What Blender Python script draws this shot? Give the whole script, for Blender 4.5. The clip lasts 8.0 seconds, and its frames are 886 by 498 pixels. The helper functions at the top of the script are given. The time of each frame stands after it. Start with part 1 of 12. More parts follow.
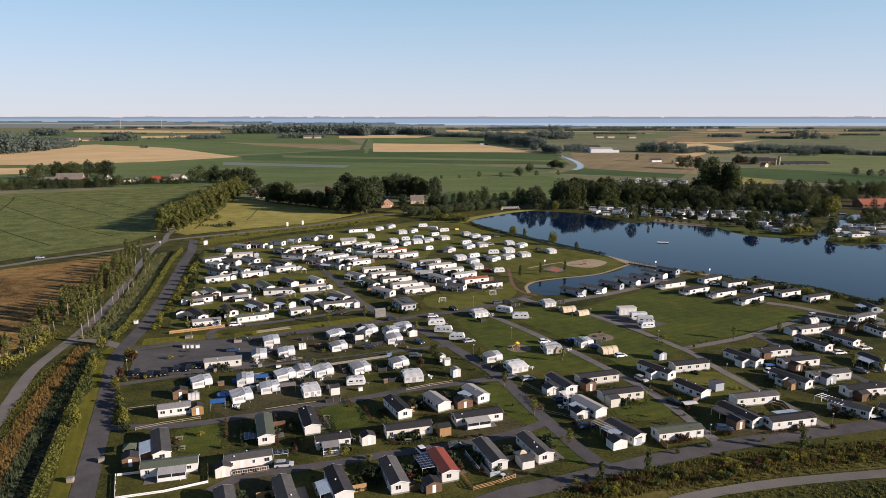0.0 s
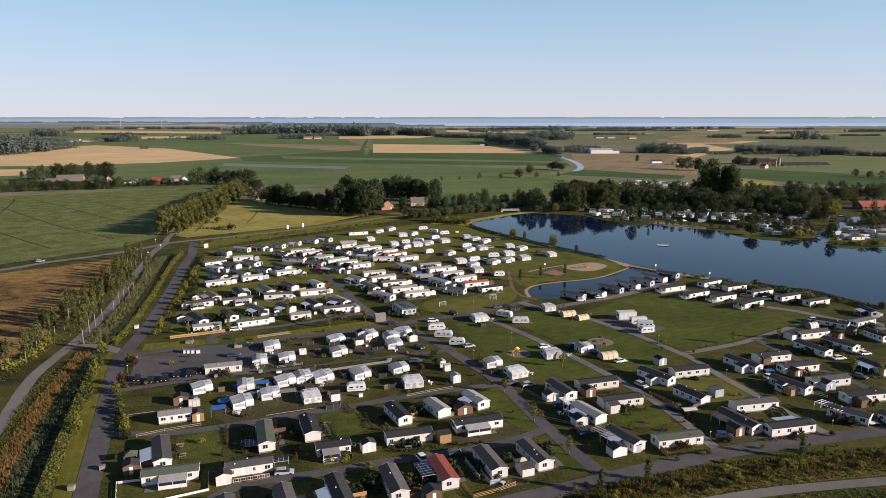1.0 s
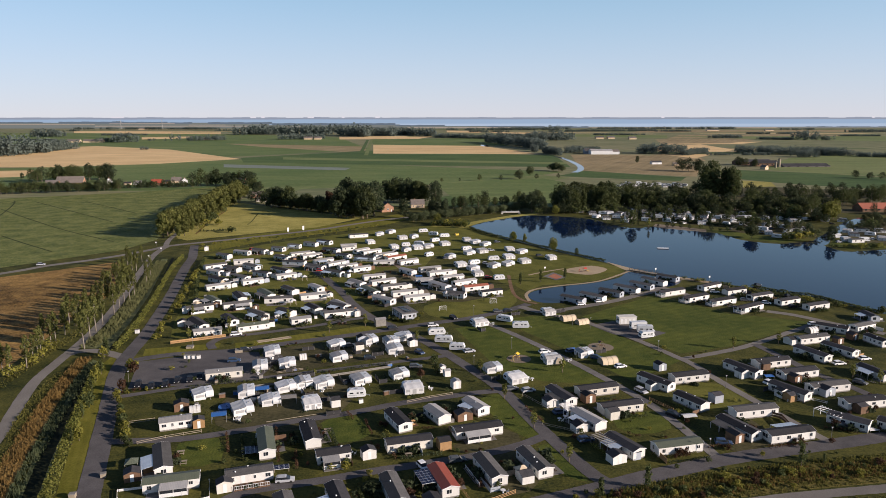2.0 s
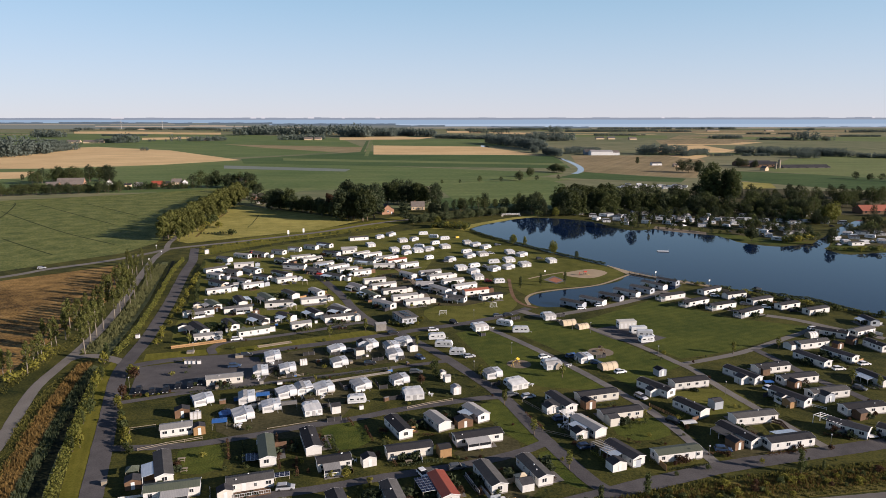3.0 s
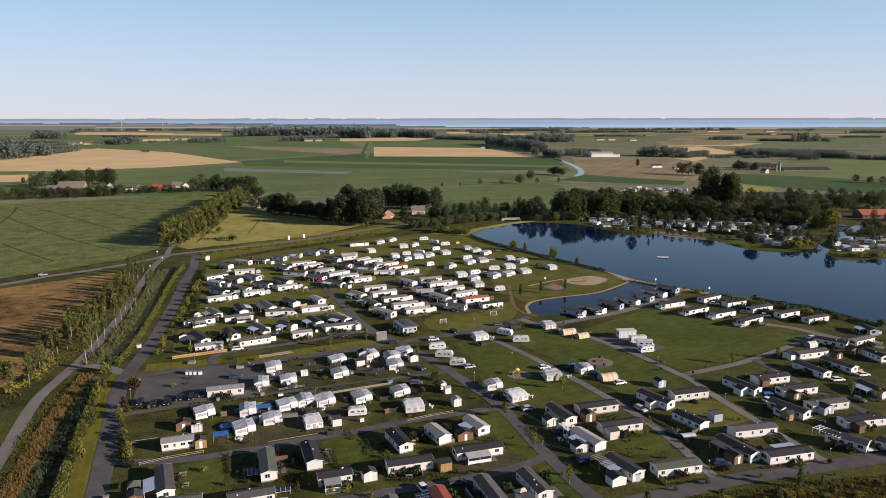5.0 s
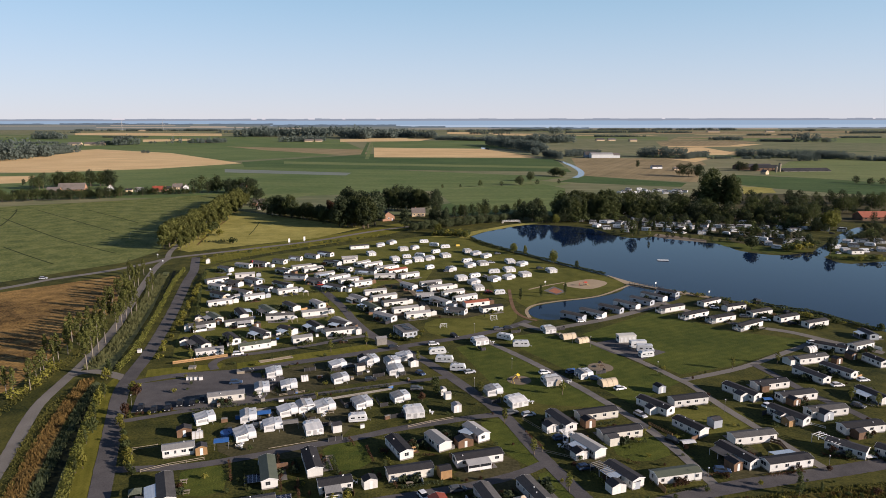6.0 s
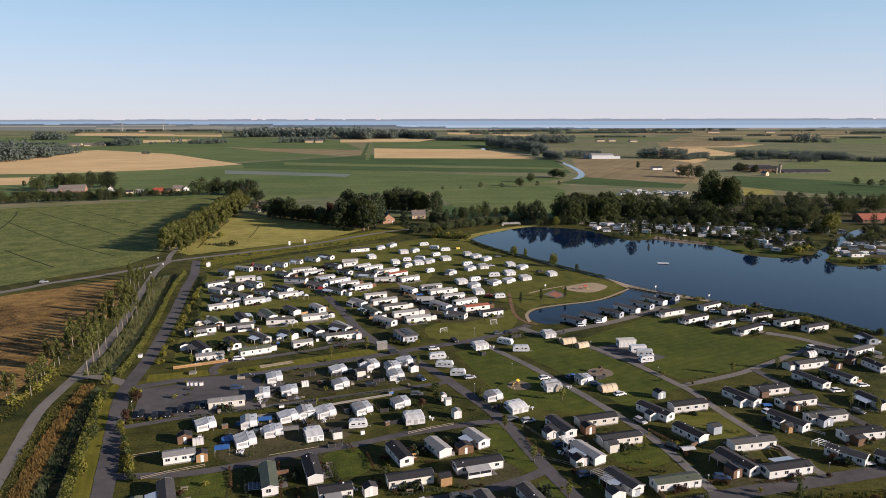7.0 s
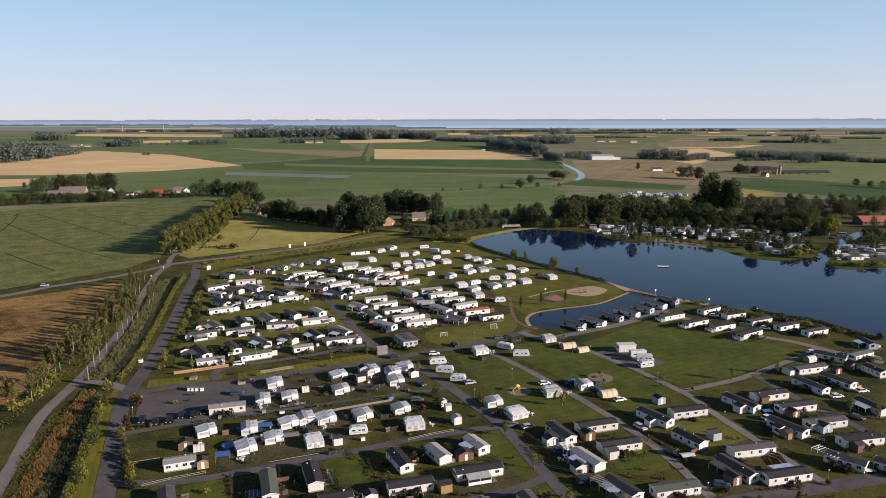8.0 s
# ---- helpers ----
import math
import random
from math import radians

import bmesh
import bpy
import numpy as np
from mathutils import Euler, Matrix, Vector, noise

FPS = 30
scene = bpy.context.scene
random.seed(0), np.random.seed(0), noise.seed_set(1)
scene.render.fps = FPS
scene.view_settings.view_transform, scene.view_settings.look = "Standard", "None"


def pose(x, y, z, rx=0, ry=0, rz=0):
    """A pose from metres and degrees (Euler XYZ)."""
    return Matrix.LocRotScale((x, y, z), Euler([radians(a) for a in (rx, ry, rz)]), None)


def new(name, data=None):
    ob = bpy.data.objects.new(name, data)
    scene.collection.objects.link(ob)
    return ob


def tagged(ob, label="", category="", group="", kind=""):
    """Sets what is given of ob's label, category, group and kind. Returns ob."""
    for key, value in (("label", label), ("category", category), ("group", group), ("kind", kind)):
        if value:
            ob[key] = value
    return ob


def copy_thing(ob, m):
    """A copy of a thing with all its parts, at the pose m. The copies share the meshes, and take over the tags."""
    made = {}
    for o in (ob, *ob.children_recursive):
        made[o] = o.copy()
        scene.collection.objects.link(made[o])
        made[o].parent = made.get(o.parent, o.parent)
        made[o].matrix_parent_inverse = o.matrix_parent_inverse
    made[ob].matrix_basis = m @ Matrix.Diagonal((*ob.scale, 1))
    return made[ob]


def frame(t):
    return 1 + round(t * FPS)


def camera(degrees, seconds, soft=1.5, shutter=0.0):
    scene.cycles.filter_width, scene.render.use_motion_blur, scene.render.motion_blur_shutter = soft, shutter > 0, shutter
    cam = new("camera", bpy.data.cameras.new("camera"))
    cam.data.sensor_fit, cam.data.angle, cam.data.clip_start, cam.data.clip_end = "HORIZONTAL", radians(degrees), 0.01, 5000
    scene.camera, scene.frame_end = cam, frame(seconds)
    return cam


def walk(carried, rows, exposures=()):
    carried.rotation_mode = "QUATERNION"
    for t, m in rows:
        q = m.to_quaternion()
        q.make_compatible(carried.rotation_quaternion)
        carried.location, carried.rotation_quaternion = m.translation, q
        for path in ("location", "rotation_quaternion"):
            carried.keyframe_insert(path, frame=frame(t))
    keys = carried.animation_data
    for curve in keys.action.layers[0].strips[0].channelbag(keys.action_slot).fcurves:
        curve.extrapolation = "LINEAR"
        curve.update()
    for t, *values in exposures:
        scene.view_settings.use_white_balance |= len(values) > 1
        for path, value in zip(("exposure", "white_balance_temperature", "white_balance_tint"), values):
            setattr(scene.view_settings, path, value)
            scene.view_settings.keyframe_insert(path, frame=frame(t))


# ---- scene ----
# The drone rises straight up over the edge of the holiday park.
cam = camera(65.0, 8.0, soft=0.5)
EYE, RISE, TILT = 78.0, 15.33, -10.81


def drone(t):
    s = t / 8.0
    return pose(0.14 * s, 0.06 * s, EYE + RISE * s + 0.62 * s * (s - 1), 90 + TILT + 0.027 * s, 0.1 * s, 0.112 * s)


walk(cam, [(0.5 * k, drone(0.5 * k)) for k in range(17)], [(0.0, 0.62, 6550, 20), (8.0, 0.62, 6550, 20)])

# ---- light: low evening sun from the right and a little behind, clear sky ----
SUN_AZ, SUN_EL = -19.0, 16.5
world = bpy.data.worlds.new("world")
scene.world = world
world.use_nodes = True
wn, wl = world.node_tree.nodes, world.node_tree.links
sky = wn.new("ShaderNodeTexSky")
sky.sky_type, sky.sun_disc = "NISHITA", False
sky.sun_elevation, sky.sun_rotation = radians(SUN_EL), radians(90 - SUN_AZ)
sky.altitude, sky.air_density, sky.dust_density, sky.ozone_density = 50, 0.55, 0.0, 1.5
wn["Background"].inputs["Strength"].default_value = 0.075
# evening haze: low over the horizon the sky turns pale lavender, above it pale blue
way, up = wn.new("ShaderNodeTexCoord"), wn.new("ShaderNodeSeparateXYZ")
wl.new(way.outputs["Generated"], up.inputs["Vector"])
low, veil = wn.new("ShaderNodeMapRange"), wn.new("ShaderNodeMapRange")
for nd, top, at0, at1 in ((low, 0.17, 0.0, 1.0), (veil, 0.45, 0.9, 0.0)):
    nd.inputs["From Max"].default_value, nd.inputs["To Min"].default_value, nd.inputs["To Max"].default_value = top, at0, at1
    wl.new(up.outputs["Z"], nd.inputs["Value"])
haze, mixed = wn.new("ShaderNodeMix"), wn.new("ShaderNodeMix")
haze.data_type = mixed.data_type = "RGBA"
haze.inputs["A"].default_value, haze.inputs["B"].default_value = (5.6, 6.0, 6.4, 1), (3.75, 6.5, 7.9, 1)
wl.new(low.outputs["Result"], haze.inputs["Factor"])
wl.new(veil.outputs["Result"], mixed.inputs["Factor"])
wl.new(sky.outputs["Color"], mixed.inputs["A"])
wl.new(haze.outputs["Result"], mixed.inputs["B"])
wl.new(mixed.outputs["Result"], wn["Background"].inputs["Color"])
sun = new("sun", bpy.data.lights.new("sun", "SUN"))
sun.data.energy, sun.data.angle, sun.data.color = 5.0, radians(0.55), (1.0, 0.905, 0.765)
away = Vector((math.cos(radians(SUN_AZ)) * math.cos(radians(SUN_EL)), math.sin(radians(SUN_AZ)) * math.cos(radians(SUN_EL)), math.sin(radians(SUN_EL))))
sun.matrix_basis = Matrix.Translation((300, -100, 200)) @ away.to_track_quat("Z", "Y").to_matrix().to_4x4()

# ---- materials ----
def material(name, c1, c2, rough=0.8, scale=1.0, fine=8.0, bump=0.0, metal=0.0, spread=0.0, island=0.0, ior=1.45):
    """Two-scale noise between two colours; spread: variation from object to object; island: from piece to piece."""
    m = bpy.data.materials.new(name)
    m.use_nodes = True
    n, l = m.node_tree.nodes, m.node_tree.links
    b = n["Principled BSDF"]
    b.inputs["Roughness"].default_value, b.inputs["Metallic"].default_value, b.inputs["IOR"].default_value = rough, metal, ior
    b.inputs["Specular IOR Level"].default_value = 0.12 if rough > 0.89 else 0.5
    co = n.new("ShaderNodeTexCoord")
    big, small, broad = n.new("ShaderNodeTexNoise"), n.new("ShaderNodeTexNoise"), n.new("ShaderNodeTexNoise")
    big.inputs["Scale"].default_value, small.inputs["Scale"].default_value, broad.inputs["Scale"].default_value = scale, scale * fine, scale * 0.17
    broad.inputs["Detail"].default_value = 3
    l.new(co.outputs["Object"], broad.inputs["Vector"])
    big.inputs["Detail"].default_value = small.inputs["Detail"].default_value = 5
    l.new(co.outputs["Object"], big.inputs["Vector"])
    l.new(co.outputs["Object"], small.inputs["Vector"])
    add = n.new("ShaderNodeMath")
    add.operation = "ADD"
    l.new(big.outputs["Fac"], add.inputs[0])
    l.new(small.outputs["Fac"], add.inputs[1])
    total = n.new("ShaderNodeMath")
    total.operation = "ADD"
    l.new(add.outputs[0], total.inputs[0])
    l.new(broad.outputs["Fac"], total.inputs[1])
    ramp = n.new("ShaderNodeMapRange")
    ramp.inputs["From Min"].default_value, ramp.inputs["From Max"].default_value = 1.15, 1.85
    l.new(total.outputs[0], ramp.inputs["Value"])
    mix = n.new("ShaderNodeMix")
    mix.data_type = "RGBA"
    mix.inputs["A"].default_value, mix.inputs["B"].default_value = (*c1, 1), (*c2, 1)
    fac = ramp.outputs["Result"]
    if island:
        geo = n.new("ShaderNodeNewGeometry")
        blend = n.new("ShaderNodeMix")
        blend.inputs["Factor"].default_value = island
        l.new(fac, blend.inputs["A"])
        l.new(geo.outputs["Random Per Island"], blend.inputs["B"])
        fac = blend.outputs["Result"]
    l.new(fac, mix.inputs["Factor"])
    out = mix.outputs["Result"]
    if spread:
        info, hsv, val = n.new("ShaderNodeObjectInfo"), n.new("ShaderNodeHueSaturation"), n.new("ShaderNodeMapRange")
        val.inputs["To Min"].default_value, val.inputs["To Max"].default_value = 1 - spread, 1 + spread
        l.new(info.outputs["Random"], val.inputs["Value"])
        l.new(val.outputs["Result"], hsv.inputs["Value"])
        l.new(out, hsv.inputs["Color"])
        out = hsv.outputs["Color"]
    l.new(out, b.inputs["Base Color"])
    if bump:
        bn = n.new("ShaderNodeBump")
        bn.inputs["Strength"].default_value, bn.inputs["Distance"].default_value = min(1.0, bump), min(0.2, bump / scale * 0.1)
        l.new(add.outputs[0], bn.inputs["Height"])
        l.new(bn.outputs["Normal"], b.inputs["Normal"])
    return m


def ribs(m, axis, step, depth, profile="SIN"):
    """Adds regular ribs (boards, sheet ribs, furrows, crop rows) as relief along one axis of the object."""
    n, l = m.node_tree.nodes, m.node_tree.links
    b = n["Principled BSDF"]
    co, wave, bn = n.new("ShaderNodeTexCoord"), n.new("ShaderNodeTexWave"), n.new("ShaderNodeBump")
    wave.bands_direction, wave.wave_profile = axis, profile
    wave.inputs["Scale"].default_value = 0.314 / step
    wave.inputs["Distortion"].default_value = 0.0
    l.new(co.outputs["Object"], wave.inputs["Vector"])
    bn.inputs["Strength"].default_value, bn.inputs["Distance"].default_value = 0.8, depth
    l.new(wave.outputs["Fac"], bn.inputs["Height"])
    l.new(bn.outputs["Normal"], b.inputs["Normal"])
    return m


def stripes(m, step, ang, low=0.86, high=1.1):
    """Mowing stripes: the colour turns a little lighter and darker in broad bands."""
    n, l = m.node_tree.nodes, m.node_tree.links
    b = n["Principled BSDF"]
    colour = b.inputs["Base Color"].links[0].from_socket
    co, mp, wave, rng, mul = n.new("ShaderNodeTexCoord"), n.new("ShaderNodeMapping"), n.new("ShaderNodeTexWave"), n.new("ShaderNodeMapRange"), n.new("ShaderNodeMix")
    mp.inputs["Rotation"].default_value = (0, 0, radians(ang))
    wave.inputs["Scale"].default_value, wave.inputs["Distortion"].default_value, wave.inputs["Detail Scale"].default_value = 0.314 / step, 1.2, 0.3
    rng.inputs["To Min"].default_value, rng.inputs["To Max"].default_value = low, high
    mul.data_type, mul.blend_type = "RGBA", "MULTIPLY"
    mul.inputs["Factor"].default_value = 1.0
    l.new(co.outputs["Object"], mp.inputs["Vector"])
    l.new(mp.outputs["Vector"], wave.inputs["Vector"])
    l.new(wave.outputs["Fac"], rng.inputs["Value"])
    l.new(colour, mul.inputs["A"])
    l.new(rng.outputs["Result"], mul.inputs["B"])
    l.new(mul.outputs["Result"], b.inputs["Base Color"])
    return m


def streaks(m, ang, low=0.84, high=1.16):
    """Sowing lines and passes of the machines: the colour varies in long thin streaks across the field."""
    n, l = m.node_tree.nodes, m.node_tree.links
    b = n["Principled BSDF"]
    colour = b.inputs["Base Color"].links[0].from_socket
    co, mp, tex, rng, mul = n.new("ShaderNodeTexCoord"), n.new("ShaderNodeMapping"), n.new("ShaderNodeTexNoise"), n.new("ShaderNodeMapRange"), n.new("ShaderNodeMix")
    mp.vector_type = "TEXTURE"
    mp.inputs["Rotation"].default_value, mp.inputs["Scale"].default_value = (0, 0, radians(ang)), (260, 9, 1)
    tex.inputs["Scale"].default_value, tex.inputs["Detail"].default_value = 1.0, 4
    rng.inputs["From Min"].default_value, rng.inputs["From Max"].default_value = 0.3, 0.7
    rng.inputs["To Min"].default_value, rng.inputs["To Max"].default_value = low, high
    mul.data_type, mul.blend_type = "RGBA", "MULTIPLY"
    mul.inputs["Factor"].default_value = 1.0
    l.new(co.outputs["Object"], mp.inputs["Vector"])
    l.new(mp.outputs["Vector"], tex.inputs["Vector"])
    l.new(tex.outputs["Fac"], rng.inputs["Value"])
    l.new(colour, mul.inputs["A"])
    l.new(rng.outputs["Result"], mul.inputs["B"])
    l.new(mul.outputs["Result"], b.inputs["Base Color"])
    return m


def leafy(name, c1, c2, spread=0.25):
    """Foliage: a leaf that also lets light through, varied clump by clump and plant by plant."""
    m = material(name, c1, c2, 0.75, 0.25, 6, 0, 0, spread, 0.6)
    n, l = m.node_tree.nodes, m.node_tree.links
    b, out = n["Principled BSDF"], n["Material Output"]
    b.inputs["Specular IOR Level"].default_value = 0.2
    colour = b.inputs["Base Color"].links[0].from_socket
    tr, mx = n.new("ShaderNodeBsdfTranslucent"), n.new("ShaderNodeMixShader")
    mx.inputs["Fac"].default_value = 0.38
    l.new(colour, tr.inputs["Color"])
    l.new(b.outputs["BSDF"], mx.inputs[1])
    l.new(tr.outputs["BSDF"], mx.inputs[2])
    l.new(mx.outputs["Shader"], out.inputs["Surface"])
    return m


# Self-lit colour for the distance backdrop, which carries painted haze.
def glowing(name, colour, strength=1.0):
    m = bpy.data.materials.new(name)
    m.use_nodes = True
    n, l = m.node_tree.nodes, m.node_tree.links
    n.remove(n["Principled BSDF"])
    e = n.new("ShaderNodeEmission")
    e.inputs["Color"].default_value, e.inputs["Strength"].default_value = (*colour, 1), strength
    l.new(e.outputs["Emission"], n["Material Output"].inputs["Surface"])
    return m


M = {}
M["grass"] = material("grass", (0.016, 0.025, 0.007), (0.108, 0.1, 0.023), 0.95, 0.16, 9, 0.7)
M["lawn"] = stripes(material("mown lawn", (0.042, 0.062, 0.011), (0.105, 0.116, 0.021), 0.95, 0.25, 8, 0.6), 3.4, 62, 0.94, 1.06)
M["verge"] = stripes(material("sunny mown verge", (0.09, 0.092, 0.011), (0.185, 0.165, 0.028), 0.95, 0.2, 9, 0.3), 2.2, -21, 0.93, 1.06)
M["dry_lawn"] = material("dry sunny lawn", (0.062, 0.07, 0.011), (0.155, 0.147, 0.032), 0.95, 0.16, 9, 0.4)
M["meadow"] = material("dry meadow", (0.19, 0.175, 0.04), (0.4, 0.345, 0.1), 0.95, 0.12, 7, 0.4)
M["crop"] = ribs(material("green crop", (0.05, 0.078, 0.018), (0.235, 0.24, 0.078), 0.9, 0.5, 3, 0.8), "Y", 0.75, 0.15)
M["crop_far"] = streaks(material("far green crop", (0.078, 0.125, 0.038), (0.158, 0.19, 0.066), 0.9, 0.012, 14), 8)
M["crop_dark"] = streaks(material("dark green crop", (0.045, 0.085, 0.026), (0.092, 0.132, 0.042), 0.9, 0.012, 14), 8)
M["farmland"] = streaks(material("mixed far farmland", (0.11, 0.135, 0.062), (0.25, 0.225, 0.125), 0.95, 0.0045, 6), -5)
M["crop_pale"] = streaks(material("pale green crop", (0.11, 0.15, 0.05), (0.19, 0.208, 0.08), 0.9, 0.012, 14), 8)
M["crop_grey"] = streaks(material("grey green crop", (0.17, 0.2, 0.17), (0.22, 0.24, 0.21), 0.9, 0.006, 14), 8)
M["wheat"] = streaks(material("ripe wheat", (0.55, 0.37, 0.18), (0.7, 0.5, 0.255), 0.95, 0.014, 16), 20)
M["stubble"] = streaks(material("stubble", (0.21, 0.165, 0.085), (0.33, 0.25, 0.135), 0.95, 0.02, 16), 65)
# Wide dark-to-gold contrast paints shadow and sunlit highlights into the brown.
M["plough"] = ribs(material("reddish brown ploughed crop", (0.035, 0.021, 0.007), (0.4, 0.24, 0.08), 0.95, 0.16, 7, 0.8), "Y", 1.5, 0.2)
M["asphalt"] = material("worn asphalt", (0.075, 0.07, 0.07), (0.135, 0.125, 0.122), 0.9, 0.25, 10, 0.1)
M["public_asphalt"] = material("pale asphalt", (0.15, 0.136, 0.12), (0.225, 0.205, 0.18), 0.9, 0.15, 16, 0.1)
M["gravel"] = material("gravel", (0.17, 0.135, 0.1), (0.25, 0.205, 0.15), 0.95, 0.25, 14, 0.2)
M["sand"] = material("sand", (0.33, 0.25, 0.16), (0.42, 0.33, 0.22), 0.95, 0.2, 14, 0.2)
M["water"] = material("lake water", (0.003, 0.0115, 0.036), (0.005, 0.0145, 0.044), 0.04, 0.05, 12, 0.0, ior=1.168)
M["earth"] = material("reddish trodden earth", (0.15, 0.088, 0.05), (0.24, 0.15, 0.09), 0.95, 0.3, 9, 0.2)
M["reed"] = leafy("reed", (0.1, 0.115, 0.045), (0.2, 0.195, 0.085))
M["straw"] = leafy("dry golden grass", (0.12, 0.072, 0.024), (0.3, 0.195, 0.065))
M["rough"] = leafy("rough grass", (0.07, 0.08, 0.018), (0.19, 0.165, 0.045))
M["leaf_dark"] = leafy("dark foliage", (0.027, 0.043, 0.021), (0.074, 0.089, 0.042))
M["leaf"] = leafy("foliage", (0.036, 0.054, 0.018), (0.095, 0.106, 0.038))
M["leaf_olive"] = leafy("olive foliage", (0.062, 0.076, 0.02), (0.15, 0.148, 0.042))
M["leaf_light"] = leafy("sunny foliage", (0.085, 0.102, 0.02), (0.2, 0.192, 0.046))
M["leaf_sun"] = leafy("yellow-green foliage", (0.115, 0.12, 0.02), (0.25, 0.222, 0.046))
M["leaf_grey"] = leafy("grey willow foliage", (0.06, 0.08, 0.035), (0.11, 0.125, 0.06))
M["leaf_red"] = leafy("copper foliage", (0.06, 0.03, 0.018), (0.1, 0.055, 0.03))
# Paler, bluer copy of the foliage: distance haze painted into the leaf colour.
M["leaf_hazed"] = leafy("far foliage", (0.098, 0.126, 0.11), (0.126, 0.154, 0.132), 0.06)
M["vinyl"] = material("grey clear vinyl", (0.28, 0.28, 0.28), (0.38, 0.38, 0.38), 0.25, 0.5, 9)
M["wheel_track"] = material("bare wheel track in a crop", (0.02, 0.032, 0.008), (0.045, 0.055, 0.016), 0.95, 0.3, 9)
# Damp bed and the ditch's own shade, painted as one near-black strip.
M["ditch"] = material("dark damp ditch", (0.01, 0.013, 0.006), (0.022, 0.026, 0.012), 0.95, 0.3, 9)
M["reed_dark"] = leafy("blue-green reed", (0.04, 0.058, 0.03), (0.1, 0.115, 0.055))
M["reed_ground"] = material("reed bed", (0.08, 0.095, 0.04), (0.15, 0.155, 0.07), 0.95, 0.3, 9, 0.5)
M["rough_ground"] = material("weedy ground", (0.07, 0.066, 0.014), (0.19, 0.15, 0.045), 0.95, 0.4, 8, 0.5)
M["straw_ground"] = material("dry grass bed", (0.1, 0.066, 0.02), (0.22, 0.145, 0.05), 0.95, 0.3, 9, 0.8)
M["bark"] = material("bark", (0.11, 0.085, 0.06), (0.2, 0.16, 0.12), 0.9, 1.5, 6, 0.5)
M["bark_pale"] = material("pale bark", (0.17, 0.145, 0.115), (0.27, 0.235, 0.19), 0.9, 1.5, 6, 0.3)
M["wall_white"] = ribs(material("white cladding", (0.55, 0.54, 0.51), (0.68, 0.668, 0.635), 0.55, 0.5, 9, 0, 0, 0.1), "Z", 0.2, 0.012, "SAW")
M["wall_cream"] = ribs(material("cream cladding", (0.54, 0.51, 0.45), (0.62, 0.59, 0.52), 0.55, 0.5, 9, 0, 0, 0.08), "Z", 0.2, 0.012, "SAW")
M["wall_grey"] = ribs(material("blue grey cladding", (0.3, 0.33, 0.37), (0.38, 0.41, 0.45), 0.6, 0.5, 9, 0, 0, 0.1), "Z", 0.2, 0.012, "SAW")
M["roof_dark"] = ribs(material("anthracite roof sheet", (0.034, 0.034, 0.038), (0.064, 0.062, 0.064), 0.9, 0.6, 9, 0, 0, 0.35), "X", 0.35, 0.012)
M["roof_grey"] = ribs(material("grey roof sheet", (0.075, 0.073, 0.072), (0.14, 0.135, 0.13), 0.9, 0.6, 9, 0, 0, 0.35), "X", 0.35, 0.012)
M["roof_light"] = ribs(material("pale roof sheet", (0.26, 0.255, 0.25), (0.38, 0.37, 0.355), 0.9, 0.6, 9, 0, 0, 0.25), "X", 0.35, 0.012)
M["roof_green"] = ribs(material("mossy green grey roof sheet", (0.07, 0.085, 0.06), (0.12, 0.13, 0.09), 0.7, 0.6, 9, 0, 0, 0.1), "X", 0.35, 0.014)
M["roof_red"] = ribs(material("red roof tiles", (0.22, 0.045, 0.025), (0.3, 0.07, 0.038), 0.6, 0.6, 9, 0, 0, 0.1), "X", 0.3, 0.03)
M["roof_orange"] = ribs(material("orange-red roof tiles", (0.28, 0.085, 0.05), (0.36, 0.115, 0.065), 0.7, 0.6, 9, 0, 0, 0.1), "X", 0.3, 0.02)
M["roof_far"] = material("old roof tiles", (0.12, 0.102, 0.09), (0.2, 0.168, 0.145), 0.8, 0.4, 9)
M["clear_roof"] = ribs(material("pale blue plastic roof sheet", (0.42, 0.5, 0.58), (0.55, 0.62, 0.68), 0.25, 0.6, 9), "X", 0.5, 0.03)
M["panel"] = material("solar cell", (0.012, 0.016, 0.035), (0.02, 0.025, 0.05), 0.15, 1, 9)
M["trim"] = material("white trim", (0.62, 0.62, 0.61), (0.74, 0.74, 0.73), 0.4, 1, 9)
M["skirt"] = material("grey skirting", (0.14, 0.13, 0.12), (0.24, 0.225, 0.2), 0.85, 1, 9)
M["glass"] = material("window glass", (0.012, 0.014, 0.018), (0.03, 0.034, 0.04), 0.06, 1, 4)
M["wood"] = ribs(material("brown timber", (0.095, 0.052, 0.03), (0.17, 0.098, 0.056), 0.85, 1.0, 9, 0, 0, 0.25), "Z", 0.15, 0.01, "SAW")
M["pine"] = ribs(material("fresh orange timber", (0.3, 0.17, 0.07), (0.4, 0.24, 0.11), 0.75, 1.0, 9, 0, 0, 0.15), "Z", 0.15, 0.01, "SAW")
M["old_wood"] = material("weathered timber", (0.22, 0.18, 0.13), (0.33, 0.28, 0.21), 0.85, 1.2, 9, 0.2)
M["fabric"] = ribs(material("pale awning fabric", (0.5, 0.5, 0.49), (0.64, 0.64, 0.63), 0.85, 0.4, 9, 0, 0, 0.12), "X", 0.9, 0.015)
M["fabric_grey"] = ribs(material("grey awning roof fabric", (0.27, 0.265, 0.255), (0.42, 0.41, 0.395), 0.8, 0.5, 7, 0, 0, 0.25), "X", 0.9, 0.015)
M["fabric_dark"] = material("dark brown-black fabric", (0.018, 0.018, 0.02), (0.04, 0.038, 0.04), 0.85, 0.4, 9, 0, 0, 0.2)
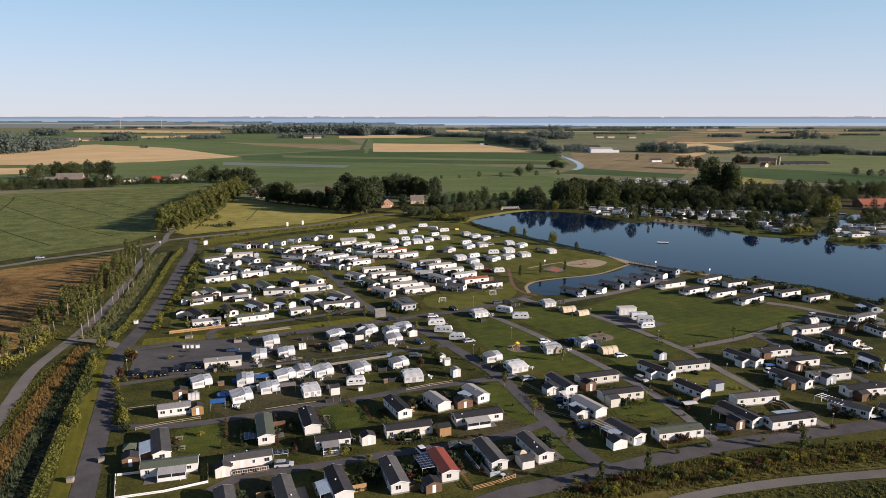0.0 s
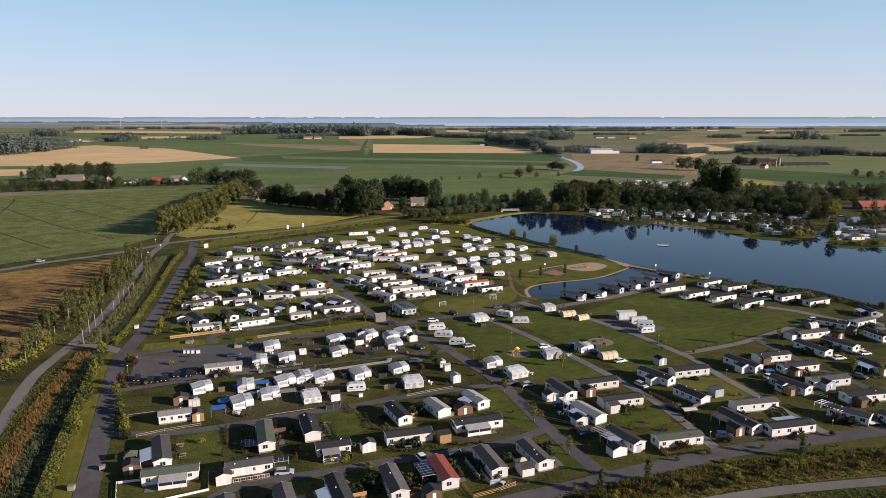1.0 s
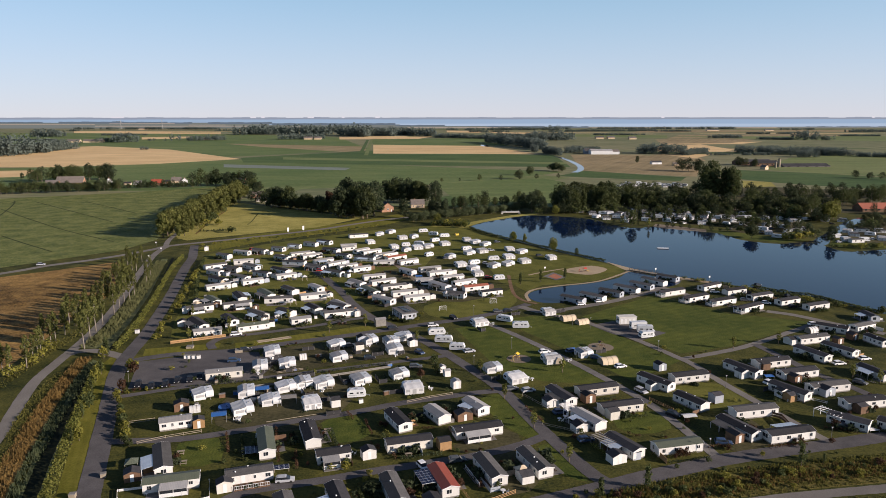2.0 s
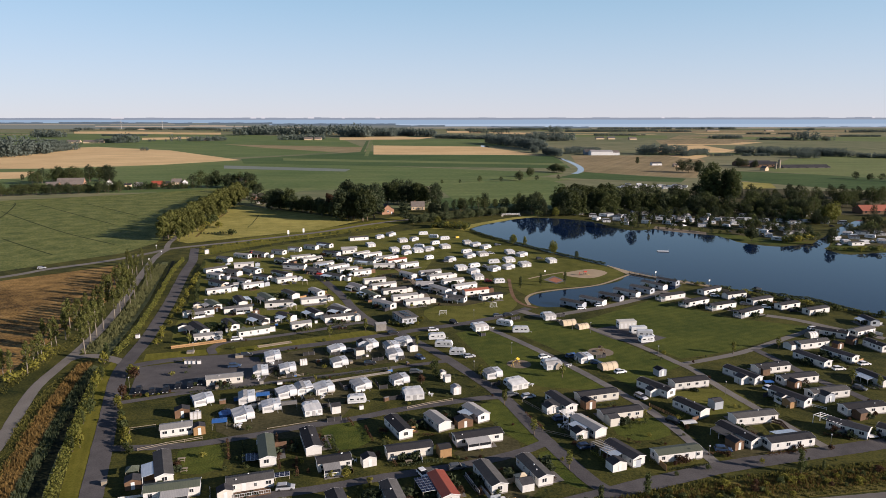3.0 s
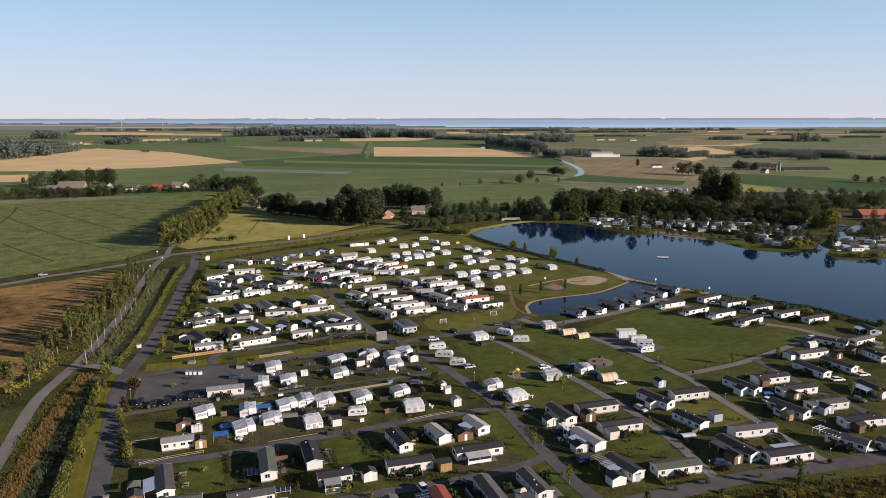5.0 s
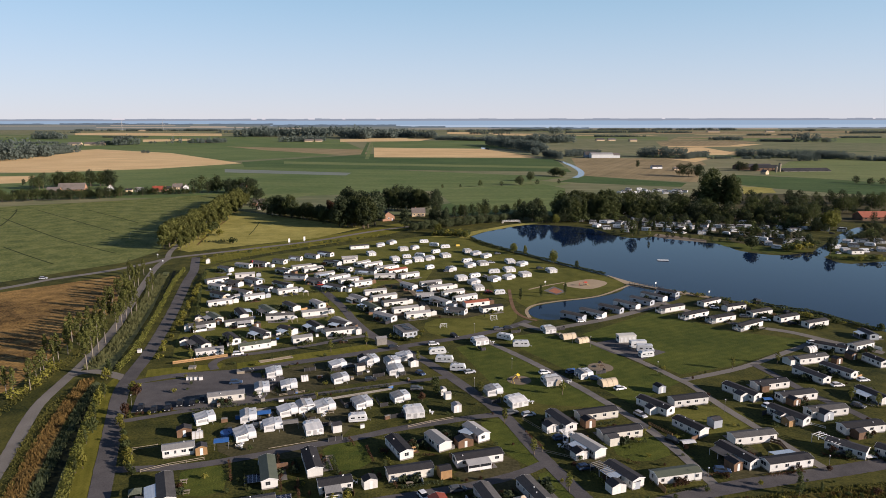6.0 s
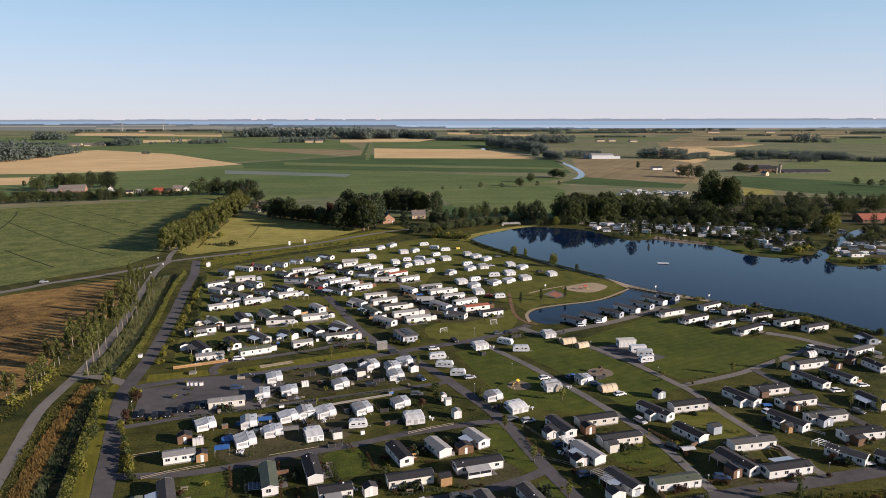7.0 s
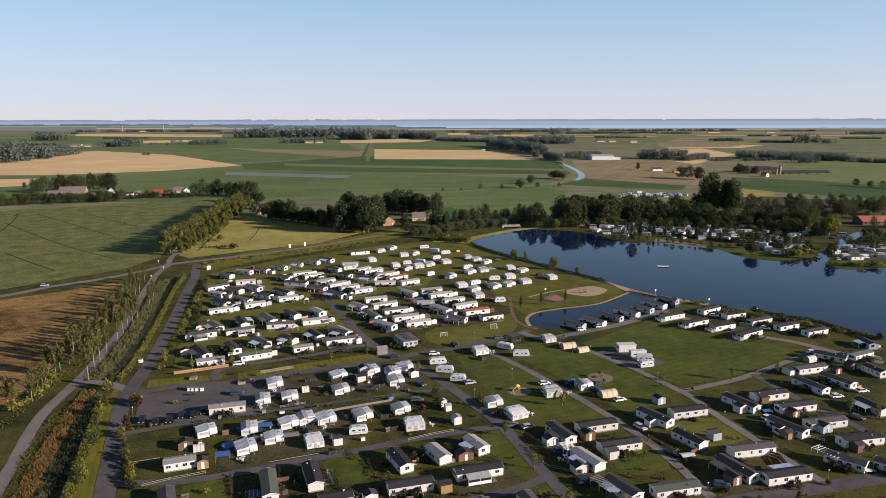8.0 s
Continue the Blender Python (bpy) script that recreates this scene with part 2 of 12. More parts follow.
M["band"] = material("grey caravan band", (0.2, 0.22, 0.26), (0.3, 0.32, 0.36), 0.4, 0.6, 9)
# Trodden earth, darkened to include shade of trees, hedges and caravans.
M["worn_shade_ground"] = material("trodden pitch ground", (0.035, 0.034, 0.014), (0.105, 0.092, 0.045), 0.95, 0.12, 9, 0.4)
M["paving"] = material("grey concrete paving", (0.12, 0.112, 0.105), (0.21, 0.195, 0.18), 0.9, 0.5, 9, 0.2)
M["play_surface"] = material("orange-red play surface", (0.3, 0.1, 0.05), (0.42, 0.16, 0.08), 0.85, 0.5, 9)
M["fabric_beige"] = material("beige tent fabric", (0.5, 0.4, 0.27), (0.6, 0.5, 0.36), 0.85, 0.4, 9)
M["fabric_blue"] = material("blue tarpaulin", (0.025, 0.1, 0.3), (0.04, 0.15, 0.4), 0.5, 0.4, 9)
M["caravan"] = material("white caravan skin", (0.54, 0.55, 0.55), (0.66, 0.67, 0.67), 0.3, 0.4, 9, 0, 0, 0.08)
M["tyre"] = material("rubber", (0.015, 0.015, 0.015), (0.03, 0.03, 0.03), 0.85, 3, 9)
M["rim"] = material("wheel rim", (0.4, 0.4, 0.4), (0.5, 0.5, 0.5), 0.35, 3, 9, 0, 0.8)
M["metal"] = material("galvanised metal", (0.35, 0.35, 0.35), (0.5, 0.5, 0.5), 0.45, 2, 9, 0, 0.7)
M["brick"] = material("orange brick", (0.27, 0.145, 0.085), (0.36, 0.2, 0.125), 0.85, 0.6, 9, 0.2)
M["plaster"] = material("cream plaster", (0.5, 0.38, 0.24), (0.6, 0.46, 0.3), 0.85, 0.4, 9)
M["concrete"] = material("pale concrete", (0.4, 0.36, 0.3), (0.52, 0.48, 0.4), 0.85, 0.4, 9, 0.2)
M["red"] = material("red paint", (0.5, 0.05, 0.03), (0.6, 0.08, 0.05), 0.5, 1, 9)
M["yellow"] = material("yellow paint", (0.65, 0.42, 0.03), (0.75, 0.5, 0.05), 0.5, 1, 9)
PAINT = {k: material(k + " car paint", c, tuple(min(1, 1.15 * v) for v in c), 0.45, 1, 9, 0, 0.1) for k, c in dict(
    black=(0.012, 0.013, 0.016), silver=(0.4, 0.41, 0.43), white=(0.75, 0.75, 0.75), blue=(0.035, 0.065, 0.13), grey=(0.09, 0.095, 0.1), red=(0.38, 0.03, 0.025)).items()}


# ---- building blocks ----
class Geo:
    def __init__(self):
        self.v, self.f = [], []

    def face(self, *pts):
        k = len(self.v)
        self.v += [tuple(p) for p in pts]
        self.f.append(tuple(range(k, k + len(pts))))
        return self

    def box(self, x0, x1, y0, y1, z0, z1):
        k = len(self.v)
        self.v += [(x, y, z) for z in (z0, z1) for y in (y0, y1) for x in (x0, x1)]
        self.f += [tuple(k + i for i in q) for q in ((0, 2, 3, 1), (4, 5, 7, 6), (0, 1, 5, 4), (1, 3, 7, 5), (3, 2, 6, 7), (2, 0, 4, 6))]
        return self

    def prism(self, profile, x0, x1, axis="x"):
        """Extrudes a profile (counter-clockwise) along an axis; the profile lies in (y, z) for x and in (x, z) for y."""
        k, n = len(self.v), len(profile)
        for u in (x0, x1):
            self.v += [(u, a, b) if axis == "x" else (a, u, b) for a, b in profile]
        self.f += [tuple(range(k, k + n)), tuple(range(k + 2 * n - 1, k + n - 1, -1))]
        self.f += [(k + i, k + n + i, k + n + (i + 1) % n, k + (i + 1) % n) for i in range(n)]
        return self

    def tube(self, p, q, r0, r1=None, n=8):
        p, q, r1 = Vector(p), Vector(q), r0 if r1 is None else r1
        turn = (q - p).to_track_quat("Z", "Y").to_matrix()
        k = len(self.v)
        for c, r in ((p, r0), (q, r1)):
            self.v += [tuple(c + turn @ Vector((r * math.cos(i * math.tau / n), r * math.sin(i * math.tau / n), 0))) for i in range(n)]
        self.f += [(k + i, k + (i + 1) % n, k + n + (i + 1) % n, k + n + i) for i in range(n)]
        self.f += [tuple(range(k + n - 1, k - 1, -1)), tuple(range(k + n, k + 2 * n))]
        return self

    def mesh(self, name, mat, smooth=False):
        me = bpy.data.meshes.new(name)
        me.from_pydata(self.v, [], self.f)
        me.materials.append(mat)
        bm = bmesh.new()
        bm.from_mesh(me)
        bmesh.ops.recalc_face_normals(bm, faces=bm.faces)
        bm.to_mesh(me)
        bm.free()
        if smooth:
            me.shade_smooth()
        return me


def part(name, geo, mat, parent=None, label="", m=None, smooth=False):
    me = geo.mesh(name, mat, smooth) if isinstance(geo, Geo) else geo
    ob = new(name, me)
    ob.parent = parent
    if m is not None:
        ob.matrix_basis = m
    if label:
        ob["label"] = label
    return ob


def thing(name, m, label, category, group="", kind=""):
    ob = new(name)
    ob.matrix_basis = m
    return tagged(ob, label, category, group, kind)


def spline(pts, n=6, closed=False):
    """Smooth line through a few plan points."""
    p = [Vector(q) for q in pts]
    out, k = [], len(p)
    for i in range(k if closed else k - 1):
        a, b, c, d = (p[(i + j) % k] if closed else p[max(0, min(k - 1, i + j))] for j in (-1, 0, 1, 2))
        for s in range(n):
            t = s / n
            out.append(0.5 * (2 * b + (c - a) * t + (2 * a - 5 * b + 4 * c - d) * t * t + (3 * b - a - 3 * c + d) * t ** 3))
    return out if closed else out + [p[-1]]


LEVEL = {"field": 0.004, "lawn": 0.004, "lake": 0.012}


def patch(name, pts, mat, label, category, smooth=0):
    """A flat piece of the ground: field, lawn, yard or water."""
    key = category if category in LEVEL else "lawn"
    LEVEL[key] += 0.002 if key == "field" else 0.0005
    z = LEVEL[key] + (0.042 if category in ("playground", "court", "sandpit") else 0.015 if category not in LEVEL else 0.03 if mat == "meadow" else 0)
    ring = spline(pts, smooth, True) if smooth else [Vector(p) for p in pts]
    g = Geo().face(*[(p.x, p.y, 0) for p in ring])
    ob = part(name, g, M[mat], m=pose(0, 0, z))
    if ob.data.polygons[0].normal.z < 0:
        ob.data.flip_normals()
    return tagged(ob, label, category, kind="structure")


def road(name, pts, width, mat, label, category="road"):
    LEVEL["road"] = LEVEL.get("road", 0.03) + 0.0014
    line = spline(pts, 26)
    g = Geo()
    for i, p in enumerate(line):
        d = (line[min(i + 1, len(line) - 1)] - line[max(i - 1, 0)]).normalized()
        w, v = (0.5 * width * (1 + 0.06 * noise.noise((p.x * 0.1, p.y * 0.1, k))) + 0.16 * noise.noise((p.x * 0.7, p.y * 0.7, k)) for k in (3, 8))
        g.v += [(p.x - d.y * w, p.y + d.x * w, 0), (p.x + d.y * v, p.y - d.x * v, 0)]
        if i:
            g.f.append((2 * i - 2, 2 * i - 1, 2 * i + 1, 2 * i))
    return tagged(part(name, g, M[mat], m=pose(0, 0, LEVEL["road"] + (LEVEL["field"] if category in ("track", "canal") else 0))), label, category, kind="structure")


# ---- plants ----
RNG = np.random.default_rng(7)


def leaf_mesh(name, centres, size, mat, lean=1.0):
    """Many small leaf clumps, each a pair of bent triangles turned at random."""
    c = np.asarray(centres, float)
    n, c, face = len(c), c[:, :3], c[:, 3:]
    a, b = RNG.normal(size=(n, 3)), RNG.normal(size=(n, 3))
    a[:, 2] *= lean
    if face.shape[1]:
        face = face + RNG.normal(size=(n, 3)) * 0.42
        face /= np.linalg.norm(face, axis=1, keepdims=True)
        a -= face * (a * face).sum(1, keepdims=True)
        b = np.cross(face, a)
    a /= np.linalg.norm(a, axis=1, keepdims=True)
    b -= a * (a * b).sum(1, keepdims=True)
    b /= np.linalg.norm(b, axis=1, keepdims=True)
    s = size * RNG.uniform(0.6, 1.4, (n, 1))
    a, b, k = a * s, b * s * 0.75, np.cross(a, b) * 0.35 * s
    v = np.stack([c - a, c - b + k, c + a, c + b + k * RNG.uniform(-1, 1, (n, 1))], 1).reshape(-1, 3)
    i = np.arange(n)[:, None] * 4
    f = np.concatenate([i + [0, 1, 2], i + [0, 2, 3]], 1).reshape(-1, 3)
    me = bpy.data.meshes.new(name)
    me.vertices.add(len(v))
    me.vertices.foreach_set("co", v.ravel())
    me.loops.add(f.size)
    me.loops.foreach_set("vertex_index", f.ravel().astype(np.int32))
    me.polygons.add(len(f))
    me.polygons.foreach_set("loop_start", np.arange(0, f.size, 3, dtype=np.int32))
    me.update(calc_edges=True)
    me.materials.append(mat)
    return me


def cloud(n, lobes):
    """n points near the surface of some lobes (x, y, z, rx, ry, rz), with an uneven outline, and the way each faces."""
    out = []
    for x, y, z, rx, ry, rz in lobes:
        d = RNG.normal(size=(n // len(lobes), 3))
        d /= np.linalg.norm(d, axis=1, keepdims=True)
        r = RNG.uniform(0.55, 1.05, (len(d), 1))
        out.append(np.concatenate([np.array([x, y, z]) + d * r * [rx, ry, rz], d], 1))
    return RNG.permutation(np.concatenate(out))


def tree_kind(name, mat, label, height, trunk, lobes, count, leaf, lean=1.0, bark="bark", limbs=5):
    """A tree of unit plan: tapered trunk with limbs, and a crown of leaf clumps in several lobes."""
    root = thing(name, pose(0, 0, -500), label, "tree" if height > 4 else "shrub")
    g = Geo()
    g.tube((0, 0, -0.1), (0.05 * height * 0.2, 0, trunk), 0.018 * height + 0.03, 0.012 * height + 0.02, 7)
    g.tube((0.01 * height, 0, trunk), (0, 0.01, 0.8 * height), 0.012 * height + 0.02, 0.003 * height, 6)
    for i in range(limbs):
        a, l = i * 2.4, lobes[i % len(lobes)]
        z = trunk + (0.5 * height - trunk) * max(0, i / max(1, limbs)) * 0.8
        g.tube((0, 0, z), (l[0] * 0.8 + 0.06 * height * math.cos(a), l[1] * 0.8 + 0.06 * height * math.sin(a), max(z + 0.1, l[2])), 0.006 * height + 0.015, 0.002 * height, 5)
    part("trunk", g, M[bark], root, smooth=True)
    part("crown", leaf_mesh("crown", cloud(count, lobes), leaf, M[mat], lean), M[mat], root)
    return root


def rand_lobes(k, r, z0, z1, size, flat=1.0):
    out = []
    for i in range(k):
        a, t = i * 2.4 + RNG.uniform(-0.4, 0.4), (i + 0.5) / k
        q = r * math.sin(math.pi * (0.15 + 0.8 * t)) * RNG.uniform(0.5, 1.0)
        s = size * RNG.uniform(0.75, 1.25)
        out.append((q * math.cos(a), q * math.sin(a), z0 + (z1 - z0) * t, s, s, s * flat))
    return out


KIND = {}


def kinds(key, n, make):
    KIND[key] = [make(i) for i in range(n)]


BROAD = "broad green tree with a full uneven crown"
kinds("broad", 4, lambda i: tree_kind("tree", "leaf", BROAD, 10, 1.8, rand_lobes(13, 2.9, 2.2, 8.9, 1.5), 1800, 0.25))
kinds("dark", 4, lambda i: tree_kind("tree", "leaf_dark", "dark green tree with a dense crown", 10, 1.2, rand_lobes(13, 2.7, 1.7, 8.9, 1.45), 1800, 0.25))
kinds("tall", 3, lambda i: tree_kind("tree", "leaf", "tall slender green poplar tree", 10, 1.2, rand_lobes(9, 1.1, 1.8, 9.1, 1.05, 1.3), 1300, 0.28))
kinds("young", 4, lambda i: tree_kind("tree", "leaf_olive", "young roadside tree with a bare pale trunk", 10, 3.4, rand_lobes(9, 1.2, 3.8, 9.2, 0.85, 1.25), 460, 0.27, bark="bark_pale"))
kinds("avenue", 4, lambda i: tree_kind("tree", "leaf_olive", "sunlit olive-green avenue tree", 10, 1.6, rand_lobes(9, 2.0, 2.4, 9.0, 1.4), 1400, 0.33))
kinds("willow", 3, lambda i: tree_kind("tree", "leaf_light", "yellow-green weeping willow by the water", 10, 1.5, rand_lobes(8, 3.3, 3.0, 8.2, 2.1, 1.2), 1500, 0.36, 2.5))
kinds("greywillow", 3, lambda i: tree_kind("tree", "leaf_grey", "round grey-green pollard willow", 10, 1.0, rand_lobes(7, 3.3, 3.2, 7.4, 2.5), 1300, 0.42))
kinds("copper", 1, lambda i: tree_kind("tree", "leaf_red", "copper-leaved tree among green ones", 10, 1.2, rand_lobes(8, 1.6, 2, 8.8, 1.3), 1100, 0.32))
kinds("conifer", 2, lambda i: tree_kind("conifer", "leaf_dark", "narrow dark green conifer tree", 10, 0.6, [(0, 0, 1.4 + 0.95 * k, 1.75 - 0.18 * k, 1.75 - 0.18 * k, 0.9) for k in range(9)], 900, 0.3))
kinds("bush", 4, lambda i: tree_kind("shrub", "leaf", "leafy green garden shrub", 2, 0.2, rand_lobes(5, 0.7, 0.6, 1.5, 0.6), 190, 0.185, limbs=3))
kinds("sunbush", 4, lambda i: tree_kind("shrub", "leaf_sun", "sunlit yellow-green leafy shrub", 2, 0.2, rand_lobes(5, 0.75, 0.6, 1.5, 0.6), 190, 0.185, limbs=3))
kinds("redbush", 2, lambda i: tree_kind("shrub", "leaf_red", "reddish brown leafy shrub", 2, 0.2, rand_lobes(5, 0.55, 0.6, 1.5, 0.5), 220, 0.15, limbs=3))
kinds("lowbush", 4, lambda i: tree_kind("shrub", "leaf_dark", "low dark green shrub", 2, 0.2, rand_lobes(5, 0.9, 0.5, 1.5, 0.6), 84, 0.34, limbs=2))
kinds("slim", 2, lambda i: tree_kind("young_tree", "leaf_light", "slim young tree tied to a stake", 5, 1.2, rand_lobes(6, 0.5, 1.8, 4.5, 0.5, 1.4), 260, 0.16, limbs=3))
kinds("dense_slim", 2, lambda i: tree_kind("young_tree", "leaf", "slim upright young green tree", 5, 0.5, rand_lobes(7, 0.3, 1.0, 4.5, 0.55, 1.5), 360, 0.17, limbs=3))


def plant(kind, x, y, h, wide=1.0, group=""):
    base = KIND[kind][random.randrange(len(KIND[kind]))]
    s = h / (10 if base["category"] == "tree" or kind == "conifer" else 2)
    if kind in ("slim", "dense_slim"):
        s = h / 5
    ob = copy_thing(base, pose(x, y, 0, 0, 0, random.uniform(0, 360)) @ Matrix.Diagonal((s * wide, s * wide, s, 1)))
    if group:
        ob["group"] = group
    return ob


def tree_row(kind, x0, y0, x1, y1, n, h, jitter=2.0, wide=1.0, group="", vary=0.2):
    for i in range(n):
        t = (i + 0.5) / n
        plant(random.choice(kind) if isinstance(kind, tuple) else kind, x0 + (x1 - x0) * t + random.uniform(-jitter, jitter), y0 + (y1 - y0) * t + random.uniform(-jitter, jitter),
              h * random.uniform(1 - vary, 1 + vary), wide * random.uniform(0.85, 1.2), group)


JOINED = {}


def tree_belt(kind, x0, y0, x1, y1, n, h, jitter=2.0, wide=1.0, vary=0.2):
    """Far trees and massed shrubs: the same plants as elsewhere, gathered to be joined into one mesh of a kind."""
    for i in range(n):
        t = (i + 0.5) / n
        k = random.choice(kind) if isinstance(kind, tuple) else kind
        base = KIND[k][random.randrange(len(KIND[k]))]
        s = h * random.uniform(1 - vary, 1 + vary) / (2 if k.endswith("bush") else 10)
        v = s * wide * random.uniform(0.85, 1.2)
        m = pose(x0 + (x1 - x0) * t + random.uniform(-jitter, jitter), y0 + (y1 - y0) * t + random.uniform(-jitter, jitter), 0, 0, 0, random.uniform(0, 360))
        JOINED.setdefault(k, []).append((base, m @ Matrix.Diagonal((v, v, s, 1))))


def join_belts():
    for k, items in JOINED.items():
        for which in ("crown", "trunk"):
            vs, fs, n = [], [], 0
            for base, m in items:
                me = next(o for o in base.children if o.name.startswith(which)).data
                co = np.empty(len(me.vertices) * 3)
                me.vertices.foreach_get("co", co)
                a = np.array(m)
                co = co.reshape(-1, 3)
                if which == "crown":
                    q = np.empty(len(me.loops), np.int32)
                    me.loops.foreach_get("vertex_index", q)
                    q = q.reshape(-1, 3)
                    if m.translation.y > (160 if k in ("bush", "sunbush") else 440):
                        co, q = co[: len(co) // 8 * 4], q[: len(co) // 8 * 2]
                        q = q[q.max(1) < len(co)]
                    fs.append(q + n)
                vs.append(co @ a[:3, :3].T + a[:3, 3])
                if which == "trunk":
                    fs += [tuple(i + n for i in p.vertices) for p in me.polygons]
                n += len(vs[-1])
            me = bpy.data.meshes.new("tree_belt")
            me.from_pydata(np.concatenate(vs).tolist(), [], np.concatenate(fs).tolist() if which == "crown" else fs)
            me.materials.append(items[0][0].children[0].data.materials[0] if items[0][0].children[0].name.startswith(which) else items[0][0].children[1].data.materials[0])
            tagged(part("shrubbery" if k.endswith("bush") else "tree_belt", me, None), ("massed green shrubs of the verges" if k.endswith("bush") else "belt of full green trees behind the fields") if which == "crown" else "trunks and limbs of the massed plants", "plants", kind="stuff")


def wood(x0, y0, x1, y1, depth, h, mat="leaf_hazed", leaf=None, label="distant tree belt, haze painted into its green"):
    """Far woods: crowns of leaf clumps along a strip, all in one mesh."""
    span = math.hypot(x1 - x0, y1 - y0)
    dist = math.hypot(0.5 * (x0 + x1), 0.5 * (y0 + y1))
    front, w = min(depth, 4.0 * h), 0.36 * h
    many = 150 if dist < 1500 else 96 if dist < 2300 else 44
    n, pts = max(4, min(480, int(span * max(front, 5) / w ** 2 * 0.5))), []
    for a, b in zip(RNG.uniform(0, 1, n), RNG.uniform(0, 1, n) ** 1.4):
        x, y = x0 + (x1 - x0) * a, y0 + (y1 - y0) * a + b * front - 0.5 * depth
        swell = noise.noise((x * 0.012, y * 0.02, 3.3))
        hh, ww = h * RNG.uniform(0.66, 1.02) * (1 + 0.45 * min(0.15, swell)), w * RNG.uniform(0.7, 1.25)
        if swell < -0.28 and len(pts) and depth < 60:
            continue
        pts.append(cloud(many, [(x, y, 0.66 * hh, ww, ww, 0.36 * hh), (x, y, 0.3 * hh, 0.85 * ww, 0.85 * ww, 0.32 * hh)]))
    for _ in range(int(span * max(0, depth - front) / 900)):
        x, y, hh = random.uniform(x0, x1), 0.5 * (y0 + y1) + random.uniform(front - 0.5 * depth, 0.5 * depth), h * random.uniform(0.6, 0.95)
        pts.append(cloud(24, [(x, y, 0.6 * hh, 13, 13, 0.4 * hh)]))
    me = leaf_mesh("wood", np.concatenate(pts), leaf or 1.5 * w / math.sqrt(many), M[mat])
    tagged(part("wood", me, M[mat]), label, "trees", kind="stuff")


def hedge(pts, width, height, mat="leaf", label="clipped green hedge", density=14.0, leaf=0.16, name="hedge"):
    line = spline(pts, 5)
    c = []
    for p, q in zip(line, line[1:]):
        l = (q - p).length
        k = max(2, int(density * l * (height + 0.5 * width)))
        t, d = RNG.uniform(0, 1, k), (q - p).normalized()
        s = RNG.uniform(-0.5, 0.5, k) * width
        lump = np.array([0.8 + 0.45 * noise.noise((0.35 * (p.x + d.x * l * a), 0.35 * (p.y + d.y * l * a), 1.7)) for a in t])
        z = height * lump * np.sqrt(RNG.uniform(0.02, 1, k)) * np.sqrt(1 - (1.6 * s / width) ** 2 * 0.9)
        c.append(np.stack([p.x + d.x * l * t - d.y * s, p.y + d.y * l * t + d.x * s, z], 1))
    me = leaf_mesh(name, np.concatenate(c), leaf, M[mat])
    return tagged(part(name, me, M[mat]), label, name.replace("_", " "), kind="stuff")


def tufts(pts, width, height, mat, label, density=2.0, name="rough_grass", blade=0.1):
    """Tall grass, reed or weeds along a strip: bunches of thin upright blades."""
    line, v, f = spline(pts, 5), [], []
    for p, q in zip(line, line[1:]):
        l, d = (q - p).length, (q - p).normalized()
        for _ in range(int(density * l * width)):
            t, s = random.random() * l, random.uniform(-0.5, 0.5) * width
            x, y = p.x + d.x * t - d.y * s, p.y + d.y * t + d.x * s
            patchy = 0.65 + 0.7 * noise.noise((x * 0.16, y * 0.16, 5.0))
            for _ in range(4):
                a, h = random.uniform(0, math.tau), height * random.uniform(0.6, 1.2) * max(0.25, patchy)
                w, k = blade * random.uniform(0.7, 1.5), len(v)
                ox, oy = random.uniform(-0.25, 0.25), random.uniform(-0.25, 0.25)
                v += [(x + ox - w * math.cos(a), y + oy - w * math.sin(a), 0), (x + ox + w * math.cos(a), y + oy + w * math.sin(a), 0),
                      (x + ox + random.uniform(-0.3, 0.3) * h, y + oy + random.uniform(-0.3, 0.3) * h, h)]
                f.append((k, k + 1, k + 2))
    me = bpy.data.meshes.new(name)
    me.from_pydata(v, [], f)
    me.materials.append(M[mat])
    return tagged(part(name, me, M[mat], m=pose(0, 0, 0.05)), label, name.replace("_", " "), kind="stuff")


# ---- dwellings ----
def unit_meshes():
    fr = Geo()
    for a in ((-0.5, 0.5, 0.42, 0.5), (-0.5, 0.5, -0.5, -0.42), (-0.5, -0.43, -0.42, 0.42), (0.43, 0.5, -0.42, 0.42), (-0.02, 0.02, -0.42, 0.42)):
        fr.box(a[0], a[1], -0.03, 0.03, a[2], a[3])
    return fr.mesh("window", M["trim"]), Geo().box(-0.43, 0.43, -0.012, 0.012, -0.42, 0.42).mesh("pane", M["glass"])


WINDOW_MESH, PANE_MESH = unit_meshes()
DOOR_MESH = Geo().box(-0.5, 0.5, -0.03, 0.03, 0, 1).mesh("door", M["trim"])
HANDLE_MESH = Geo().box(-0.06, 0.06, -0.03, 0.03, -0.02, 0.02).mesh("handle", M["metal"])
VENT_MESH = Geo().tube((0, 0, 0), (0, 0, 0.3), 0.12, 0.12, 8).tube((0, 0, 0.3), (0, 0, 0.38), 0.2, 0.14, 8).mesh("roof_vent", M["trim"])


def window(parent, x, y, z, w, h, turn, pane=True):
    if not pane:
        return part("window", PANE_MESH, None, parent, m=pose(x, y, z, 0, 0, turn) @ Matrix.Diagonal((1.15 * w, 2.5, 1.1 * h, 1)))
    o = part("window", WINDOW_MESH, None, parent, m=pose(x, y, z, 0, 0, turn) @ Matrix.Diagonal((w, 1, h, 1)))
    if pane:
        part("pane", PANE_MESH, None, o)
    return o


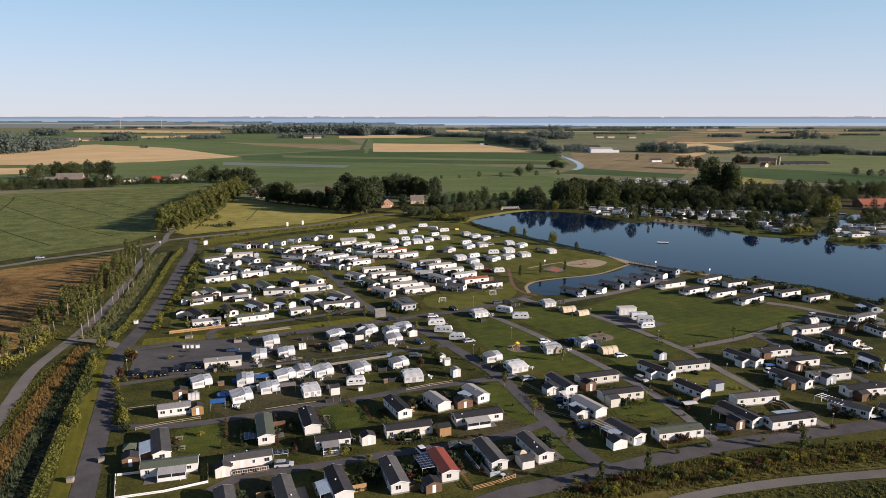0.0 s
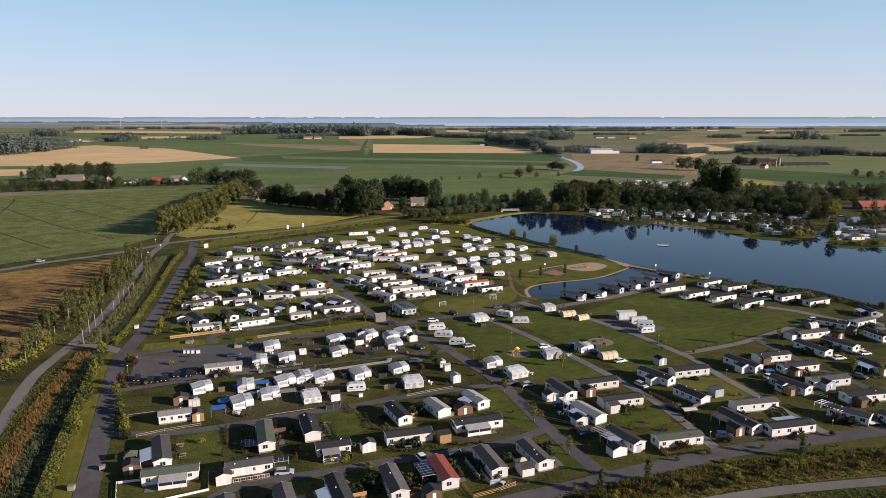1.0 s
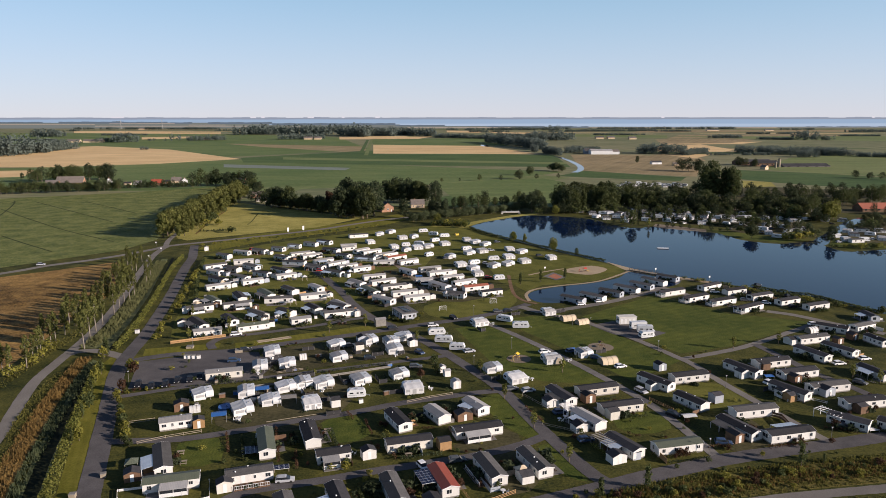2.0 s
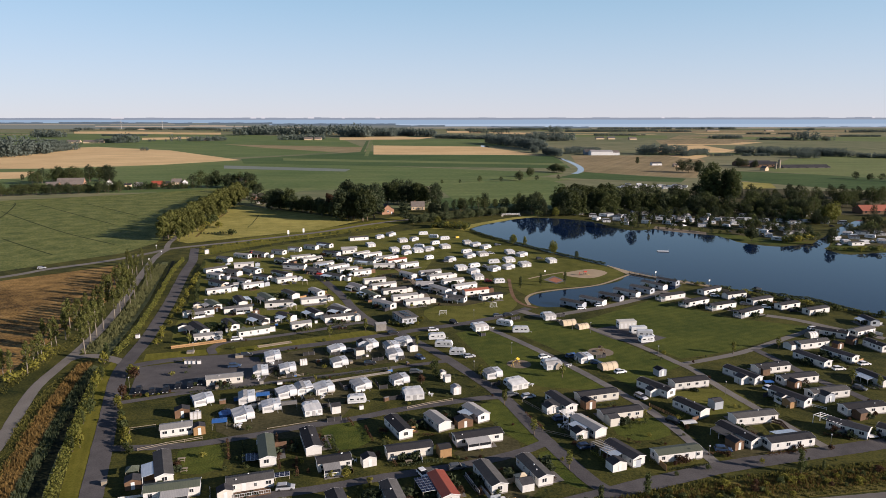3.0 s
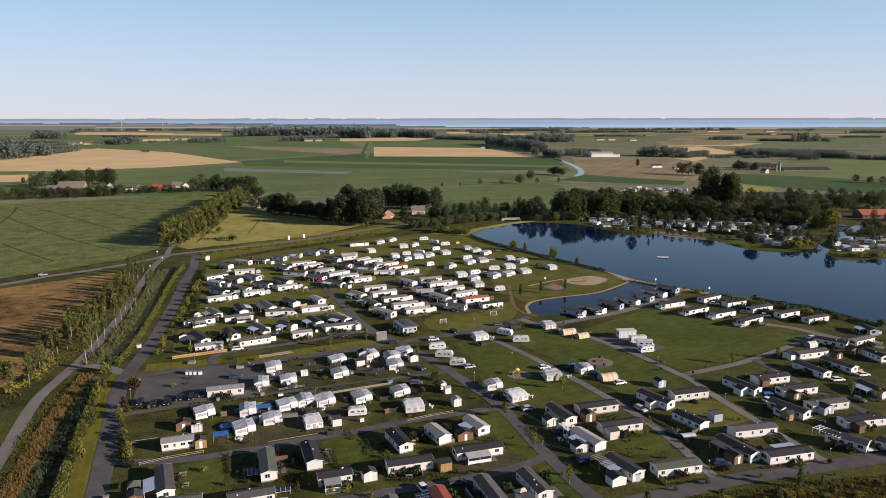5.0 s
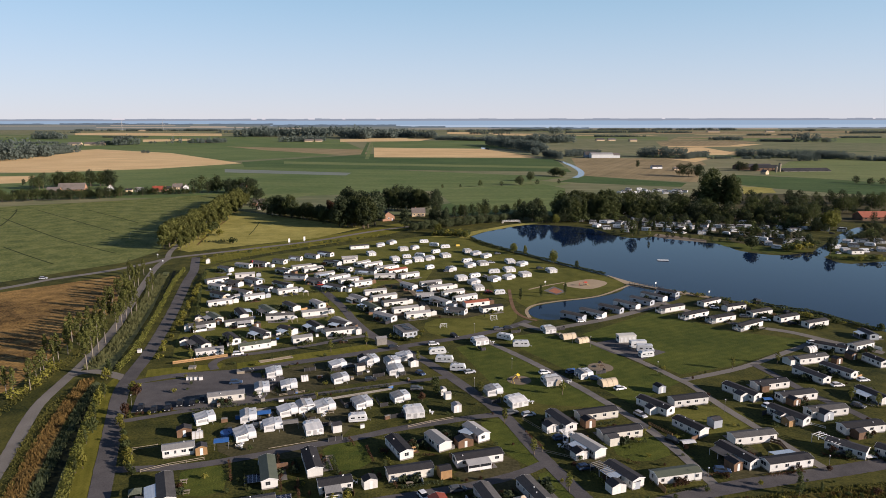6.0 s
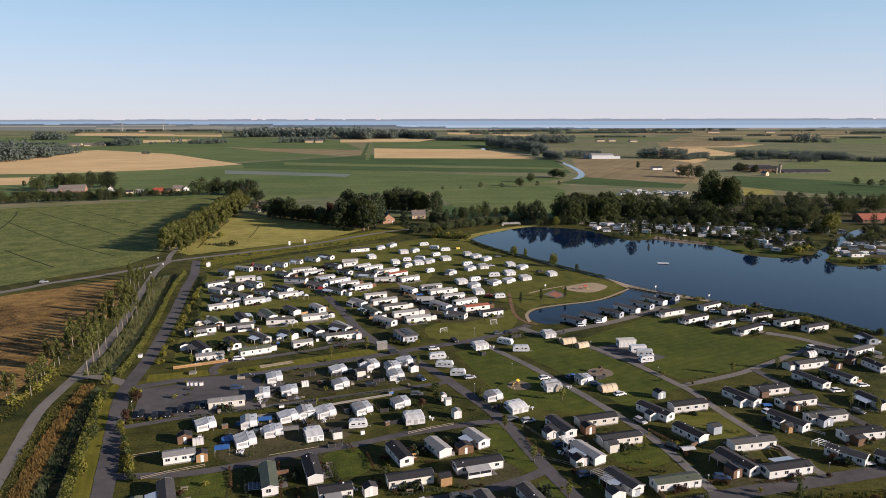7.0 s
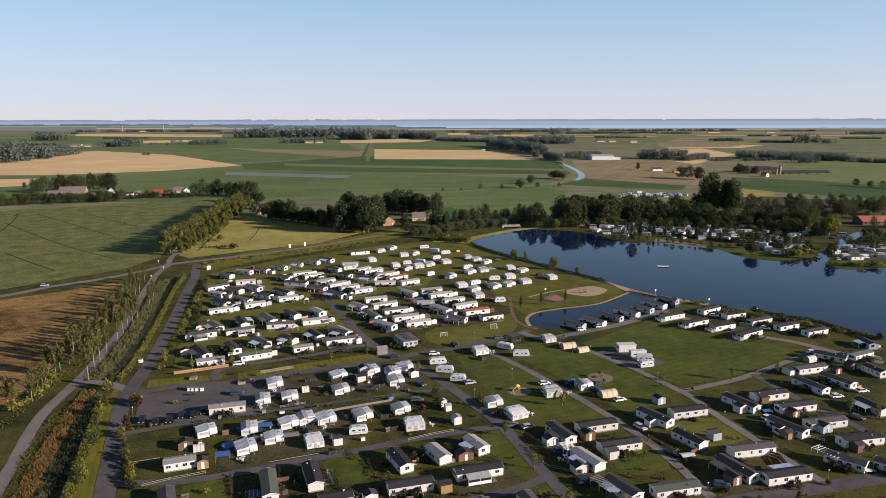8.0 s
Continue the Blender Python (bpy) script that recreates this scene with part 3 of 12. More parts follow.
def gable_roof(root, x0, x1, w, eave, ridge, mat, over=0.18, thick=0.07, edge=True, label=""):
    s = (ridge - eave) / w
    for side in (-1, 1):
        prof = [(0, ridge), (side * (w + over), eave - s * over), (side * (w + over), eave - s * over + thick), (0, ridge + thick)]
        part("roof_slope", Geo().prism(prof, x0 - over, x1 + over), M[mat], root, label)
    if edge:
        for u in (x0 - over - 0.03, x1 + over):
            g = Geo()
            for side in (-1, 1):
                g.prism([(0, ridge - 0.1), (side * (w + over), eave - s * over - 0.1), (side * (w + over), eave - s * over + thick), (0, ridge + thick + 0.01)], u, u + 0.03)
            part("bargeboard", g, M["trim"], root)


def lean_to(root, x0, x1, y0, depth, side, top, low, roof, posts=True, glazed=False):
    y1 = y0 + side * depth
    g = Geo().prism([(y0, top), (y1 + side * 0.15, low - 0.05), (y1 + side * 0.15, low), (y0, top + 0.05)], x0, x1)
    part("porch_roof", g, M[roof], root)
    if posts:
        k = max(2, int((x1 - x0) / 2.4) + 1)
        for i in range(k):
            x = x0 + 0.08 + (x1 - x0 - 0.16) * i / (k - 1)
            part("post", Geo().box(x - 0.05, x + 0.05, y1 - 0.05, y1 + 0.05, 0.2, low), M["trim"], root)
    if glazed:
        part("porch_screen", Geo().box(x0 + 0.1, x1 - 0.1, y1 - 0.02, y1 + 0.02, 0.3, 1.15), M["trim"], root)
        part("porch_glazing", Geo().box(x0 + 0.15, x1 - 0.15, y1 - 0.01, y1 + 0.01, 1.15, low - 0.12), M["glass"], root)


def deck(root, x0, x1, y0, y1, z=0.35, rail=True):
    g = Geo().box(x0, x1, min(y0, y1), max(y0, y1), -0.02, z)
    part("deck", g, M["wood"], root, "brown timber deck")
    if rail:
        r = Geo().box(x0, x1, y1 - 0.04, y1 + 0.04, z + 0.85, z + 0.92).box(x0, x1, y1 - 0.03, y1 + 0.03, z + 0.15, z + 0.2)
        k = int((x1 - x0) / 0.5)
        for i in range(k + 1):
            x = x0 + (x1 - x0) * i / k
            r.box(x - 0.03, x + 0.03, y1 - 0.03, y1 + 0.03, z, z + 0.85)
        part("railing", r, M["trim"], root)


ROOF_WORDS = dict(dark="anthracite", grey="grey", light="pale", green="mossy", red="red tiled", orange="orange")


def chalet(x, y, ang, L, roof="dark", wall="white", porch="", side=1, near=True, group="chalets of the park"):
    """A static holiday home on its plot; local x runs along it, ang turns it in the plan."""
    w, eave, ridge = 1.95, 2.45, 3.0
    pick = random.Random(int(x * 91 + y * 17))
    lakeside = x > 55 and 280 < y < 350
    if not near and not porch and not lakeside and pick.random() < (0.25 if roof == "light" else 0.6):
        porch, side = pick.choice(("lean", "glass", "clear")), pick.choice((1, -1, -1))
    wall_m = M["wall_" + wall]
    words = "%s-clad holiday chalet with a low %s roof" % (wall, ROOF_WORDS[roof])
    words += {"": "", "lean": " and a lean-to porch", "glass": " and a glazed porch", "deck": " and a railed deck", "veranda": " and a white-railed veranda", "clear": " and a plastic lean-to"}[porch]
    root = thing("chalet", pose(x, y, 0.01, 0, 0, ang), words, "chalet", group)
    a, b = -L / 2, L / 2
    part("wall", Geo().prism([(-w, 0.38), (w, 0.38), (w, eave), (0, ridge), (-w, eave)], a, b), wall_m, root)
    part("skirting", Geo().box(a + 0.06, b - 0.06, -w + 0.06, w - 0.06, -0.04, 0.38), M["skirt"], root)
    gable_roof(root, a, b, w, eave, ridge, "roof_" + roof, edge=near)
    rnd = random.Random(int(x * 37 + y * 11))
    n = 4 if near else 2
    slots = [a + L * (i + 0.5) / n + rnd.uniform(-0.4, 0.4) for i in range(n)]
    dslot = rnd.choice((1, 2)) if near else 5
    for s in (-1, 1):
        for i, u in enumerate(slots if near or s < 0 else slots[:1]):
            if s == side and i == dslot:
                part("door", DOOR_MESH, None, root, m=pose(u, s * w, 0.42, 0, 0, 0) @ Matrix.Diagonal((0.9, 1, 1.98, 1)))
            else:
                window(root, u, s * w, 1.55, rnd.choice((0.6, 1.0, 1.3)), rnd.choice((0.9, 1.05)), 0 if s < 0 else 180, near)
    if rnd.random() < 0.6 or porch == "deck":
        window(root, b, rnd.choice((0, 0.4, -0.4)), 1.6, 1.3, 1.1, 90, near)
    if rnd.random() < 0.7:
        window(root, a, rnd.choice((0, 0.5, -0.5)), 1.6, rnd.choice((0.9, 2.2)), 1.2, 90, near)
    if near or y < 420:
        for s in (side, -side) if not near and not lakeside else (side,):
            if rnd.random() < 0.9:
                t0, t1 = rnd.uniform(-0.5, -0.3) * L, rnd.uniform(0.2, 0.5) * L
                y0, y1 = sorted((s * (w - 0.02), s * (w + rnd.uniform(2.2, 3.4))))
                part("terrace", Geo().box(t0, t1, y0, y1, -0.02, 0.06), M[rnd.choice(("paving", "paving", "wood", "skirt", "paving"))], root)
        for i in range(rnd.choice((0, 0, 1, 1, 2)) if near else 0):
            u, v = rnd.uniform(a + 1, b - 1), rnd.choice((-1, 1)) * rnd.uniform(0.3, 1.2)
            part("roof_vent", VENT_MESH, None, root, m=pose(u, v, ridge - abs(v) * 0.36))
    if porch in ("lean", "glass", "clear"):
        c, span = rnd.uniform(-0.2, 0.15) * L, L * 0.5
        lean_to(root, c - span / 2, c + span / 2, side * w, 2.7, side, eave - 0.06, 2.0, {"lean": "roof_grey", "glass": "roof_light", "clear": "clear_roof"}[porch], True, porch == "glass")
    if porch == "veranda":
        part("veranda_roof", Geo().prism([(-w - 0.18, eave - 0.06), (0, ridge), (w + 0.18, eave - 0.06), (w + 0.18, eave + 0.01), (0, ridge + 0.07), (-w - 0.18, eave + 0.01)], a - 2.6, a - 0.18), M["roof_" + roof], root)
        part("veranda_floor", Geo().box(a - 2.5, a, -w, w, -0.02, 0.38), M["skirt"], root)
        rail = Geo().box(a - 2.5, a - 2.43, -w, w, 1.2, 1.28).box(a - 2.5, a, -w, -w + 0.07, 1.2, 1.28).box(a - 2.5, a, w - 0.07, w, 1.2, 1.28)
        for i in range(12):
            v = -w + 2 * w * i / 11
            rail.box(a - 2.48, a - 2.44, v - 0.05, v + 0.05, 0.38, 1.2)
        for v in (-w, w - 0.07):
            for i in range(7):
                rail.box(a - 2.4 + 0.36 * i, a - 2.3 + 0.36 * i, v, v + 0.05, 0.38, 1.2)
        part("railing", rail, M["trim"], root)
        for v in (-w + 0.06, w - 0.06):
            part("post", Geo().box(a - 2.5, a - 2.4, v - 0.05, v + 0.05, 0.38, eave), M["trim"], root)
    if porch == "deck":
        deck(root, -L * 0.35, L * 0.4, side * w, side * (w + 2.6))
    return root


def shed(x, y, ang, l, w, h, wall="wood", roof="roof_dark", label="small brown timber garden shed"):
    root = thing("garden_shed", pose(x, y, 0.01, 0, 0, ang), label, "shed")
    part("wall", Geo().prism([(-w / 2, -0.04), (w / 2, -0.04), (w / 2, h), (0, h + 0.18 * w), (-w / 2, h)], -l / 2, l / 2), M[wall], root)
    gable_roof(root, -l / 2, l / 2, w / 2, h, h + 0.18 * w, roof, 0.12, 0.05, False)
    part("door", DOOR_MESH, None, root, m=pose(l / 2, 0, 0.05, 0, 0, 90) @ Matrix.Diagonal((0.8, 1, 0.9 * h, 1)))
    return root


def wheel(root, x, y, r, wdt, rim=False):
    t = part("wheel", Geo().tube((x, y - wdt / 2, r), (x, y + wdt / 2, r), r, r, 14), M["tyre"], root)
    if rim:
        part("rim", Geo().tube((x, y - wdt / 2 - 0.01, r), (x, y + wdt / 2 + 0.01, r), 0.6 * r, 0.6 * r, 10), M["rim"], t)


def rounded(prof, r=0.22, n=3):
    """A closed profile with its corners rounded off."""
    out, k = [], len(prof)
    for i in range(k):
        p, c, q = (Vector(prof[(i + j) % k]) for j in (-1, 0, 1))
        d = min(r, 0.45 * (p - c).length, 0.45 * (q - c).length)
        a, b = c + (p - c).normalized() * d, c + (q - c).normalized() * d
        for j in range(n + 1):
            t = j / n
            out.append(tuple((1 - t) ** 2 * a + 2 * t * (1 - t) * c + t * t * b))
    return out


def awning(root, x0, x1, y0, side, tall, roof, style):
    """A fabric awning beside a caravan: a sagging roof with hipped ends, walls with clear windows."""
    d = (2.6, 3.1, 3.4)[style]
    ym, y1 = y0 + side * 0.45 * d, y0 + side * d
    hi, mid, low = tall - 0.05, tall - (0.02, 0.2, 0.3)[style], 1.85
    ends = (0.15, 0.7, 0.45)[style]
    g, n = Geo(), 4
    for i in range(n):
        u0, u1 = (x0 + ends + (x1 - x0 - 2 * ends) * (i + k) / n for k in (0, 1))
        v0, v1 = (x0 + (x1 - x0) * (i + k) / n for k in (0, 1))
        sag = [0.06 * math.sin(math.pi * (i + k) / n * 2) ** 2 for k in (0, 1)]
        g.face((v0, y0, hi), (v1, y0, hi), (u1, ym, mid - sag[1]), (u0, ym, mid - sag[0]))
        g.face((u0, ym, mid - sag[0]), (u1, ym, mid - sag[1]), (v1, y1 + side * 0.12, low - sag[1]), (v0, y1 + side * 0.12, low - sag[0]))
    g.face((x0, y0, hi), (x0 + ends, ym, mid), (x0, y1 + side * 0.12, low))
    g.face((x1, y0, hi), (x1, y1 + side * 0.12, low), (x1 - ends, ym, mid))
    part("awning_roof", g, M[roof], root)
    w = Geo().box(x0 + 0.05, x1 - 0.05, y1 - 0.02, y1 + 0.02, 0, low)
    for u in (x0 + 0.05, x1 - 0.05):
        w.prism([(y0, 0), (y1, 0), (y1, low), (ym, 0.5 * (low + mid)), (y0, hi - 0.1)], u - 0.015, u + 0.015)
    part("awning_wall", w, M["fabric"], root)
    g = Geo()
    for k in range(3):
        u = x0 + (x1 - x0) * (k + 0.2) / 3
        g.box(u, u + 0.6 * (x1 - x0) / 3, y1 - 0.03, y1 + 0.03, 0.8 if k != 1 else 0.1, 1.6)
    for u in (x0 + 0.05, x1 - 0.05):
        g.box(u - 0.025, u + 0.025, min(y0, y1) + 0.5, max(y0, y1) - 0.5, 0.85, 1.6)
    part("awning_window", g, M["vinyl"], root)


def caravan_kind(L, side, tall=2.6, motor=False, full=True, style=0, roof="fabric_grey"):
    word = "white motorhome" if motor else "white touring caravan"
    if side:
        word += " with a " + {"fabric_grey": "grey-roofed fabric", "fabric": "pale fabric", "fabric_dark": "dark-roofed fabric"}[roof] + " awning"
    root = thing("motorhome" if motor else "caravan", pose(0, 0, -500), word if side else word + " on its pitch", "motorhome" if motor else "caravan", "caravans of the park")
    a, b, w = -L / 2, L / 2, 1.12
    prof = [(a, 0.42), (b - 0.25, 0.42), (b + 0.05, 1.25), (b - 0.5, tall - 0.03), (a + 0.6, tall), (a - 0.02, tall - 0.55)]
    if motor:
        prof = [(a, 0.45), (b, 0.45), (b, 1.05), (b - 0.75, 1.25), (b - 1.2, 1.95), (b - 0.7, 2.1), (b - 0.75, tall), (b - 1.1, tall + 0.1), (a, tall + 0.1)]
    shell = Geo()
    ring = rounded(prof, 0.1 if motor else 0.32, 2 if motor or not full else 4)
    mid = (sum(p for p, q in ring) / len(ring), sum(q for p, q in ring) / len(ring))
    inset = [(p + 0.06 * (mid[0] - p) / L, q - 0.07 if q > mid[1] else q) for p, q in ring]
    k, n = 0, len(ring)
    for pf, u in ((inset, -w), (ring, -w + 0.08), (ring, w - 0.08), (inset, w)):
        shell.v += [(p, u, q) for p, q in pf]
    shell.f += [tuple(range(n)), tuple(range(4 * n - 1, 3 * n - 1, -1))]
    for j in range(3):
        shell.f += [(j * n + i, (j + 1) * n + i, (j + 1) * n + (i + 1) % n, j * n + (i + 1) % n) for i in range(n)]
    part("body", shell, M["caravan"], root)
    g = Geo()
    for s in (-1, 1):
        for u, ww in ((-0.27 * L, 1.1), (0.05 * L, 0.6), (0.26 * L, 0.9)) if full else ((0.0, 2.4),):
            g.box(u - ww / 2, u + ww / 2, s * w - 0.015, s * w + 0.015, 1.42, 1.85)
    g.prism([(-0.7, 1.3), (0.7, 1.3), (0.66, 1.9), (-0.66, 1.9)], a - 0.05, a + 0.05)
    part("window", g, M["glass"], root)
    if full:
        part("band", Geo().box(a + 0.25, b - 0.7, -w - 0.008, w + 0.008, 0.95, 1.08), M["band"], root)
        part("roof_hatch", Geo().box(-0.35, 0.35, -0.3, 0.3, tall - 0.05, tall + 0.1).box(-0.3 * L - 0.25, -0.3 * L + 0.25, -0.25, 0.25, tall - 0.05, tall + 0.08), M["vinyl"], root)
        for s in (-1, 1):
            wheel(root, -0.05 * L if not motor else -0.3 * L, s * (w - 0.12), 0.33, 0.2)
            if motor:
                wheel(root, 0.33 * L, s * (w - 0.12), 0.33, 0.2)
    else:
        part("axle", Geo().tube((-0.05 * L, -w + 0.02, 0.33), (-0.05 * L, w - 0.02, 0.33), 0.33, 0.33, 8), M["tyre"], root)
    if not motor and full:
        part("drawbar", Geo().box(b - 0.2, b + 1.1, -0.06, 0.06, 0.4, 0.5).tube((b + 0.9, 0, 0), (b + 0.9, 0, 0.5), 0.06), M["metal"], root)
    if side:
        awning(root, a + 0.1, b - 0.3, side * (w - 0.05), side, tall, roof, style)
    return root


CARAVAN = {("plain", 0): [caravan_kind(5.6, 0)], ("plain", 1): [caravan_kind(6.6, 0)], ("motor", 0): [caravan_kind(6.6, 0, 2.85, True)], ("motor", 1): [caravan_kind(7.2, 0, 2.95, True)],
           ("far", 0): [caravan_kind(5.6, 0, 2.6, False, False), caravan_kind(5.6, -1, 2.6, False, False, 1)], ("far", 1): [caravan_kind(6.6, 0, 2.7, False, False), caravan_kind(6.4, -1, 2.6, False, False, 2, "fabric_dark")]}
for turn, way_out in (("left", 1), ("right", -1)):
    for size, length in ((0, 5.4), (1, 6.3)):
        CARAVAN[turn, size] = [caravan_kind(length, way_out, 2.5, False, True, k, r) for k, r in ((0, "fabric_grey"), (1, "fabric_grey"), (2, "fabric"), (1, "fabric"))]


def caravan(x, y, ang, kind="left", size=0):
    choice = CARAVAN[kind, size]
    return copy_thing(choice[int(abs(7.3 * x + 3.1 * y)) % len(choice)], pose(x, y, 0.01, 0, 0, ang))


def windbreak(x, y, ang, l, label="dark fabric windbreak round a pitch", mat="fabric_dark"):
    """A fabric screen on thin poles, bent round a corner of the pitch."""
    root = thing("windbreak", pose(x, y, 0.01, 0, 0, ang), label, "windbreak", "windbreaks")
    part("screen", Geo().box(0, l, -0.015, 0.015, 0.1, 1.35).box(l - 0.015, l + 0.015, 0, 0.5 * l, 0.1, 1.35), M[mat], root)
    g = Geo()
    for u, v in ((0, 0), (0.5 * l, 0), (l, 0), (l, 0.5 * l)):
        g.tube((u, v, -0.03), (u, v, 1.5), 0.03, n=5)
    part("pole_set", g, M["metal"], root)
    return root


def sanitary_unit(x, y, ang):
    """A mobile sanitary unit: a white box on a frame with a cream roof edge and a row of doors."""
    root = thing("sanitary_unit", pose(x, y, 0.03, 0, 0, ang), "white mobile sanitary unit with a flat cream roof", "cabin")
    part("wall", Geo().box(-3.6, 3.6, -1.7, 1.7, 0.25, 2.9), M["wall_white"], root)
    part("roof", Geo().box(-3.72, 3.72, -1.82, 1.82, 2.9, 3.15), M["wall_cream"], root)
    part("skirting", Geo().box(-3.5, 3.5, -1.6, 1.6, -0.04, 0.25), M["skirt"], root)
    for i in range(4):
        part("door", DOOR_MESH, None, root, m=pose(-2.6 + 1.7 * i, -1.7, 0.3) @ Matrix.Diagonal((0.8, 1, 2.0, 1)))
        part("window", Geo().box(-2.9 + 1.7 * i, -2.3 + 1.7 * i, 1.69, 1.72, 2.1, 2.5), M["glass"], root)
    part("window", Geo().box(-3.62, -3.59, -1.0, 1.0, 1.5, 2.1), M["glass"], root)
    return root


def storage_box(x, y, ang, l, w, h, mat, label):
    """A low garden chest or crate with an overhanging lid."""
    root = thing("storage_box", pose(x, y, 0.01, 0, 0, ang), label, "storage box", "boxes and chests on the pitches")
    part("body", Geo().prism([(-w / 2, -0.02), (w / 2, -0.02), (w / 2 - 0.03, h), (-w / 2 + 0.03, h)], -l / 2, l / 2), M[mat], root)
    part("lid", Geo().prism([(-w / 2 - 0.04, h), (w / 2 + 0.04, h), (w / 2 - 0.1, h + 0.12), (-w / 2 + 0.1, h + 0.12)], -l / 2 - 0.04, l / 2 + 0.04), M["skirt"], root)
    return root


def loft(rings):
    """Joins closed rings of the same number of points into one shell with capped ends."""
    g, n = Geo(), len(rings[0])
    for r in rings:
        g.v += [tuple(p) for p in r]
    g.f += [tuple(range(n)), tuple(range(len(rings) * n - 1, (len(rings) - 1) * n - 1, -1))]
    for j in range(len(rings) - 1):
        g.f += [(j * n + i, (j + 1) * n + i, (j + 1) * n + (i + 1) % n, j * n + (i + 1) % n) for i in range(n)]
    return g


def car_kind(colour, estate):
    root = thing("car", pose(0, 0, -500), "%s parked %s with dark windows" % (colour, "estate car" if estate else "hatchback"), "car")
    w, back = 0.9, -2.2 if estate else -1.95
    low = rounded([(back, 0.28), (2.08, 0.26), (2.14, 0.66), (1.15, 0.9), (back + 0.04, 0.97)], 0.2, 3)
    part("body", loft([[(p, -w, max(0.34, 0.94 * q)) for p, q in low], [(p, -w + 0.1, q) for p, q in low], [(p, w - 0.1, q) for p, q in low], [(p, w, max(0.34, 0.94 * q)) for p, q in low]]), PAINT[colour], root)
    cabin = rounded([(back + 0.06, 0.94), (1.2, 0.88), (0.3, 1.42), (back + (0.35 if estate else 0.6), 1.44)], 0.12, 2)
    part("cabin_glass", loft([[(p, s * (w - 0.06 - 0.3 * (q - 0.88)), q) for p, q in cabin] for s in (-1, 1)]), M["glass"], root)
    roof = rounded([(0.36, 1.4), (0.1, 1.475), (back + 0.62, 1.49), (back + 0.36, 1.42)], 0.06, 2)
    part("roof", loft([[(p, s * (w - 0.2), q) for p, q in roof] for s in (-1, 1)]), PAINT[colour], root)
    for s in (-1, 1):
        part("headlight", Geo().box(1.98, 2.12, s * 0.62 - 0.16, s * 0.62 + 0.16, 0.58, 0.72), M["trim"], root)
        wheel(root, 1.32, s * (w - 0.1), 0.32, 0.22)
        wheel(root, back + 0.75, s * (w - 0.1), 0.32, 0.22)
    return root


CARS = {}


def car(x, y, ang, colour="grey", estate=0):
    if (colour, estate) not in CARS:
        CARS[colour, estate] = car_kind(colour, estate)
    return copy_thing(CARS[colour, estate], pose(x, y, 0.04, 0, 0, ang))


def tent(x, y, ang, l, w, h, mat="fabric_beige", label="beige tunnel tent with curved poles"):
    root = thing("tent", pose(x, y, 0.01, 0, 0, ang), label, "tent")
    prof = [(0.5 * w * math.cos(t * math.pi / 10), h * math.sin(t * math.pi / 10) ** 0.8) for t in range(11)]
    part("flysheet", Geo().prism(prof, -l / 2, l / 2), M[mat], root)
    for k in range(4):
        u = -l / 2 + l * k / 3
        part("pole", Geo().prism([(1.03 * p, 1.03 * q) for p, q in prof], u - 0.05, u + 0.05), M["old_wood"], root)
    part("doorway", Geo().prism([(0.5 * p, 0.75 * q) for p, q in prof], l / 2, l / 2 + 0.02), M["skirt"], root)
    return root


def house(x, y, ang, l, w, eave, ridge, wall, roof, label, windows=4, category="house"):
    root = thing("house", pose(x, y, 0, 0, 0, ang), label, category)
    part("wall", Geo().prism([(-w / 2, 0), (w / 2, 0), (w / 2, eave), (0, ridge), (-w / 2, eave)], -l / 2, l / 2), M[wall], root)
    gable_roof(root, -l / 2, l / 2, w / 2, eave, ridge, roof, 0.35, 0.15, False)
    for s in (-1, 1):
        for i in range(windows):
            window(root, -l / 2 + l * (i + 0.5) / windows, s * w / 2, 0.55 * eave, 1.2, 1.3, 0)
        window(root, s * l / 2, 0, 0.6 * eave, 1.6, 1.5, 90)
    part("door", DOOR_MESH, None, root, m=pose(l / 2 + 0.01, 0.3 * w, 0, 0, 0, 90) @ Matrix.Diagonal((1.0, 1, 2.1, 1)))
    part("chimney", Geo().box(-0.2 * l - 0.35, -0.2 * l + 0.35, -0.3, 0.3, ridge - 0.5, ridge + 0.9), M["brick"], root)
    return root


def fence(pts, h=1.0, mat="old_wood", label="low weathered timber fence", step=2.0, rails=2, solid=False):
    root = thing("fence", pose(pts[0][0], pts[0][1], 0.01), label, "fence")
    o = Vector(pts[0])
    for p, q in zip(pts, pts[1:]):
        p, q = Vector(p) - o, Vector(q) - o
        l, d = (q - p).length, (q - p).normalized()
        turn = math.degrees(math.atan2(d.y, d.x))
        n = max(1, int(l / (2.0 * step)))
        for i in range(n + 1):
            part("post", Geo().box(-0.05, 0.05, -0.05, 0.05, -0.04, h), M[mat], root, m=pose(*(p + d * l * i / n), 0, 0, 0, turn))
        for k in range(rails):
            z = h * (k + 0.7) / rails
            part("rail", Geo().box(0, l, -0.075, -0.05, z - (0.45 * h / rails if solid else 0.06), z + (0.42 * h / rails if solid else 0.06)), M[mat], root, m=pose(p.x, p.y, 0, 0, 0, turn))
    return root


def garden_screen(x, y, ang, l, h, mat, label):
    """A short boarded screen fence beside a terrace, under a wider cap."""
    g = Geo().prism([(-0.02, -0.03), (0.02, -0.03), (0.02, h - 0.08), (0.06, h - 0.08), (0.06, h), (-0.06, h), (-0.06, h - 0.08), (-0.02, h - 0.08)], 0, l)
    tagged(part("garden_screen", g, M[mat], m=pose(x, y, 0.01, 0, 0, ang)), label, "screen fence", "garden screens")



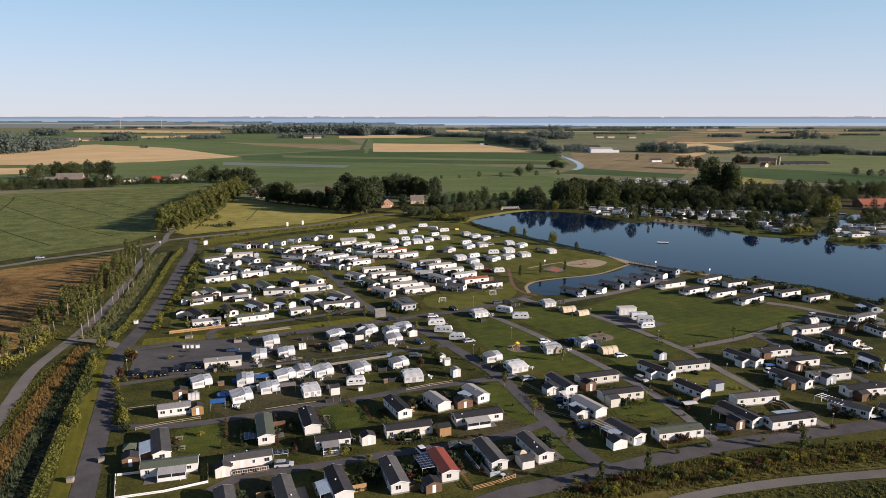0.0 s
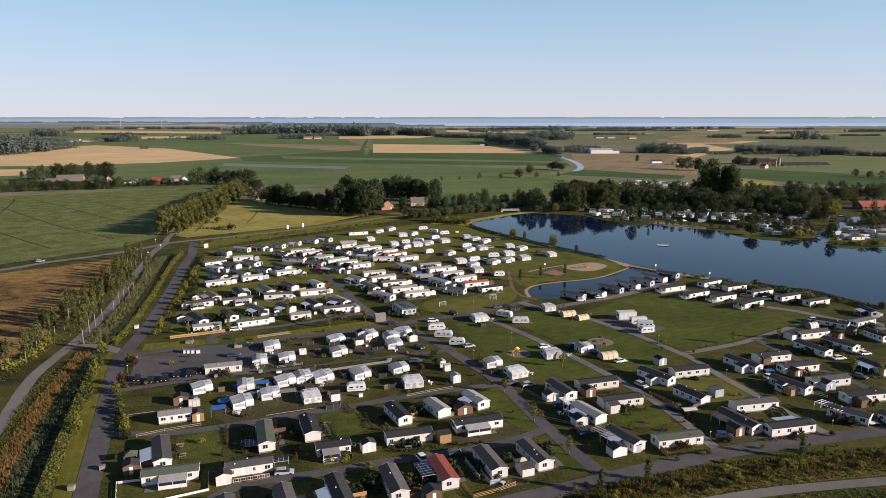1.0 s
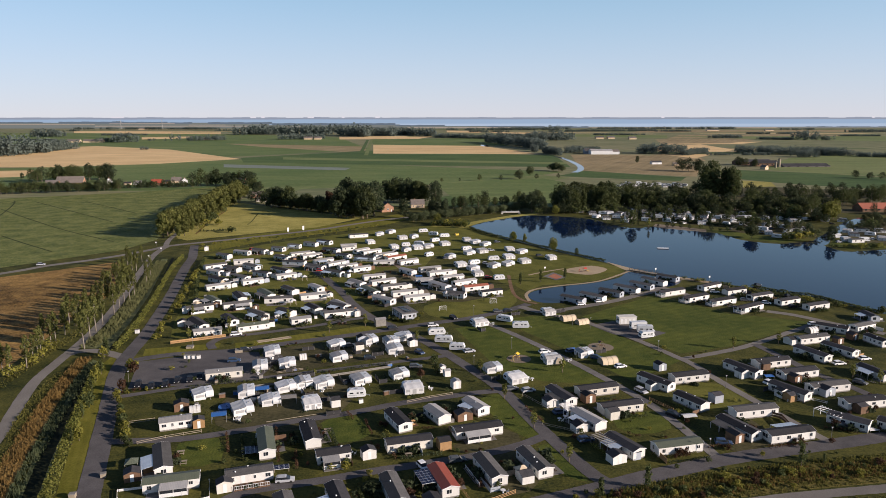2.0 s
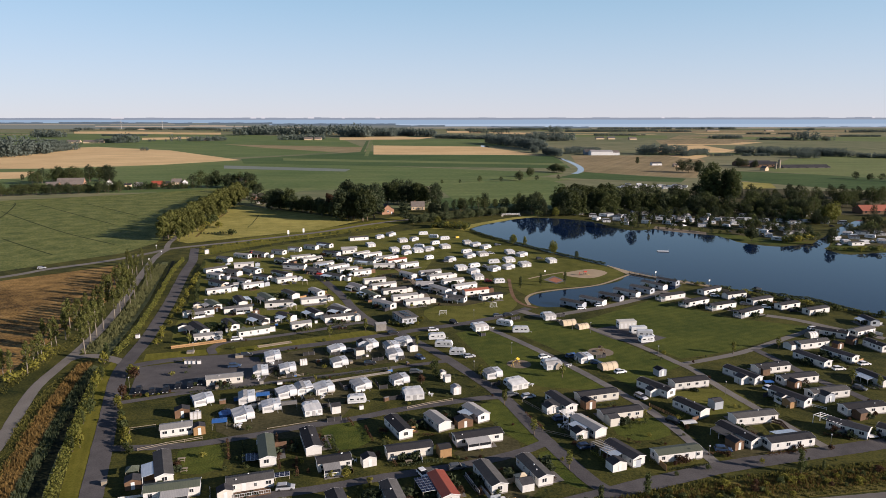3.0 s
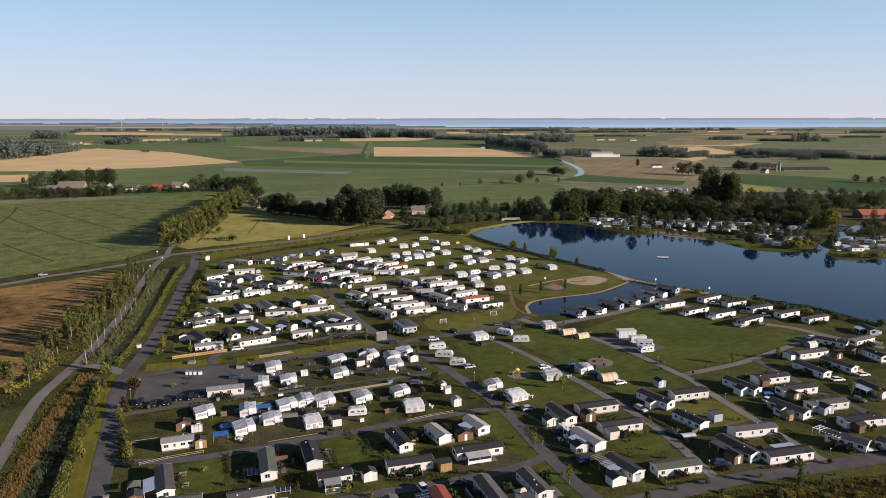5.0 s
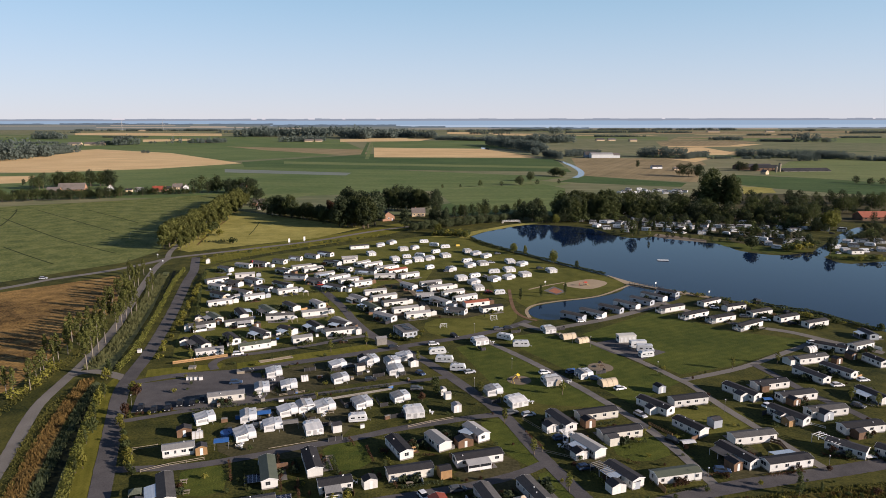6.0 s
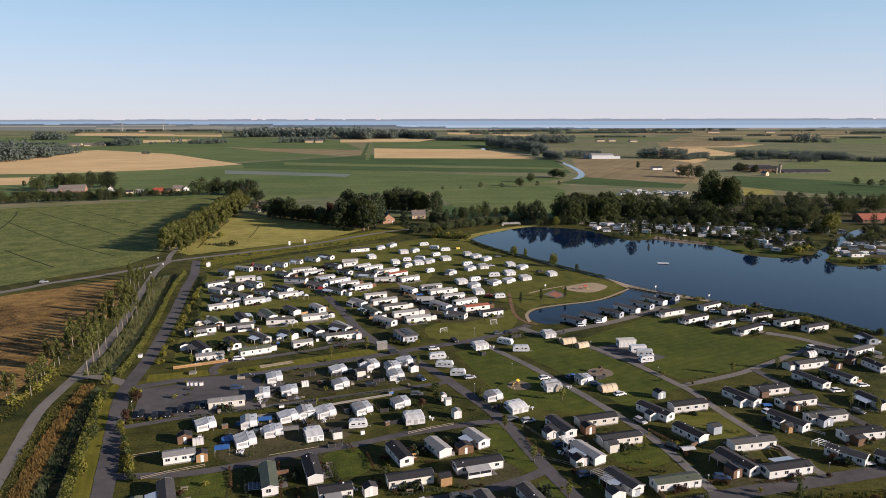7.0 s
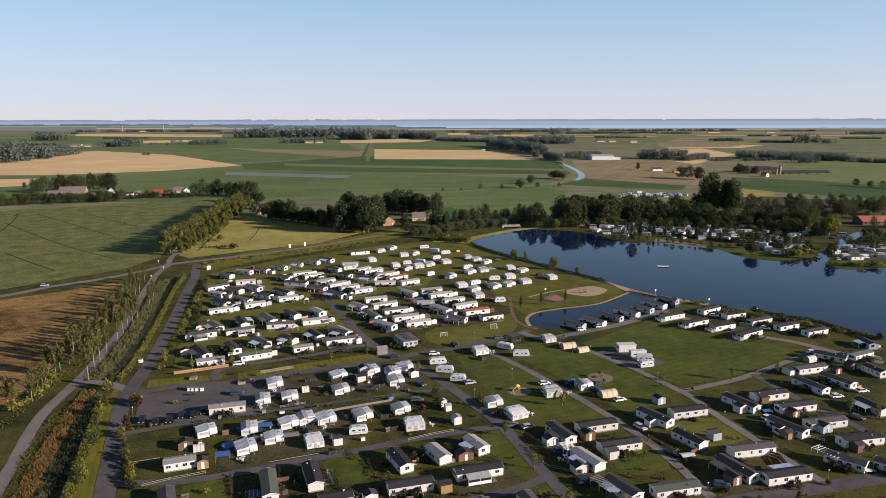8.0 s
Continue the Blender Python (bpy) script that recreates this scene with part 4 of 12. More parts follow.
# ---- single small things ----
def sign_board(x, y, ang, w, h, z, mat="trim", label="white roadside sign board on a post"):
    root = thing("sign_board", pose(x, y, 0.01, 0, 0, ang), label, "sign")
    part("post", Geo().tube((0, 0, -0.02), (0, 0, z), 0.06), M["metal"], root)
    part("board", Geo().box(-w / 2, w / 2, -0.12, -0.06, z - h, z), M[mat], root)
    return root


def lamp_post(x, y, h=4.0):
    root = thing("lamp_post", pose(x, y, 0.01), "slim dark lamp post beside the road", "lamp post", "lamp posts")
    part("pole", Geo().tube((0, 0, -0.02), (0, 0, h), 0.06, 0.04), M["skirt"], root)
    part("lantern", Geo().tube((0, 0, h), (0, 0, h + 0.3), 0.1, 0.2, 8).tube((0, 0, h + 0.3), (0, 0, h + 0.36), 0.24, 0.05, 8), M["trim"], root)
    return root


def picnic_table(x, y, ang):
    root = thing("picnic_table", pose(x, y, 0.01, 0, 0, ang), "pale timber picnic table with two benches", "table")
    part("tabletop", Geo().box(-0.9, 0.9, -0.38, 0.38, 0.7, 0.75), M["old_wood"], root)
    for s in (-1, 1):
        part("bench", Geo().box(-0.9, 0.9, s * 0.75 - 0.13, s * 0.75 + 0.13, 0.4, 0.45), M["old_wood"], root)
        part("leg", Geo().tube((s * 0.65, -0.75, -0.02), (s * 0.65, 0.3, 0.72), 0.05).tube((s * 0.65, 0.75, -0.02), (s * 0.65, -0.3, 0.72), 0.05).box(s * 0.65 - 0.03, s * 0.65 + 0.03, -0.8, 0.8, 0.34, 0.4), M["old_wood"], root)
    return root


def garden_chair(x, y, ang):
    root = thing("garden_chair", pose(x, y, 0.01, 0, 0, ang), "white plastic garden chair on the grass", "chair", "garden chairs")
    part("seat", Geo().box(-0.27, 0.27, -0.27, 0.27, 0.4, 0.45), M["trim"], root)
    part("backrest", Geo().box(-0.27, 0.27, 0.24, 0.29, 0.45, 0.98), M["trim"], root)
    g = Geo()
    for u in (-0.23, 0.23):
        for v in (-0.23, 0.23):
            g.box(u - 0.03, u + 0.03, v - 0.03, v + 0.03, -0.01, 0.4)
    part("leg_frame", g, M["trim"], root)
    return root


def garden_table(x, y):
    root = thing("garden_table", pose(x, y, 0.01), "round white plastic garden table", "table")
    part("tabletop", Geo().tube((0, 0, 0.7), (0, 0, 0.75), 0.6, 0.6, 14), M["trim"], root)
    part("pedestal", Geo().tube((0, 0, -0.01), (0, 0, 0.7), 0.25, 0.05, 8), M["trim"], root)
    return root


def goal(x, y, ang):
    root = thing("football_goal", pose(x, y, 0.01, 0, 0, ang), "small white football goal with a net", "goal")
    for s in (-1, 1):
        part("post", Geo().tube((s * 1.5, 0, -0.01), (s * 1.5, 0, 2), 0.07), M["trim"], root)
        part("stay", Geo().tube((s * 1.5, 1.2, 0), (s * 1.5, 0.02, 1.95), 0.04), M["trim"], root)
    part("crossbar", Geo().tube((-1.55, 0, 2), (1.55, 0, 2), 0.07), M["trim"], root)
    g = Geo()
    for i in range(13):
        u = -1.5 + i * 0.25
        g.tube((u, 1.2, 0), (u, 0.02, 1.95), 0.012, n=3)
    for i in range(7):
        t = i / 7
        g.tube((-1.5, 1.2 - 1.18 * t, 1.95 * t), (1.5, 1.2 - 1.18 * t, 1.95 * t), 0.012, n=3)
    part("net", g, M["trim"], root)
    return root


def climbing_frame(x, y, ang, mat="red", label="red and timber climbing frame on the sand", size=0.6):
    root = thing("climbing_frame", pose(x, y, 0.02, 0, 0, ang) @ Matrix.Scale(size, 4), label, "playground")
    for a in (-1.2, 1.2):
        for b in (-1.2, 1.2):
            part("post", Geo().tube((a, b, -0.05), (a, b, 3.0), 0.1), M["old_wood"], root)
    part("platform", Geo().box(-1.3, 1.3, -1.3, 1.3, 1.2, 1.3), M["wood"], root)
    for s in (-1, 1):
        part("roof_slope", Geo().prism([(0, 3.7), (s * 1.5, 2.9), (s * 1.5, 2.98), (0, 3.78)], -1.4, 1.4), M[mat], root)
    part("slide", Geo().prism([(1.3, 1.25), (4.0, 0.1), (4.3, 0.1), (4.3, 0.2), (1.3, 1.4)], -0.35, 0.35, "y"), M["yellow"], root, "yellow slide")
    part("beam", Geo().tube((-1.2, 0, 2.8), (-5.5, 0, 2.8), 0.09), M[mat], root)
    for b in (-1, 1):
        part("brace", Geo().tube((-5.5, b * 1.1, -0.05), (-5.5, 0, 2.85), 0.09), M[mat], root)
    return root


def pool(x, y, rad, label="round blue garden paddling pool"):
    root = thing("paddling_pool", pose(x, y, 0.01), label, "pool")
    part("wall", Geo().tube((0, 0, -0.01), (0, 0, 0.8), rad, rad, 24), M["fabric_blue"], root, smooth=False)
    part("rim", Geo().tube((0, 0, 0.78), (0, 0, 0.86), rad * 1.04, rad * 1.04, 24), M["fabric_blue"], root)
    return root


def tarp_shelter(x, y, ang, l, w, h, mat="fabric_blue", label="blue tarpaulin shelter on thin poles"):
    root = thing("shelter", pose(x, y, 0.01, 0, 0, ang), label, "shelter")
    part("roof_sheet", Geo().prism([(-w / 2, h - 0.35), (0, h), (w / 2, h - 0.3), (w / 2, h - 0.33), (0, h - 0.05), (-w / 2, h - 0.4)], -l / 2, l / 2), M[mat], root)
    for a in (-1, 1):
        for b in (-1, 1):
            part("pole", Geo().tube((a * l * 0.47, b * w * 0.47, -0.02), (a * l * 0.47, b * w * 0.47, h - 0.34), 0.04), M["metal"], root)
    return root


def solar_carport(x, y, ang, l, w, h):
    root = thing("carport", pose(x, y, 0.01, 0, 0, ang), "open carport roofed with dark solar panels", "carport")
    for a in (-1, 1):
        for b in (-1, 1):
            part("post", Geo().box(a * l * 0.46 - 0.06, a * l * 0.46 + 0.06, b * w * 0.46 - 0.06, b * w * 0.46 + 0.06, -0.02, h), M["old_wood"], root)
    part("roof_frame", Geo().box(-l / 2, l / 2, -w / 2, w / 2, h, h + 0.06), M["trim"], root)
    n, k = max(2, round(l / 1.05)), max(2, round(w / 0.8))
    for i in range(n):
        for j in range(k):
            part("solar_panel", Geo().box(-l / 2 + l * (i + 0.06) / n, -l / 2 + l * (i + 0.94) / n, -w / 2 + w * (j + 0.06) / k, -w / 2 + w * (j + 0.94) / k, h + 0.06, h + 0.09), M["panel"], root)
    return root


def pergola(x, y, ang, l, w, h, mat="trim", label="white painted pergola over a terrace", slats=9):
    root = thing("pergola", pose(x, y, 0.01, 0, 0, ang), label, "pergola")
    for a in (-1, 0, 1):
        for b in (-1, 1):
            part("post", Geo().box(a * l * 0.48 - 0.06, a * l * 0.48 + 0.06, b * w * 0.48 - 0.06, b * w * 0.48 + 0.06, -0.02, h), M[mat], root)
    for b in (-1, 1):
        part("beam", Geo().box(-l / 2, l / 2, b * w * 0.48 - 0.05, b * w * 0.48 + 0.05, h, h + 0.15), M[mat], root)
    for i in range(slats):
        u = -l / 2 + l * (i + 0.5) / slats
        part("rafter", Geo().box(u - 0.05, u + 0.05, -w / 2 - 0.2, w / 2 + 0.2, h + 0.15, h + 0.27), M[mat], root)
    return root


def gazebo(x, y, ang, mat="roof_green", label="small timber gazebo with a green pyramid roof", size=3.0):
    root = thing("gazebo", pose(x, y, 0.01, 0, 0, ang), label, "gazebo")
    s = size / 2
    for a in (-1, 1):
        for b in (-1, 1):
            part("post", Geo().box(a * s * 0.9 - 0.06, a * s * 0.9 + 0.06, b * s * 0.9 - 0.06, b * s * 0.9 + 0.06, -0.02, 2.1), M["old_wood"], root)
    q = [(-s, -s, 2.05), (s, -s, 2.05), (s, s, 2.05), (-s, s, 2.05)]
    g = Geo()
    for i in range(4):
        g.face(q[i], q[(i + 1) % 4], (0, 0, 3.0))
    g.face(*reversed(q))
    part("roof", g, M[mat], root)
    return root


def wind_turbine(x, y, h):
    root = thing("wind_turbine", pose(x, y, 0), "white three-bladed wind turbine far off", "wind turbine")
    part("tower", Geo().tube((0, 0, 0), (0, 0, h), 1.4, 0.8, 10), M["fabric_grey"], root)
    part("nacelle", Geo().box(-1.2, 1.2, -3, 3, h - 0.8, h + 1.6), M["fabric_grey"], root)
    for k in range(3):
        a = radians(20 + 120 * k)
        part("blade", Geo().tube((0, -4.5, h + 1), (0.5 * h * math.sin(a), -4.5, h + 1 + 0.5 * h * math.cos(a)), 0.7, 0.25, 6), M["fabric_grey"], root)
    return root


def service_block(x, y, ang):
    """Flat-roofed service building with a canopy on posts."""
    root = thing("service_building", pose(x, y, 0.01, 0, 0, ang), "flat-roofed service building with skylights and white columns", "building")
    part("wall", Geo().box(-5, 5, -3, 3, -0.02, 2.7), M["wall_grey"], root)
    part("roof", Geo().box(-5.6, 5.6, -3.6, 3.6, 2.7, 3.0), M["roof_grey"], root)
    for i in range(4):
        part("skylight", Geo().box(-4 + 2.2 * i, -3 + 2.2 * i, -1.2, 1.2, 3.0, 3.25), M["glass"], root)
        part("column", Geo().box(-5.3 + 3.5 * i, -5.0 + 3.5 * i, -3.5, -3.2, -0.02, 2.7), M["trim"], root)
    for i in range(3):
        window(root, -3.4 + 3.2 * i, -3.0, 1.5, 1.6, 1.3, 0)
        window(root, 5.0, -2 + 2 * i, 1.5, 1.2, 1.3, 90)
    return root


def jetty(x0, y0, x1, y1, w):
    l, ang = math.hypot(x1 - x0, y1 - y0), math.degrees(math.atan2(y1 - y0, x1 - x0))
    root = thing("jetty", pose(x0, y0, 0.02, 0, 0, ang), "dark timber jetty with a handrail over the water", "jetty")
    n = int(l / 1.0)
    mesh = Geo().box(0.03, 0.97, -w / 2, w / 2, 0.5, 0.58).mesh("plank", M["old_wood"])
    for i in range(n):
        part("plank", mesh, None, root, m=pose(i, 0, 0))
    for s in (-1, 1):
        part("beam", Geo().box(0, n, s * w * 0.4 - 0.08, s * w * 0.4 + 0.08, 0.3, 0.5), M["wood"], root)
        part("handrail", Geo().box(0, n, s * w * 0.5 - 0.04, s * w * 0.5 + 0.04, 1.45, 1.53), M["wood"], root)
        for i in range(0, n + 1, 3):
            part("pile", Geo().tube((i, s * w * 0.5, -0.05), (i, s * w * 0.5, 1.5), 0.09), M["wood"], root)
    return root


def pontoon(x, y, ang):
    root = thing("pontoon", pose(x, y, 0.02, 0, 0, ang), "white swimming pontoon afloat on the lake", "pontoon")
    part("deck", Geo().box(-3.4, 3.4, -1.6, 1.6, 0.25, 0.4), M["trim"], root)
    for a in (-1, 1):
        part("float", Geo().tube((-3.3, a * 1.1, 0.12), (3.3, a * 1.1, 0.12), 0.22), M["skirt"], root)
    part("ladder", Geo().tube((3.4, -0.25, 0), (3.4, -0.25, 1.1), 0.03).tube((3.4, 0.25, 0), (3.4, 0.25, 1.1), 0.03), M["metal"], root)
    return root


def footbridge(x, y, ang, l):
    root = thing("footbridge", pose(x, y, 0.02, 0, 0, ang), "pale footbridge with white railings over the creek", "bridge")
    part("deck", Geo().box(-l / 2, l / 2, -1.2, 1.2, 1.0, 1.25), M["concrete"], root)
    for s in (-1, 1):
        part("abutment", Geo().box(s * l / 2 - 0.8, s * l / 2 + 0.8, -1.3, 1.3, -0.05, 1.0), M["concrete"], root)
        part("handrail", Geo().box(-l / 2, l / 2, s * 1.15 - 0.05, s * 1.15 + 0.05, 2.2, 2.3).box(-l / 2, l / 2, s * 1.15 - 0.04, s * 1.15 + 0.04, 1.7, 1.78), M["trim"], root)
        for i in range(9):
            u = -l / 2 + l * i / 8
            part("post", Geo().box(u - 0.05, u + 0.05, s * 1.15 - 0.05, s * 1.15 + 0.05, 1.2, 2.25), M["trim"], root)
    return root


def sand_strip(x, y, ang, l, w):
    root = thing("boules_court", pose(x, y, 0.01, 0, 0, ang), "sandy boules court edged with pale boards", "boules court")
    part("bed", Geo().box(-l / 2, l / 2, -w / 2, w / 2, -0.005, 0.05), M["sand"], root)
    for s in (-1, 1):
        part("edging", Geo().box(-l / 2 - 0.15, l / 2 + 0.15, s * w / 2 - 0.12, s * w / 2 + 0.12, -0.005, 0.14), M["old_wood"], root)
        part("edging", Geo().box(s * l / 2 - 0.12, s * l / 2 + 0.12, -w / 2, w / 2, -0.005, 0.138), M["old_wood"], root)
    return root


def bin_box(x, y, ang, w=1.2, h=1.1, mat="trim", label="white plastic waste container"):
    root = thing("waste_container", pose(x, y, 0.06, 0, 0, ang), label, "container")
    part("body", Geo().prism([(-w / 2 + 0.08, -0.02), (w / 2 - 0.08, -0.02), (w / 2, h), (-w / 2, h)], -w / 2, w / 2), M[mat], root)
    part("lid", Geo().prism([(-w / 2 - 0.03, h), (w / 2 + 0.03, h), (w / 2 - 0.1, h + 0.14), (-w / 2 + 0.1, h + 0.14)], -w / 2 - 0.03, w / 2 + 0.03), M["skirt"], root)
    return root


def barn(x, y, ang, l, w, eave, ridge, wall, roof, label):
    root = thing("barn", pose(x, y, 0, 0, 0, ang), label, "barn")
    part("wall", Geo().prism([(-w / 2, 0), (w / 2, 0), (w / 2, eave), (0, ridge), (-w / 2, eave)], -l / 2, l / 2), M[wall], root)
    gable_roof(root, -l / 2, l / 2, w / 2, eave, ridge, roof, 0.5, 0.2, False)
    part("barn_door", Geo().box(l / 2, l / 2 + 0.1, -2, 2, 0, min(eave, 3.6)), M["skirt"], root)
    for i in range(5 if y < 1400 else 0):
        part("window", Geo().box(-l / 2 + l * (i + 0.35) / 5, -l / 2 + l * (i + 0.65) / 5, -w / 2 - 0.05, -w / 2, 0.4 * eave, 0.8 * eave), M["glass"], root)
    return root


def silo(x, y, r, h):
    root = thing("silo", pose(x, y, 0), "pale cylindrical farm silo tower", "silo")
    part("drum", Geo().tube((0, 0, 0), (0, 0, h), r, r, 16), M["old_wood"], root)
    part("cap", Geo().tube((0, 0, h), (0, 0, h + 1.2), r * 1.05, 0.4, 16), M["roof_grey"], root)
    return root

# ---- ground, fields and water ----
tagged(part("ground", Geo().face((-4500, -400, 0), (4500, -400, 0), (4500, 4880, 0), (-4500, 4880, 0)), M["grass"]), "flat green grassland reaching to the horizon", "ground", kind="structure")
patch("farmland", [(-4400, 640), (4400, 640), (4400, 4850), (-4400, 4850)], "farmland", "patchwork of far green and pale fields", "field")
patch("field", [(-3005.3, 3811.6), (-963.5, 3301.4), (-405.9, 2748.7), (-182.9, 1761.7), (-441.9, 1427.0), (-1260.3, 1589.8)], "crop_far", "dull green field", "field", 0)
patch("field", [(-671.5, 2147.9), (-224.2, 1935.9), (-186.7, 1730.5), (-230.3, 1643.3), (-479.5, 1898.4)], "stubble", "brown stubble field", "field", 0)
patch("field", [(-269.6, 2603.3), (163.1, 2674.0), (184.2, 1974.9), (-201.0, 2015.5)], "crop_far", "green field", "field", 0)
patch("field", [(-831.3, 1043.5), (-385.1, 1348.0), (182.5, 1043.5), (141.2, 990.1), (11.1, 857.8), (-181.9, 787.4), (-605.7, 756.3)], "crop_far", "wide flat green crop field", "field", 0)
patch("field", [(-407.3, 1406.4), (-176.6, 1700.4), (235.8, 1492.5), (208.7, 1142.0), (15.1, 1169.5), (-360.4, 1260.6)], "crop_dark", "dark green crop field", "field", 0)
patch("field", [(-326.8, 1427.0), (219.9, 1260.6), (216.7, 1213.4), (-308.9, 1348.0)], "crop_pale", "pale green strip of a field", "field", 0)
patch("field", [(-381.4, 1213.4), (-149.7, 1128.7), (-151.8, 1078.4), (-359.2, 1142.0)], "crop_grey", "strip of field under grey fleece", "field", 0)
patch("field", [(-975.9, 1294.2), (-957.8, 1515.7), (-1014.0, 1898.4), (-975.1, 1974.9), (-686.3, 1761.7), (-395.9, 1366.9), (-500.3, 1228.7), (-645.4, 1142.0), (-862.4, 1142.0)], "wheat", "ripe golden wheat field", "field", 0)
patch("field", [(-789.0, 1043.5), (-631.8, 1078.4), (-579.2, 960.5), (-693.2, 914.9)], "wheat", "ripe golden wheat field", "field", 0)
patch("field", [(-205.1, 2057.8), (104.8, 1974.9), (218.4, 1539.6), (-156.3, 1564.3)], "wheat", "ripe golden wheat field", "field", 0)
patch("field", [(-429.7, 2911.3), (-21.7, 2999.9), (-91.9, 2603.3), (-374.6, 2536.1)], "wheat", "pale ripe wheat field", "field", 0)
patch("field", [(232.1, 3811.6), (473.5, 3669.9), (412.9, 3301.4), (262.9, 3415.8)], "wheat", "pale ripe wheat field", "field", 0)
patch("field", [(447.1, 1515.7), (553.4, 1539.6), (486.9, 1294.2), (398.1, 1277.2)], "stubble", "brown stubble field", "field", 0)
patch("field", [(714.7, 2246.2), (1045.2, 2298.8), (888.7, 2101.9), (655.1, 2057.8)], "wheat", "pale ripe field", "field", 0)
patch("field", [(613.0, 1974.9), (788.4, 1761.7), (660.9, 1589.8), (546.4, 1671.4)], "stubble", "pale brown field", "field", 0)
patch("field", [(827.5, 2603.3), (1672.3, 2911.3), (1895.2, 3301.4), (1032.3, 3094.2)], "stubble", "pale field strip", "field", 0)
patch("field", [(896.2, 3538.3), (2797.7, 3811.6), (3162.6, 4310.7), (1211.0, 4130.5)], "stubble", "pale far field strip", "field", 0)
patch("field", [(924.9, 2911.3), (1222.9, 2472.3), (1653.2, 2246.2), (2139.4, 2911.3)], "crop_pale", "pale green far field", "field", 0)
patch("field", [(-1854.8, 3538.3), (-1042.9, 3301.4), (-1203.4, 3811.6), (-2163.9, 4130.5)], "wheat", "pale far field strip", "field", 0)
patch("field", [(-1087.3, 2536.1), (-974.4, 2674.0), (-1037.0, 2911.3), (-1211.6, 2827.7)], "wheat", "pale far field strip", "field", 0)
patch("field", [(17.6, 3669.9), (187.2, 3538.3), (209.6, 3964.7), (19.9, 4130.5)], "wheat", "pale far field strip", "field", 0)
patch("field", [(504.5, 2911.3), (849.9, 2674.0), (982.7, 3094.2), (571.7, 3301.4)], "crop_pale", "pale green far field", "field", 0)
patch("field", [(-13.7, 700.9), (21.8, 744.6), (117.4, 821.2), (106.3, 700.9), (60.6, 639.6), (8.3, 631.1)], "crop_dark", "dark green paddock", "field", 0)
patch("field", [(4.3, 873.4), (139.8, 980.0), (172.6, 941.7), (77.4, 821.2)], "crop_pale", "pale green meadow with tracks", "field", 0)
patch("field", [(276.1, 1522.7), (426.5, 1520.5), (446.1, 1400.0), (419.0, 1143.4), (348.6, 957.2), (280.5, 1003.4), (213.8, 1064.8), (238.0, 1253.8)], "stubble", "brown stubble field with mown rows", "field", 0)
patch("field", [(156.9, 967.7), (216.4, 1064.8), (272.4, 1003.5), (330.9, 948.7), (304.4, 892.5), (202.3, 941.3)], "crop_dark", "dark green strip below the stubble", "field", 0)
patch("field", [(495.7, 1083.9), (689.6, 1396.8), (864.0, 1514.1), (904.0, 1431.6), (860.8, 1276.6), (613.7, 905.4), (606.4, 954.9), (541.5, 1020.4)], "crop_pale", "bright green pasture behind the farm", "field", 0)
patch("field", [(445.9, 1084.4), (541.5, 1020.4), (601.0, 946.3), (623.0, 897.5), (515.2, 739.4), (503.4, 789.9), (460.7, 814.9), (415.3, 869.4), (392.2, 915.1)], "crop_dark", "dark green row crop field", "field", 0)
patch("field", [(385.6, 899.5), (413.0, 876.7), (393.7, 821.8), (349.6, 809.4)], "meadow", "small dry meadow", "field", 0)
patch("field", [(582.5, 1931.4), (760.1, 2078.5), (721.2, 1739.7), (495.9, 1381.1), (472.2, 1541.9)], "wheat", "dry pale field beside the farm", "field", 0)
patch("field", [(758.5, 2520.1), (1068.4, 2636.7), (1097.2, 2453.8), (876.6, 2160.3), (656.5, 2122.0)], "stubble", "pinkish stubble strip", "field", 0)
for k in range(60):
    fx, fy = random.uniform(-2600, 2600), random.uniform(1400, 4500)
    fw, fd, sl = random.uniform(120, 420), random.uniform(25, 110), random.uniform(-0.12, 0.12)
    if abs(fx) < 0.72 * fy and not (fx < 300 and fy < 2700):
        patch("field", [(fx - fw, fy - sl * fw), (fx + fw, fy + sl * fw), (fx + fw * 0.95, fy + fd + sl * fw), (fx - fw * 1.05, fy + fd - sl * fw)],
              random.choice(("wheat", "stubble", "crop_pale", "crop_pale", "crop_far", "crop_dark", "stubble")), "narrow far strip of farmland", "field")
patch("field", [(-10.3, 845.8), (55.2, 904.9), (133.2, 937.3), (152.7, 873.5), (107.8, 626.9), (61.3, 651.3), (8.8, 715.6)], "crop_far", "green paddock behind the lane", "field", 0)
road("field_track", [(-178.1, 1492.5), (-266.0, 2472.3)], 9, "crop_dark", "dark field track", "track")
road("field_track", [(-164.8, 1492.5), (-252.1, 2472.3)], 9, "crop_pale", "pale field track", "track")
LEVEL["field"] = 0.0127
patch("field", [(-589.6, 666.5), (-447.9, 700.9), (-356.7, 750.4), (-262.9, 821.2), (-228.9, 631.1), (-193.4, 461.1), (-199.9, 425.3), (-243.2, 373.7), (-303.1, 335.4)], "crop", "dense green root crop field", "field", 0)
patch("field", [(-274.1, 302.0), (-228.9, 350.9), (-208.9, 367.8), (-186.9, 389.5), (-174.3, 373.7), (-155.2, 312.4), (-151.2, 266.1), (-144.8, 222.6), (-155.4, 164.7)], "plough", "reddish brown field with long tree shadows", "field", 0)
patch("field", [(-198.0, 666.5), (-66.5, 563.5), (-94.6, 514.3), (-134.0, 487.6), (-171.7, 458.9), (-182.7, 468.1), (-194.3, 610.8)], "meadow", "dry yellow-green meadow", "field", 0)
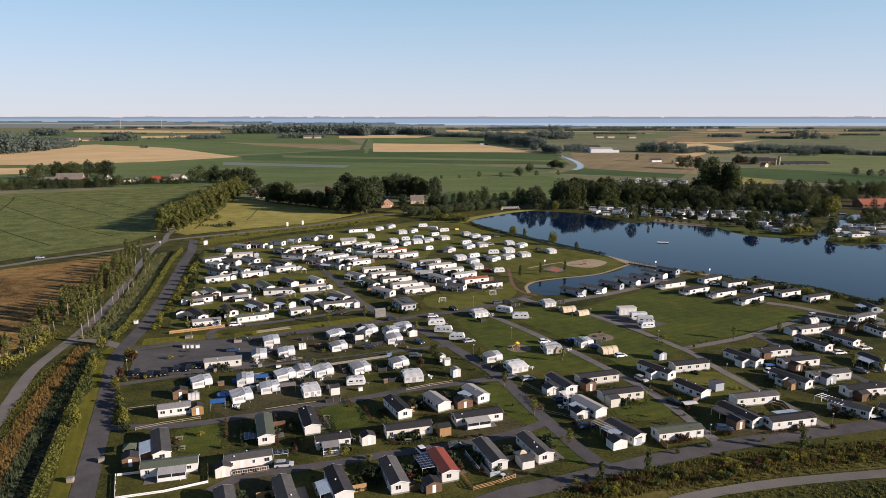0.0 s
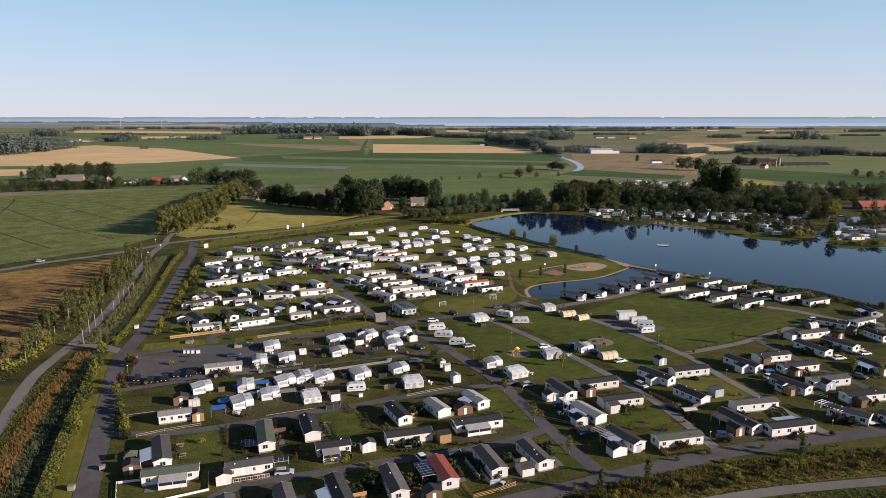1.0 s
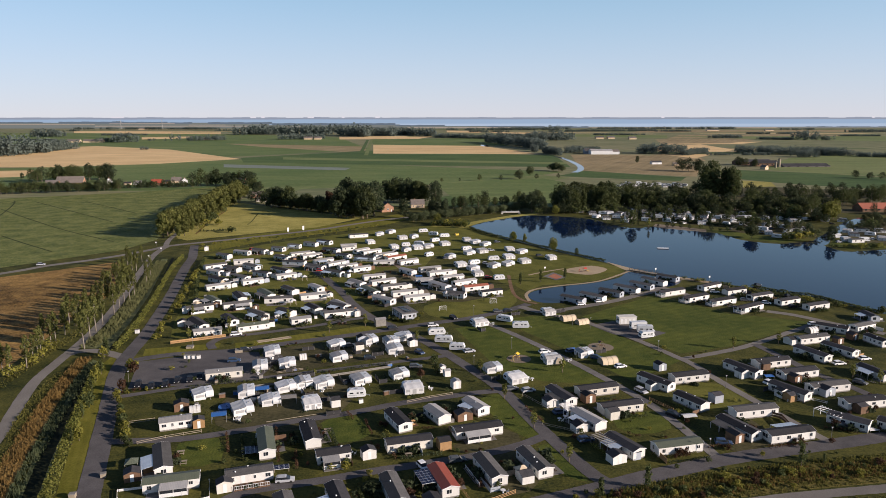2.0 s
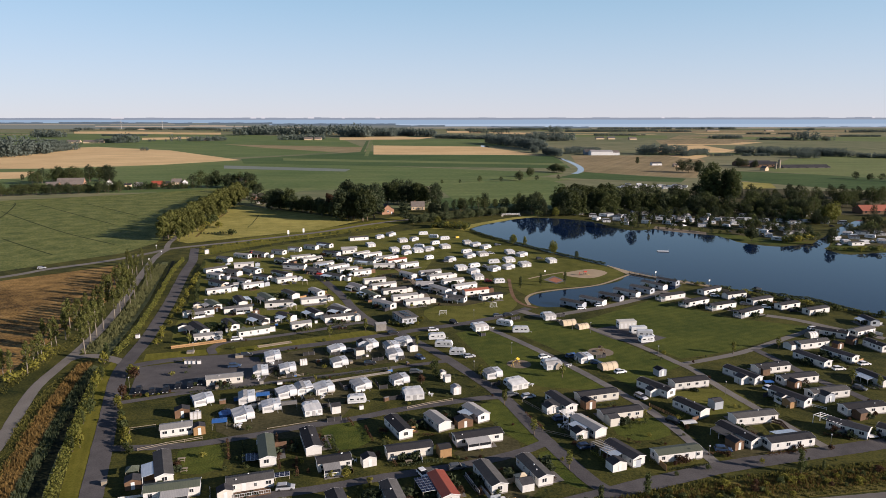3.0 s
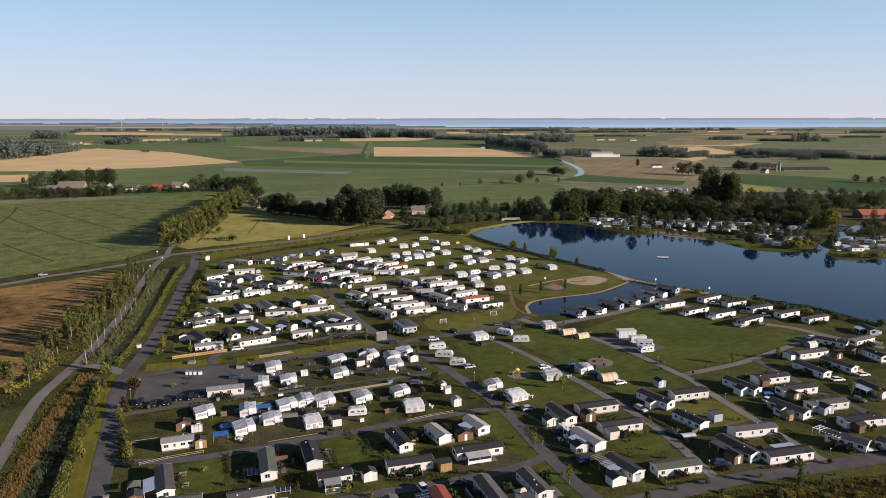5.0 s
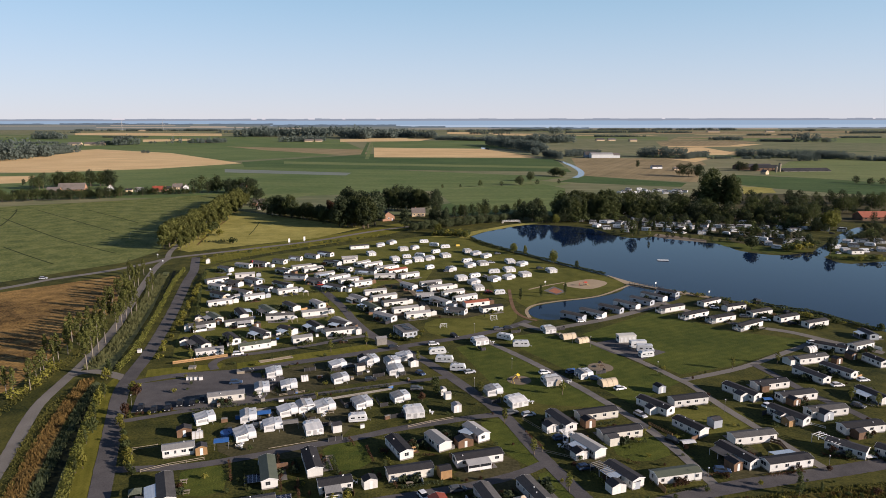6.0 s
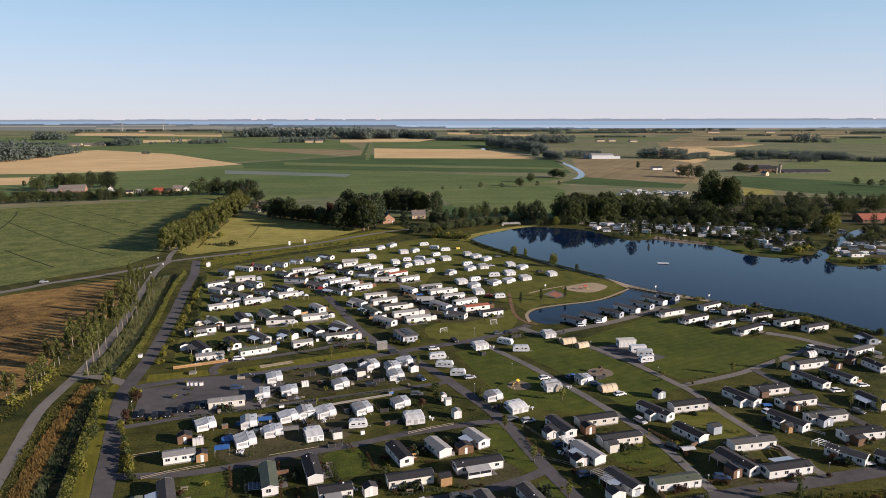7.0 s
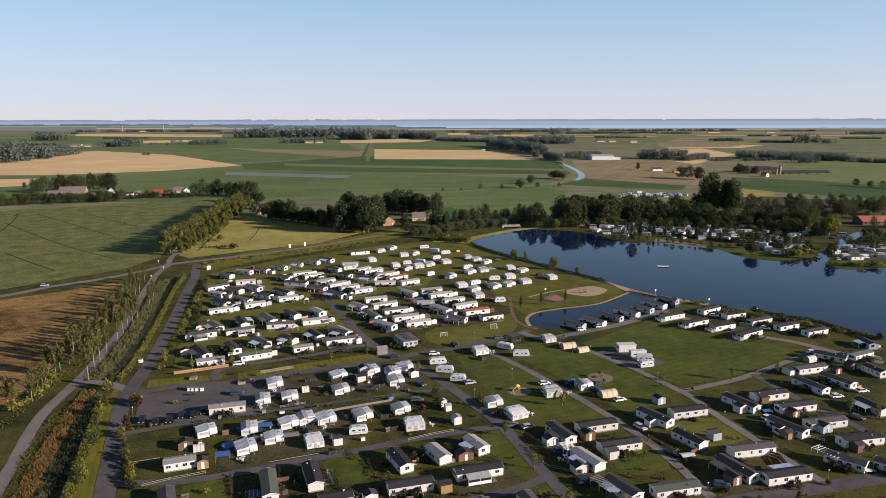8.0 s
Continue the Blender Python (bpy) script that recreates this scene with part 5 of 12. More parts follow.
patch("field", [(-222.5, 666.5), (-198.0, 666.5), (-194.3, 610.8), (-182.6, 472.8), (-192.2, 477.6)], "meadow", "dry yellow-green verge beside the avenue", "field", 0)
road("field_track", [(-192.0, 614.5), (-185.1, 547.6), (-174.8, 483.5)], 1.6, "straw_ground", "trodden track in the meadow", "track")
road("field_track", [(-159.4, 595.3), (-153.1, 553.9), (-150.0, 526.4)], 0.7, "wheel_track", "dark ditch line across the meadow", "track")
patch("field", [(-227.6, 814.2), (-150.7, 828.2), (-166.4, 774.7), (-211.8, 756.3)], "crop_pale", "pale green meadow behind the trees", "field", 0)
road("field_track", [(-396.5, 618.8), (-287.4, 511.5), (-218.8, 454.4)], 1.1, "wheel_track", "dark tractor track through the crop", "track")
road("field_track", [(-308.2, 477.6), (-271.7, 445.7), (-240.7, 419.6)], 1.1, "wheel_track", "dark tractor track through the crop", "track")
road("field_track", [(-566.1, 787.4), (-426.4, 666.5), (-418.6, 676.0), (-375.0, 584.4), (-345.5, 497.9)], 1.1, "wheel_track", "dark tractor track through the crop", "track")
road("field_track", [(-399.3, 676.0), (-259.1, 540.9)], 1.1, "wheel_track", "dark tractor track through the crop", "track")
road("field_track", [(-349.6, 676.0), (-263.4, 591.7)], 1.1, "wheel_track", "dark tractor track through the crop", "track")
patch("lake", [(19.2, 508.7), (29.0, 534.8), (48.7, 560.2), (69.0, 577.3), (100.9, 570.3), (120.7, 553.6), (129.9, 525.8), (141.2, 511.5), (161.8, 517.1), (172.1, 503.3), (188.8, 492.7), (197.7, 482.6), (199.9, 461.1), (219.1, 445.7), (246.9, 456.6), (244.7, 437.3), (248.3, 419.6), (275.5, 425.3), (324.7, 429.3), (274.4, 323.5), (199.8, 258.4), (185.8, 282.1), (179.0, 294.1), (172.3, 309.2), (163.1, 316.7), (149.5, 328.2), (134.0, 337.9), (121.6, 346.9), (111.4, 356.3), (100.6, 369.2), (91.9, 387.9), (73.9, 413.9), (53.9, 447.8), (33.8, 477.6)], "water", "still dark blue lake reflecting trees", "lake", 5)
patch("lake_inlet", [(39.1, 311.3), (43.2, 321.2), (55.2, 329.4), (74.9, 337.9), (90.5, 349.5), (100.0, 364.8), (108.0, 355.0), (119.7, 345.6), (114.1, 333.0), (92.5, 320.1), (71.6, 310.2), (54.5, 300.9), (43.1, 300.9)], "water", "small blue inlet beside the cabins", "lake", 5)
patch("lake_creek", [(245.0, 454.4), (280.8, 497.9), (308.0, 531.8), (339.8, 563.5), (332.8, 544.0), (307.8, 520.0), (273.6, 477.6), (247.0, 441.5)], "water", "narrow creek running out of the lake", "lake", 4)
road("canal", [(231.2, 1448.2), (236.0, 1406.4), (236.1, 1329.6), (233.2, 1244.5), (226.1, 1155.6), (211.2, 1078.4), (193.9, 1032.4)], 10, "water", "pale bend of a canal", "canal")
patch("canal", [(109.2, 2057.8), (129.6, 2015.5), (119.9, 1862.3), (102.8, 1935.9)], "water", "far glint of a canal", "canal", 0)
patch("lawn", [(57.6, 278.6), (98.9, 314.5), (120.3, 283.0), (149.3, 270.2), (126.1, 254.7), (105.3, 240.9), (83.2, 232.6)], "lawn", "mown open green lawn", "lawn", 0)
patch("lawn", [(4.6, 262.2), (19.5, 269.4), (40.3, 230.2), (52.4, 203.3), (31.1, 206.7), (17.9, 218.6)], "lawn", "mown green camping lawn", "lawn", 0)
patch("lawn", [(22.2, 274.3), (47.8, 283.0), (63.5, 258.4), (80.8, 225.4), (59.4, 206.7), (43.5, 237.6)], "lawn", "mown green camping lawn", "lawn", 0)
patch("lawn", [(-106.6, 237.6), (-81.5, 244.2), (-80.8, 238.9), (-95.6, 232.6), (-104.4, 230.2)], "verge", "mown grass strip", "lawn", 0)
patch("lawn", [(-76.3, 244.2), (-54.7, 254.7), (-30.1, 266.1), (-25.0, 259.9), (-55.2, 246.9), (-74.4, 237.6)], "verge", "mown grass strip", "lawn", 0)
patch("lawn", [(-114.2, 214.3), (-115.2, 234.5), (-98.3, 190.7), (-75.7, 132.3), (-82.1, 132.3), (-93.5, 161.5)], "verge", "mown verge with stripes", "lawn", 0)
patch("lawn", [(34.9, 362.0), (73.3, 410.3), (91.2, 384.7), (97.3, 364.8), (75.7, 341.7), (48.9, 333.0), (39.2, 321.2)], "dry_lawn", "sunny grass peninsula", "lawn", 4)
patch("sandpit", [(64.2, 366.3), (72.2, 373.7), (82.5, 378.2), (89.2, 369.2), (78.5, 356.4), (68.4, 359.2)], "sand", "sandy playground area", "playground", 3)
patch("court", [(51.9, 352.4), (58.6, 362.0), (63.7, 351.0), (57.4, 343.2)], "paving", "small grey play court with an orange middle", "court", 0)
patch("court", [(54.5, 352.4), (58.7, 358.5), (61.6, 351.0), (57.6, 345.8)], "play_surface", "orange-red middle of the play court", "playground", 0)
road("path", [(44.6, 355.1), (54.6, 363.4), (65.8, 370.7)], 1.4, "sand", "sandy strip to the playground", "path")
patch("sandpit", [(25.9 + 4.2 * math.cos(k * 0.7854), 227.2 + 4.2 * math.sin(k * 0.7854)) for k in range(8)], "gravel", "round sand pit on the lawn", "sandpit", 4)
patch("sandpit", [(56.7 + 4.6 * math.cos(k * 0.7854), 239.6 + 4.6 * math.sin(k * 0.7854)) for k in range(8)], "gravel", "round sand pit on the lawn", "sandpit", 4)
patch("beach", [(93.0, 389.5), (101.7, 373.7), (110.1, 362.0), (122.9, 350.9), (135.0, 340.4), (132.2, 336.7), (118.7, 346.9), (98.8, 364.8)], "sand", "narrow sandy lake shore", "beach", 0)
road("path", [(100.0, 364.8), (78.6, 341.7), (55.5, 331.2), (43.6, 324.1), (38.7, 314.5), (38.8, 303.0)], 1.6, "sand", "pale path round the inlet", "path")
road("path", [(34.2, 355.1), (33.0, 327.4), (33.5, 312.9), (36.6, 303.5), (41.5, 298.6)], 1.7, "earth", "reddish earth path round the inlet", "path")
patch("beach", [(-10.2, 520.0), (20.4, 540.9), (54.8, 577.3), (86.3, 599.2), (84.7, 588.1), (56.2, 566.9), (29.1, 537.8), (15.1, 511.5)], "meadow", "sloping grassy lake bank", "bank", 0)
patch("beach", [(164.1, 531.8), (192.7, 503.3), (188.8, 492.7), (172.1, 503.3), (157.5, 517.1)], "gravel", "grey shore path along the far bank", "path", 0)
patch("beach", [(194.8, 503.3), (216.1, 490.1), (231.4, 463.4), (249.2, 461.1), (221.2, 450.0), (201.8, 465.7), (196.0, 480.1)], "lawn", "bright grass spit", "bank", 0)
patch("beach", [(260.6, 461.1), (284.3, 439.4), (332.1, 439.4), (327.7, 433.3), (277.9, 429.3), (251.6, 425.3), (248.4, 441.5)], "lawn", "bright grass bank", "bank", 0)
# Dark sheet stands in for tree shade on the camp ground.
patch("camp_ground", [(120.9, 577.2), (142.6, 550.6), (171.4, 544.3), (192.6, 526.2), (210.7, 512.0), (209.3, 493.4), (224.0, 480.8), (241.4, 476.0), (268.2, 509.2), (301.7, 598.7), (256.4, 674.5), (149.8, 665.2)], "worn_shade_ground", "camp ground across the lake, tree shade painted in", "ground", 3)
hedge([(171.9, 550.5), (195.8, 535.1), (217.0, 512.0)], 3, 2.6, "leaf_dark", "dark hedge behind the far shore path", 7, 0.45)
patch("camp_ground", [(267.5, 459.8), (296.4, 503.8), (346.0, 538.0), (373.7, 532.0), (313.9, 444.6), (288.9, 446.7)], "worn_shade_ground", "camp ground beside the creek, shade painted in", "ground", 3)
patch("lawn", [(-153.6, 434.5), (-138.9, 476.2), (-109.4, 504.0), (-65.1, 550.7), (-40.3, 584.4), (-29.6, 563.7), (-41.1, 532.2), (-75.1, 496.1), (-108.8, 464.5), (-131.9, 438.6), (-145.6, 417.1)], "verge", "sunny rough grass strip beside the country road", "lawn", 3)
# Shade between the caravans is painted as darker ground.
patch("pitch_ground", [(-61.4, 175.3), (-64.0, 193.8), (-52.9, 202.9), (-33.7, 214.3), (-26.1, 211.7), (-26.4, 192.9), (-34.0, 175.3), (-46.6, 170.7)], "worn_shade_ground", "ground between the pitches, shade painted dark", "ground", 3)
patch("pitch_ground", [(-59.8, 209.2), (-62.5, 234.2), (-38.5, 247.1), (-11.6, 254.1), (-9.8, 234.1), (-27.6, 225.2), (-45.2, 216.9)], "worn_shade_ground", "ground between the pitches, shade painted dark", "ground", 3)
patch("lawn", [(11.0, 193.3), (19.1, 196.3), (23.9, 183.3), (27.8, 169.7), (23.9, 165.7), (17.4, 173.2), (13.0, 183.3)], "lawn", "mown grass island between the ways", "lawn", 2)
patch("lawn", [(24.0, 163.1), (29.7, 163.4), (34.2, 152.6), (32.6, 145.8), (28.2, 148.5), (24.6, 155.5)], "lawn", "mown grass beside the road", "lawn", 2)
patch("lawn", [(-67.4, 164.1), (-58.0, 167.3), (-53.8, 155.5), (-62.3, 152.6)], "lawn", "garden lawn of a plot", "lawn", 2)
patch("lawn", [(-33.7, 177.9), (-22.5, 180.6), (-19.0, 169.7), (-26.4, 164.7)], "lawn", "garden lawn of a plot", "lawn", 2)
patch("lawn", [(71.1, 201.9), (88.5, 204.3), (89.6, 190.7), (67.1, 182.5)], "dry_lawn", "dry garden lawn of a plot", "lawn", 2)
patch("lawn", [(46.5, 178.7), (59.8, 184.5), (60.9, 173.2), (49.5, 169.7)], "lawn", "garden lawn of a plot", "lawn", 2)
patch("yard", [(2.3, 163.1), (15.9, 173.2), (20.1, 164.1), (9.1, 157.8)], "worn_shade_ground", "dark bare yard of a plot", "yard", 2)
patch("yard", [(11.7, 155.5), (18.4, 161.5), (22.8, 147.1), (14.9, 139.6)], "worn_shade_ground", "dark bare yard between two chalets", "yard", 2)
patch("yard", [(32.3, 186.5), (40.4, 190.7), (42.9, 169.7), (35.3, 164.7)], "worn_shade_ground", "dark bare yard of a plot", "yard", 2)
patch("yard", [(73.0, 173.2), (84.4, 178.7), (84.0, 164.7), (72.0, 160.0)], "worn_shade_ground", "dark bare yard of a plot", "yard", 2)
patch("yard", [(-48.2, 138.4), (-40.0, 144.5), (-34.0, 134.9), (-42.8, 132.3)], "worn_shade_ground", "dark bare yard of a plot", "yard", 2)
patch("lawn", [(-142.0, 406.3), (-123.5, 434.5), (-100.2, 459.9), (-58.5, 493.5), (-34.9, 504.0), (-8.7, 434.5), (-11.9, 366.3), (-36.7, 327.4), (-41.9, 286.4), (-60.0, 269.4), (-83.7, 257.8), (-102.7, 250.6), (-116.2, 305.6)], "dry_lawn", "trodden sunny grass between the chalets", "lawn", 2)
patch("camp_ground", [(288.9, 779.7), (365.0, 823.2), (421.8, 791.1), (492.7, 772.7), (539.5, 723.2), (411.3, 547.5), (371.8, 579.2), (339.6, 596.4), (311.2, 579.4), (315.1, 626.1), (284.5, 676.3)], "worn_shade_ground", "ground behind the camp, painted dark as tree shade", "ground", 2)
patch("lawn", [(-49.8, 481.3), (-27.6, 512.2), (2.0, 530.5), (21.0, 514.6), (45.1, 455.4), (68.4, 413.0), (85.1, 386.3), (64.7, 361.5), (44.1, 340.7), (33.3, 331.7), (27.3, 344.3), (23.7, 380.7), (4.9, 405.0), (-15.1, 401.9), (-34.5, 436.3)], "dry_lawn", "sunny grass of the touring field", "lawn", 2)
patch("lawn", [(-8.3, 295.4), (3.8, 304.5), (22.0, 309.2), (32.7, 326.3), (33.0, 302.5), (22.6, 282.7), (4.6, 275.6), (-6.0, 280.3)], "dry_lawn", "worn grass of the ball field", "lawn", 2)
patch("pitch_ground", [(-40.6, 356.5), (-20.5, 371.6), (-1.8, 368.9), (18.2, 339.0), (26.5, 318.2), (8.7, 301.6), (-6.7, 304.3), (-16.5, 295.6), (-25.0, 308.9), (-39.1, 318.5)], "worn_shade_ground", "dark lanes between the static caravans, part painted shade", "ground", 2)
patch("car_park", [(-96.3, 200.5), (-103.3, 224.3), (-88.8, 230.2), (-73.6, 235.1), (-61.3, 233.8), (-55.5, 230.2), (-58.6, 208.2), (-79.1, 203.3)], "asphalt", "grey asphalt car park", "car park", 0)
patch("yard", [(58.5, 266.1), (68.9, 271.8), (85.7, 256.2), (73.3, 246.9), (64.8, 254.7)], "asphalt", "paved pitch for motorhomes", "yard", 0)
patch("verge", [(-98.9, 128.5), (-111.7, 173.2), (-122.3, 209.2), (-124.0, 230.2), (-121.2, 228.4), (-114.5, 198.6), (-101.2, 155.5), (-89.3, 122.5)], "straw_ground", "strip of dry golden grass", "verge", 0)
patch("verge", [(-89.7, 128.5), (-102.3, 164.7), (-112.8, 199.5), (-119.9, 226.6), (-116.8, 224.3), (-105.1, 186.5), (-90.2, 144.5), (-84.0, 128.5)], "reed_ground", "strip of green reed bed", "verge", 0)
road("ditch", [(-84.7, 124.4), (-98.6, 161.5), (-107.1, 190.7), (-117.1, 222.6)], 3.2, "ditch", "narrow ditch, its shade painted as dark strip", "ditch")
patch("verge", [(-130.5, 238.9), (-129.0, 244.2), (-131.7, 270.2), (-144.2, 323.5), (-164.4, 397.9), (-160.8, 397.9), (-136.4, 312.4), (-125.4, 266.1), (-119.7, 237.6)], "reed_ground", "strip of pale reed bed", "verge", 0)
road("ditch", [(-118.9, 233.8), (-122.0, 258.4), (-129.9, 297.0), (-145.8, 355.0), (-159.2, 401.4)], 1.5, "ditch", "narrow ditch, its shade painted as dark strip", "ditch")
road("road", [(-103.4, 128.5), (-117.0, 172.1), (-127.5, 204.2), (-130.9, 226.6), (-133.9, 249.7), (-142.3, 290.3), (-160.9, 359.1), (-173.8, 410.3), (-177.3, 439.4)], 3.8, "public_asphalt", "pale narrow public road", "road")
road("road", [(-290.2, 292.2), (-234.0, 359.1), (-221.0, 378.3), (-203.9, 394.5), (-191.4, 410.3), (-181.4, 427.3), (-175.5, 439.4), (-152.0, 456.6), (-130.0, 472.8), (-92.6, 503.3), (-59.4, 540.9), (-29.7, 566.9), (7.7, 584.4)], 5.0, "public_asphalt", "pale public country road", "road")
road("road", [(-176.0, 433.3), (-185.2, 463.4), (-193.8, 520.0), (-209.4, 618.8), (-218.7, 727.6)], 3.5, "public_asphalt", "lane between the avenue trees", "road")
road("road", [(-131.8, 230.2), (-128.5, 235.1), (-121.5, 235.1), (-110.7, 229.0)], 4.0, "public_asphalt", "short link between the two roads", "road")
road("road", [(-73.7, 128.5), (-83.8, 155.5), (-95.5, 186.5), (-105.9, 214.3), (-109.9, 231.4), (-114.3, 258.4), (-126.4, 312.4), (-140.7, 369.2), (-147.5, 400.0), (-152.5, 416.0), (-160.5, 441.0)], 5.2, "asphalt", "grey asphalt park road", "road")
road("road", [(-107.3, 224.3), (-95.1, 231.4), (-74.8, 235.7), (-56.7, 244.2), (-39.2, 251.8), (-20.7, 260.7), (-5.4, 268.6), (10.7, 276.0), (28.1, 288.4), (37.7, 298.0)], 4.2, "asphalt", "grey asphalt park road", "road")
road("path", [(-82.4, 237.6), (-85.2, 244.2), (-81.5, 251.1), (-68.1, 256.9), (-50.2, 266.1), (-33.4, 276.0), (-21.2, 267.7)], 3.0, "asphalt", "narrow asphalt path", "path")
road("road", [(-81.0, 384.7), (-67.4, 362.0), (-49.7, 323.5), (-39.6, 297.0), (-30.1, 277.7), (-19.9, 264.6)], 4.2, "asphalt", "grey asphalt park road", "road")
road("road", [(-18.7, 263.8), (-4.9, 242.9), (8.6, 218.6), (18.1, 198.6), (23.6, 180.6), (28.8, 164.7), (34.3, 149.8), (37.7, 144.5)], 4.0, "asphalt", "grey asphalt park road", "road")
road("road", [(15.1, 272.6), (28.9, 251.1), (41.8, 227.8), (50.5, 210.2), (58.7, 191.5), (63.3, 175.7), (66.1, 160.9), (67.4, 155.5)], 2.9, "paving", "narrow paved way between the lawns", "road")
road("road", [(45.0, 280.3), (52.5, 276.0), (61.6, 264.6), (72.3, 246.9), (80.8, 228.4), (83.9, 220.9), (87.1, 205.2), (91.5, 189.4), (95.2, 175.7), (98.3, 166.0), (99.8, 162.1)], 2.8, "public_asphalt", "narrow pale way between the lawns", "road")
road("road", [(33.5, 294.1), (42.1, 284.8), (52.5, 289.4), (74.9, 302.0), (97.5, 319.0), (105.9, 327.0), (115.7, 310.2), (128.9, 292.2), (145.6, 281.2), (155.6, 269.4), (168.7, 254.7)], 4.0, "public_asphalt", "pale road between the lake cabins", "road")
road("road", [(81.1, 226.6), (101.2, 235.7), (113.4, 242.9), (127.2, 252.6), (144.1, 264.6), (152.9, 272.6)], 2.8, "public_asphalt", "narrow pale way beside the lawn", "road")
road("road", [(113.4, 242.9), (116.6, 230.2), (120.0, 214.3), (124.7, 203.3), (128.6, 190.7), (132.2, 178.7)], 3.2, "asphalt", "grey asphalt park road", "road")
road("road", [(5.3, 128.5), (13.7, 133.6), (21.3, 136.8), (34.7, 142.5), (49.0, 148.5), (70.6, 156.6), (94.4, 162.8), (114.4, 168.0), (137.5, 173.2)], 5.2, "asphalt", "grey asphalt park road", "road")
road("path", [(37.6, 125.4), (48.6, 131.4), (60.7, 135.4), (75.6, 138.9), (98.5, 142.5), (116.9, 145.1)], 3.2, "public_asphalt", "pale gravel foot path", "path")
road("road", [(-85.5, 165.3), (-75.7, 166.0), (-66.0, 167.3), (-51.4, 172.5), (-40.5, 177.5), (-25.9, 182.9), (-13.7, 189.0), (-2.3, 193.2), (11.2, 197.7), (18.1, 199.1)], 3.2, "asphalt", "narrow asphalt lane", "road")
road("road", [(-49.5, 134.9), (-43.0, 141.5), (-28.7, 145.8), (-17.6, 149.8), (-3.2, 154.3), (7.7, 157.8), (19.4, 163.4), (26.5, 168.7)], 3.2, "asphalt", "narrow asphalt lane", "road")
road("path", [(-96.6, 194.1), (-88.9, 197.7), (-78.7, 202.3), (-61.2, 208.2), (-34.1, 217.6), (-12.3, 225.4), (1.2, 230.2)], 2.6, "asphalt", "narrow asphalt path", "path")
road("path", [(-30.6, 392.8), (-15.7, 348.2), (-6.3, 312.4)], 2.6, "gravel", "narrow gravel path", "path")

# ---- far distance beyond the fields: polder land, sea arm and shore beyond, haze painted in ----
def skyline(x0, x1, y, base, top, rough, step, seed, mat, label):
    """A strip of distance with an uneven top."""
    g, n = Geo(), max(1, int((x1 - x0) / step))
    for k in range(n):
        z = top - rough * (0.5 + noise.noise((k * 0.37, seed, 2.0)))
        g.box(x0 + (x1 - x0) * k / n, x0 + (x1 - x0) * (k + 1) / n, y, y + 0.6, base, z)
    return tagged(part("backdrop", g, mat), label, "backdrop", kind="structure")


# The strips glow by themselves; distance haze is mixed into these emission colours.
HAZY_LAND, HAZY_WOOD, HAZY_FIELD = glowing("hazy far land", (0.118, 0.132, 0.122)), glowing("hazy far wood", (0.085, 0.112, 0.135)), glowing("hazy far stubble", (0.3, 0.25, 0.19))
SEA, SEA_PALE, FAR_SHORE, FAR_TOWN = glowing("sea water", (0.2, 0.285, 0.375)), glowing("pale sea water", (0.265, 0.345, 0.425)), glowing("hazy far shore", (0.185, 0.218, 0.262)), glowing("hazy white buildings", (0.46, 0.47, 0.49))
skyline(-4400, 4400, 4874, 0, 77, 5, 60, 1, FAR_SHORE, "glowing blue-grey shore strip, haze painted in")
skyline(-4400, 4400, 4872, 0, 62, 2, 120, 2, SEA, "glowing blue backdrop strip of sea")
skyline(-700, 4400, 4870, 0, 33, 2, 300, 3, SEA_PALE, "glowing paler sea strip near the coast")
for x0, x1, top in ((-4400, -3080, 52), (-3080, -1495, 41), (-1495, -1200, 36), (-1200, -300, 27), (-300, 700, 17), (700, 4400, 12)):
    skyline(x0, x1, 4868, 0, top, 2, 90, top, HAZY_LAND, "glowing strip of polder land, haze painted in")
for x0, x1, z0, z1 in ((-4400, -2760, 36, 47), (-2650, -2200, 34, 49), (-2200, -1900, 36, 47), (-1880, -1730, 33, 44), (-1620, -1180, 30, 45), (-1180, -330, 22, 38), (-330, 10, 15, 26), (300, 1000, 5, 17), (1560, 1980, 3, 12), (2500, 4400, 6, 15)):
    skyline(x0, x1, 4866, z0, z1, 5, 26, z1, HAZY_WOOD, "glowing belt of far trees, haze painted in")
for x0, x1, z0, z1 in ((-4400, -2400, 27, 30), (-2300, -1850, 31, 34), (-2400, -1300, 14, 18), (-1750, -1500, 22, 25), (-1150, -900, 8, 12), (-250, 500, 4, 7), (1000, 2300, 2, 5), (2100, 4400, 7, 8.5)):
    tagged(part("backdrop", Geo().box(x0, x1, 4864, 4864.6, z0, z1), HAZY_FIELD), "glowing pale stubble strip, haze painted in", "backdrop", kind="structure")
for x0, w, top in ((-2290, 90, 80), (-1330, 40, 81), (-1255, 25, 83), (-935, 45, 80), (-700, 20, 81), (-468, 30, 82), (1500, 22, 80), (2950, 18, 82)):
    tagged(part("backdrop", Geo().box(x0, x0 + w, 4871, 4871.6, 70, top), FAR_TOWN), "glowing hazed-white buildings on the far shore", "backdrop", kind="structure")

# ---- chalets ----
tree_belt(("bush", "bush", "sunbush"), -129.9, 404.8, -123.7, 400.8, 4, 1.3, 0.5, 1.2, 0.4)
chalet(-128.5, 399.7, -33.0, 9.9, "grey", "white", "", 1, False)
tree_belt(("bush", "bush", "sunbush"), -125.8, 407.9, -118.7, 405.1, 4, 1.3, 0.5, 1.2, 0.4)
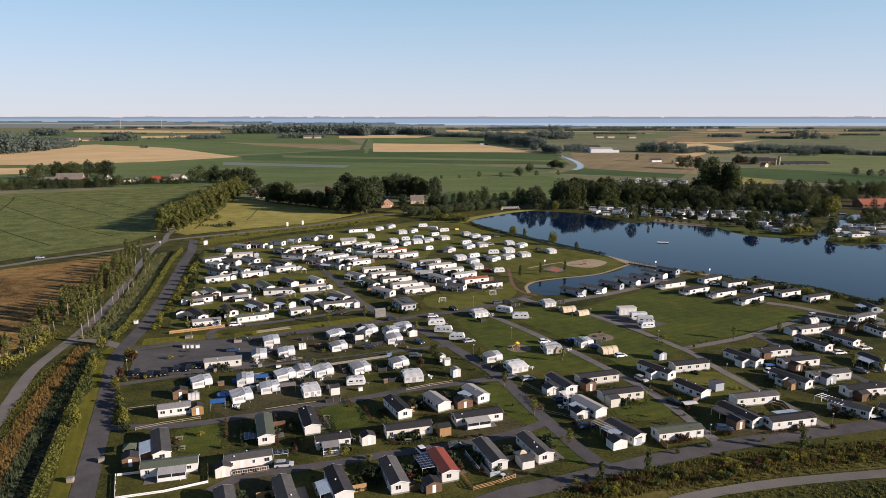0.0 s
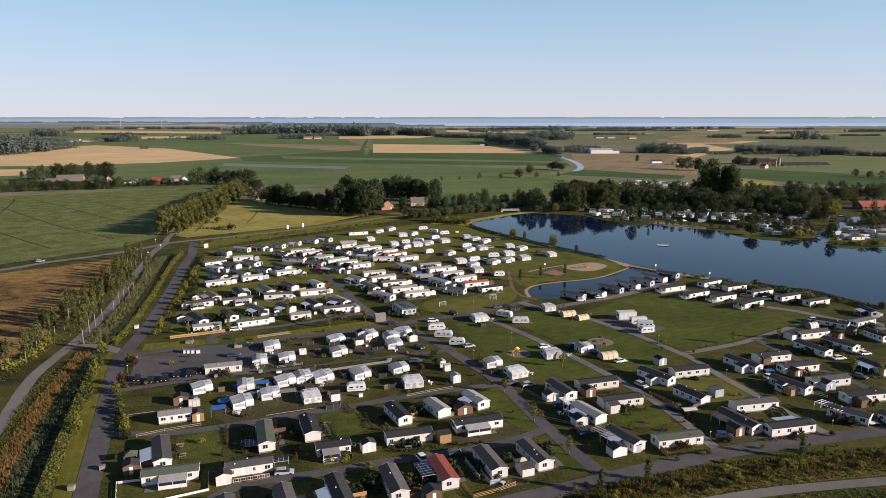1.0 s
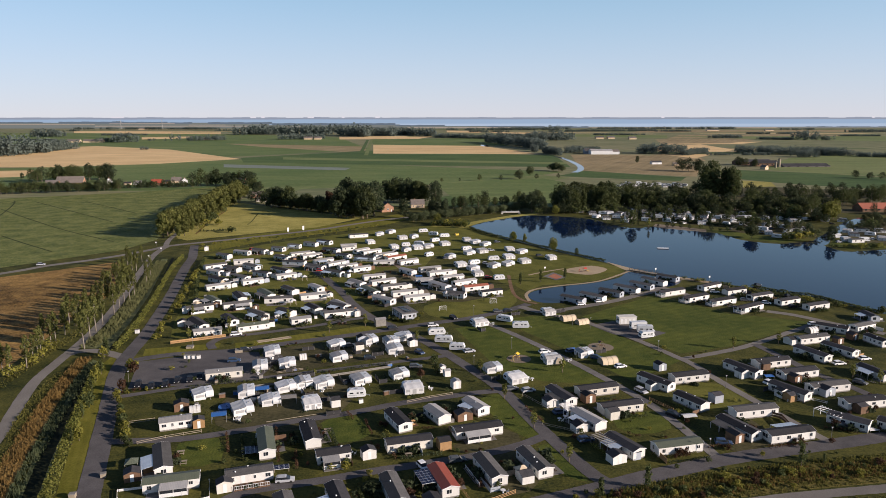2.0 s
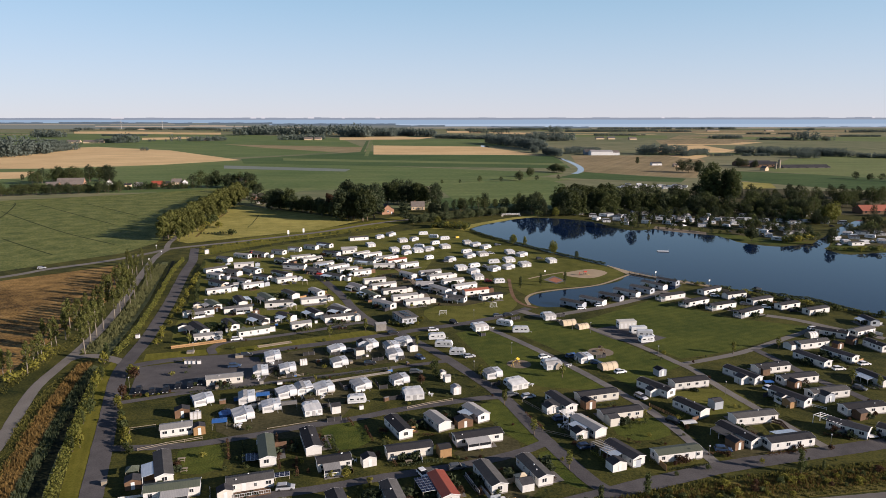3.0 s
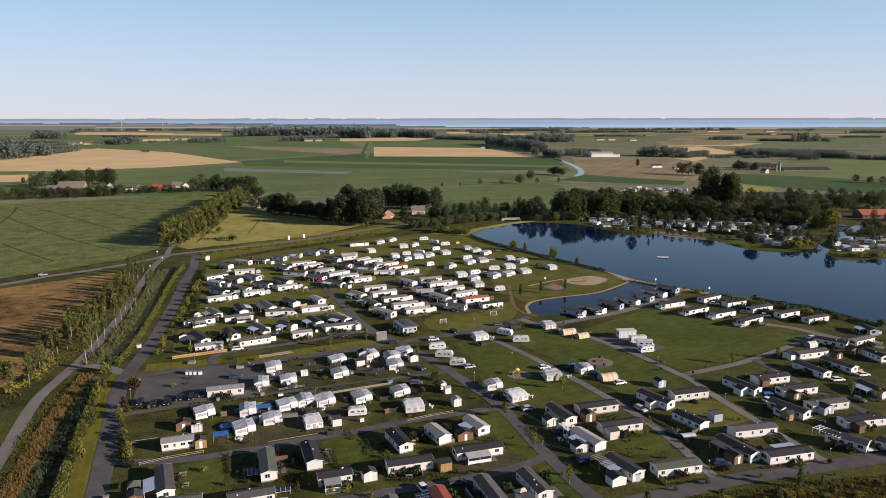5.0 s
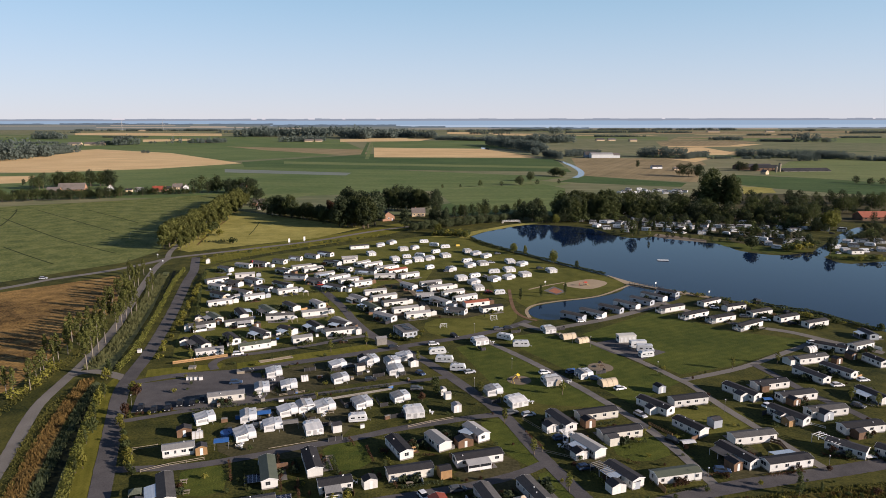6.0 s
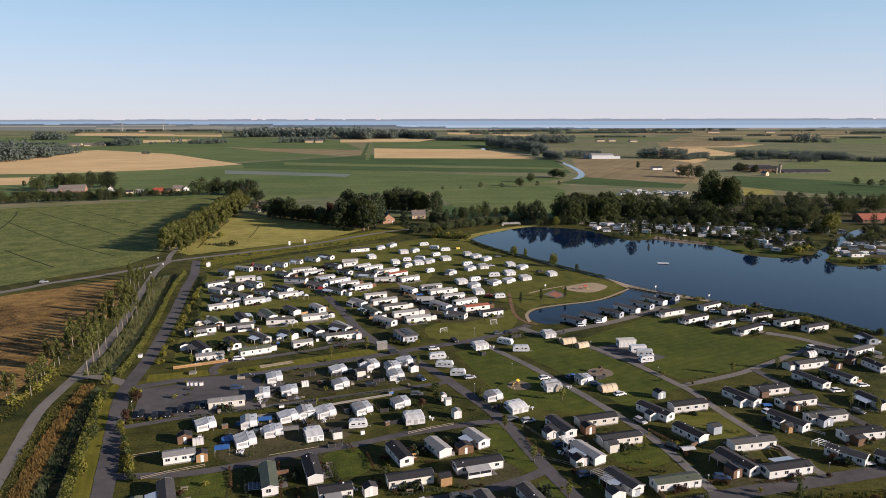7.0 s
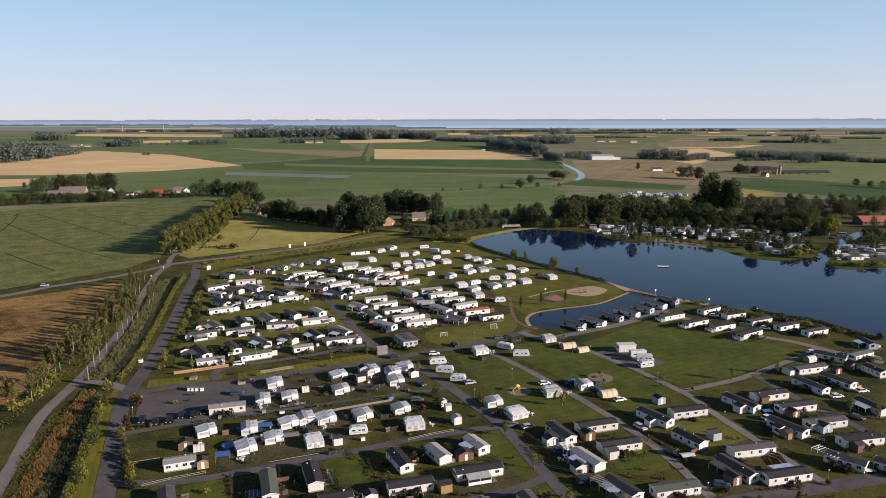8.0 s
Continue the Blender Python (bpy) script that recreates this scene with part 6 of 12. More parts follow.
chalet(-120.7, 409.8, -21.6, 10.3, "light", "white", "", 1, False)
tree_belt(("bush", "bush", "sunbush"), -112.6, 419.8, -106.1, 415.5, 4, 1.3, 0.5, 1.2, 0.4)
shed(-104.3, 411.4, 56.3, 2.4, 2.6, 1.9, "wall_white", "roof_dark", "small garden shed with a dark roof")
chalet(-111.1, 414.5, -33.7, 10.4, "grey", "white", "", 1, False)
chalet(-101.6, 421.4, -26.8, 8.8, "grey", "white", "", 1, False)
chalet(-93.7, 430.5, -15.4, 8.0, "grey", "white", "", 1, False)
chalet(-84.7, 437.9, -27.1, 9.4, "grey", "white", "", 1, False)
chalet(-77.3, 445.5, -34.8, 11.6, "dark", "white", "", 1, False)
tree_belt(("bush", "bush", "sunbush"), -117.6, 385.4, -110.0, 387.8, 4, 1.3, 0.5, 1.2, 0.4)
shed(-105.7, 386.7, 108.0, 2.4, 2.6, 1.9, "wall_grey", "roof_dark", "small garden shed with a dark roof")
chalet(-112.5, 383.3, 18.0, 10.7, "light", "white", "", 1, False)
tree_belt(("bush", "bush", "sunbush"), -94.8, 399.5, -88.2, 395.6, 4, 1.3, 0.5, 1.2, 0.4)
shed(-86.3, 391.6, 58.9, 2.4, 2.6, 1.9, "wood", "roof_dark", "small garden shed with a dark roof")
chalet(-93.1, 394.3, -31.1, 10.2, "grey", "white", "", 1, False)
tree_belt(("bush", "bush", "sunbush"), -87.4, 399.7, -79.7, 403.9, 4, 1.3, 0.5, 1.2, 0.4)
shed(-78.5, 410.0, 118.3, 2.4, 2.6, 1.9, "wall_white", "roof_dark", "small garden shed with a dark roof")
chalet(-85.0, 405.1, 28.3, 11.7, "light", "white", "", 1, False)
tree_belt(("bush", "bush", "sunbush"), -83.2, 398.8, -75.8, 404.2, 4, 1.3, 0.5, 1.2, 0.4)
chalet(-77.1, 398.8, 35.9, 12.2, "light", "white", "", 1, False)
tree_belt(("bush", "bush", "sunbush"), -70.2, 421.9, -63.1, 417.5, 4, 1.3, 0.5, 1.2, 0.4)
chalet(-68.3, 416.5, -31.5, 11.2, "dark", "white", "", 1, False)
chalet(-59.4, 423.4, 29.4, 8.2, "light", "white", "", 1, False)
tree_belt(("bush", "bush", "sunbush"), -87.3, 384.7, -77.8, 382.4, 4, 1.3, 0.5, 1.2, 0.4)
chalet(-83.1, 380.0, -13.8, 13.0, "dark", "white", "", 1, False)
tree_belt(("bush", "bush", "sunbush"), -69.3, 379.4, -62.5, 384.4, 4, 1.3, 0.5, 1.2, 0.4)
chalet(-67.8, 384.9, 36.4, 11.3, "light", "white", "", 1, False)
tree_belt(("bush", "bush", "sunbush"), -60.8, 371.7, -54.4, 377.8, 4, 1.3, 0.5, 1.2, 0.4)
shed(-54.8, 384.0, 133.5, 2.4, 2.6, 1.9, "wall_grey", "roof_dark", "small garden shed with a dark roof")
chalet(-59.8, 377.6, 43.5, 11.7, "light", "white", "", 1, False)
tree_belt(("bush", "bush", "sunbush"), -57.8, 370.9, -51.1, 375.6, 4, 1.3, 0.5, 1.2, 0.4)
shed(-46.5, 375.8, 124.6, 2.4, 2.6, 1.9, "wood", "roof_dark", "small garden shed with a dark roof")
chalet(-52.2, 370.5, 34.6, 10.9, "light", "white", "", 1, False)
tree_belt(("bush", "bush", "sunbush"), -59.3, 404.7, -53.8, 400.7, 4, 1.3, 0.5, 1.2, 0.4)
chalet(-58.5, 399.7, -36.2, 9.1, "dark", "white", "", 1, False)
tree_belt(("bush", "bush", "sunbush"), -130.6, 370.9, -123.7, 376.7, 4, 1.3, 0.5, 1.2, 0.4)
chalet(-124.6, 371.2, 40.3, 12.0, "grey", "white", "", 1, False)
tree_belt(("bush", "bush", "sunbush"), -114.7, 369.7, -107.9, 365.2, 4, 1.3, 0.5, 1.2, 0.4)
chalet(-113.1, 364.3, -33.6, 10.9, "grey", "white", "", 1, False)
tree_belt(("bush", "bush", "sunbush"), -105.4, 375.5, -98.8, 369.7, 4, 1.3, 0.5, 1.2, 0.4)
chalet(-104.2, 369.7, -41.2, 11.7, "grey", "white", "", 1, False)
tree_belt(("bush", "bush", "sunbush"), -92.4, 360.5, -84.9, 354.2, 4, 1.3, 0.5, 1.2, 0.4)
chalet(-86.1, 359.9, -40.3, 13.0, "dark", "white", "", 1, False)
tree_belt(("bush", "bush", "sunbush"), -71.4, 374.4, -63.9, 369.8, 4, 1.3, 0.5, 1.2, 0.4)
chalet(-69.3, 368.9, -31.7, 11.7, "grey", "white", "", 1, False)
tree_belt(("bush", "bush", "sunbush"), -63.3, 354.8, -55.8, 349.4, 4, 1.3, 0.5, 1.2, 0.4)
shed(-49.7, 351.0, 54.3, 2.4, 2.6, 1.9, "wall_white", "roof_dark", "small garden shed with a dark roof")
chalet(-57.2, 354.8, -35.7, 12.2, "grey", "white", "", 1, False)
tree_belt(("bush", "bush", "sunbush"), -124.7, 354.8, -118.8, 351.6, 4, 1.3, 0.5, 1.2, 0.4)
shed(-113.3, 354.1, 61.4, 2.4, 2.6, 1.9, "wall_grey", "roof_dark", "small garden shed with a dark roof")
chalet(-119.8, 356.2, -28.6, 9.0, "light", "white", "", 1, False)
tree_belt(("bush", "bush", "sunbush"), -104.9, 349.4, -97.6, 344.4, 4, 1.3, 0.5, 1.2, 0.4)
chalet(-103.1, 343.8, -34.8, 11.8, "grey", "white", "", 1, False)
tree_belt(("bush", "bush", "sunbush"), -99.0, 350.4, -92.7, 347.3, 4, 1.3, 0.5, 1.2, 0.4)
shed(-87.3, 350.0, 63.3, 2.4, 2.6, 1.9, "wall_white", "roof_dark", "small garden shed with a dark roof")
chalet(-94.0, 352.0, -26.7, 9.4, "dark", "white", "", 1, False)
tree_belt(("bush", "bush", "sunbush"), -82.2, 341.9, -75.6, 346.0, 4, 1.3, 0.5, 1.2, 0.4)
shed(-74.9, 352.0, 121.7, 2.4, 2.6, 1.9, "wall_grey", "roof_dark", "small garden shed with a dark roof")
chalet(-80.6, 347.1, 31.7, 10.4, "light", "white", "", 1, False)
tree_belt(("bush", "bush", "sunbush"), -99.8, 336.3, -93.3, 340.1, 4, 1.3, 0.5, 1.2, 0.4)
shed(-88.9, 339.9, 120.6, 2.4, 2.6, 1.9, "wall_grey", "roof_dark", "small garden shed with a dark roof")
chalet(-94.5, 335.2, 30.6, 10.1, "light", "white", "", 1, False)
tree_belt(("bush", "bush", "sunbush"), -114.1, 344.0, -107.2, 339.1, 4, 1.3, 0.5, 1.2, 0.4)
shed(-105.5, 334.9, 54.4, 2.4, 2.6, 1.9, "wall_grey", "roof_dark", "small garden shed with a dark roof")
chalet(-112.5, 338.5, -35.6, 11.2, "dark", "white", "", 1, False)
tree_belt(("bush", "bush", "sunbush"), -110.3, 319.2, -103.0, 323.7, 4, 1.3, 0.5, 1.2, 0.4)
shed(-102.2, 329.9, 121.8, 2.4, 2.6, 1.9, "wall_white", "roof_dark", "small garden shed with a dark roof")
chalet(-108.3, 324.7, 31.8, 11.4, "light", "white", "", 1, False)
tree_belt(("bush", "bush", "sunbush"), -97.6, 307.4, -93.2, 299.4, 4, 1.3, 0.5, 1.2, 0.4)
chalet(-92.1, 304.9, -61.1, 12.2, "dark", "white", "", 1, False)
tree_belt(("bush", "bush", "sunbush"), -81.5, 316.7, -75.8, 308.7, 4, 1.3, 0.5, 1.2, 0.4)
shed(-75.3, 304.0, 35.8, 2.4, 2.6, 1.9, "wood", "roof_dark", "small garden shed with a dark roof")
chalet(-81.4, 310.3, -54.2, 13.0, "green", "white", "", 1, False)
tree_belt(("bush", "bush", "sunbush"), -77.6, 318.5, -72.3, 312.4, 4, 1.3, 0.5, 1.2, 0.4)
chalet(-72.1, 317.6, -48.9, 10.7, "grey", "white", "", 1, False)
tree_belt(("bush", "bush", "sunbush"), -60.1, 326.8, -55.7, 321.5, 4, 1.3, 0.5, 1.2, 0.4)
chalet(-60.5, 321.7, -50.6, 9.2, "light", "white", "", 1, False)
tree_belt(("bush", "bush", "sunbush"), -65.0, 308.6, -56.9, 311.8, 4, 1.3, 0.5, 1.2, 0.4)
shed(-52.4, 311.1, 111.9, 2.4, 2.6, 1.9, "wall_white", "roof_dark", "small garden shed with a dark roof")
chalet(-59.3, 307.0, 21.9, 11.6, "light", "white", "", 1, False)
tree_belt(("bush", "bush", "sunbush"), -78.8, 303.3, -69.7, 304.9, 4, 1.3, 0.5, 1.2, 0.4)
chalet(-73.4, 300.6, 9.8, 12.3, "grey", "white", "", 1, False)
tree_belt(("bush", "bush", "sunbush"), -102.0, 304.1, -97.0, 298.0, 4, 1.3, 0.5, 1.2, 0.4)
chalet(-102.2, 298.6, -50.9, 10.6, "green", "white", "", 1, False)
tree_belt(("bush", "bush", "sunbush"), -92.3, 286.8, -84.2, 290.5, 4, 1.3, 0.5, 1.2, 0.4)
chalet(-89.4, 292.0, 24.5, 11.9, "grey", "white", "", 1, False)
tree_belt(("bush", "bush", "sunbush"), -44.4, 296.8, -39.3, 290.2, 4, 1.3, 0.5, 1.2, 0.4)
chalet(-44.5, 291.1, -51.9, 11.2, "light", "white", "", 1, False)
chalet(-58.3, 470.0, 21.4, 13.0, "grey", "white", "", 1, False)
chalet(-59.6, 430.5, 12.1, 9.9, "light", "white", "", 1, False)
tree_belt(("bush", "bush", "sunbush"), -55.3, 414.8, -50.1, 420.6, 4, 1.3, 0.5, 1.2, 0.4)
chalet(-49.9, 415.5, 47.9, 10.4, "light", "white", "", 1, False)
tree_belt(("bush", "bush", "sunbush"), -45.3, 405.8, -37.8, 411.5, 4, 1.3, 0.5, 1.2, 0.4)
chalet(-43.5, 411.7, 37.0, 12.6, "light", "white", "", 1, False)
tree_belt(("bush", "bush", "sunbush"), -41.3, 402.4, -33.5, 407.9, 4, 1.3, 0.5, 1.2, 0.4)
shed(-28.7, 408.3, 125.1, 2.4, 2.6, 1.9, "wall_white", "roof_dark", "small garden shed with a dark roof")
chalet(-35.0, 402.4, 35.1, 12.7, "light", "white", "", 1, False)
tree_belt(("bush", "bush", "sunbush"), -48.6, 396.5, -40.0, 394.0, 4, 1.3, 0.5, 1.2, 0.4)
chalet(-45.1, 391.7, -16.9, 11.9, "dark", "white", "", 1, False)
tree_belt(("bush", "bush", "sunbush"), -29.3, 388.3, -21.7, 394.4, 4, 1.3, 0.5, 1.2, 0.4)
chalet(-27.5, 394.4, 38.9, 13.0, "orange", "white", "", 1, False)
tree_belt(("bush", "bush", "sunbush"), -37.4, 376.6, -28.7, 377.8, 4, 1.3, 0.5, 1.2, 0.4)
chalet(-33.3, 380.8, 8.1, 11.6, "light", "white", "", 1, False)
tree_belt(("bush", "bush", "sunbush"), -25.9, 383.6, -18.5, 388.6, 4, 1.3, 0.5, 1.2, 0.4)
chalet(-19.9, 383.3, 34.0, 11.8, "light", "white", "", 1, False)
tree_belt(("bush", "bush", "sunbush"), -49.8, 364.9, -43.3, 369.4, 4, 1.3, 0.5, 1.2, 0.4)
shed(-38.8, 369.6, 124.7, 2.4, 2.6, 1.9, "wood", "roof_dark", "small garden shed with a dark roof")
chalet(-44.2, 364.3, 34.7, 10.5, "light", "white", "", 1, False)
tree_belt(("bush", "bush", "sunbush"), -38.2, 340.1, -30.3, 343.1, 4, 1.3, 0.5, 1.2, 0.4)
chalet(-35.2, 345.1, 21.1, 11.3, "light", "white", "", 1, False)
tree_belt(("bush", "bush", "sunbush"), -36.2, 335.2, -27.7, 339.9, 4, 1.3, 0.5, 1.2, 0.4)
chalet(-29.9, 334.6, 29.2, 13.0, "light", "white", "", 1, False)
tree_belt(("bush", "bush", "sunbush"), -42.4, 336.9, -37.2, 331.3, 4, 1.3, 0.5, 1.2, 0.4)
shed(-36.4, 326.9, 42.9, 2.4, 2.6, 1.9, "wood", "roof_dark", "small garden shed with a dark roof")
chalet(-42.3, 331.4, -47.1, 10.3, "light", "white", "", 1, False)
tree_belt(("bush", "bush", "sunbush"), -26.7, 318.8, -18.4, 322.4, 4, 1.3, 0.5, 1.2, 0.4)
shed(-16.7, 328.4, 113.6, 2.4, 2.6, 1.9, "wall_white", "roof_dark", "small garden shed with a dark roof")
chalet(-23.7, 324.1, 23.6, 12.0, "grey", "white", "", 1, False)
tree_belt(("bush", "bush", "sunbush"), -23.8, 314.0, -15.4, 317.4, 4, 1.3, 0.5, 1.2, 0.4)
shed(-10.7, 316.6, 111.7, 2.4, 2.6, 1.9, "wall_white", "roof_dark", "small garden shed with a dark roof")
chalet(-18.0, 312.5, 21.7, 12.1, "light", "white", "", 1, False)
tree_belt(("bush", "bush", "sunbush"), -34.1, 322.3, -28.7, 314.2, 4, 1.3, 0.5, 1.2, 0.4)
shed(-28.3, 309.4, 34.2, 2.4, 2.6, 1.9, "wall_white", "roof_dark", "small garden shed with a dark roof")
chalet(-34.2, 315.9, -55.8, 13.0, "green", "white", "", 1, False)
tree_belt(("bush", "bush", "sunbush"), -32.2, 300.3, -25.7, 294.8, 4, 1.3, 0.5, 1.2, 0.4)
chalet(-26.4, 300.1, -40.0, 11.3, "light", "white", "", 1, False)
tree_belt(("bush", "bush", "sunbush"), -15.0, 298.7, -6.9, 301.9, 4, 1.3, 0.5, 1.2, 0.4)
shed(-5.0, 307.8, 111.5, 2.4, 2.6, 1.9, "wall_white", "roof_dark", "small garden shed with a dark roof")
chalet(-12.0, 303.8, 21.5, 11.6, "light", "white", "", 1, False)
tree_belt(("bush", "bush", "sunbush"), -10.1, 358.5, -2.1, 361.8, 4, 1.3, 0.5, 1.2, 0.4)
chalet(-7.2, 363.6, 22.6, 11.7, "light", "white", "", 1, False)
tree_belt(("bush", "bush", "sunbush"), -8.1, 355.1, 0.7, 359.3, 4, 1.3, 0.5, 1.2, 0.4)
shed(5.5, 358.9, 115.3, 2.4, 2.6, 1.9, "wall_white", "roof_dark", "small garden shed with a dark roof")
chalet(-1.9, 354.1, 25.3, 13.0, "light", "white", "", 1, False)
tree_belt(("bush", "bush", "sunbush"), 2.1, 337.7, 9.9, 341.7, 4, 1.3, 0.5, 1.2, 0.4)
chalet(4.6, 343.1, 27.4, 11.6, "light", "white", "", 1, False)
tree_belt(("bush", "bush", "sunbush"), 7.9, 327.7, 15.9, 332.4, 4, 1.3, 0.5, 1.2, 0.4)
chalet(10.3, 333.3, 30.5, 12.5, "light", "white", "", 1, False)
tree_belt(("bush", "bush", "sunbush"), -2.2, 332.7, 3.9, 325.4, 4, 1.3, 0.5, 1.2, 0.4)
shed(4.7, 320.8, 40.1, 2.4, 2.6, 1.9, "wall_grey", "roof_dark", "small garden shed with a dark roof")
chalet(-1.7, 326.5, -49.9, 12.7, "light", "white", "", 1, False)
tree_belt(("bush", "bush", "sunbush"), 9.4, 324.3, 18.0, 327.9, 4, 1.3, 0.5, 1.2, 0.4)
shed(22.7, 327.2, 112.5, 2.4, 2.6, 1.9, "wood", "roof_dark", "small garden shed with a dark roof")
chalet(15.4, 322.9, 22.5, 12.5, "orange", "white", "", 1, False)
tree_belt(("bush", "bush", "sunbush"), 3.3, 315.3, 10.2, 312.0, 4, 1.3, 0.5, 1.2, 0.4)
chalet(5.4, 310.2, -25.5, 10.3, "grey", "white", "", 1, False)
tree_belt(("bush", "bush", "sunbush"), 19.6, 308.5, 26.9, 311.9, 4, 1.3, 0.5, 1.2, 0.4)
chalet(22.0, 313.6, 24.9, 10.7, "dark", "white", "", 1, False)
tree_belt(("bush", "bush", "sunbush"), -18.9, 363.1, -13.7, 357.7, 4, 1.3, 0.5, 1.2, 0.4)
chalet(-18.7, 357.7, -46.4, 10.0, "light", "white", "", 1, False)
tree_belt(("bush", "bush", "sunbush"), -12.3, 333.1, -6.0, 334.0, 4, 1.3, 0.5, 1.2, 0.4)
chalet(-9.5, 337.1, 8.8, 8.5, "light", "white", "", 1, False)
tree_belt(("bush", "bush", "sunbush"), -109.6, 287.5, -102.5, 291.8, 4, 1.3, 0.5, 1.2, 0.4)
chalet(-104.0, 286.7, 30.8, 11.1, "grey", "white", "glass", -1, False)
tree_belt(("bush", "bush", "sunbush"), -97.0, 269.9, -90.9, 262.3, 4, 1.3, 0.5, 1.2, 0.4)
chalet(-96.5, 263.6, -51.0, 13.0, "dark", "white", "", 1, False)
chalet(-89.5, 253.4, 21.7, 10.1, "light", "white", "", 1, True)
tree_belt(("bush", "bush", "sunbush"), -85.2, 274.4, -80.6, 268.1, 4, 1.3, 0.5, 1.2, 0.4)
chalet(-85.7, 268.9, -53.8, 10.4, "dark", "white", "", 1, False)
chalet(-74.1, 260.3, 27.6, 11.9, "green", "white", "", 1, True)
tree_belt(("bush", "bush", "sunbush"), -81.8, 276.8, -76.1, 271.5, 4, 1.3, 0.5, 1.2, 0.4)
chalet(-76.3, 276.6, -42.8, 10.4, "grey", "white", "", 1, False)
tree_belt(("bush", "bush", "sunbush"), -70.8, 279.5, -65.4, 275.4, 4, 1.3, 0.5, 1.2, 0.4)
chalet(-65.7, 280.2, -37.6, 8.9, "dark", "white", "", 1, False)
tree_belt(("bush", "bush", "sunbush"), -58.6, 264.2, -53.2, 266.8, 4, 1.3, 0.5, 1.2, 0.4)
chalet(-57.3, 268.8, 24.9, 8.0, "light", "white", "", 1, False)
tree_belt(("bush", "bush", "sunbush"), -54.5, 291.0, -50.2, 285.3, 4, 1.3, 0.5, 1.2, 0.4)
shed(-50.0, 281.0, 37.0, 2.4, 2.6, 1.9, "wall_white", "roof_dark", "small garden shed with a dark roof")
chalet(-55.1, 285.8, -53.0, 9.5, "dark", "white", "", 1, False)
tree_belt(("bush", "bush", "sunbush"), -49.3, 280.4, -40.5, 283.8, 4, 1.3, 0.5, 1.2, 0.4)
chalet(-43.4, 278.8, 21.0, 12.6, "grey", "white", "", 1, False)
tree_belt(("bush", "bush", "sunbush"), -46.6, 294.1, -40.7, 290.5, 4, 1.3, 0.5, 1.2, 0.4)
shed(-38.8, 286.6, 58.9, 2.4, 2.6, 1.9, "wood", "roof_dark", "small garden shed with a dark roof")
chalet(-45.3, 289.1, -31.1, 9.3, "dark", "white", "", 1, False)
chalet(-69.8, 210.2, 16.6, 11.1, "light", "cream", "", 1, True)
chalet(58.0, 301.2, -40.7, 11.2, "grey", "grey", "", 1, False)
chalet(67.8, 305.9, -44.8, 12.2, "grey", "white", "", 1, False)
chalet(77.8, 313.1, -44.3, 11.3, "grey", "grey", "", 1, False)
chalet(87.0, 320.5, -48.7, 12.5, "grey", "white", "", 1, False)
chalet(96.0, 327.1, -48.1, 11.5, "grey", "grey", "", 1, False)
chalet(104.3, 335.3, -51.7, 13.0, "grey", "white", "", 1, False)
chalet(113.6, 343.1, -47.2, 10.9, "grey", "grey", "", 1, False)
chalet(106.6, 314.2, 27.2, 12.4, "dark", "white", "veranda", 1, False)
chalet(113.9, 303.8, 29.7, 12.8, "dark", "white", "veranda", 1, False)
chalet(127.8, 324.7, 33.1, 13.0, "dark", "white", "", 1, False)
chalet(136.1, 315.9, 23.4, 11.5, "dark", "white", "", 1, False)
chalet(123.8, 298.0, 25.4, 11.9, "dark", "white", "veranda", 1, False)
chalet(143.8, 306.4, 25.4, 12.6, "dark", "white", "", 1, False)
chalet(152.2, 298.0, 25.5, 11.9, "dark", "white", "", 1, False)
chalet(160.7, 290.1, 23.7, 12.1, "dark", "white", "", 1, False)
chalet(131.4, 287.7, 32.5, 13.0, "dark", "white", "veranda", 1, False)
chalet(173.9, 274.0, -86.7, 8.0, "dark", "grey", "", 1, False)
chalet(150.0, 258.0, -39.3, 11.0, "dark", "white", "", 1, True)
chalet(162.7, 259.9, 26.2, 10.7, "grey", "white", "", 1, True)
chalet(135.3, 245.0, 17.3, 13.0, "grey", "white", "", 1, True)
chalet(158.1, 242.9, -76.0, 8.6, "dark", "white", "", 1, True)
chalet(138.9, 233.0, -61.8, 11.6, "dark", "white", "deck", 1, True)
chalet(127.1, 228.6, -65.7, 12.2, "dark", "white", "", 1, True)
chalet(96.8, 213.8, -60.0, 12.0, "dark", "white", "", 1, True)
chalet(108.9, 220.1, 16.0, 12.6, "dark", "white", "", 1, True)
chalet(112.9, 210.5, 15.1, 13.0, "dark", "white", "", 1, True)
chalet(103.2, 195.7, -57.8, 11.5, "dark", "white", "", 1, True)
chalet(116.2, 198.9, 13.8, 13.0, "grey", "white", "", 1, True)
chalet(137.5, 210.8, -71.8, 10.1, "dark", "white", "clear", -1, True)
chalet(120.1, 187.4, 11.3, 13.0, "dark", "white", "", 1, True)
chalet(57.9, 160.3, 13.7, 12.2, "green", "white", "", 1, True)
chalet(71.1, 187.9, -59.5, 9.9, "dark", "white", "", 1, True)
chalet(86.1, 181.4, 12.4, 13.0, "grey", "white", "", 1, True)
chalet(77.5, 170.6, -63.9, 11.6, "dark", "white", "lean", -1, True)
chalet(88.8, 166.9, 13.5, 13.0, "dark", "white", "clear", 1, True)
chalet(108.9, 174.7, -43.4, 9.8, "dark", "white", "", 1, True)
chalet(65.5, 202.9, -54.5, 11.5, "dark", "white", "", 1, True)
chalet(77.1, 207.1, 14.8, 12.1, "dark", "white", "", 1, True)
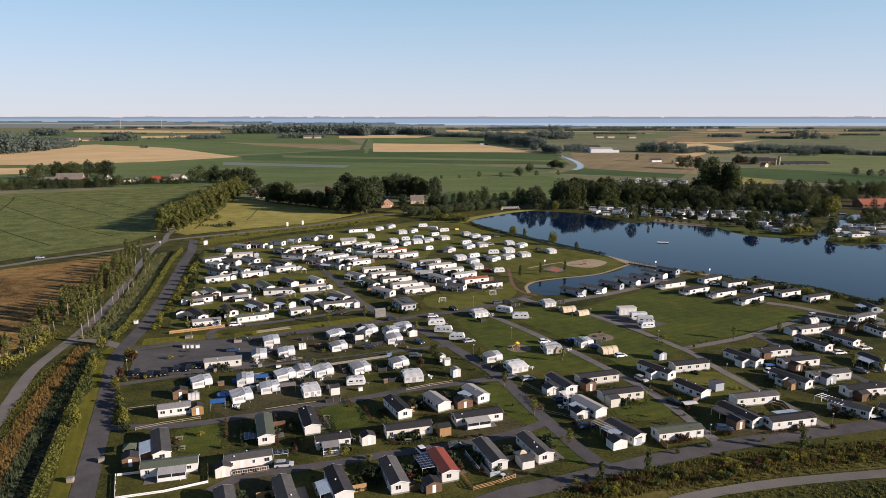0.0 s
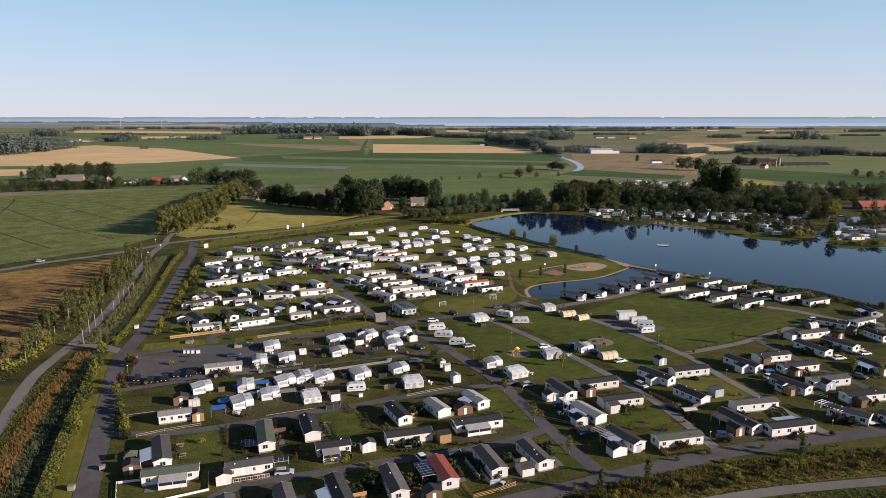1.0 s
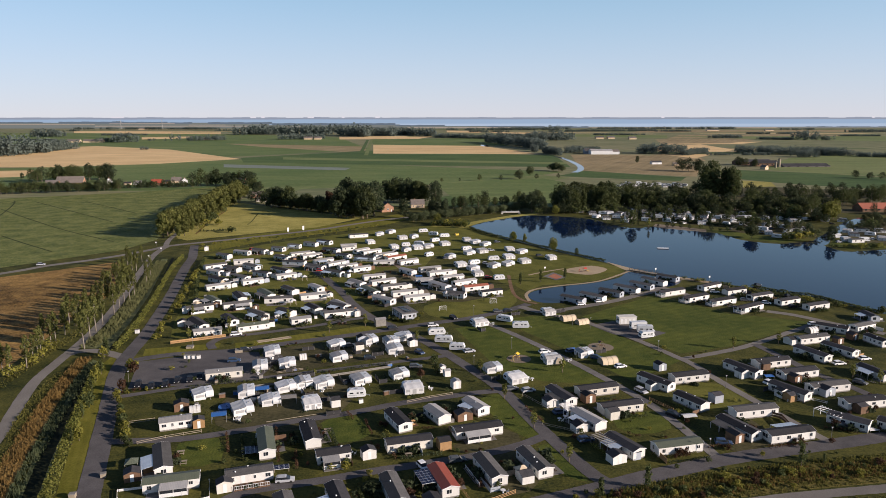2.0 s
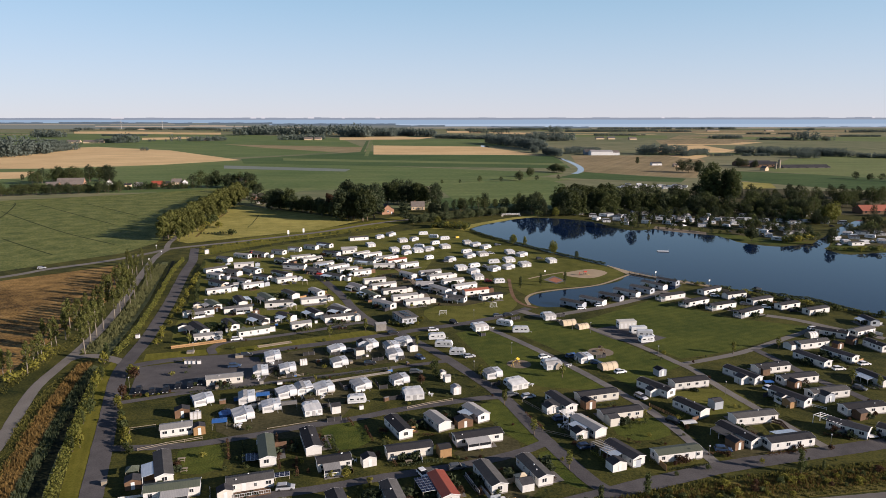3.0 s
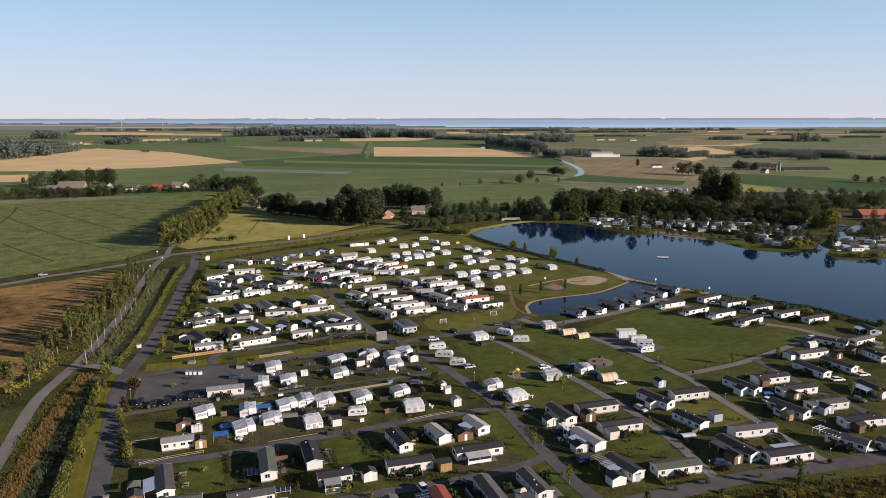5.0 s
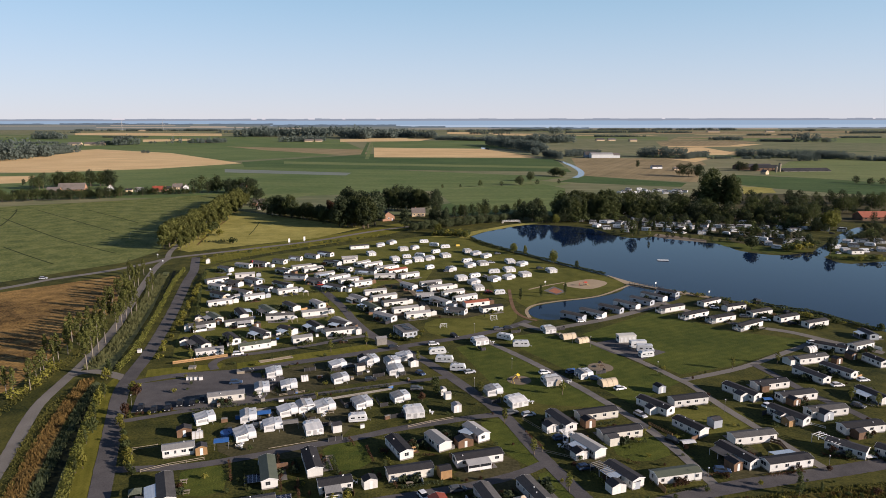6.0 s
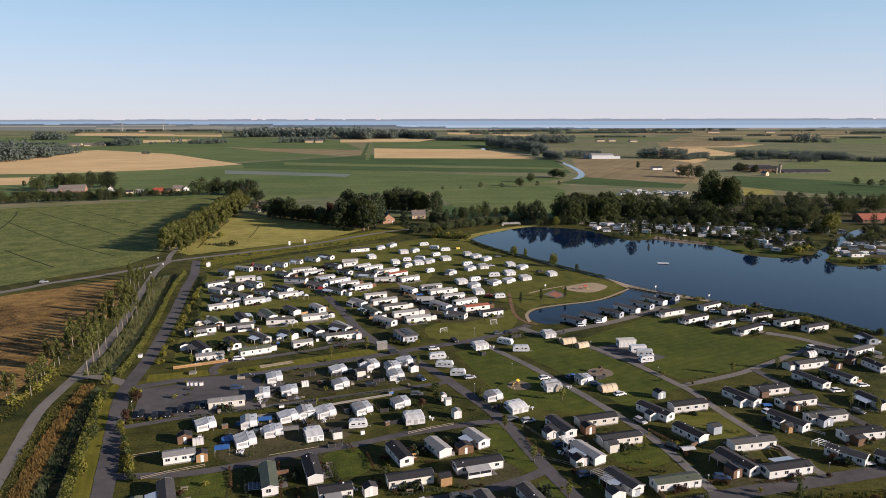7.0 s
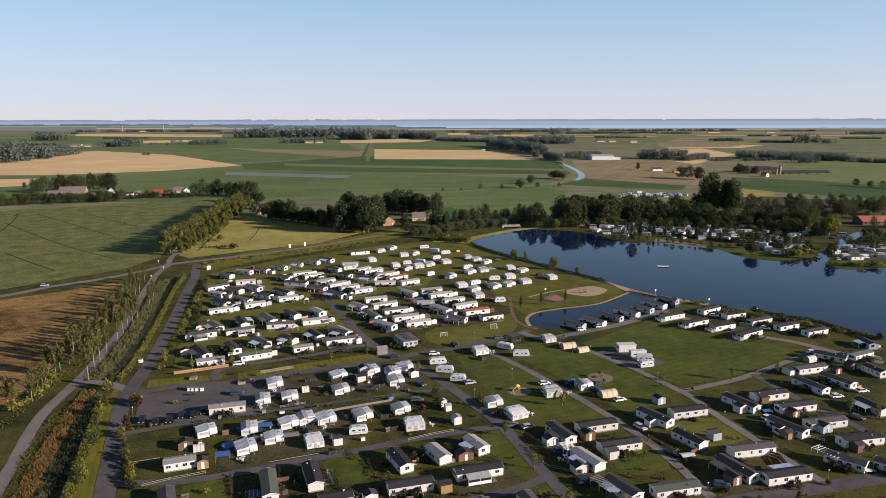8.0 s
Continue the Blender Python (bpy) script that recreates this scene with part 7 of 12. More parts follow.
chalet(34.4, 191.9, -65.6, 10.8, "dark", "white", "lean", -1, True)
chalet(45.9, 196.8, 16.9, 12.8, "dark", "cream", "", 1, True)
chalet(49.8, 184.1, 15.5, 12.4, "dark", "cream", "", 1, True)
chalet(39.1, 175.7, -60.0, 10.0, "light", "white", "clear", -1, True)
chalet(44.9, 160.6, -60.4, 10.3, "dark", "white", "clear", -1, True)
chalet(-12.2, 175.3, -63.5, 10.5, "dark", "white", "", 1, True)
chalet(-1.7, 178.9, -59.0, 8.2, "light", "white", "", 1, True)
chalet(9.1, 184.3, -58.7, 8.2, "light", "white", "clear", -1, True)
chalet(8.9, 169.4, 17.7, 12.8, "dark", "white", "glass", -1, True)
chalet(-8.7, 162.1, 16.4, 11.6, "dark", "cream", "", 1, True)
chalet(-44.4, 162.0, -72.8, 12.9, "green", "white", "", 1, True)
chalet(-34.3, 166.9, -70.9, 11.6, "dark", "white", "", 1, True)
chalet(-26.6, 155.8, 17.3, 8.1, "dark", "white", "glass", -1, True)
chalet(-71.6, 174.1, 19.7, 8.0, "light", "white", "", 1, True)
chalet(-66.9, 153.3, -66.1, 13.0, "grey", "white", "clear", -1, True)
chalet(-60.8, 143.2, 15.3, 11.8, "green", "white", "glass", -1, True)
chalet(-44.3, 146.6, 18.4, 10.3, "grey", "white", "deck", -1, True)
chalet(-32.7, 131.8, -68.7, 10.5, "grey", "white", "", 1, True)
chalet(-22.2, 135.6, -68.9, 11.3, "dark", "white", "clear", -1, True)
chalet(-10.8, 139.4, -71.5, 11.7, "grey", "white", "", 1, True)
chalet(-0.1, 143.9, -71.4, 11.1, "red", "white", "", 1, True)
chalet(10.8, 148.8, -70.6, 11.5, "grey", "white", "deck", -1, True)
chalet(21.5, 152.1, -68.6, 11.2, "grey", "white", "", 1, True)
chalet(-43.7, 127.7, -68.4, 9.8, "grey", "white", "", 1, True)
chalet(119.4, 171.4, -48.2, 8.0, "dark", "white", "", 1, True)

# ---- caravans ----
caravan(-43.1, 479.4, -70.0, "right", 0)
caravan(-36.2, 489.7, -59.0, "right", 1)
caravan(-48.5, 449.3, 27.0, "right", 0)
caravan(-28.2, 465.4, 25.0, "right", 1)
caravan(-19.0, 469.5, -65.0, "right", 0)
caravan(-14.5, 491.8, 18.4, "plain", 1)
caravan(-6.9, 478.8, -18.6, "plain", 1)
caravan(0.8, 471.4, 19.3, "plain", 1)
caravan(-31.8, 432.2, 28.0, "right", 0)
caravan(-24.0, 437.2, 21.8, "plain", 0)
caravan(-21.7, 421.5, -64.0, "right", 0)
caravan(-16.8, 430.1, 22.0, "right", 1)
caravan(-15.7, 441.5, -18.0, "plain", 1)
caravan(-7.9, 433.6, -70.0, "right", 1)
caravan(-5.6, 453.7, 41.3, "plain", 1)
caravan(0.2, 442.7, 27.0, "right", 1)
caravan(-8.5, 404.8, 40.5, "plain", 0)
caravan(5.2, 400.9, -65.0, "right", 1)
caravan(15.2, 457.2, 21.0, "right", 0)
caravan(22.4, 448.6, -69.0, "right", 1)
caravan(28.4, 441.0, -58.0, "right", 0)
caravan(14.4, 423.9, 29.2, "plain", 1)
caravan(17.2, 411.9, -62.0, "right", 0)
caravan(23.2, 418.2, 24.0, "right", 1)
caravan(29.0, 393.3, 14.6, "plain", 1)
caravan(37.8, 400.7, 20.0, "right", 1)
caravan(40.5, 424.1, 18.0, "right", 0)
caravan(29.1, 375.8, -59.0, "right", 1)
caravan(37.7, 380.5, -61.0, "right", 0)
caravan(9.0, 378.8, 25.0, "right", 1)
caravan(17.4, 382.4, 29.2, "plain", 1)
caravan(17.6, 368.8, -67.0, "right", 1)
caravan(17.6, 356.3, 19.0, "right", 0)
caravan(28.4, 344.7, 12.9, "plain", 0)
caravan(49.0, 415.7, -60.0, "right", 0)
caravan(45.4, 387.7, 26.0, "right", 1)
caravan(62.1, 398.0, 24.0, "right", 0)
caravan(-58.5, 233.0, -70.0, "right", 1)
hedge([(-64.9, 234.2), (-62.5, 228.1)], 0.8, 1.5, "leaf", "dark leafy hedge between two pitches", 14, 0.16)
garden_table(-59.2, 227.1)
garden_chair(-58.4, 226.5, 2029)
caravan(-50.6, 221.0, -72.0, "right", 0)
hedge([(-57.0, 222.1), (-54.6, 216.1)], 0.8, 0.7, "leaf_dark", "dark leafy hedge between two pitches", 14, 0.16)
caravan(-59.1, 218.2, -74.0, "right", 1)
garden_table(-59.7, 212.3)
garden_chair(-59.5, 213.2, 2144)
caravan(-37.1, 240.5, -63.0, "right", 0)
hedge([(-43.6, 241.7), (-41.2, 235.6)], 0.8, 1.5, "leaf_dark", "dark leafy hedge between two pitches", 14, 0.16)
caravan(-25.9, 245.6, -65.0, "right", 1)
hedge([(-32.3, 246.8), (-29.9, 240.8)], 0.8, 0.7, "leaf", "dark leafy hedge between two pitches", 14, 0.16)
garden_table(-26.6, 239.7)
garden_chair(-27.6, 239.6, 2259)
caravan(-34.3, 227.1, -67.0, "right", 0)
hedge([(-40.8, 228.3), (-38.4, 222.3)], 0.8, 1.0, "leaf_dark", "dark leafy hedge between two pitches", 14, 0.16)
caravan(-17.9, 243.6, -69.0, "right", 1)
garden_table(-18.6, 237.7)
garden_chair(-18.0, 236.8, 2373)
caravan(-13.4, 249.2, -71.0, "right", 0)
hedge([(-19.9, 250.3), (-17.5, 244.3)], 0.8, 0.7, "leaf_dark", "dark leafy hedge between two pitches", 14, 0.16)
caravan(-15.9, 235.2, -73.0, "right", 1)
hedge([(-22.4, 236.4), (-20.0, 230.4)], 0.8, 1.0, "leaf", "dark leafy hedge between two pitches", 14, 0.16)
garden_table(-16.6, 229.4)
garden_chair(-16.1, 230.2, 2488)
caravan(-35.9, 204.0, -62.0, "right", 0)
hedge([(-42.4, 205.2), (-40.0, 199.1)], 0.8, 1.5, "leaf_dark", "dark leafy hedge between two pitches", 14, 0.16)
caravan(-24.5, 206.5, -64.0, "right", 1)
garden_table(-25.2, 200.6)
garden_chair(-26.2, 200.7, 2602)
caravan(-12.7, 211.1, -66.0, "right", 0)
hedge([(-19.2, 212.3), (-16.8, 206.2)], 0.8, 1.0, "leaf_dark", "dark leafy hedge between two pitches", 14, 0.16)
caravan(-42.0, 203.7, -68.0, "right", 1)
hedge([(-48.5, 204.9), (-46.0, 198.9)], 0.8, 1.5, "leaf", "dark leafy hedge between two pitches", 14, 0.16)
garden_table(-42.7, 197.9)
garden_chair(-42.4, 196.9, 2717)
caravan(-2.5, 254.2, 11.3, "plain", 1)
caravan(0.2, 245.1, -6.4, "plain", 1)
caravan(5.0, 236.4, -6.7, "plain", 0)
caravan(13.9, 268.0, 25.0, "right", 1)
hedge([(12.5, 261.6), (18.6, 263.8)], 0.8, 0.7, "leaf", "dark leafy hedge between two pitches", 14, 0.16)
garden_table(19.8, 267.1)
garden_chair(18.8, 267.5, 2946)
caravan(24.9, 271.7, -31.0, "plain", 1)
caravan(30.4, 262.7, 0.0, "plain", 1)
caravan(43.7, 283.1, 19.0, "right", 0)
hedge([(42.3, 276.7), (48.4, 278.9)], 0.8, 0.7, "leaf_dark", "dark leafy hedge between two pitches", 14, 0.16)
caravan(36.4, 225.5, 17.0, "right", 1)
hedge([(35.0, 219.1), (41.1, 221.3)], 0.8, 1.0, "leaf", "dark leafy hedge between two pitches", 14, 0.16)
garden_table(42.3, 224.6)
garden_chair(43.2, 225.1, 3175)
caravan(17.5, 216.2, -73.0, "right", 0)
hedge([(11.1, 217.4), (13.5, 211.3)], 0.8, 1.5, "leaf_dark", "dark leafy hedge between two pitches", 14, 0.16)
caravan(22.2, 208.3, 26.0, "right", 1)
garden_table(28.0, 207.4)
garden_chair(27.2, 208.0, 3290)
sanitary_unit(73.4, 268.8, 8)
caravan(76.5, 261.5, 8.5, "motor", 1)
caravan(77.8, 256.8, -6.3, "motor", 0)
caravan(76.3, 250.5, 14.8, "plain", 0)
caravan(50.0, 230.8, -72.0, "right", 0)
hedge([(43.5, 232.0), (46.0, 226.0)], 0.8, 1.5, "leaf_dark", "dark leafy hedge between two pitches", 14, 0.16)
caravan(-9.5, 200.4, 14.0, "right", 1)
hedge([(-10.9, 194.0), (-4.8, 196.2)], 0.8, 0.7, "leaf", "dark leafy hedge between two pitches", 14, 0.16)
garden_table(-3.6, 199.5)
garden_chair(-4.2, 200.3, 3634)
caravan(-46.5, 200.6, -63.0, "right", 0)
hedge([(-53.0, 201.8), (-50.5, 195.7)], 0.8, 1.0, "leaf_dark", "dark leafy hedge between two pitches", 14, 0.16)
caravan(-35.6, 204.2, -65.0, "right", 1)
garden_table(-36.3, 198.3)
garden_chair(-36.8, 197.5, 3748)
caravan(-38.3, 189.2, 21.0, "right", 0)
hedge([(-39.7, 182.8), (-33.6, 185.0)], 0.8, 0.7, "leaf_dark", "dark leafy hedge between two pitches", 14, 0.16)
caravan(-25.7, 194.3, 10.5, "plain", 0)
caravan(-48.6, 190.4, -71.0, "right", 0)
hedge([(-55.0, 191.5), (-52.6, 185.5)], 0.8, 1.5, "leaf_dark", "dark leafy hedge between two pitches", 14, 0.16)
caravan(-57.6, 196.4, -73.0, "right", 1)
garden_table(-58.3, 190.5)
garden_chair(-58.6, 191.4, 3978)
caravan(-69.9, 195.2, -62.0, "right", 0)
hedge([(-76.4, 196.4), (-74.0, 190.4)], 0.8, 1.0, "leaf_dark", "dark leafy hedge between two pitches", 14, 0.16)
caravan(-55.1, 184.7, -64.0, "right", 1)
hedge([(-61.5, 185.9), (-59.1, 179.8)], 0.8, 1.5, "leaf", "dark leafy hedge between two pitches", 14, 0.16)
garden_table(-55.8, 178.8)
garden_chair(-56.5, 178.1, 4092)

# ---- sheds and small buildings ----
shed(-68.1, 265.0, 20.0, 2.5, 2, 2.1, "wall_white", "roof_dark", "small white garden shed with a dark roof")
shed(-36.1, 279.8, -68.0, 3, 2.4, 2.2, "wall_white", "roof_light", "small white garden shed with a pale roof")
shed(-48.8, 288.7, -68.0, 2, 2, 2, "wood", "roof_dark", "small brown timber garden shed with a dark roof")
shed(-30.0, 236.9, 20.0, 3, 3, 2.2, "wall_cream", "roof_dark", "small cream garden shed with a dark roof")
shed(-11.2, 241.4, -68.0, 3, 3, 2.2, "wall_white", "roof_dark", "small white garden shed with a dark roof")
shed(-0.4, 215.0, -68.0, 2, 2, 2, "wall_white", "roof_light", "small white garden shed with a pale roof")
shed(1.1, 211.4, 20.0, 2, 2, 2, "wall_white", "roof_light", "small white garden shed with a pale roof")
shed(71.1, 217.1, -68.0, 3, 3, 2.2, "wall_grey", "roof_dark", "small blue-grey garden shed with a dark roof")
shed(152.5, 248.8, -68.0, 3, 3, 2.2, "wood", "roof_dark", "small brown timber garden shed with a dark roof")
shed(126.8, 243.4, 20.0, 2.6, 4, 2.1, "wall_white", "roof_dark", "small white garden shed with a dark roof")
shed(144.6, 244.1, -68.0, 2.5, 3, 2, "wood", "roof_dark", "small brown timber garden shed with a dark roof")
shed(95.5, 210.4, -68.0, 3, 4, 2.2, "wall_white", "roof_dark", "small white garden shed with a dark roof")
shed(105.4, 217.7, 20.0, 3, 3, 2.2, "wood", "roof_dark", "small brown timber garden shed with a dark roof")
shed(110.0, 206.4, -68.0, 3, 3, 2.2, "wood", "roof_dark", "small brown timber garden shed with a dark roof")
shed(114.2, 195.8, -68.0, 3, 4, 2.3, "wall_grey", "roof_dark", "small blue-grey garden shed with a dark roof")
shed(79.4, 191.0, 20.0, 3, 3, 2.4, "wall_grey", "roof_dark", "small blue-grey garden shed with a dark roof")
shed(74.8, 166.2, -68.0, 3.5, 3, 2.2, "wood", "roof_dark", "small brown timber garden shed with a dark roof")
shed(109.4, 175.1, -68.0, 3, 4, 2.2, "wall_white", "roof_dark", "small white garden shed with a dark roof")
shed(117.2, 183.7, 20.0, 3, 3, 2.2, "wood", "roof_dark", "small brown timber garden shed with a dark roof")
shed(30.8, 188.1, -68.0, 3, 4, 2, "wall_white", "roof_dark", "small white garden shed with a dark roof")
shed(42.2, 191.0, -68.0, 3, 3.4, 2.4, "wood", "roof_dark", "small brown timber garden shed with a dark roof")
shed(46.5, 179.9, 20.0, 3, 3.4, 2.4, "wall_cream", "roof_dark", "small cream garden shed with a dark roof")
shed(36.1, 171.9, -68.0, 3, 4, 2, "wall_white", "roof_dark", "small white garden shed with a dark roof")
shed(41.7, 155.2, -68.0, 3, 4, 2, "wall_white", "roof_dark", "small white garden shed with a dark roof")
shed(46.5, 157.2, 20.0, 2, 3, 2, "wall_grey", "roof_dark", "small blue-grey garden shed with a dark roof")
shed(63.7, 200.3, -68.0, 2.6, 3.4, 2, "wall_white", "roof_dark", "small white garden shed with a dark roof")
shed(5.5, 179.1, -68.0, 3, 4.5, 2, "wood", "roof_dark", "small brown timber garden shed with a dark roof")
shed(0.1, 162.1, 20.0, 3, 3.2, 2.4, "pine", "roof_dark", "small fresh orange timber garden shed with a dark roof")
shed(3.8, 201.7, -68.0, 2.5, 2.5, 2.3, "wall_white", "roof_light", "small white garden shed with a pale roof")
shed(-18.3, 157.2, -68.0, 2.6, 3.4, 2.2, "wall_white", "roof_dark", "small white garden shed with a dark roof")
shed(-31.1, 188.1, 20.0, 2.6, 3, 2.2, "wall_white", "roof_dark", "small white garden shed with a dark roof")
shed(-74.2, 185.3, -68.0, 2.8, 4, 2.2, "wood", "roof_dark", "small brown timber garden shed with a dark roof")
shed(-65.6, 174.4, -68.0, 2.6, 3, 2.2, "pine", "roof_dark", "small fresh orange timber garden shed with a dark roof")
shed(-71.3, 146.8, -68.0, 3, 3.4, 2.0, "wood", "roof_dark", "small brown timber garden shed with a dark roof")
shed(-48.7, 142.0, -68.0, 2.6, 3.4, 2.2, "wall_cream", "roof_dark", "small cream garden shed with a dark roof")
shed(-2.4, 135.7, -68.0, 3, 3.6, 2.0, "wood", "roof_dark", "small brown timber garden shed with a dark roof")
shed(18.6, 146.3, 20.0, 3, 3.8, 1.9, "wall_white", "roof_dark", "small white garden shed with a dark roof")
shed(-29.8, 245.4, -68.0, 3, 4, 2.2, "wall_grey", "roof_dark", "small blue-grey garden shed with a dark roof")
shed(100.6, 194.9, -68.0, 2.6, 3.4, 2.2, "wall_white", "roof_dark", "small white garden shed with a dark roof")
shed(101.4, 191.9, 20.0, 2.4, 3, 2, "pine", "roof_dark", "small fresh orange timber garden shed with a dark roof")
shed(-108.9, 284.2, -68.0, 2.4, 3, 2.2, "wall_white", "roof_light", "small white garden shed with a pale roof")
shed(-99.0, 293.4, -68.0, 2.5, 3, 2, "wood", "roof_dark", "small brown timber garden shed with a dark roof")
shed(-84.9, 263.4, 20.0, 2, 2, 2, "wall_white", "roof_dark", "small white garden shed with a dark roof")
shed(-80.6, 288.7, -68.0, 2, 2.6, 2, "wood", "roof_dark", "small brown timber garden shed with a dark roof")
shed(-103.5, 265.8, -68.0, 3, 4, 2, "wall_white", "roof_dark", "small white garden shed with a dark roof")
shed(-98.3, 334.2, 20.0, 2, 3, 2, "wall_white", "roof_light", "small white garden shed with a pale roof")
shed(-109.3, 298.2, -68.0, 3, 3, 2, "wall_white", "roof_dark", "small white garden shed with a dark roof")
shed(-30.1, 303.2, -68.0, 3, 3, 2, "wood", "roof_dark", "small brown timber garden shed with a dark roof")
shed(-103.2, 336.6, 20.0, 2.5, 3, 2, "wall_white", "roof_light", "small white garden shed with a pale roof")
shed(-146.6, 422.7, -68.0, 2.2, 2.5, 2.4, "wall_white", "roof_light", "small white garden shed with a pale roof")

# ---- parked vehicles ----
car(-94.2, 202.8, -75, "black", 1)
car(-89.6, 201.4, -75, "black", 0)
car(-85.8, 202.8, -75, "black", 1)
car(-83.3, 206.2, -75, "black", 0)
car(-79.6, 206.7, -75, "black", 0)
car(-77.3, 209.2, -75, "black", 0)
car(-70.8, 224.3, 10, "blue", 1)
car(-224.7, 379.9, 15, "silver", 1)
car(-78.6, 253.3, 20, "white", 1)
car(-8.3, 232.6, -50, "blue", 0)
car(-9.1, 218.6, 5, "grey", 1)
car(-4.0, 264.6, 10, "white", 1)
car(9.1, 233.8, 20, "silver", 0)
car(4.2, 275.2, -60, "black", 1)
car(27.3, 285.7, 15, "black", 0)
car(23.0, 284.8, 15, "grey", 0)
car(25.7, 198.1, 20, "silver", 1)
car(32.5, 182.5, 20, "blue", 0)
car(36.5, 165.7, 15, "blue", 1)
car(59.6, 197.7, -60, "silver", 1)
car(132.4, 221.4, 10, "white", 1)
car(143.6, 226.0, 10, "white", 0)
car(63.8, 181.0, -40, "black", 0)
car(71.1, 164.0, -10, "blue", 1)
car(-36.0, 145.6, 10, "silver", 1)
car(58.5, 218.6, 20, "white", 0)
car(52.4, 227.2, -20, "blue", 0)
car(35.4, 233.2, 20, "white", 0)
car(81.2, 312.4, 20, "black", 0)
car(88.3, 314.5, 15, "grey", 0)
car(60.5, 296.0, 15, "white", 0)
car(69.6, 300.9, 20, "white", 0)
car(127.7, 317.8, -10, "white", 0)
car(135.5, 303.0, -10, "grey", 0)
car(142.8, 298.0, -20, "white", 0)
car(151.7, 292.2, 15, "black", 0)
car(147.2, 266.1, 10, "white", 1)
car(-117.7, 413.9, 10, "red", 0)
car(-66.4, 364.8, 10, "red", 0)
car(22.9, 348.2, 10, "red", 0)
car(29.3, 421.5, 10, "silver", 0)
car(-2.9, 135.4, 20, "grey", 0)
car(3.3, 154.9, 15, "grey", 1)
car(-4.8, 151.8, -60, "white", 0)
car(-96.6, 399.6, 20, "grey", 0)
car(20.7, 199.5, 20, "grey", 0)
car(-119.1, 425.3, 60, "red", 0)
car(44.9, 233.8, 30, "blue", 0)
car(106.7, 173.2, -15, "grey", 1)

# ---- tents ----
tent(50.9, 273.5, 20, 6, 3.5, 2.1, "fabric_beige", "beige tunnel tent with curved poles")
tent(55.7, 268.6, 25, 5, 3.2, 1.9, "fabric_beige", "olive beige tunnel tent")
tent(55.5, 223.1, 20, 6, 3.6, 2.2, "fabric_beige", "beige tunnel tent with curved poles")
tent(45.1, 235.1, 20, 3, 2, 1.3, "fabric_blue", "small blue dome tent")
tent(9.5, 480.1, 20, 2.5, 2, 1.2, "yellow", "small bright yellow tent")
tent(38.2, 223.1, -68, 2.5, 2.2, 2.2, "fabric", "small white toilet tent")
tent(-68.4, 278.6, 20, 3.5, 3, 2, "fabric", "white fabric party tent")
tent(-52.3, 190.7, 20, 3.5, 3, 1.8, "fabric", "white fabric party tent")
tent(-70.0, 184.1, 20, 3, 2.5, 1.8, "fabric", "pale grey covered boat")
tent(-48.1, 227.2, 20, 2.4, 2.4, 1.9, "fabric", "small round white tent")
tent(141.7, 256.9, 20, 4, 3, 2.2, "fabric", "curved white fabric shelter")

# ---- trees ----
tree_row("avenue", -192.2, 465.7, -212.7, 727.6, 36, 17, 1.5, 1.0, "avenue trees", 0.08)
tree_row("avenue", -179.4, 463.4, -205.0, 727.6, 30, 11.5, 1.5, 0.8, "avenue trees", 0.2)
plant("young", -137.8, 218.6, 11.4, 0.75)
plant("young", -141.4, 233.2, 10.4, 0.75)
plant("young", -142.1, 244.2, 12.3, 0.75)
plant("young", -146.4, 258.4, 11.4, 0.75)
plant("young", -146.7, 266.1, 11.4, 0.75)
plant("young", -128.4, 237.6, 16.1, 0.75)
plant("young", -132.4, 249.7, 15.2, 0.75)
plant("young", -134.4, 258.4, 15.2, 0.75)
plant("young", -136.3, 267.7, 14.2, 0.75)
plant("young", -138.0, 281.2, 14.2, 0.75)
plant("young", -140.7, 292.2, 13.3, 0.75)
plant("young", -143.1, 302.0, 13.3, 0.75)
plant("young", -142.0, 305.0, 12.3, 0.75)
plant("young", -143.1, 312.4, 12.3, 0.75)
plant("young", -148.1, 337.9, 11.4, 0.75)
plant("young", -151.5, 350.9, 11.4, 0.75)
plant("young", -164.9, 364.8, 12.3, 0.75)
plant("young", -164.5, 359.1, 11.4, 0.75)
plant("young", -165.2, 350.9, 11.4, 0.75)
plant("young", -173.4, 373.7, 12.3, 0.75)
plant("young", -172.4, 389.5, 10.4, 0.75)
plant("young", -161.9, 335.4, 11.4, 0.75)
plant("young", -157.8, 317.8, 11.4, 0.75)
plant("young", -152.7, 302.0, 10.4, 0.75)
plant("young", -149.4, 287.5, 11.4, 0.75)
plant("young", -146.4, 274.3, 11.4, 0.75)
plant("young", -143.1, 214.3, 10.4, 0.75)
plant("young", -130.0, 186.5, 10.4, 0.75)
tree_row("avenue", -147.7, 302.0, -175.6, 389.5, 8, 8, 3, 0.7, "", 0.3)
tree_row("young", -137.9, 211.2, -166.1, 350.9, 18, 10.5, 2.5, 0.75, "roadside trees", 0.25)
tree_row("avenue", -145.2, 251.1, -150.2, 302.0, 9, 5.5, 3, 0.8, "", 0.3)
tree_belt("sunbush", -138.4, 209.2, -141.4, 244.2, 10, 3, 1.5, 1.2, 0.3)
tree_row(('sunbush', 'bush'), -89.6, 155.5, -120.7, 237.6, 4, 4.5, 0.4, 0.6, "", 0.2)
tree_row("sunbush", -106.3, 244.2, -130.5, 362.0, 14, 2.8, 1.0, 1.0, "shrubs along the park road", 0.3)
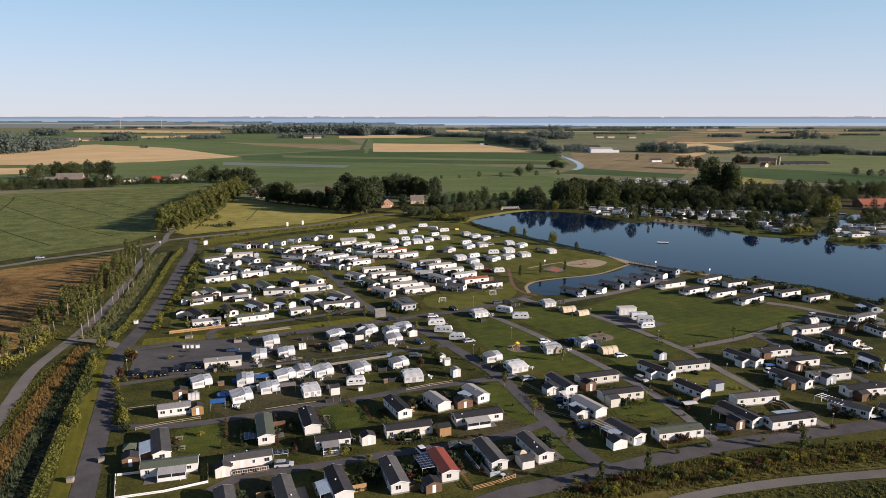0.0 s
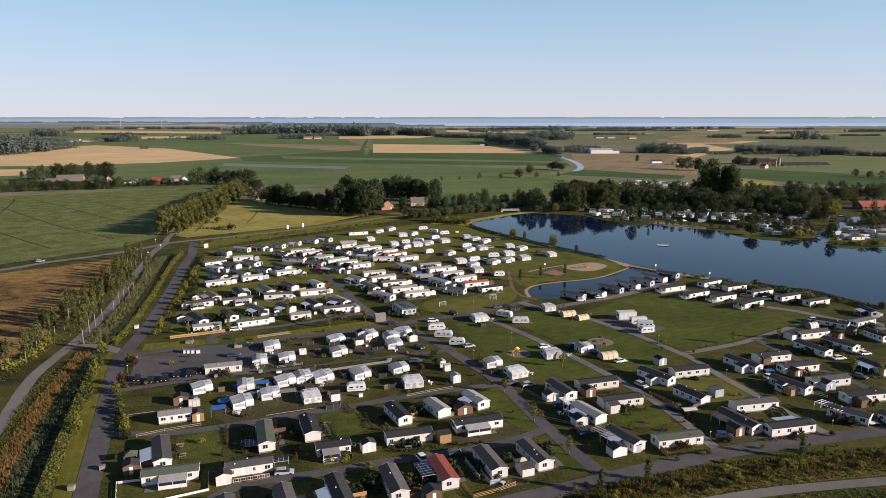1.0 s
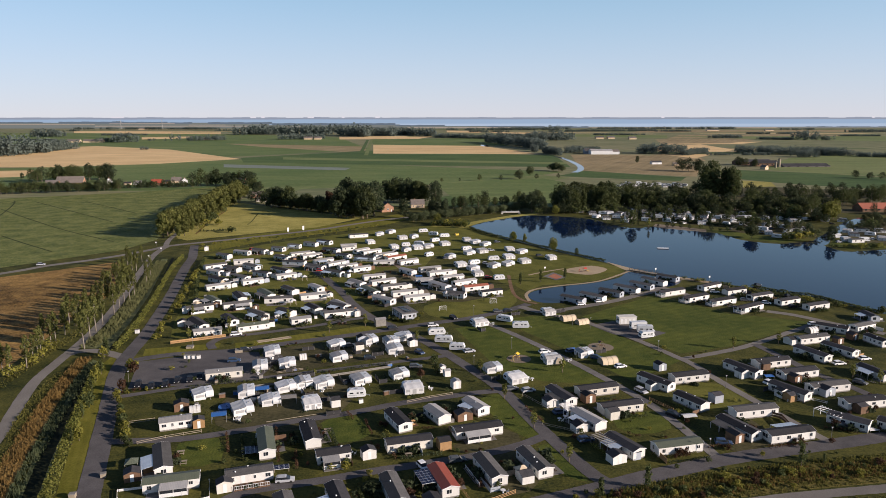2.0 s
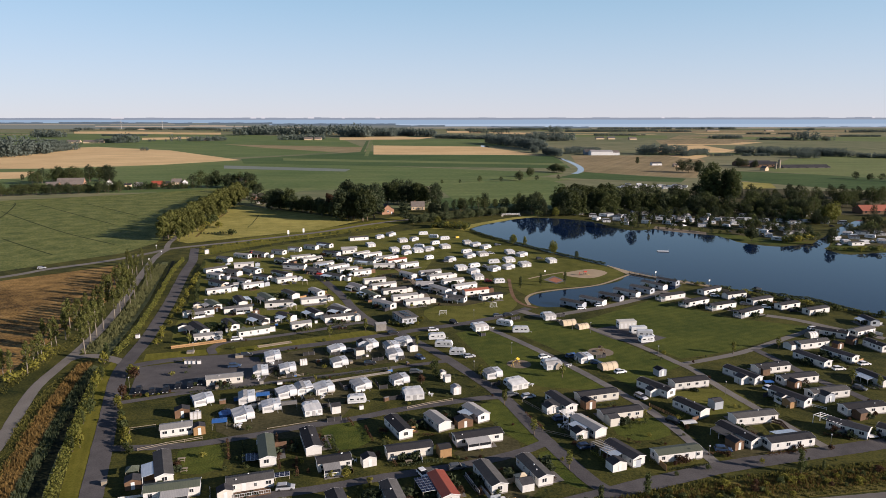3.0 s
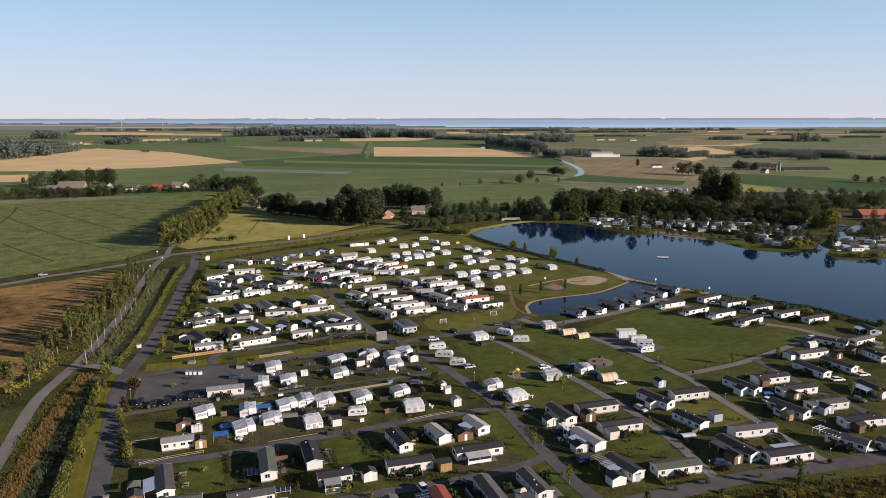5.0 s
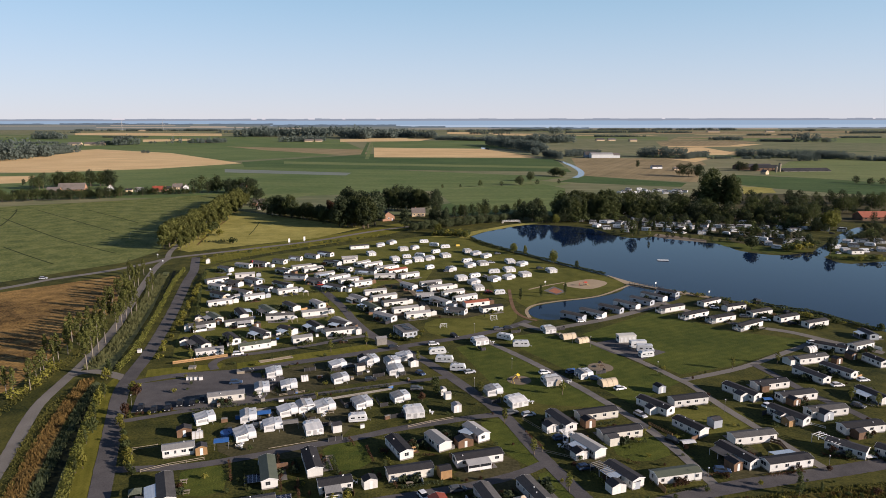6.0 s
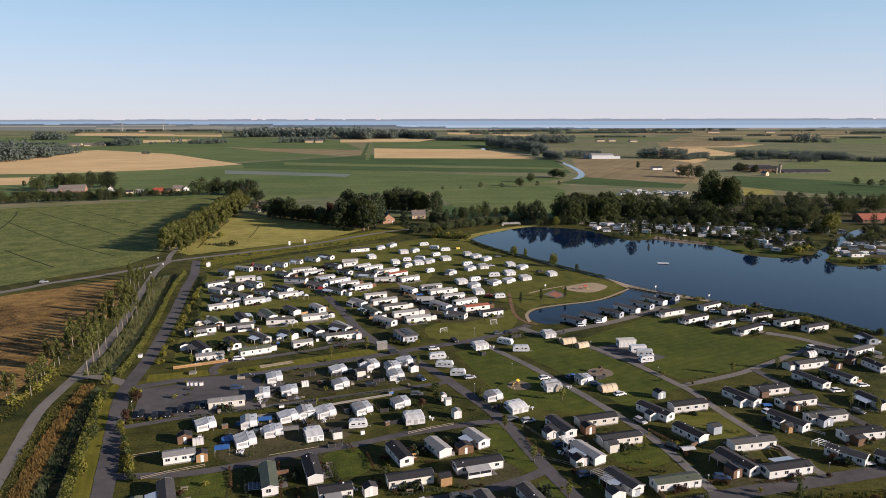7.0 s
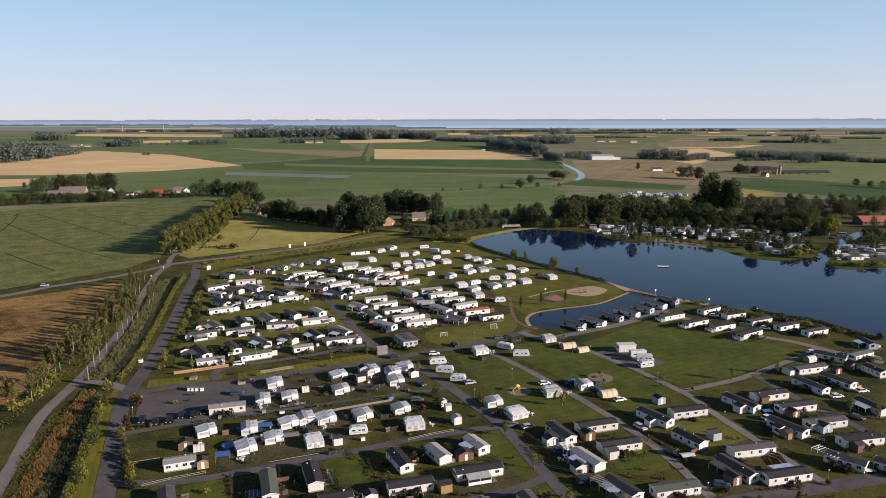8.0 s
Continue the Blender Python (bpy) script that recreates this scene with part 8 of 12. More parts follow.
tree_row("dense_slim", -91.0, 155.5, -118.7, 237.6, 5, 5, 0.4, 0.9, "", 0.2)
plant("dense_slim", -117.0, 230.2, 7, 1.0)
plant("redbush", -100.5, 214.3, 4, 1.0)
plant("sunbush", -102.5, 217.0, 4, 1.0)
plant("redbush", -97.1, 198.6, 4.5, 0.8)
tree_row(('sunbush', 'redbush'), -96.8, 196.3, -83.9, 202.3, 9, 1.1, 0.6, 1.0, "", 0.3)
tree_row(('sunbush', 'bush'), -97.0, 195.0, -78.7, 161.5, 14, 2.2, 0.5, 1, "hedge shrubs of the plot", 0.3)
tree_row("bush", -79.4, 206.7, -57.5, 214.3, 8, 1.6, 0.6, 1, "", 0.3)
tree_belt(('sunbush', 'bush'), -157.4, 439.4, -36.3, 525.8, 26, 1.7, 2.5, 1.4, 0.4)
tree_belt(('sunbush', 'bush'), -147.0, 419.6, -59.6, 503.3, 14, 1.3, 2, 1.2, 0.4)
tree_belt(('bush', 'sunbush'), -177.0, 503.3, -193.6, 606.9, 12, 4, 2, 1.3, 0.4)
tree_belt(('bush', 'lowbush'), -175.9, 495.3, -157.2, 497.9, 10, 1.6, 0.6, 1.2, 0.3)
plant("bush", -151.6, 490.1, 5, 1.4)
plant("sunbush", -172.2, 525.8, 5, 1.2)
plant("bush", -183.7, 540.9, 6, 1.2)
plant("bush", -188.4, 563.5, 6, 1.2)
tree_row(('dark', 'broad'), -237.0, 768.5, -196.3, 768.5, 7, 13, 5, 1.2, "", 0.2)
tree_row(('dark', 'broad'), -161.9, 631.1, -138.5, 622.9, 6, 18, 4, 1.1, "", 0.2)
tree_row(('dark', 'broad'), -138.5, 622.9, -92.8, 584.4, 11, 14, 5, 1.1, "", 0.25)
tree_row(('dark', 'broad'), -89.7, 570.3, -58.9, 556.9, 8, 25, 4, 0.95, "", 0.12)
tree_row(('dark',), -88.0, 584.4, -58.6, 577.3, 5, 30, 4, 1.0, "", 0.1)
tree_belt(("dark", "broad"), -189.5, 674.8, -135.3, 626.4, 12, 12, 4, 1.1, 0.3)
tree_belt(("dark", "broad"), -135.3, 626.4, -89.2, 591.6, 12, 11, 4, 1.1, 0.35)
plant("copper", -99.0, 599.2, 19, 1.0)
plant("avenue", -89.9, 584.4, 18, 0.9)
tree_row(('dark', 'broad'), -61.8, 676.0, -7.5, 657.3, 11, 19, 5, 1.0, "", 0.2)
tree_belt(('dark',), -53.7, 700.9, -7.7, 676.0, 8, 20, 5, 1.0, 0.2)
plant("dark", -32.3, 563.5, 16, 1.0)
tree_row(('broad', 'dark'), -13.6, 591.7, 2.8, 577.3, 5, 13, 4, 1, "", 0.25)
tree_row("greywillow", -25.0, 544.0, 65.0, 606.9, 26, 7.5, 2.0, 1.1, "pollard willows by the lane", 0.15)
tree_belt(('dark', 'broad'), -7.0, 610.8, 95.7, 666.5, 26, 12, 5, 1, 0.3)
tree_belt(('sunbush', 'bush', 'bush'), -10.4, 525.8, 19.6, 520.0, 16, 4, 3, 1.6, 0.4)
plant("willow", -4.4, 531.8, 8, 1.0)
plant("willow", 16.0, 511.5, 6, 1.0)
plant("willow", 46.4, 454.4, 7, 0.9)
plant("willow", 67.6, 421.5, 8, 0.9)
plant("avenue", 53.2, 447.8, 6.5, 0.8)
plant("broad", 79.4, 406.7, 5, 0.8)
plant("slim", 152.9, 511.5, 8, 1.0)
tree_row(('broad', 'dark', 'tall'), 93.6, 599.2, 149.4, 606.9, 14, 20, 5, 1.0, "", 0.15)
tree_row(('tall', 'broad'), 102.3, 622.9, 154.6, 639.6, 10, 22.5, 4, 1.3, "", 0.12)
tree_belt(('bush', 'dark'), 79.4, 584.4, 150.0, 599.2, 22, 6, 3, 1.5, 0.4)
tree_belt(('bush', 'dark', 'dark'), 149.4, 606.9, 246.8, 584.4, 30, 5, 4, 1.5, 0.4)
tree_belt(('bush', 'dark'), 238.2, 563.5, 301.6, 544.0, 20, 5, 6, 1.5, 0.4)
plant("broad", 145.6, 622.9, 21, 1.2)
plant("dark", 85.2, 591.7, 15, 1.0)
plant("dark", 76.5, 599.2, 18, 1.0)
plant("dark", 70.0, 606.9, 16, 1.0)
plant("willow", 94.7, 584.4, 8, 1.0)
tree_row(('dark', 'broad'), 153.2, 622.9, 226.7, 614.8, 18, 15.5, 6, 1.1, "", 0.25)
tree_belt(('dark', 'broad'), 168.7, 676.0, 251.5, 676.0, 18, 17, 6, 1.1, 0.2)
tree_row(('tall',), 254.2, 676.0, 279.6, 666.5, 4, 32, 3, 1.1, "", 0.1)
plant("broad", 262.1, 680.8, 41, 0.75)
plant("broad", 277.0, 666.5, 36, 0.7)
tree_belt(('dark', 'broad'), 216.2, 599.2, 254.7, 591.7, 10, 16, 5, 1.1, 0.3)
tree_belt(('dark', 'broad'), 271.2, 631.1, 422.1, 666.5, 26, 15, 8, 1.2, 0.25)
tree_belt(('dark', 'broad'), 254.7, 591.7, 318.6, 584.4, 15, 14, 8, 1.0, 0.3)
tree_row(('dark', 'willow'), 288.4, 531.8, 320.4, 563.5, 4, 14, 4, 1.0, "", 0.2)
tree_belt(('dark', 'greywillow'), 328.3, 544.0, 348.4, 520.0, 7, 9, 4, 1.1, 0.3)
plant("greywillow", 210.5, 468.1, 10, 1.2)
plant("broad", 227.3, 511.5, 9, 1.1)
plant("bush", 213.1, 492.7, 5, 1.5)
plant("dark", 251.5, 472.8, 10, 1.1)
plant("dark", 254.6, 450.0, 12, 0.9)
plant("broad", 142.6, 520.0, 13, 0.9)
plant("greywillow", 241.3, 468.1, 7, 1.2)
tree_row("conifer", 144.2, 556.9, 216.0, 520.0, 9, 8, 3, 1.2, "", 0.25)
tree_belt(('bush', 'dark'), 118.0, 540.9, 209.1, 492.7, 16, 4, 2, 1.2, 0.4)
tree_belt(('bush', 'sunbush'), 229.2, 458.9, 255.4, 472.8, 9, 5, 2, 1.6, 0.3)
tree_belt(('bush', 'sunbush', 'bush'), 123.0, 346.9, 184.5, 283.0, 44, 1.6, 1.2, 1.6, 0.5)
tree_belt(('bush', 'sunbush'), 245.4, 433.3, 275.5, 425.3, 10, 3.5, 2, 1.6, 0.3)
tree_belt(('dark', 'broad'), -492.0, 733.1, -361.5, 781.0, 46, 11, 5, 1.1, 0.3)
tree_belt(('dark', 'broad'), -513.3, 873.4, -437.5, 923.7, 18, 20, 8, 1.2, 0.15)
tree_belt(('dark', 'broad'), -376.9, 800.6, -292.9, 821.2, 34, 7.5, 5, 1.3, 0.35)
tree_belt(('dark', 'broad'), -292.9, 821.2, -262.9, 842.8, 10, 18, 6, 1.0, 0.25)
tree_belt(('dark', 'broad'), -256.2, 821.2, -222.9, 821.2, 7, 19, 6, 1.2, 0.15)
plant("dark", -419.0, 873.4, 19, 1.0)
plant("dark", -558.9, 923.7, 9, 1.0)
tree_belt(('dark', 'broad'), -17.0, 873.4, 164.9, 941.7, 7, 7, 3, 1.2, 0.3)
plant("greywillow", 100.4, 923.7, 13, 1.0)
plant("greywillow", 121.5, 980.0, 14, 1.0)
tree_row("greywillow", 164.0, 1066.5, 182.5, 1043.5, 5, 13, 4, 1.1, "", 0.2)
tree_belt(('dark',), 359.1, 1066.5, 385.2, 1043.5, 6, 18, 8, 1.3, 0.2)
plant("dark", 344.8, 1244.5, 13, 1.0)
tree_belt(('dark', 'broad'), 487.8, 1169.5, 518.0, 1142.0, 7, 14, 6, 1.2, 0.2)
tree_belt(('dark',), 548.2, 941.7, 603.5, 889.6, 9, 9, 6, 1.3, 0.2)

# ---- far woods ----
wood(-1015.5, 1492.5, -898.3, 1539.6, 160, 44.6, "leaf_hazed")
wood(-933.7, 1589.8, -944.4, 1761.7, 120, 29.3, "leaf_hazed")
wood(-1691.0, 2911.3, -1562.5, 2911.3, 80, 31.8, "leaf_hazed")
wood(-1054.0, 2246.2, -993.5, 2298.8, 60, 32.9, "leaf_hazed")
wood(-1104.5, 2246.2, -1078.5, 2298.8, 40, 16.7, "leaf_hazed")
wood(-879.3, 2411.7, -770.3, 2472.3, 50, 19.9, "leaf_hazed")
wood(-931.6, 2411.7, -911.2, 2472.3, 40, 33.6, "leaf_hazed")
wood(-1005.2, 2411.7, -937.4, 2411.7, 40, 11.1, "leaf_hazed")
wood(-932.4, 3194.4, -881.2, 3194.4, 120, 47.5, "leaf_hazed")
wood(-910.6, 3301.4, -487.0, 3301.4, 200, 46.2, "leaf_hazed")
wood(-588.4, 2536.1, -443.0, 2603.3, 60, 22.9, "leaf_hazed")
wood(-456.6, 3094.2, -308.3, 2911.3, 160, 51.6, "leaf_hazed")
wood(-327.6, 3094.2, -202.1, 2999.9, 120, 39.2, "leaf_hazed")
wood(-215.2, 3194.4, -32.7, 2911.3, 100, 36.7, "leaf_hazed")
wood(-30.9, 2748.7, 200.6, 2603.3, 60, 18.5, "leaf_hazed")
wood(137.2, 2246.2, 249.6, 1761.7, 80, 31.6, "leaf_hazed")
wood(210.0, 1671.4, 247.9, 1492.5, 50, 18.6, "leaf_hazed")
wood(299.8, 2472.3, 458.6, 2472.3, 120, 30.5, "leaf_hazed")
wood(555.9, 3669.9, 605.9, 3669.9, 80, 37.3, "leaf_hazed")
wood(206.0, 2674.0, 307.5, 2536.1, 60, 24.3, "leaf_hazed")
wood(276.7, 1589.8, 328.2, 1643.3, 50, 16.1, "leaf_hazed")
wood(331.1, 1671.4, 391.4, 1761.7, 40, 9.7, "leaf_hazed")
wood(430.3, 1589.8, 522.4, 1539.6, 60, 24.2, "leaf_hazed")
wood(506.5, 1492.5, 596.9, 1589.8, 40, 14.1, "leaf_hazed")
wood(1010.9, 2674.0, 1128.9, 2674.0, 50, 14.4, "leaf_hazed")
wood(1132.1, 2536.1, 1222.9, 2472.3, 40, 10.5, "leaf_hazed")
wood(1232.8, 2472.3, 1302.3, 2472.3, 80, 36.7, "leaf_hazed")
wood(1293.8, 2411.7, 1351.9, 2411.7, 50, 20.6, "leaf_hazed")
wood(660.9, 1589.8, 849.4, 1492.5, 80, 18.5, "leaf_hazed")
wood(714.7, 1427.0, 755.0, 1427.0, 40, 16.5, "leaf_hazed")
wood(853.7, 1448.2, 982.4, 1406.4, 60, 11.6, "leaf_hazed")
wood(561.5, 1761.7, 611.2, 1761.7, 30, 10.8, "leaf_hazed")
wood(560.7, 1492.5, 693.0, 1492.5, 12, 7.0, "leaf_hazed")
wood(2105.8, 3669.9, 2797.7, 3811.6, 60, 15.9, "leaf_hazed")
wood(19.9, 4130.5, 676.7, 4310.7, 40, 18.1, "leaf_hazed")
wood(659.7, 3811.6, 1194.3, 3964.7, 40, 13.6, "leaf_hazed")
wood(-757.2, 1761.7, -740.2, 1761.7, 20, 9.6, "leaf_hazed")
wood(-1283.3, 3964.7, -1092.7, 3964.7, 24, 15.5, "leaf_hazed")
wood(-497.2, 4310.7, -221.0, 4310.7, 24, 20.3, "leaf_hazed")
wood(135.3, 3669.9, 341.2, 3669.9, 24, 14.3, "leaf_hazed")
wood(660.1, 3094.2, 883.4, 3094.2, 24, 9.6, "leaf_hazed")
wood(1117.8, 3811.6, 1362.2, 3811.6, 24, 11.9, "leaf_hazed")
wood(1418.8, 3301.4, 1630.5, 3301.4, 24, 10.3, "leaf_hazed")
wood(1625.6, 2911.3, 1812.4, 2911.3, 24, 9.0, "leaf_hazed")
wood(-2299.7, 3964.7, -2045.6, 3964.7, 24, 15.5, "leaf_hazed")
wood(-1498.9, 3094.2, -1300.3, 3094.2, 24, 9.6, "leaf_hazed")
wood(-1747.0, 4507.4, -1422.2, 4507.4, 24, 14.1, "leaf_hazed")
wood(-998.3, 4722.7, -544.5, 4722.7, 24, 18.5, "leaf_hazed")
wood(418.7, 4507.4, 815.8, 4507.4, 24, 17.7, "leaf_hazed")
wood(2057.7, 4310.7, 2264.9, 4310.7, 24, 13.5, "leaf_hazed")
wood(-1479.7, 2411.7, -1324.8, 2411.7, 24, 7.4, "leaf_hazed")
wood(-2360.6, 4507.4, -1458.2, 4507.4, 30, 17.6, "leaf_hazed")
wood(924.0, 4507.4, 1862.5, 4507.4, 30, 17.6, "leaf_hazed")

# ---- rough strips, reeds and hedges ----
tufts([(-94.9, 128.5), (-109.4, 171.4), (-117.9, 204.2), (-123.2, 227.8)], 4.6, 1.1, "straw", "dry golden grass along the ditch", 3.4, "rough_grass", 0.1)
tufts([(-90.9, 128.5), (-102.1, 164.7), (-111.8, 198.6), (-118.5, 223.1)], 3.2, 1.5, "reed_dark", "blue-green reeds in the ditch", 3.0, "reed", 0.1)
tufts([(-128.4, 238.9), (-130.3, 264.6), (-144.2, 323.5), (-161.1, 389.5)], 6, 1.9, "reed", "tall pale reeds in the ditch", 2.2, "reed", 0.1)
tufts([(-99.4, 132.7), (-112.6, 169.7), (-121.3, 199.5), (-123.3, 214.3)], 4, 0.7, "rough", "rough green verge", 2.0, "rough_grass", 0.1)
tufts([(-135.2, 190.7), (-138.0, 214.3), (-139.6, 240.9), (-141.4, 264.6)], 4, 0.8, "rough", "rough verge under the roadside trees", 1.5, "rough_grass", 0.1)
patch("verge", [(20.1, 128.5), (39.1, 140.1), (60.3, 147.1), (82.4, 152.6), (108.1, 157.8), (128.5, 160.9), (118.1, 146.6), (100.1, 145.1), (76.9, 141.5), (61.8, 138.2), (48.0, 133.2), (38.4, 128.5)], "rough_ground", "rough weedy bank beside the road", "verge", 0)
tufts([(25.2, 131.4), (38.4, 137.2), (59.1, 144.0), (80.7, 149.3), (105.5, 153.7), (125.4, 156.6)], 9, 0.9, "rough", "rough weedy bank beside the road", 3.0, "rough_grass", 0.1)
tufts([(31.7, 134.5), (58.6, 142.5), (80.2, 148.2), (104.5, 152.0), (124.1, 154.9)], 7, 1.0, "straw", "dry reddish weeds on the bank", 1.6, "rough_grass", 0.1)
tufts([(47.2, 134.5), (63.6, 139.6), (80.4, 143.5), (101.4, 147.1), (120.0, 149.3)], 3, 0.7, "rough", "rough green verge of the path", 2.4, "rough_grass", 0.1)
tufts([(59.4, 129.3), (78.5, 132.7), (93.9, 135.2), (111.1, 137.0)], 8, 0.6, "rough", "rough green bank", 1.6, "rough_grass", 0.1)
hedge([(-82.6, 128.5), (-92.3, 155.5), (-102.5, 184.5), (-114.1, 219.8)], 2.8, 3.4, "leaf_light", "tall sunlit shrubs along the ditch", 7, 0.26)
hedge([(-116.5, 235.1), (-121.3, 264.6), (-132.1, 310.2), (-145.6, 362.0), (-152.9, 399.6)], 2.2, 3.0, "leaf_light", "tall sunlit shrubs along the ditch", 7, 0.26)
hedge([(53.9, 447.8), (74.3, 415.8), (92.3, 389.5)], 2.2, 1.6, "leaf_dark", "dark shrubs along the lake shore", 14, 0.26)
hedge([(150.0, 329.4), (163.1, 316.7), (172.3, 309.2), (179.0, 294.1), (185.8, 282.1)], 2.4, 1.3, "leaf", "green shrubs along the lake shore", 14, 0.26)
hedge([(20.1, 508.7), (33.8, 477.6), (53.9, 447.8)], 3, 1.8, "leaf_dark", "dark shrubs along the lake shore", 14, 0.26)
hedge([(-111.0, 302.0), (-130.5, 362.0), (-138.0, 392.8)], 2, 2, "leaf", "green hedge beside the park road", 6, 0.3)
hedge([(-73.6, 348.2), (-53.7, 350.9)], 1.5, 1.6, "leaf_dark", "dark hedge behind the chalets", 8, 0.25)
hedge([(-78.5, 201.9), (-55.9, 208.2), (-34.0, 216.5), (-17.8, 222.6)], 1.0, 0.7, "leaf", "low green hedge along the path", 8, 0.2)
tree_belt(('sunbush', 'redbush', 'bush'), 25.8, 134.5, 104.1, 153.2, 34, 1.5, 3.5, 1.2, 0.4)
tree_belt(('bush', 'sunbush'), 27.4, 136.8, 102.4, 150.4, 24, 1.3, 3.5, 1.2, 0.4)
plant("dense_slim", 33.9, 137.2, 6, 1.0)
plant("dense_slim", 45.5, 142.5, 6, 1.0)
plant("dense_slim", 85.0, 152.6, 6, 1.0)
plant("dense_slim", 91.1, 154.0, 3, 1.0)
plant("slim", 30.3, 154.6, 5, 1.3)
plant("slim", 17.9, 192.8, 5, 1.3)
plant("slim", 12.1, 214.3, 5, 1.3)
plant("slim", 24.2, 173.2, 5, 1.3)
plant("slim", -104.0, 278.6, 5, 1.3)
plant("slim", -30.8, 264.6, 5, 1.3)
plant("slim", -43.8, 256.9, 5, 1.3)
plant("slim", -94.5, 247.6, 5, 1.3)
plant("slim", -83.8, 262.2, 5, 1.3)
plant("slim", -80.5, 251.1, 5, 1.3)
plant("slim", -62.9, 272.6, 5, 1.3)
plant("slim", 122.2, 242.9, 5, 1.3)
plant("slim", 129.8, 209.2, 5, 1.3)
plant("slim", 135.4, 204.2, 5, 1.3)
plant("slim", -9.7, 244.2, 5, 1.3)
plant("slim", 103.6, 237.6, 5, 1.3)
plant("slim", 38.6, 214.3, 5, 1.3)
plant("bush", -2.2, 214.3, 3.5, 1.0)
plant("bush", -3.0, 222.6, 3.5, 1.0)
plant("redbush", -7.0, 209.2, 3.5, 1.0)
plant("bush", 170.6, 292.2, 3.5, 1.0)
plant("bush", 185.0, 283.0, 3.5, 1.0)

# ---- houses and farms ----
house(-51.6, 606.9, -66, 17, 11, 4.2, 8.2, "brick", "roof_dark", "orange brick barn house with a dark roof", 4)
tree_belt(("bush", "dark"), -493.2, 794.0, -491.4, 800.6, 2, 7.5, 3, 1.6)
tree_belt(("bush", "dark"), -487.4, 794.0, -485.6, 800.6, 2, 7.5, 3, 1.6)
tree_belt(("bush", "dark"), -481.6, 794.0, -479.7, 800.6, 2, 7.5, 3, 1.6)
tree_belt(("bush", "dark"), -475.8, 794.0, -473.9, 800.6, 2, 7.5, 3, 1.6)
tree_belt(("bush", "dark"), -470.0, 794.0, -468.0, 800.6, 2, 7.5, 3, 1.6)
tree_belt(("bush", "dark"), -464.2, 794.0, -462.1, 800.6, 2, 7.5, 3, 1.6)
tree_belt(("bush", "dark"), -458.4, 794.0, -456.3, 800.6, 2, 7.5, 3, 1.6)
tree_belt(("bush", "dark"), -452.6, 794.0, -450.4, 800.6, 2, 7.5, 3, 1.6)
tree_belt(("bush", "dark"), -446.8, 794.0, -444.6, 800.6, 2, 7.5, 3, 1.6)
tree_belt(("bush", "dark"), -440.9, 794.0, -438.7, 800.6, 2, 7.5, 3, 1.6)
tree_belt(("bush", "dark"), -435.1, 794.0, -432.8, 800.6, 2, 7.5, 3, 1.6)
tree_belt(("bush", "dark"), -429.3, 794.0, -427.0, 800.6, 2, 7.5, 3, 1.6)
tree_belt(("bush", "dark"), -423.5, 794.0, -421.1, 800.6, 2, 7.5, 3, 1.6)
tree_belt(("bush", "dark"), -417.7, 794.0, -415.3, 800.6, 2, 7.5, 3, 1.6)
tree_belt(("bush", "dark"), -411.9, 794.0, -409.4, 800.6, 2, 7.5, 3, 1.6)
tree_belt(("bush", "dark"), -406.1, 794.0, -403.6, 800.6, 2, 7.5, 3, 1.6)
tree_belt(("bush", "dark"), -400.3, 794.0, -397.7, 800.6, 2, 7.5, 3, 1.6)
tree_belt(("bush", "dark"), -394.5, 794.0, -391.8, 800.6, 2, 7.5, 3, 1.6)
tree_belt(("bush", "dark"), -388.7, 794.0, -386.0, 800.6, 2, 7.5, 3, 1.6)
tree_belt(("bush", "dark"), -382.8, 794.0, -380.1, 800.6, 2, 7.5, 3, 1.6)
house(-23.7, 631.1, 8, 12, 9, 3.4, 7.4, "plaster", "roof_far", "cream house with a brown tiled roof", 3)
barn(-459.0, 857.8, 12, 30, 15, 2.4, 9.2, "brick", "roof_far", "old farm barn with a broad grey-brown roof")
barn(-469.7, 835.4, 12, 14, 10, 3, 6.5, "brick", "roof_far", "low wing of the farm barn")
house(-416.0, 865.5, -70, 9, 7, 3, 6.5, "trim", "roof_far", "white village house with a steep roof", 1)
house(-347.1, 842.8, 15, 12, 8, 3, 7, "brick", "roof_red", "village house with a bright red roof", 1)
house(-334.7, 873.4, 10, 12, 8, 3, 7, "plaster", "roof_far", "beige village house with a brown roof", 1)
house(-324.7, 873.4, -70, 8, 7, 3, 6, "trim", "roof_far", "white village house with a gable", 1)
house(-373.6, 850.2, 15, 9, 6, 2.6, 4.5, "trim", "roof_light", "low white village outbuilding", 1)
house(-382.7, 842.8, 15, 8, 6, 2.4, 4, "plaster", "roof_dark", "low plastered village outbuilding with dark roof", 1)
house(-342.0, 857.8, 15, 9, 7, 2.6, 5, "brick", "roof_dark", "village house with a dark roof", 1)
house(-254.5, 873.4, 10, 12, 9, 3.5, 8, "brick", "roof_dark", "house with a dark roof among trees", 1)
house(-190.7, 711.3, 10, 12, 8, 3, 6.5, "brick", "roof_far", "low brick house among trees", 1)
house(-177.6, 676.0, 5, 9, 5, 2.4, 4, "concrete", "roof_light", "pale low concrete outbuilding", 3)
house(368.6, 1213.4, 10, 18, 9, 3.5, 6, "trim", "roof_dark", "white farm house with a dark roof", 1)
house(388.5, 1169.5, 10, 10, 7, 3, 6, "plaster", "roof_far", "plastered farm house among trees", 1)
house(501.2, 1090.5, -60, 9, 8, 4, 7, "plaster", "roof_far", "cream farm house with a gable", 3)
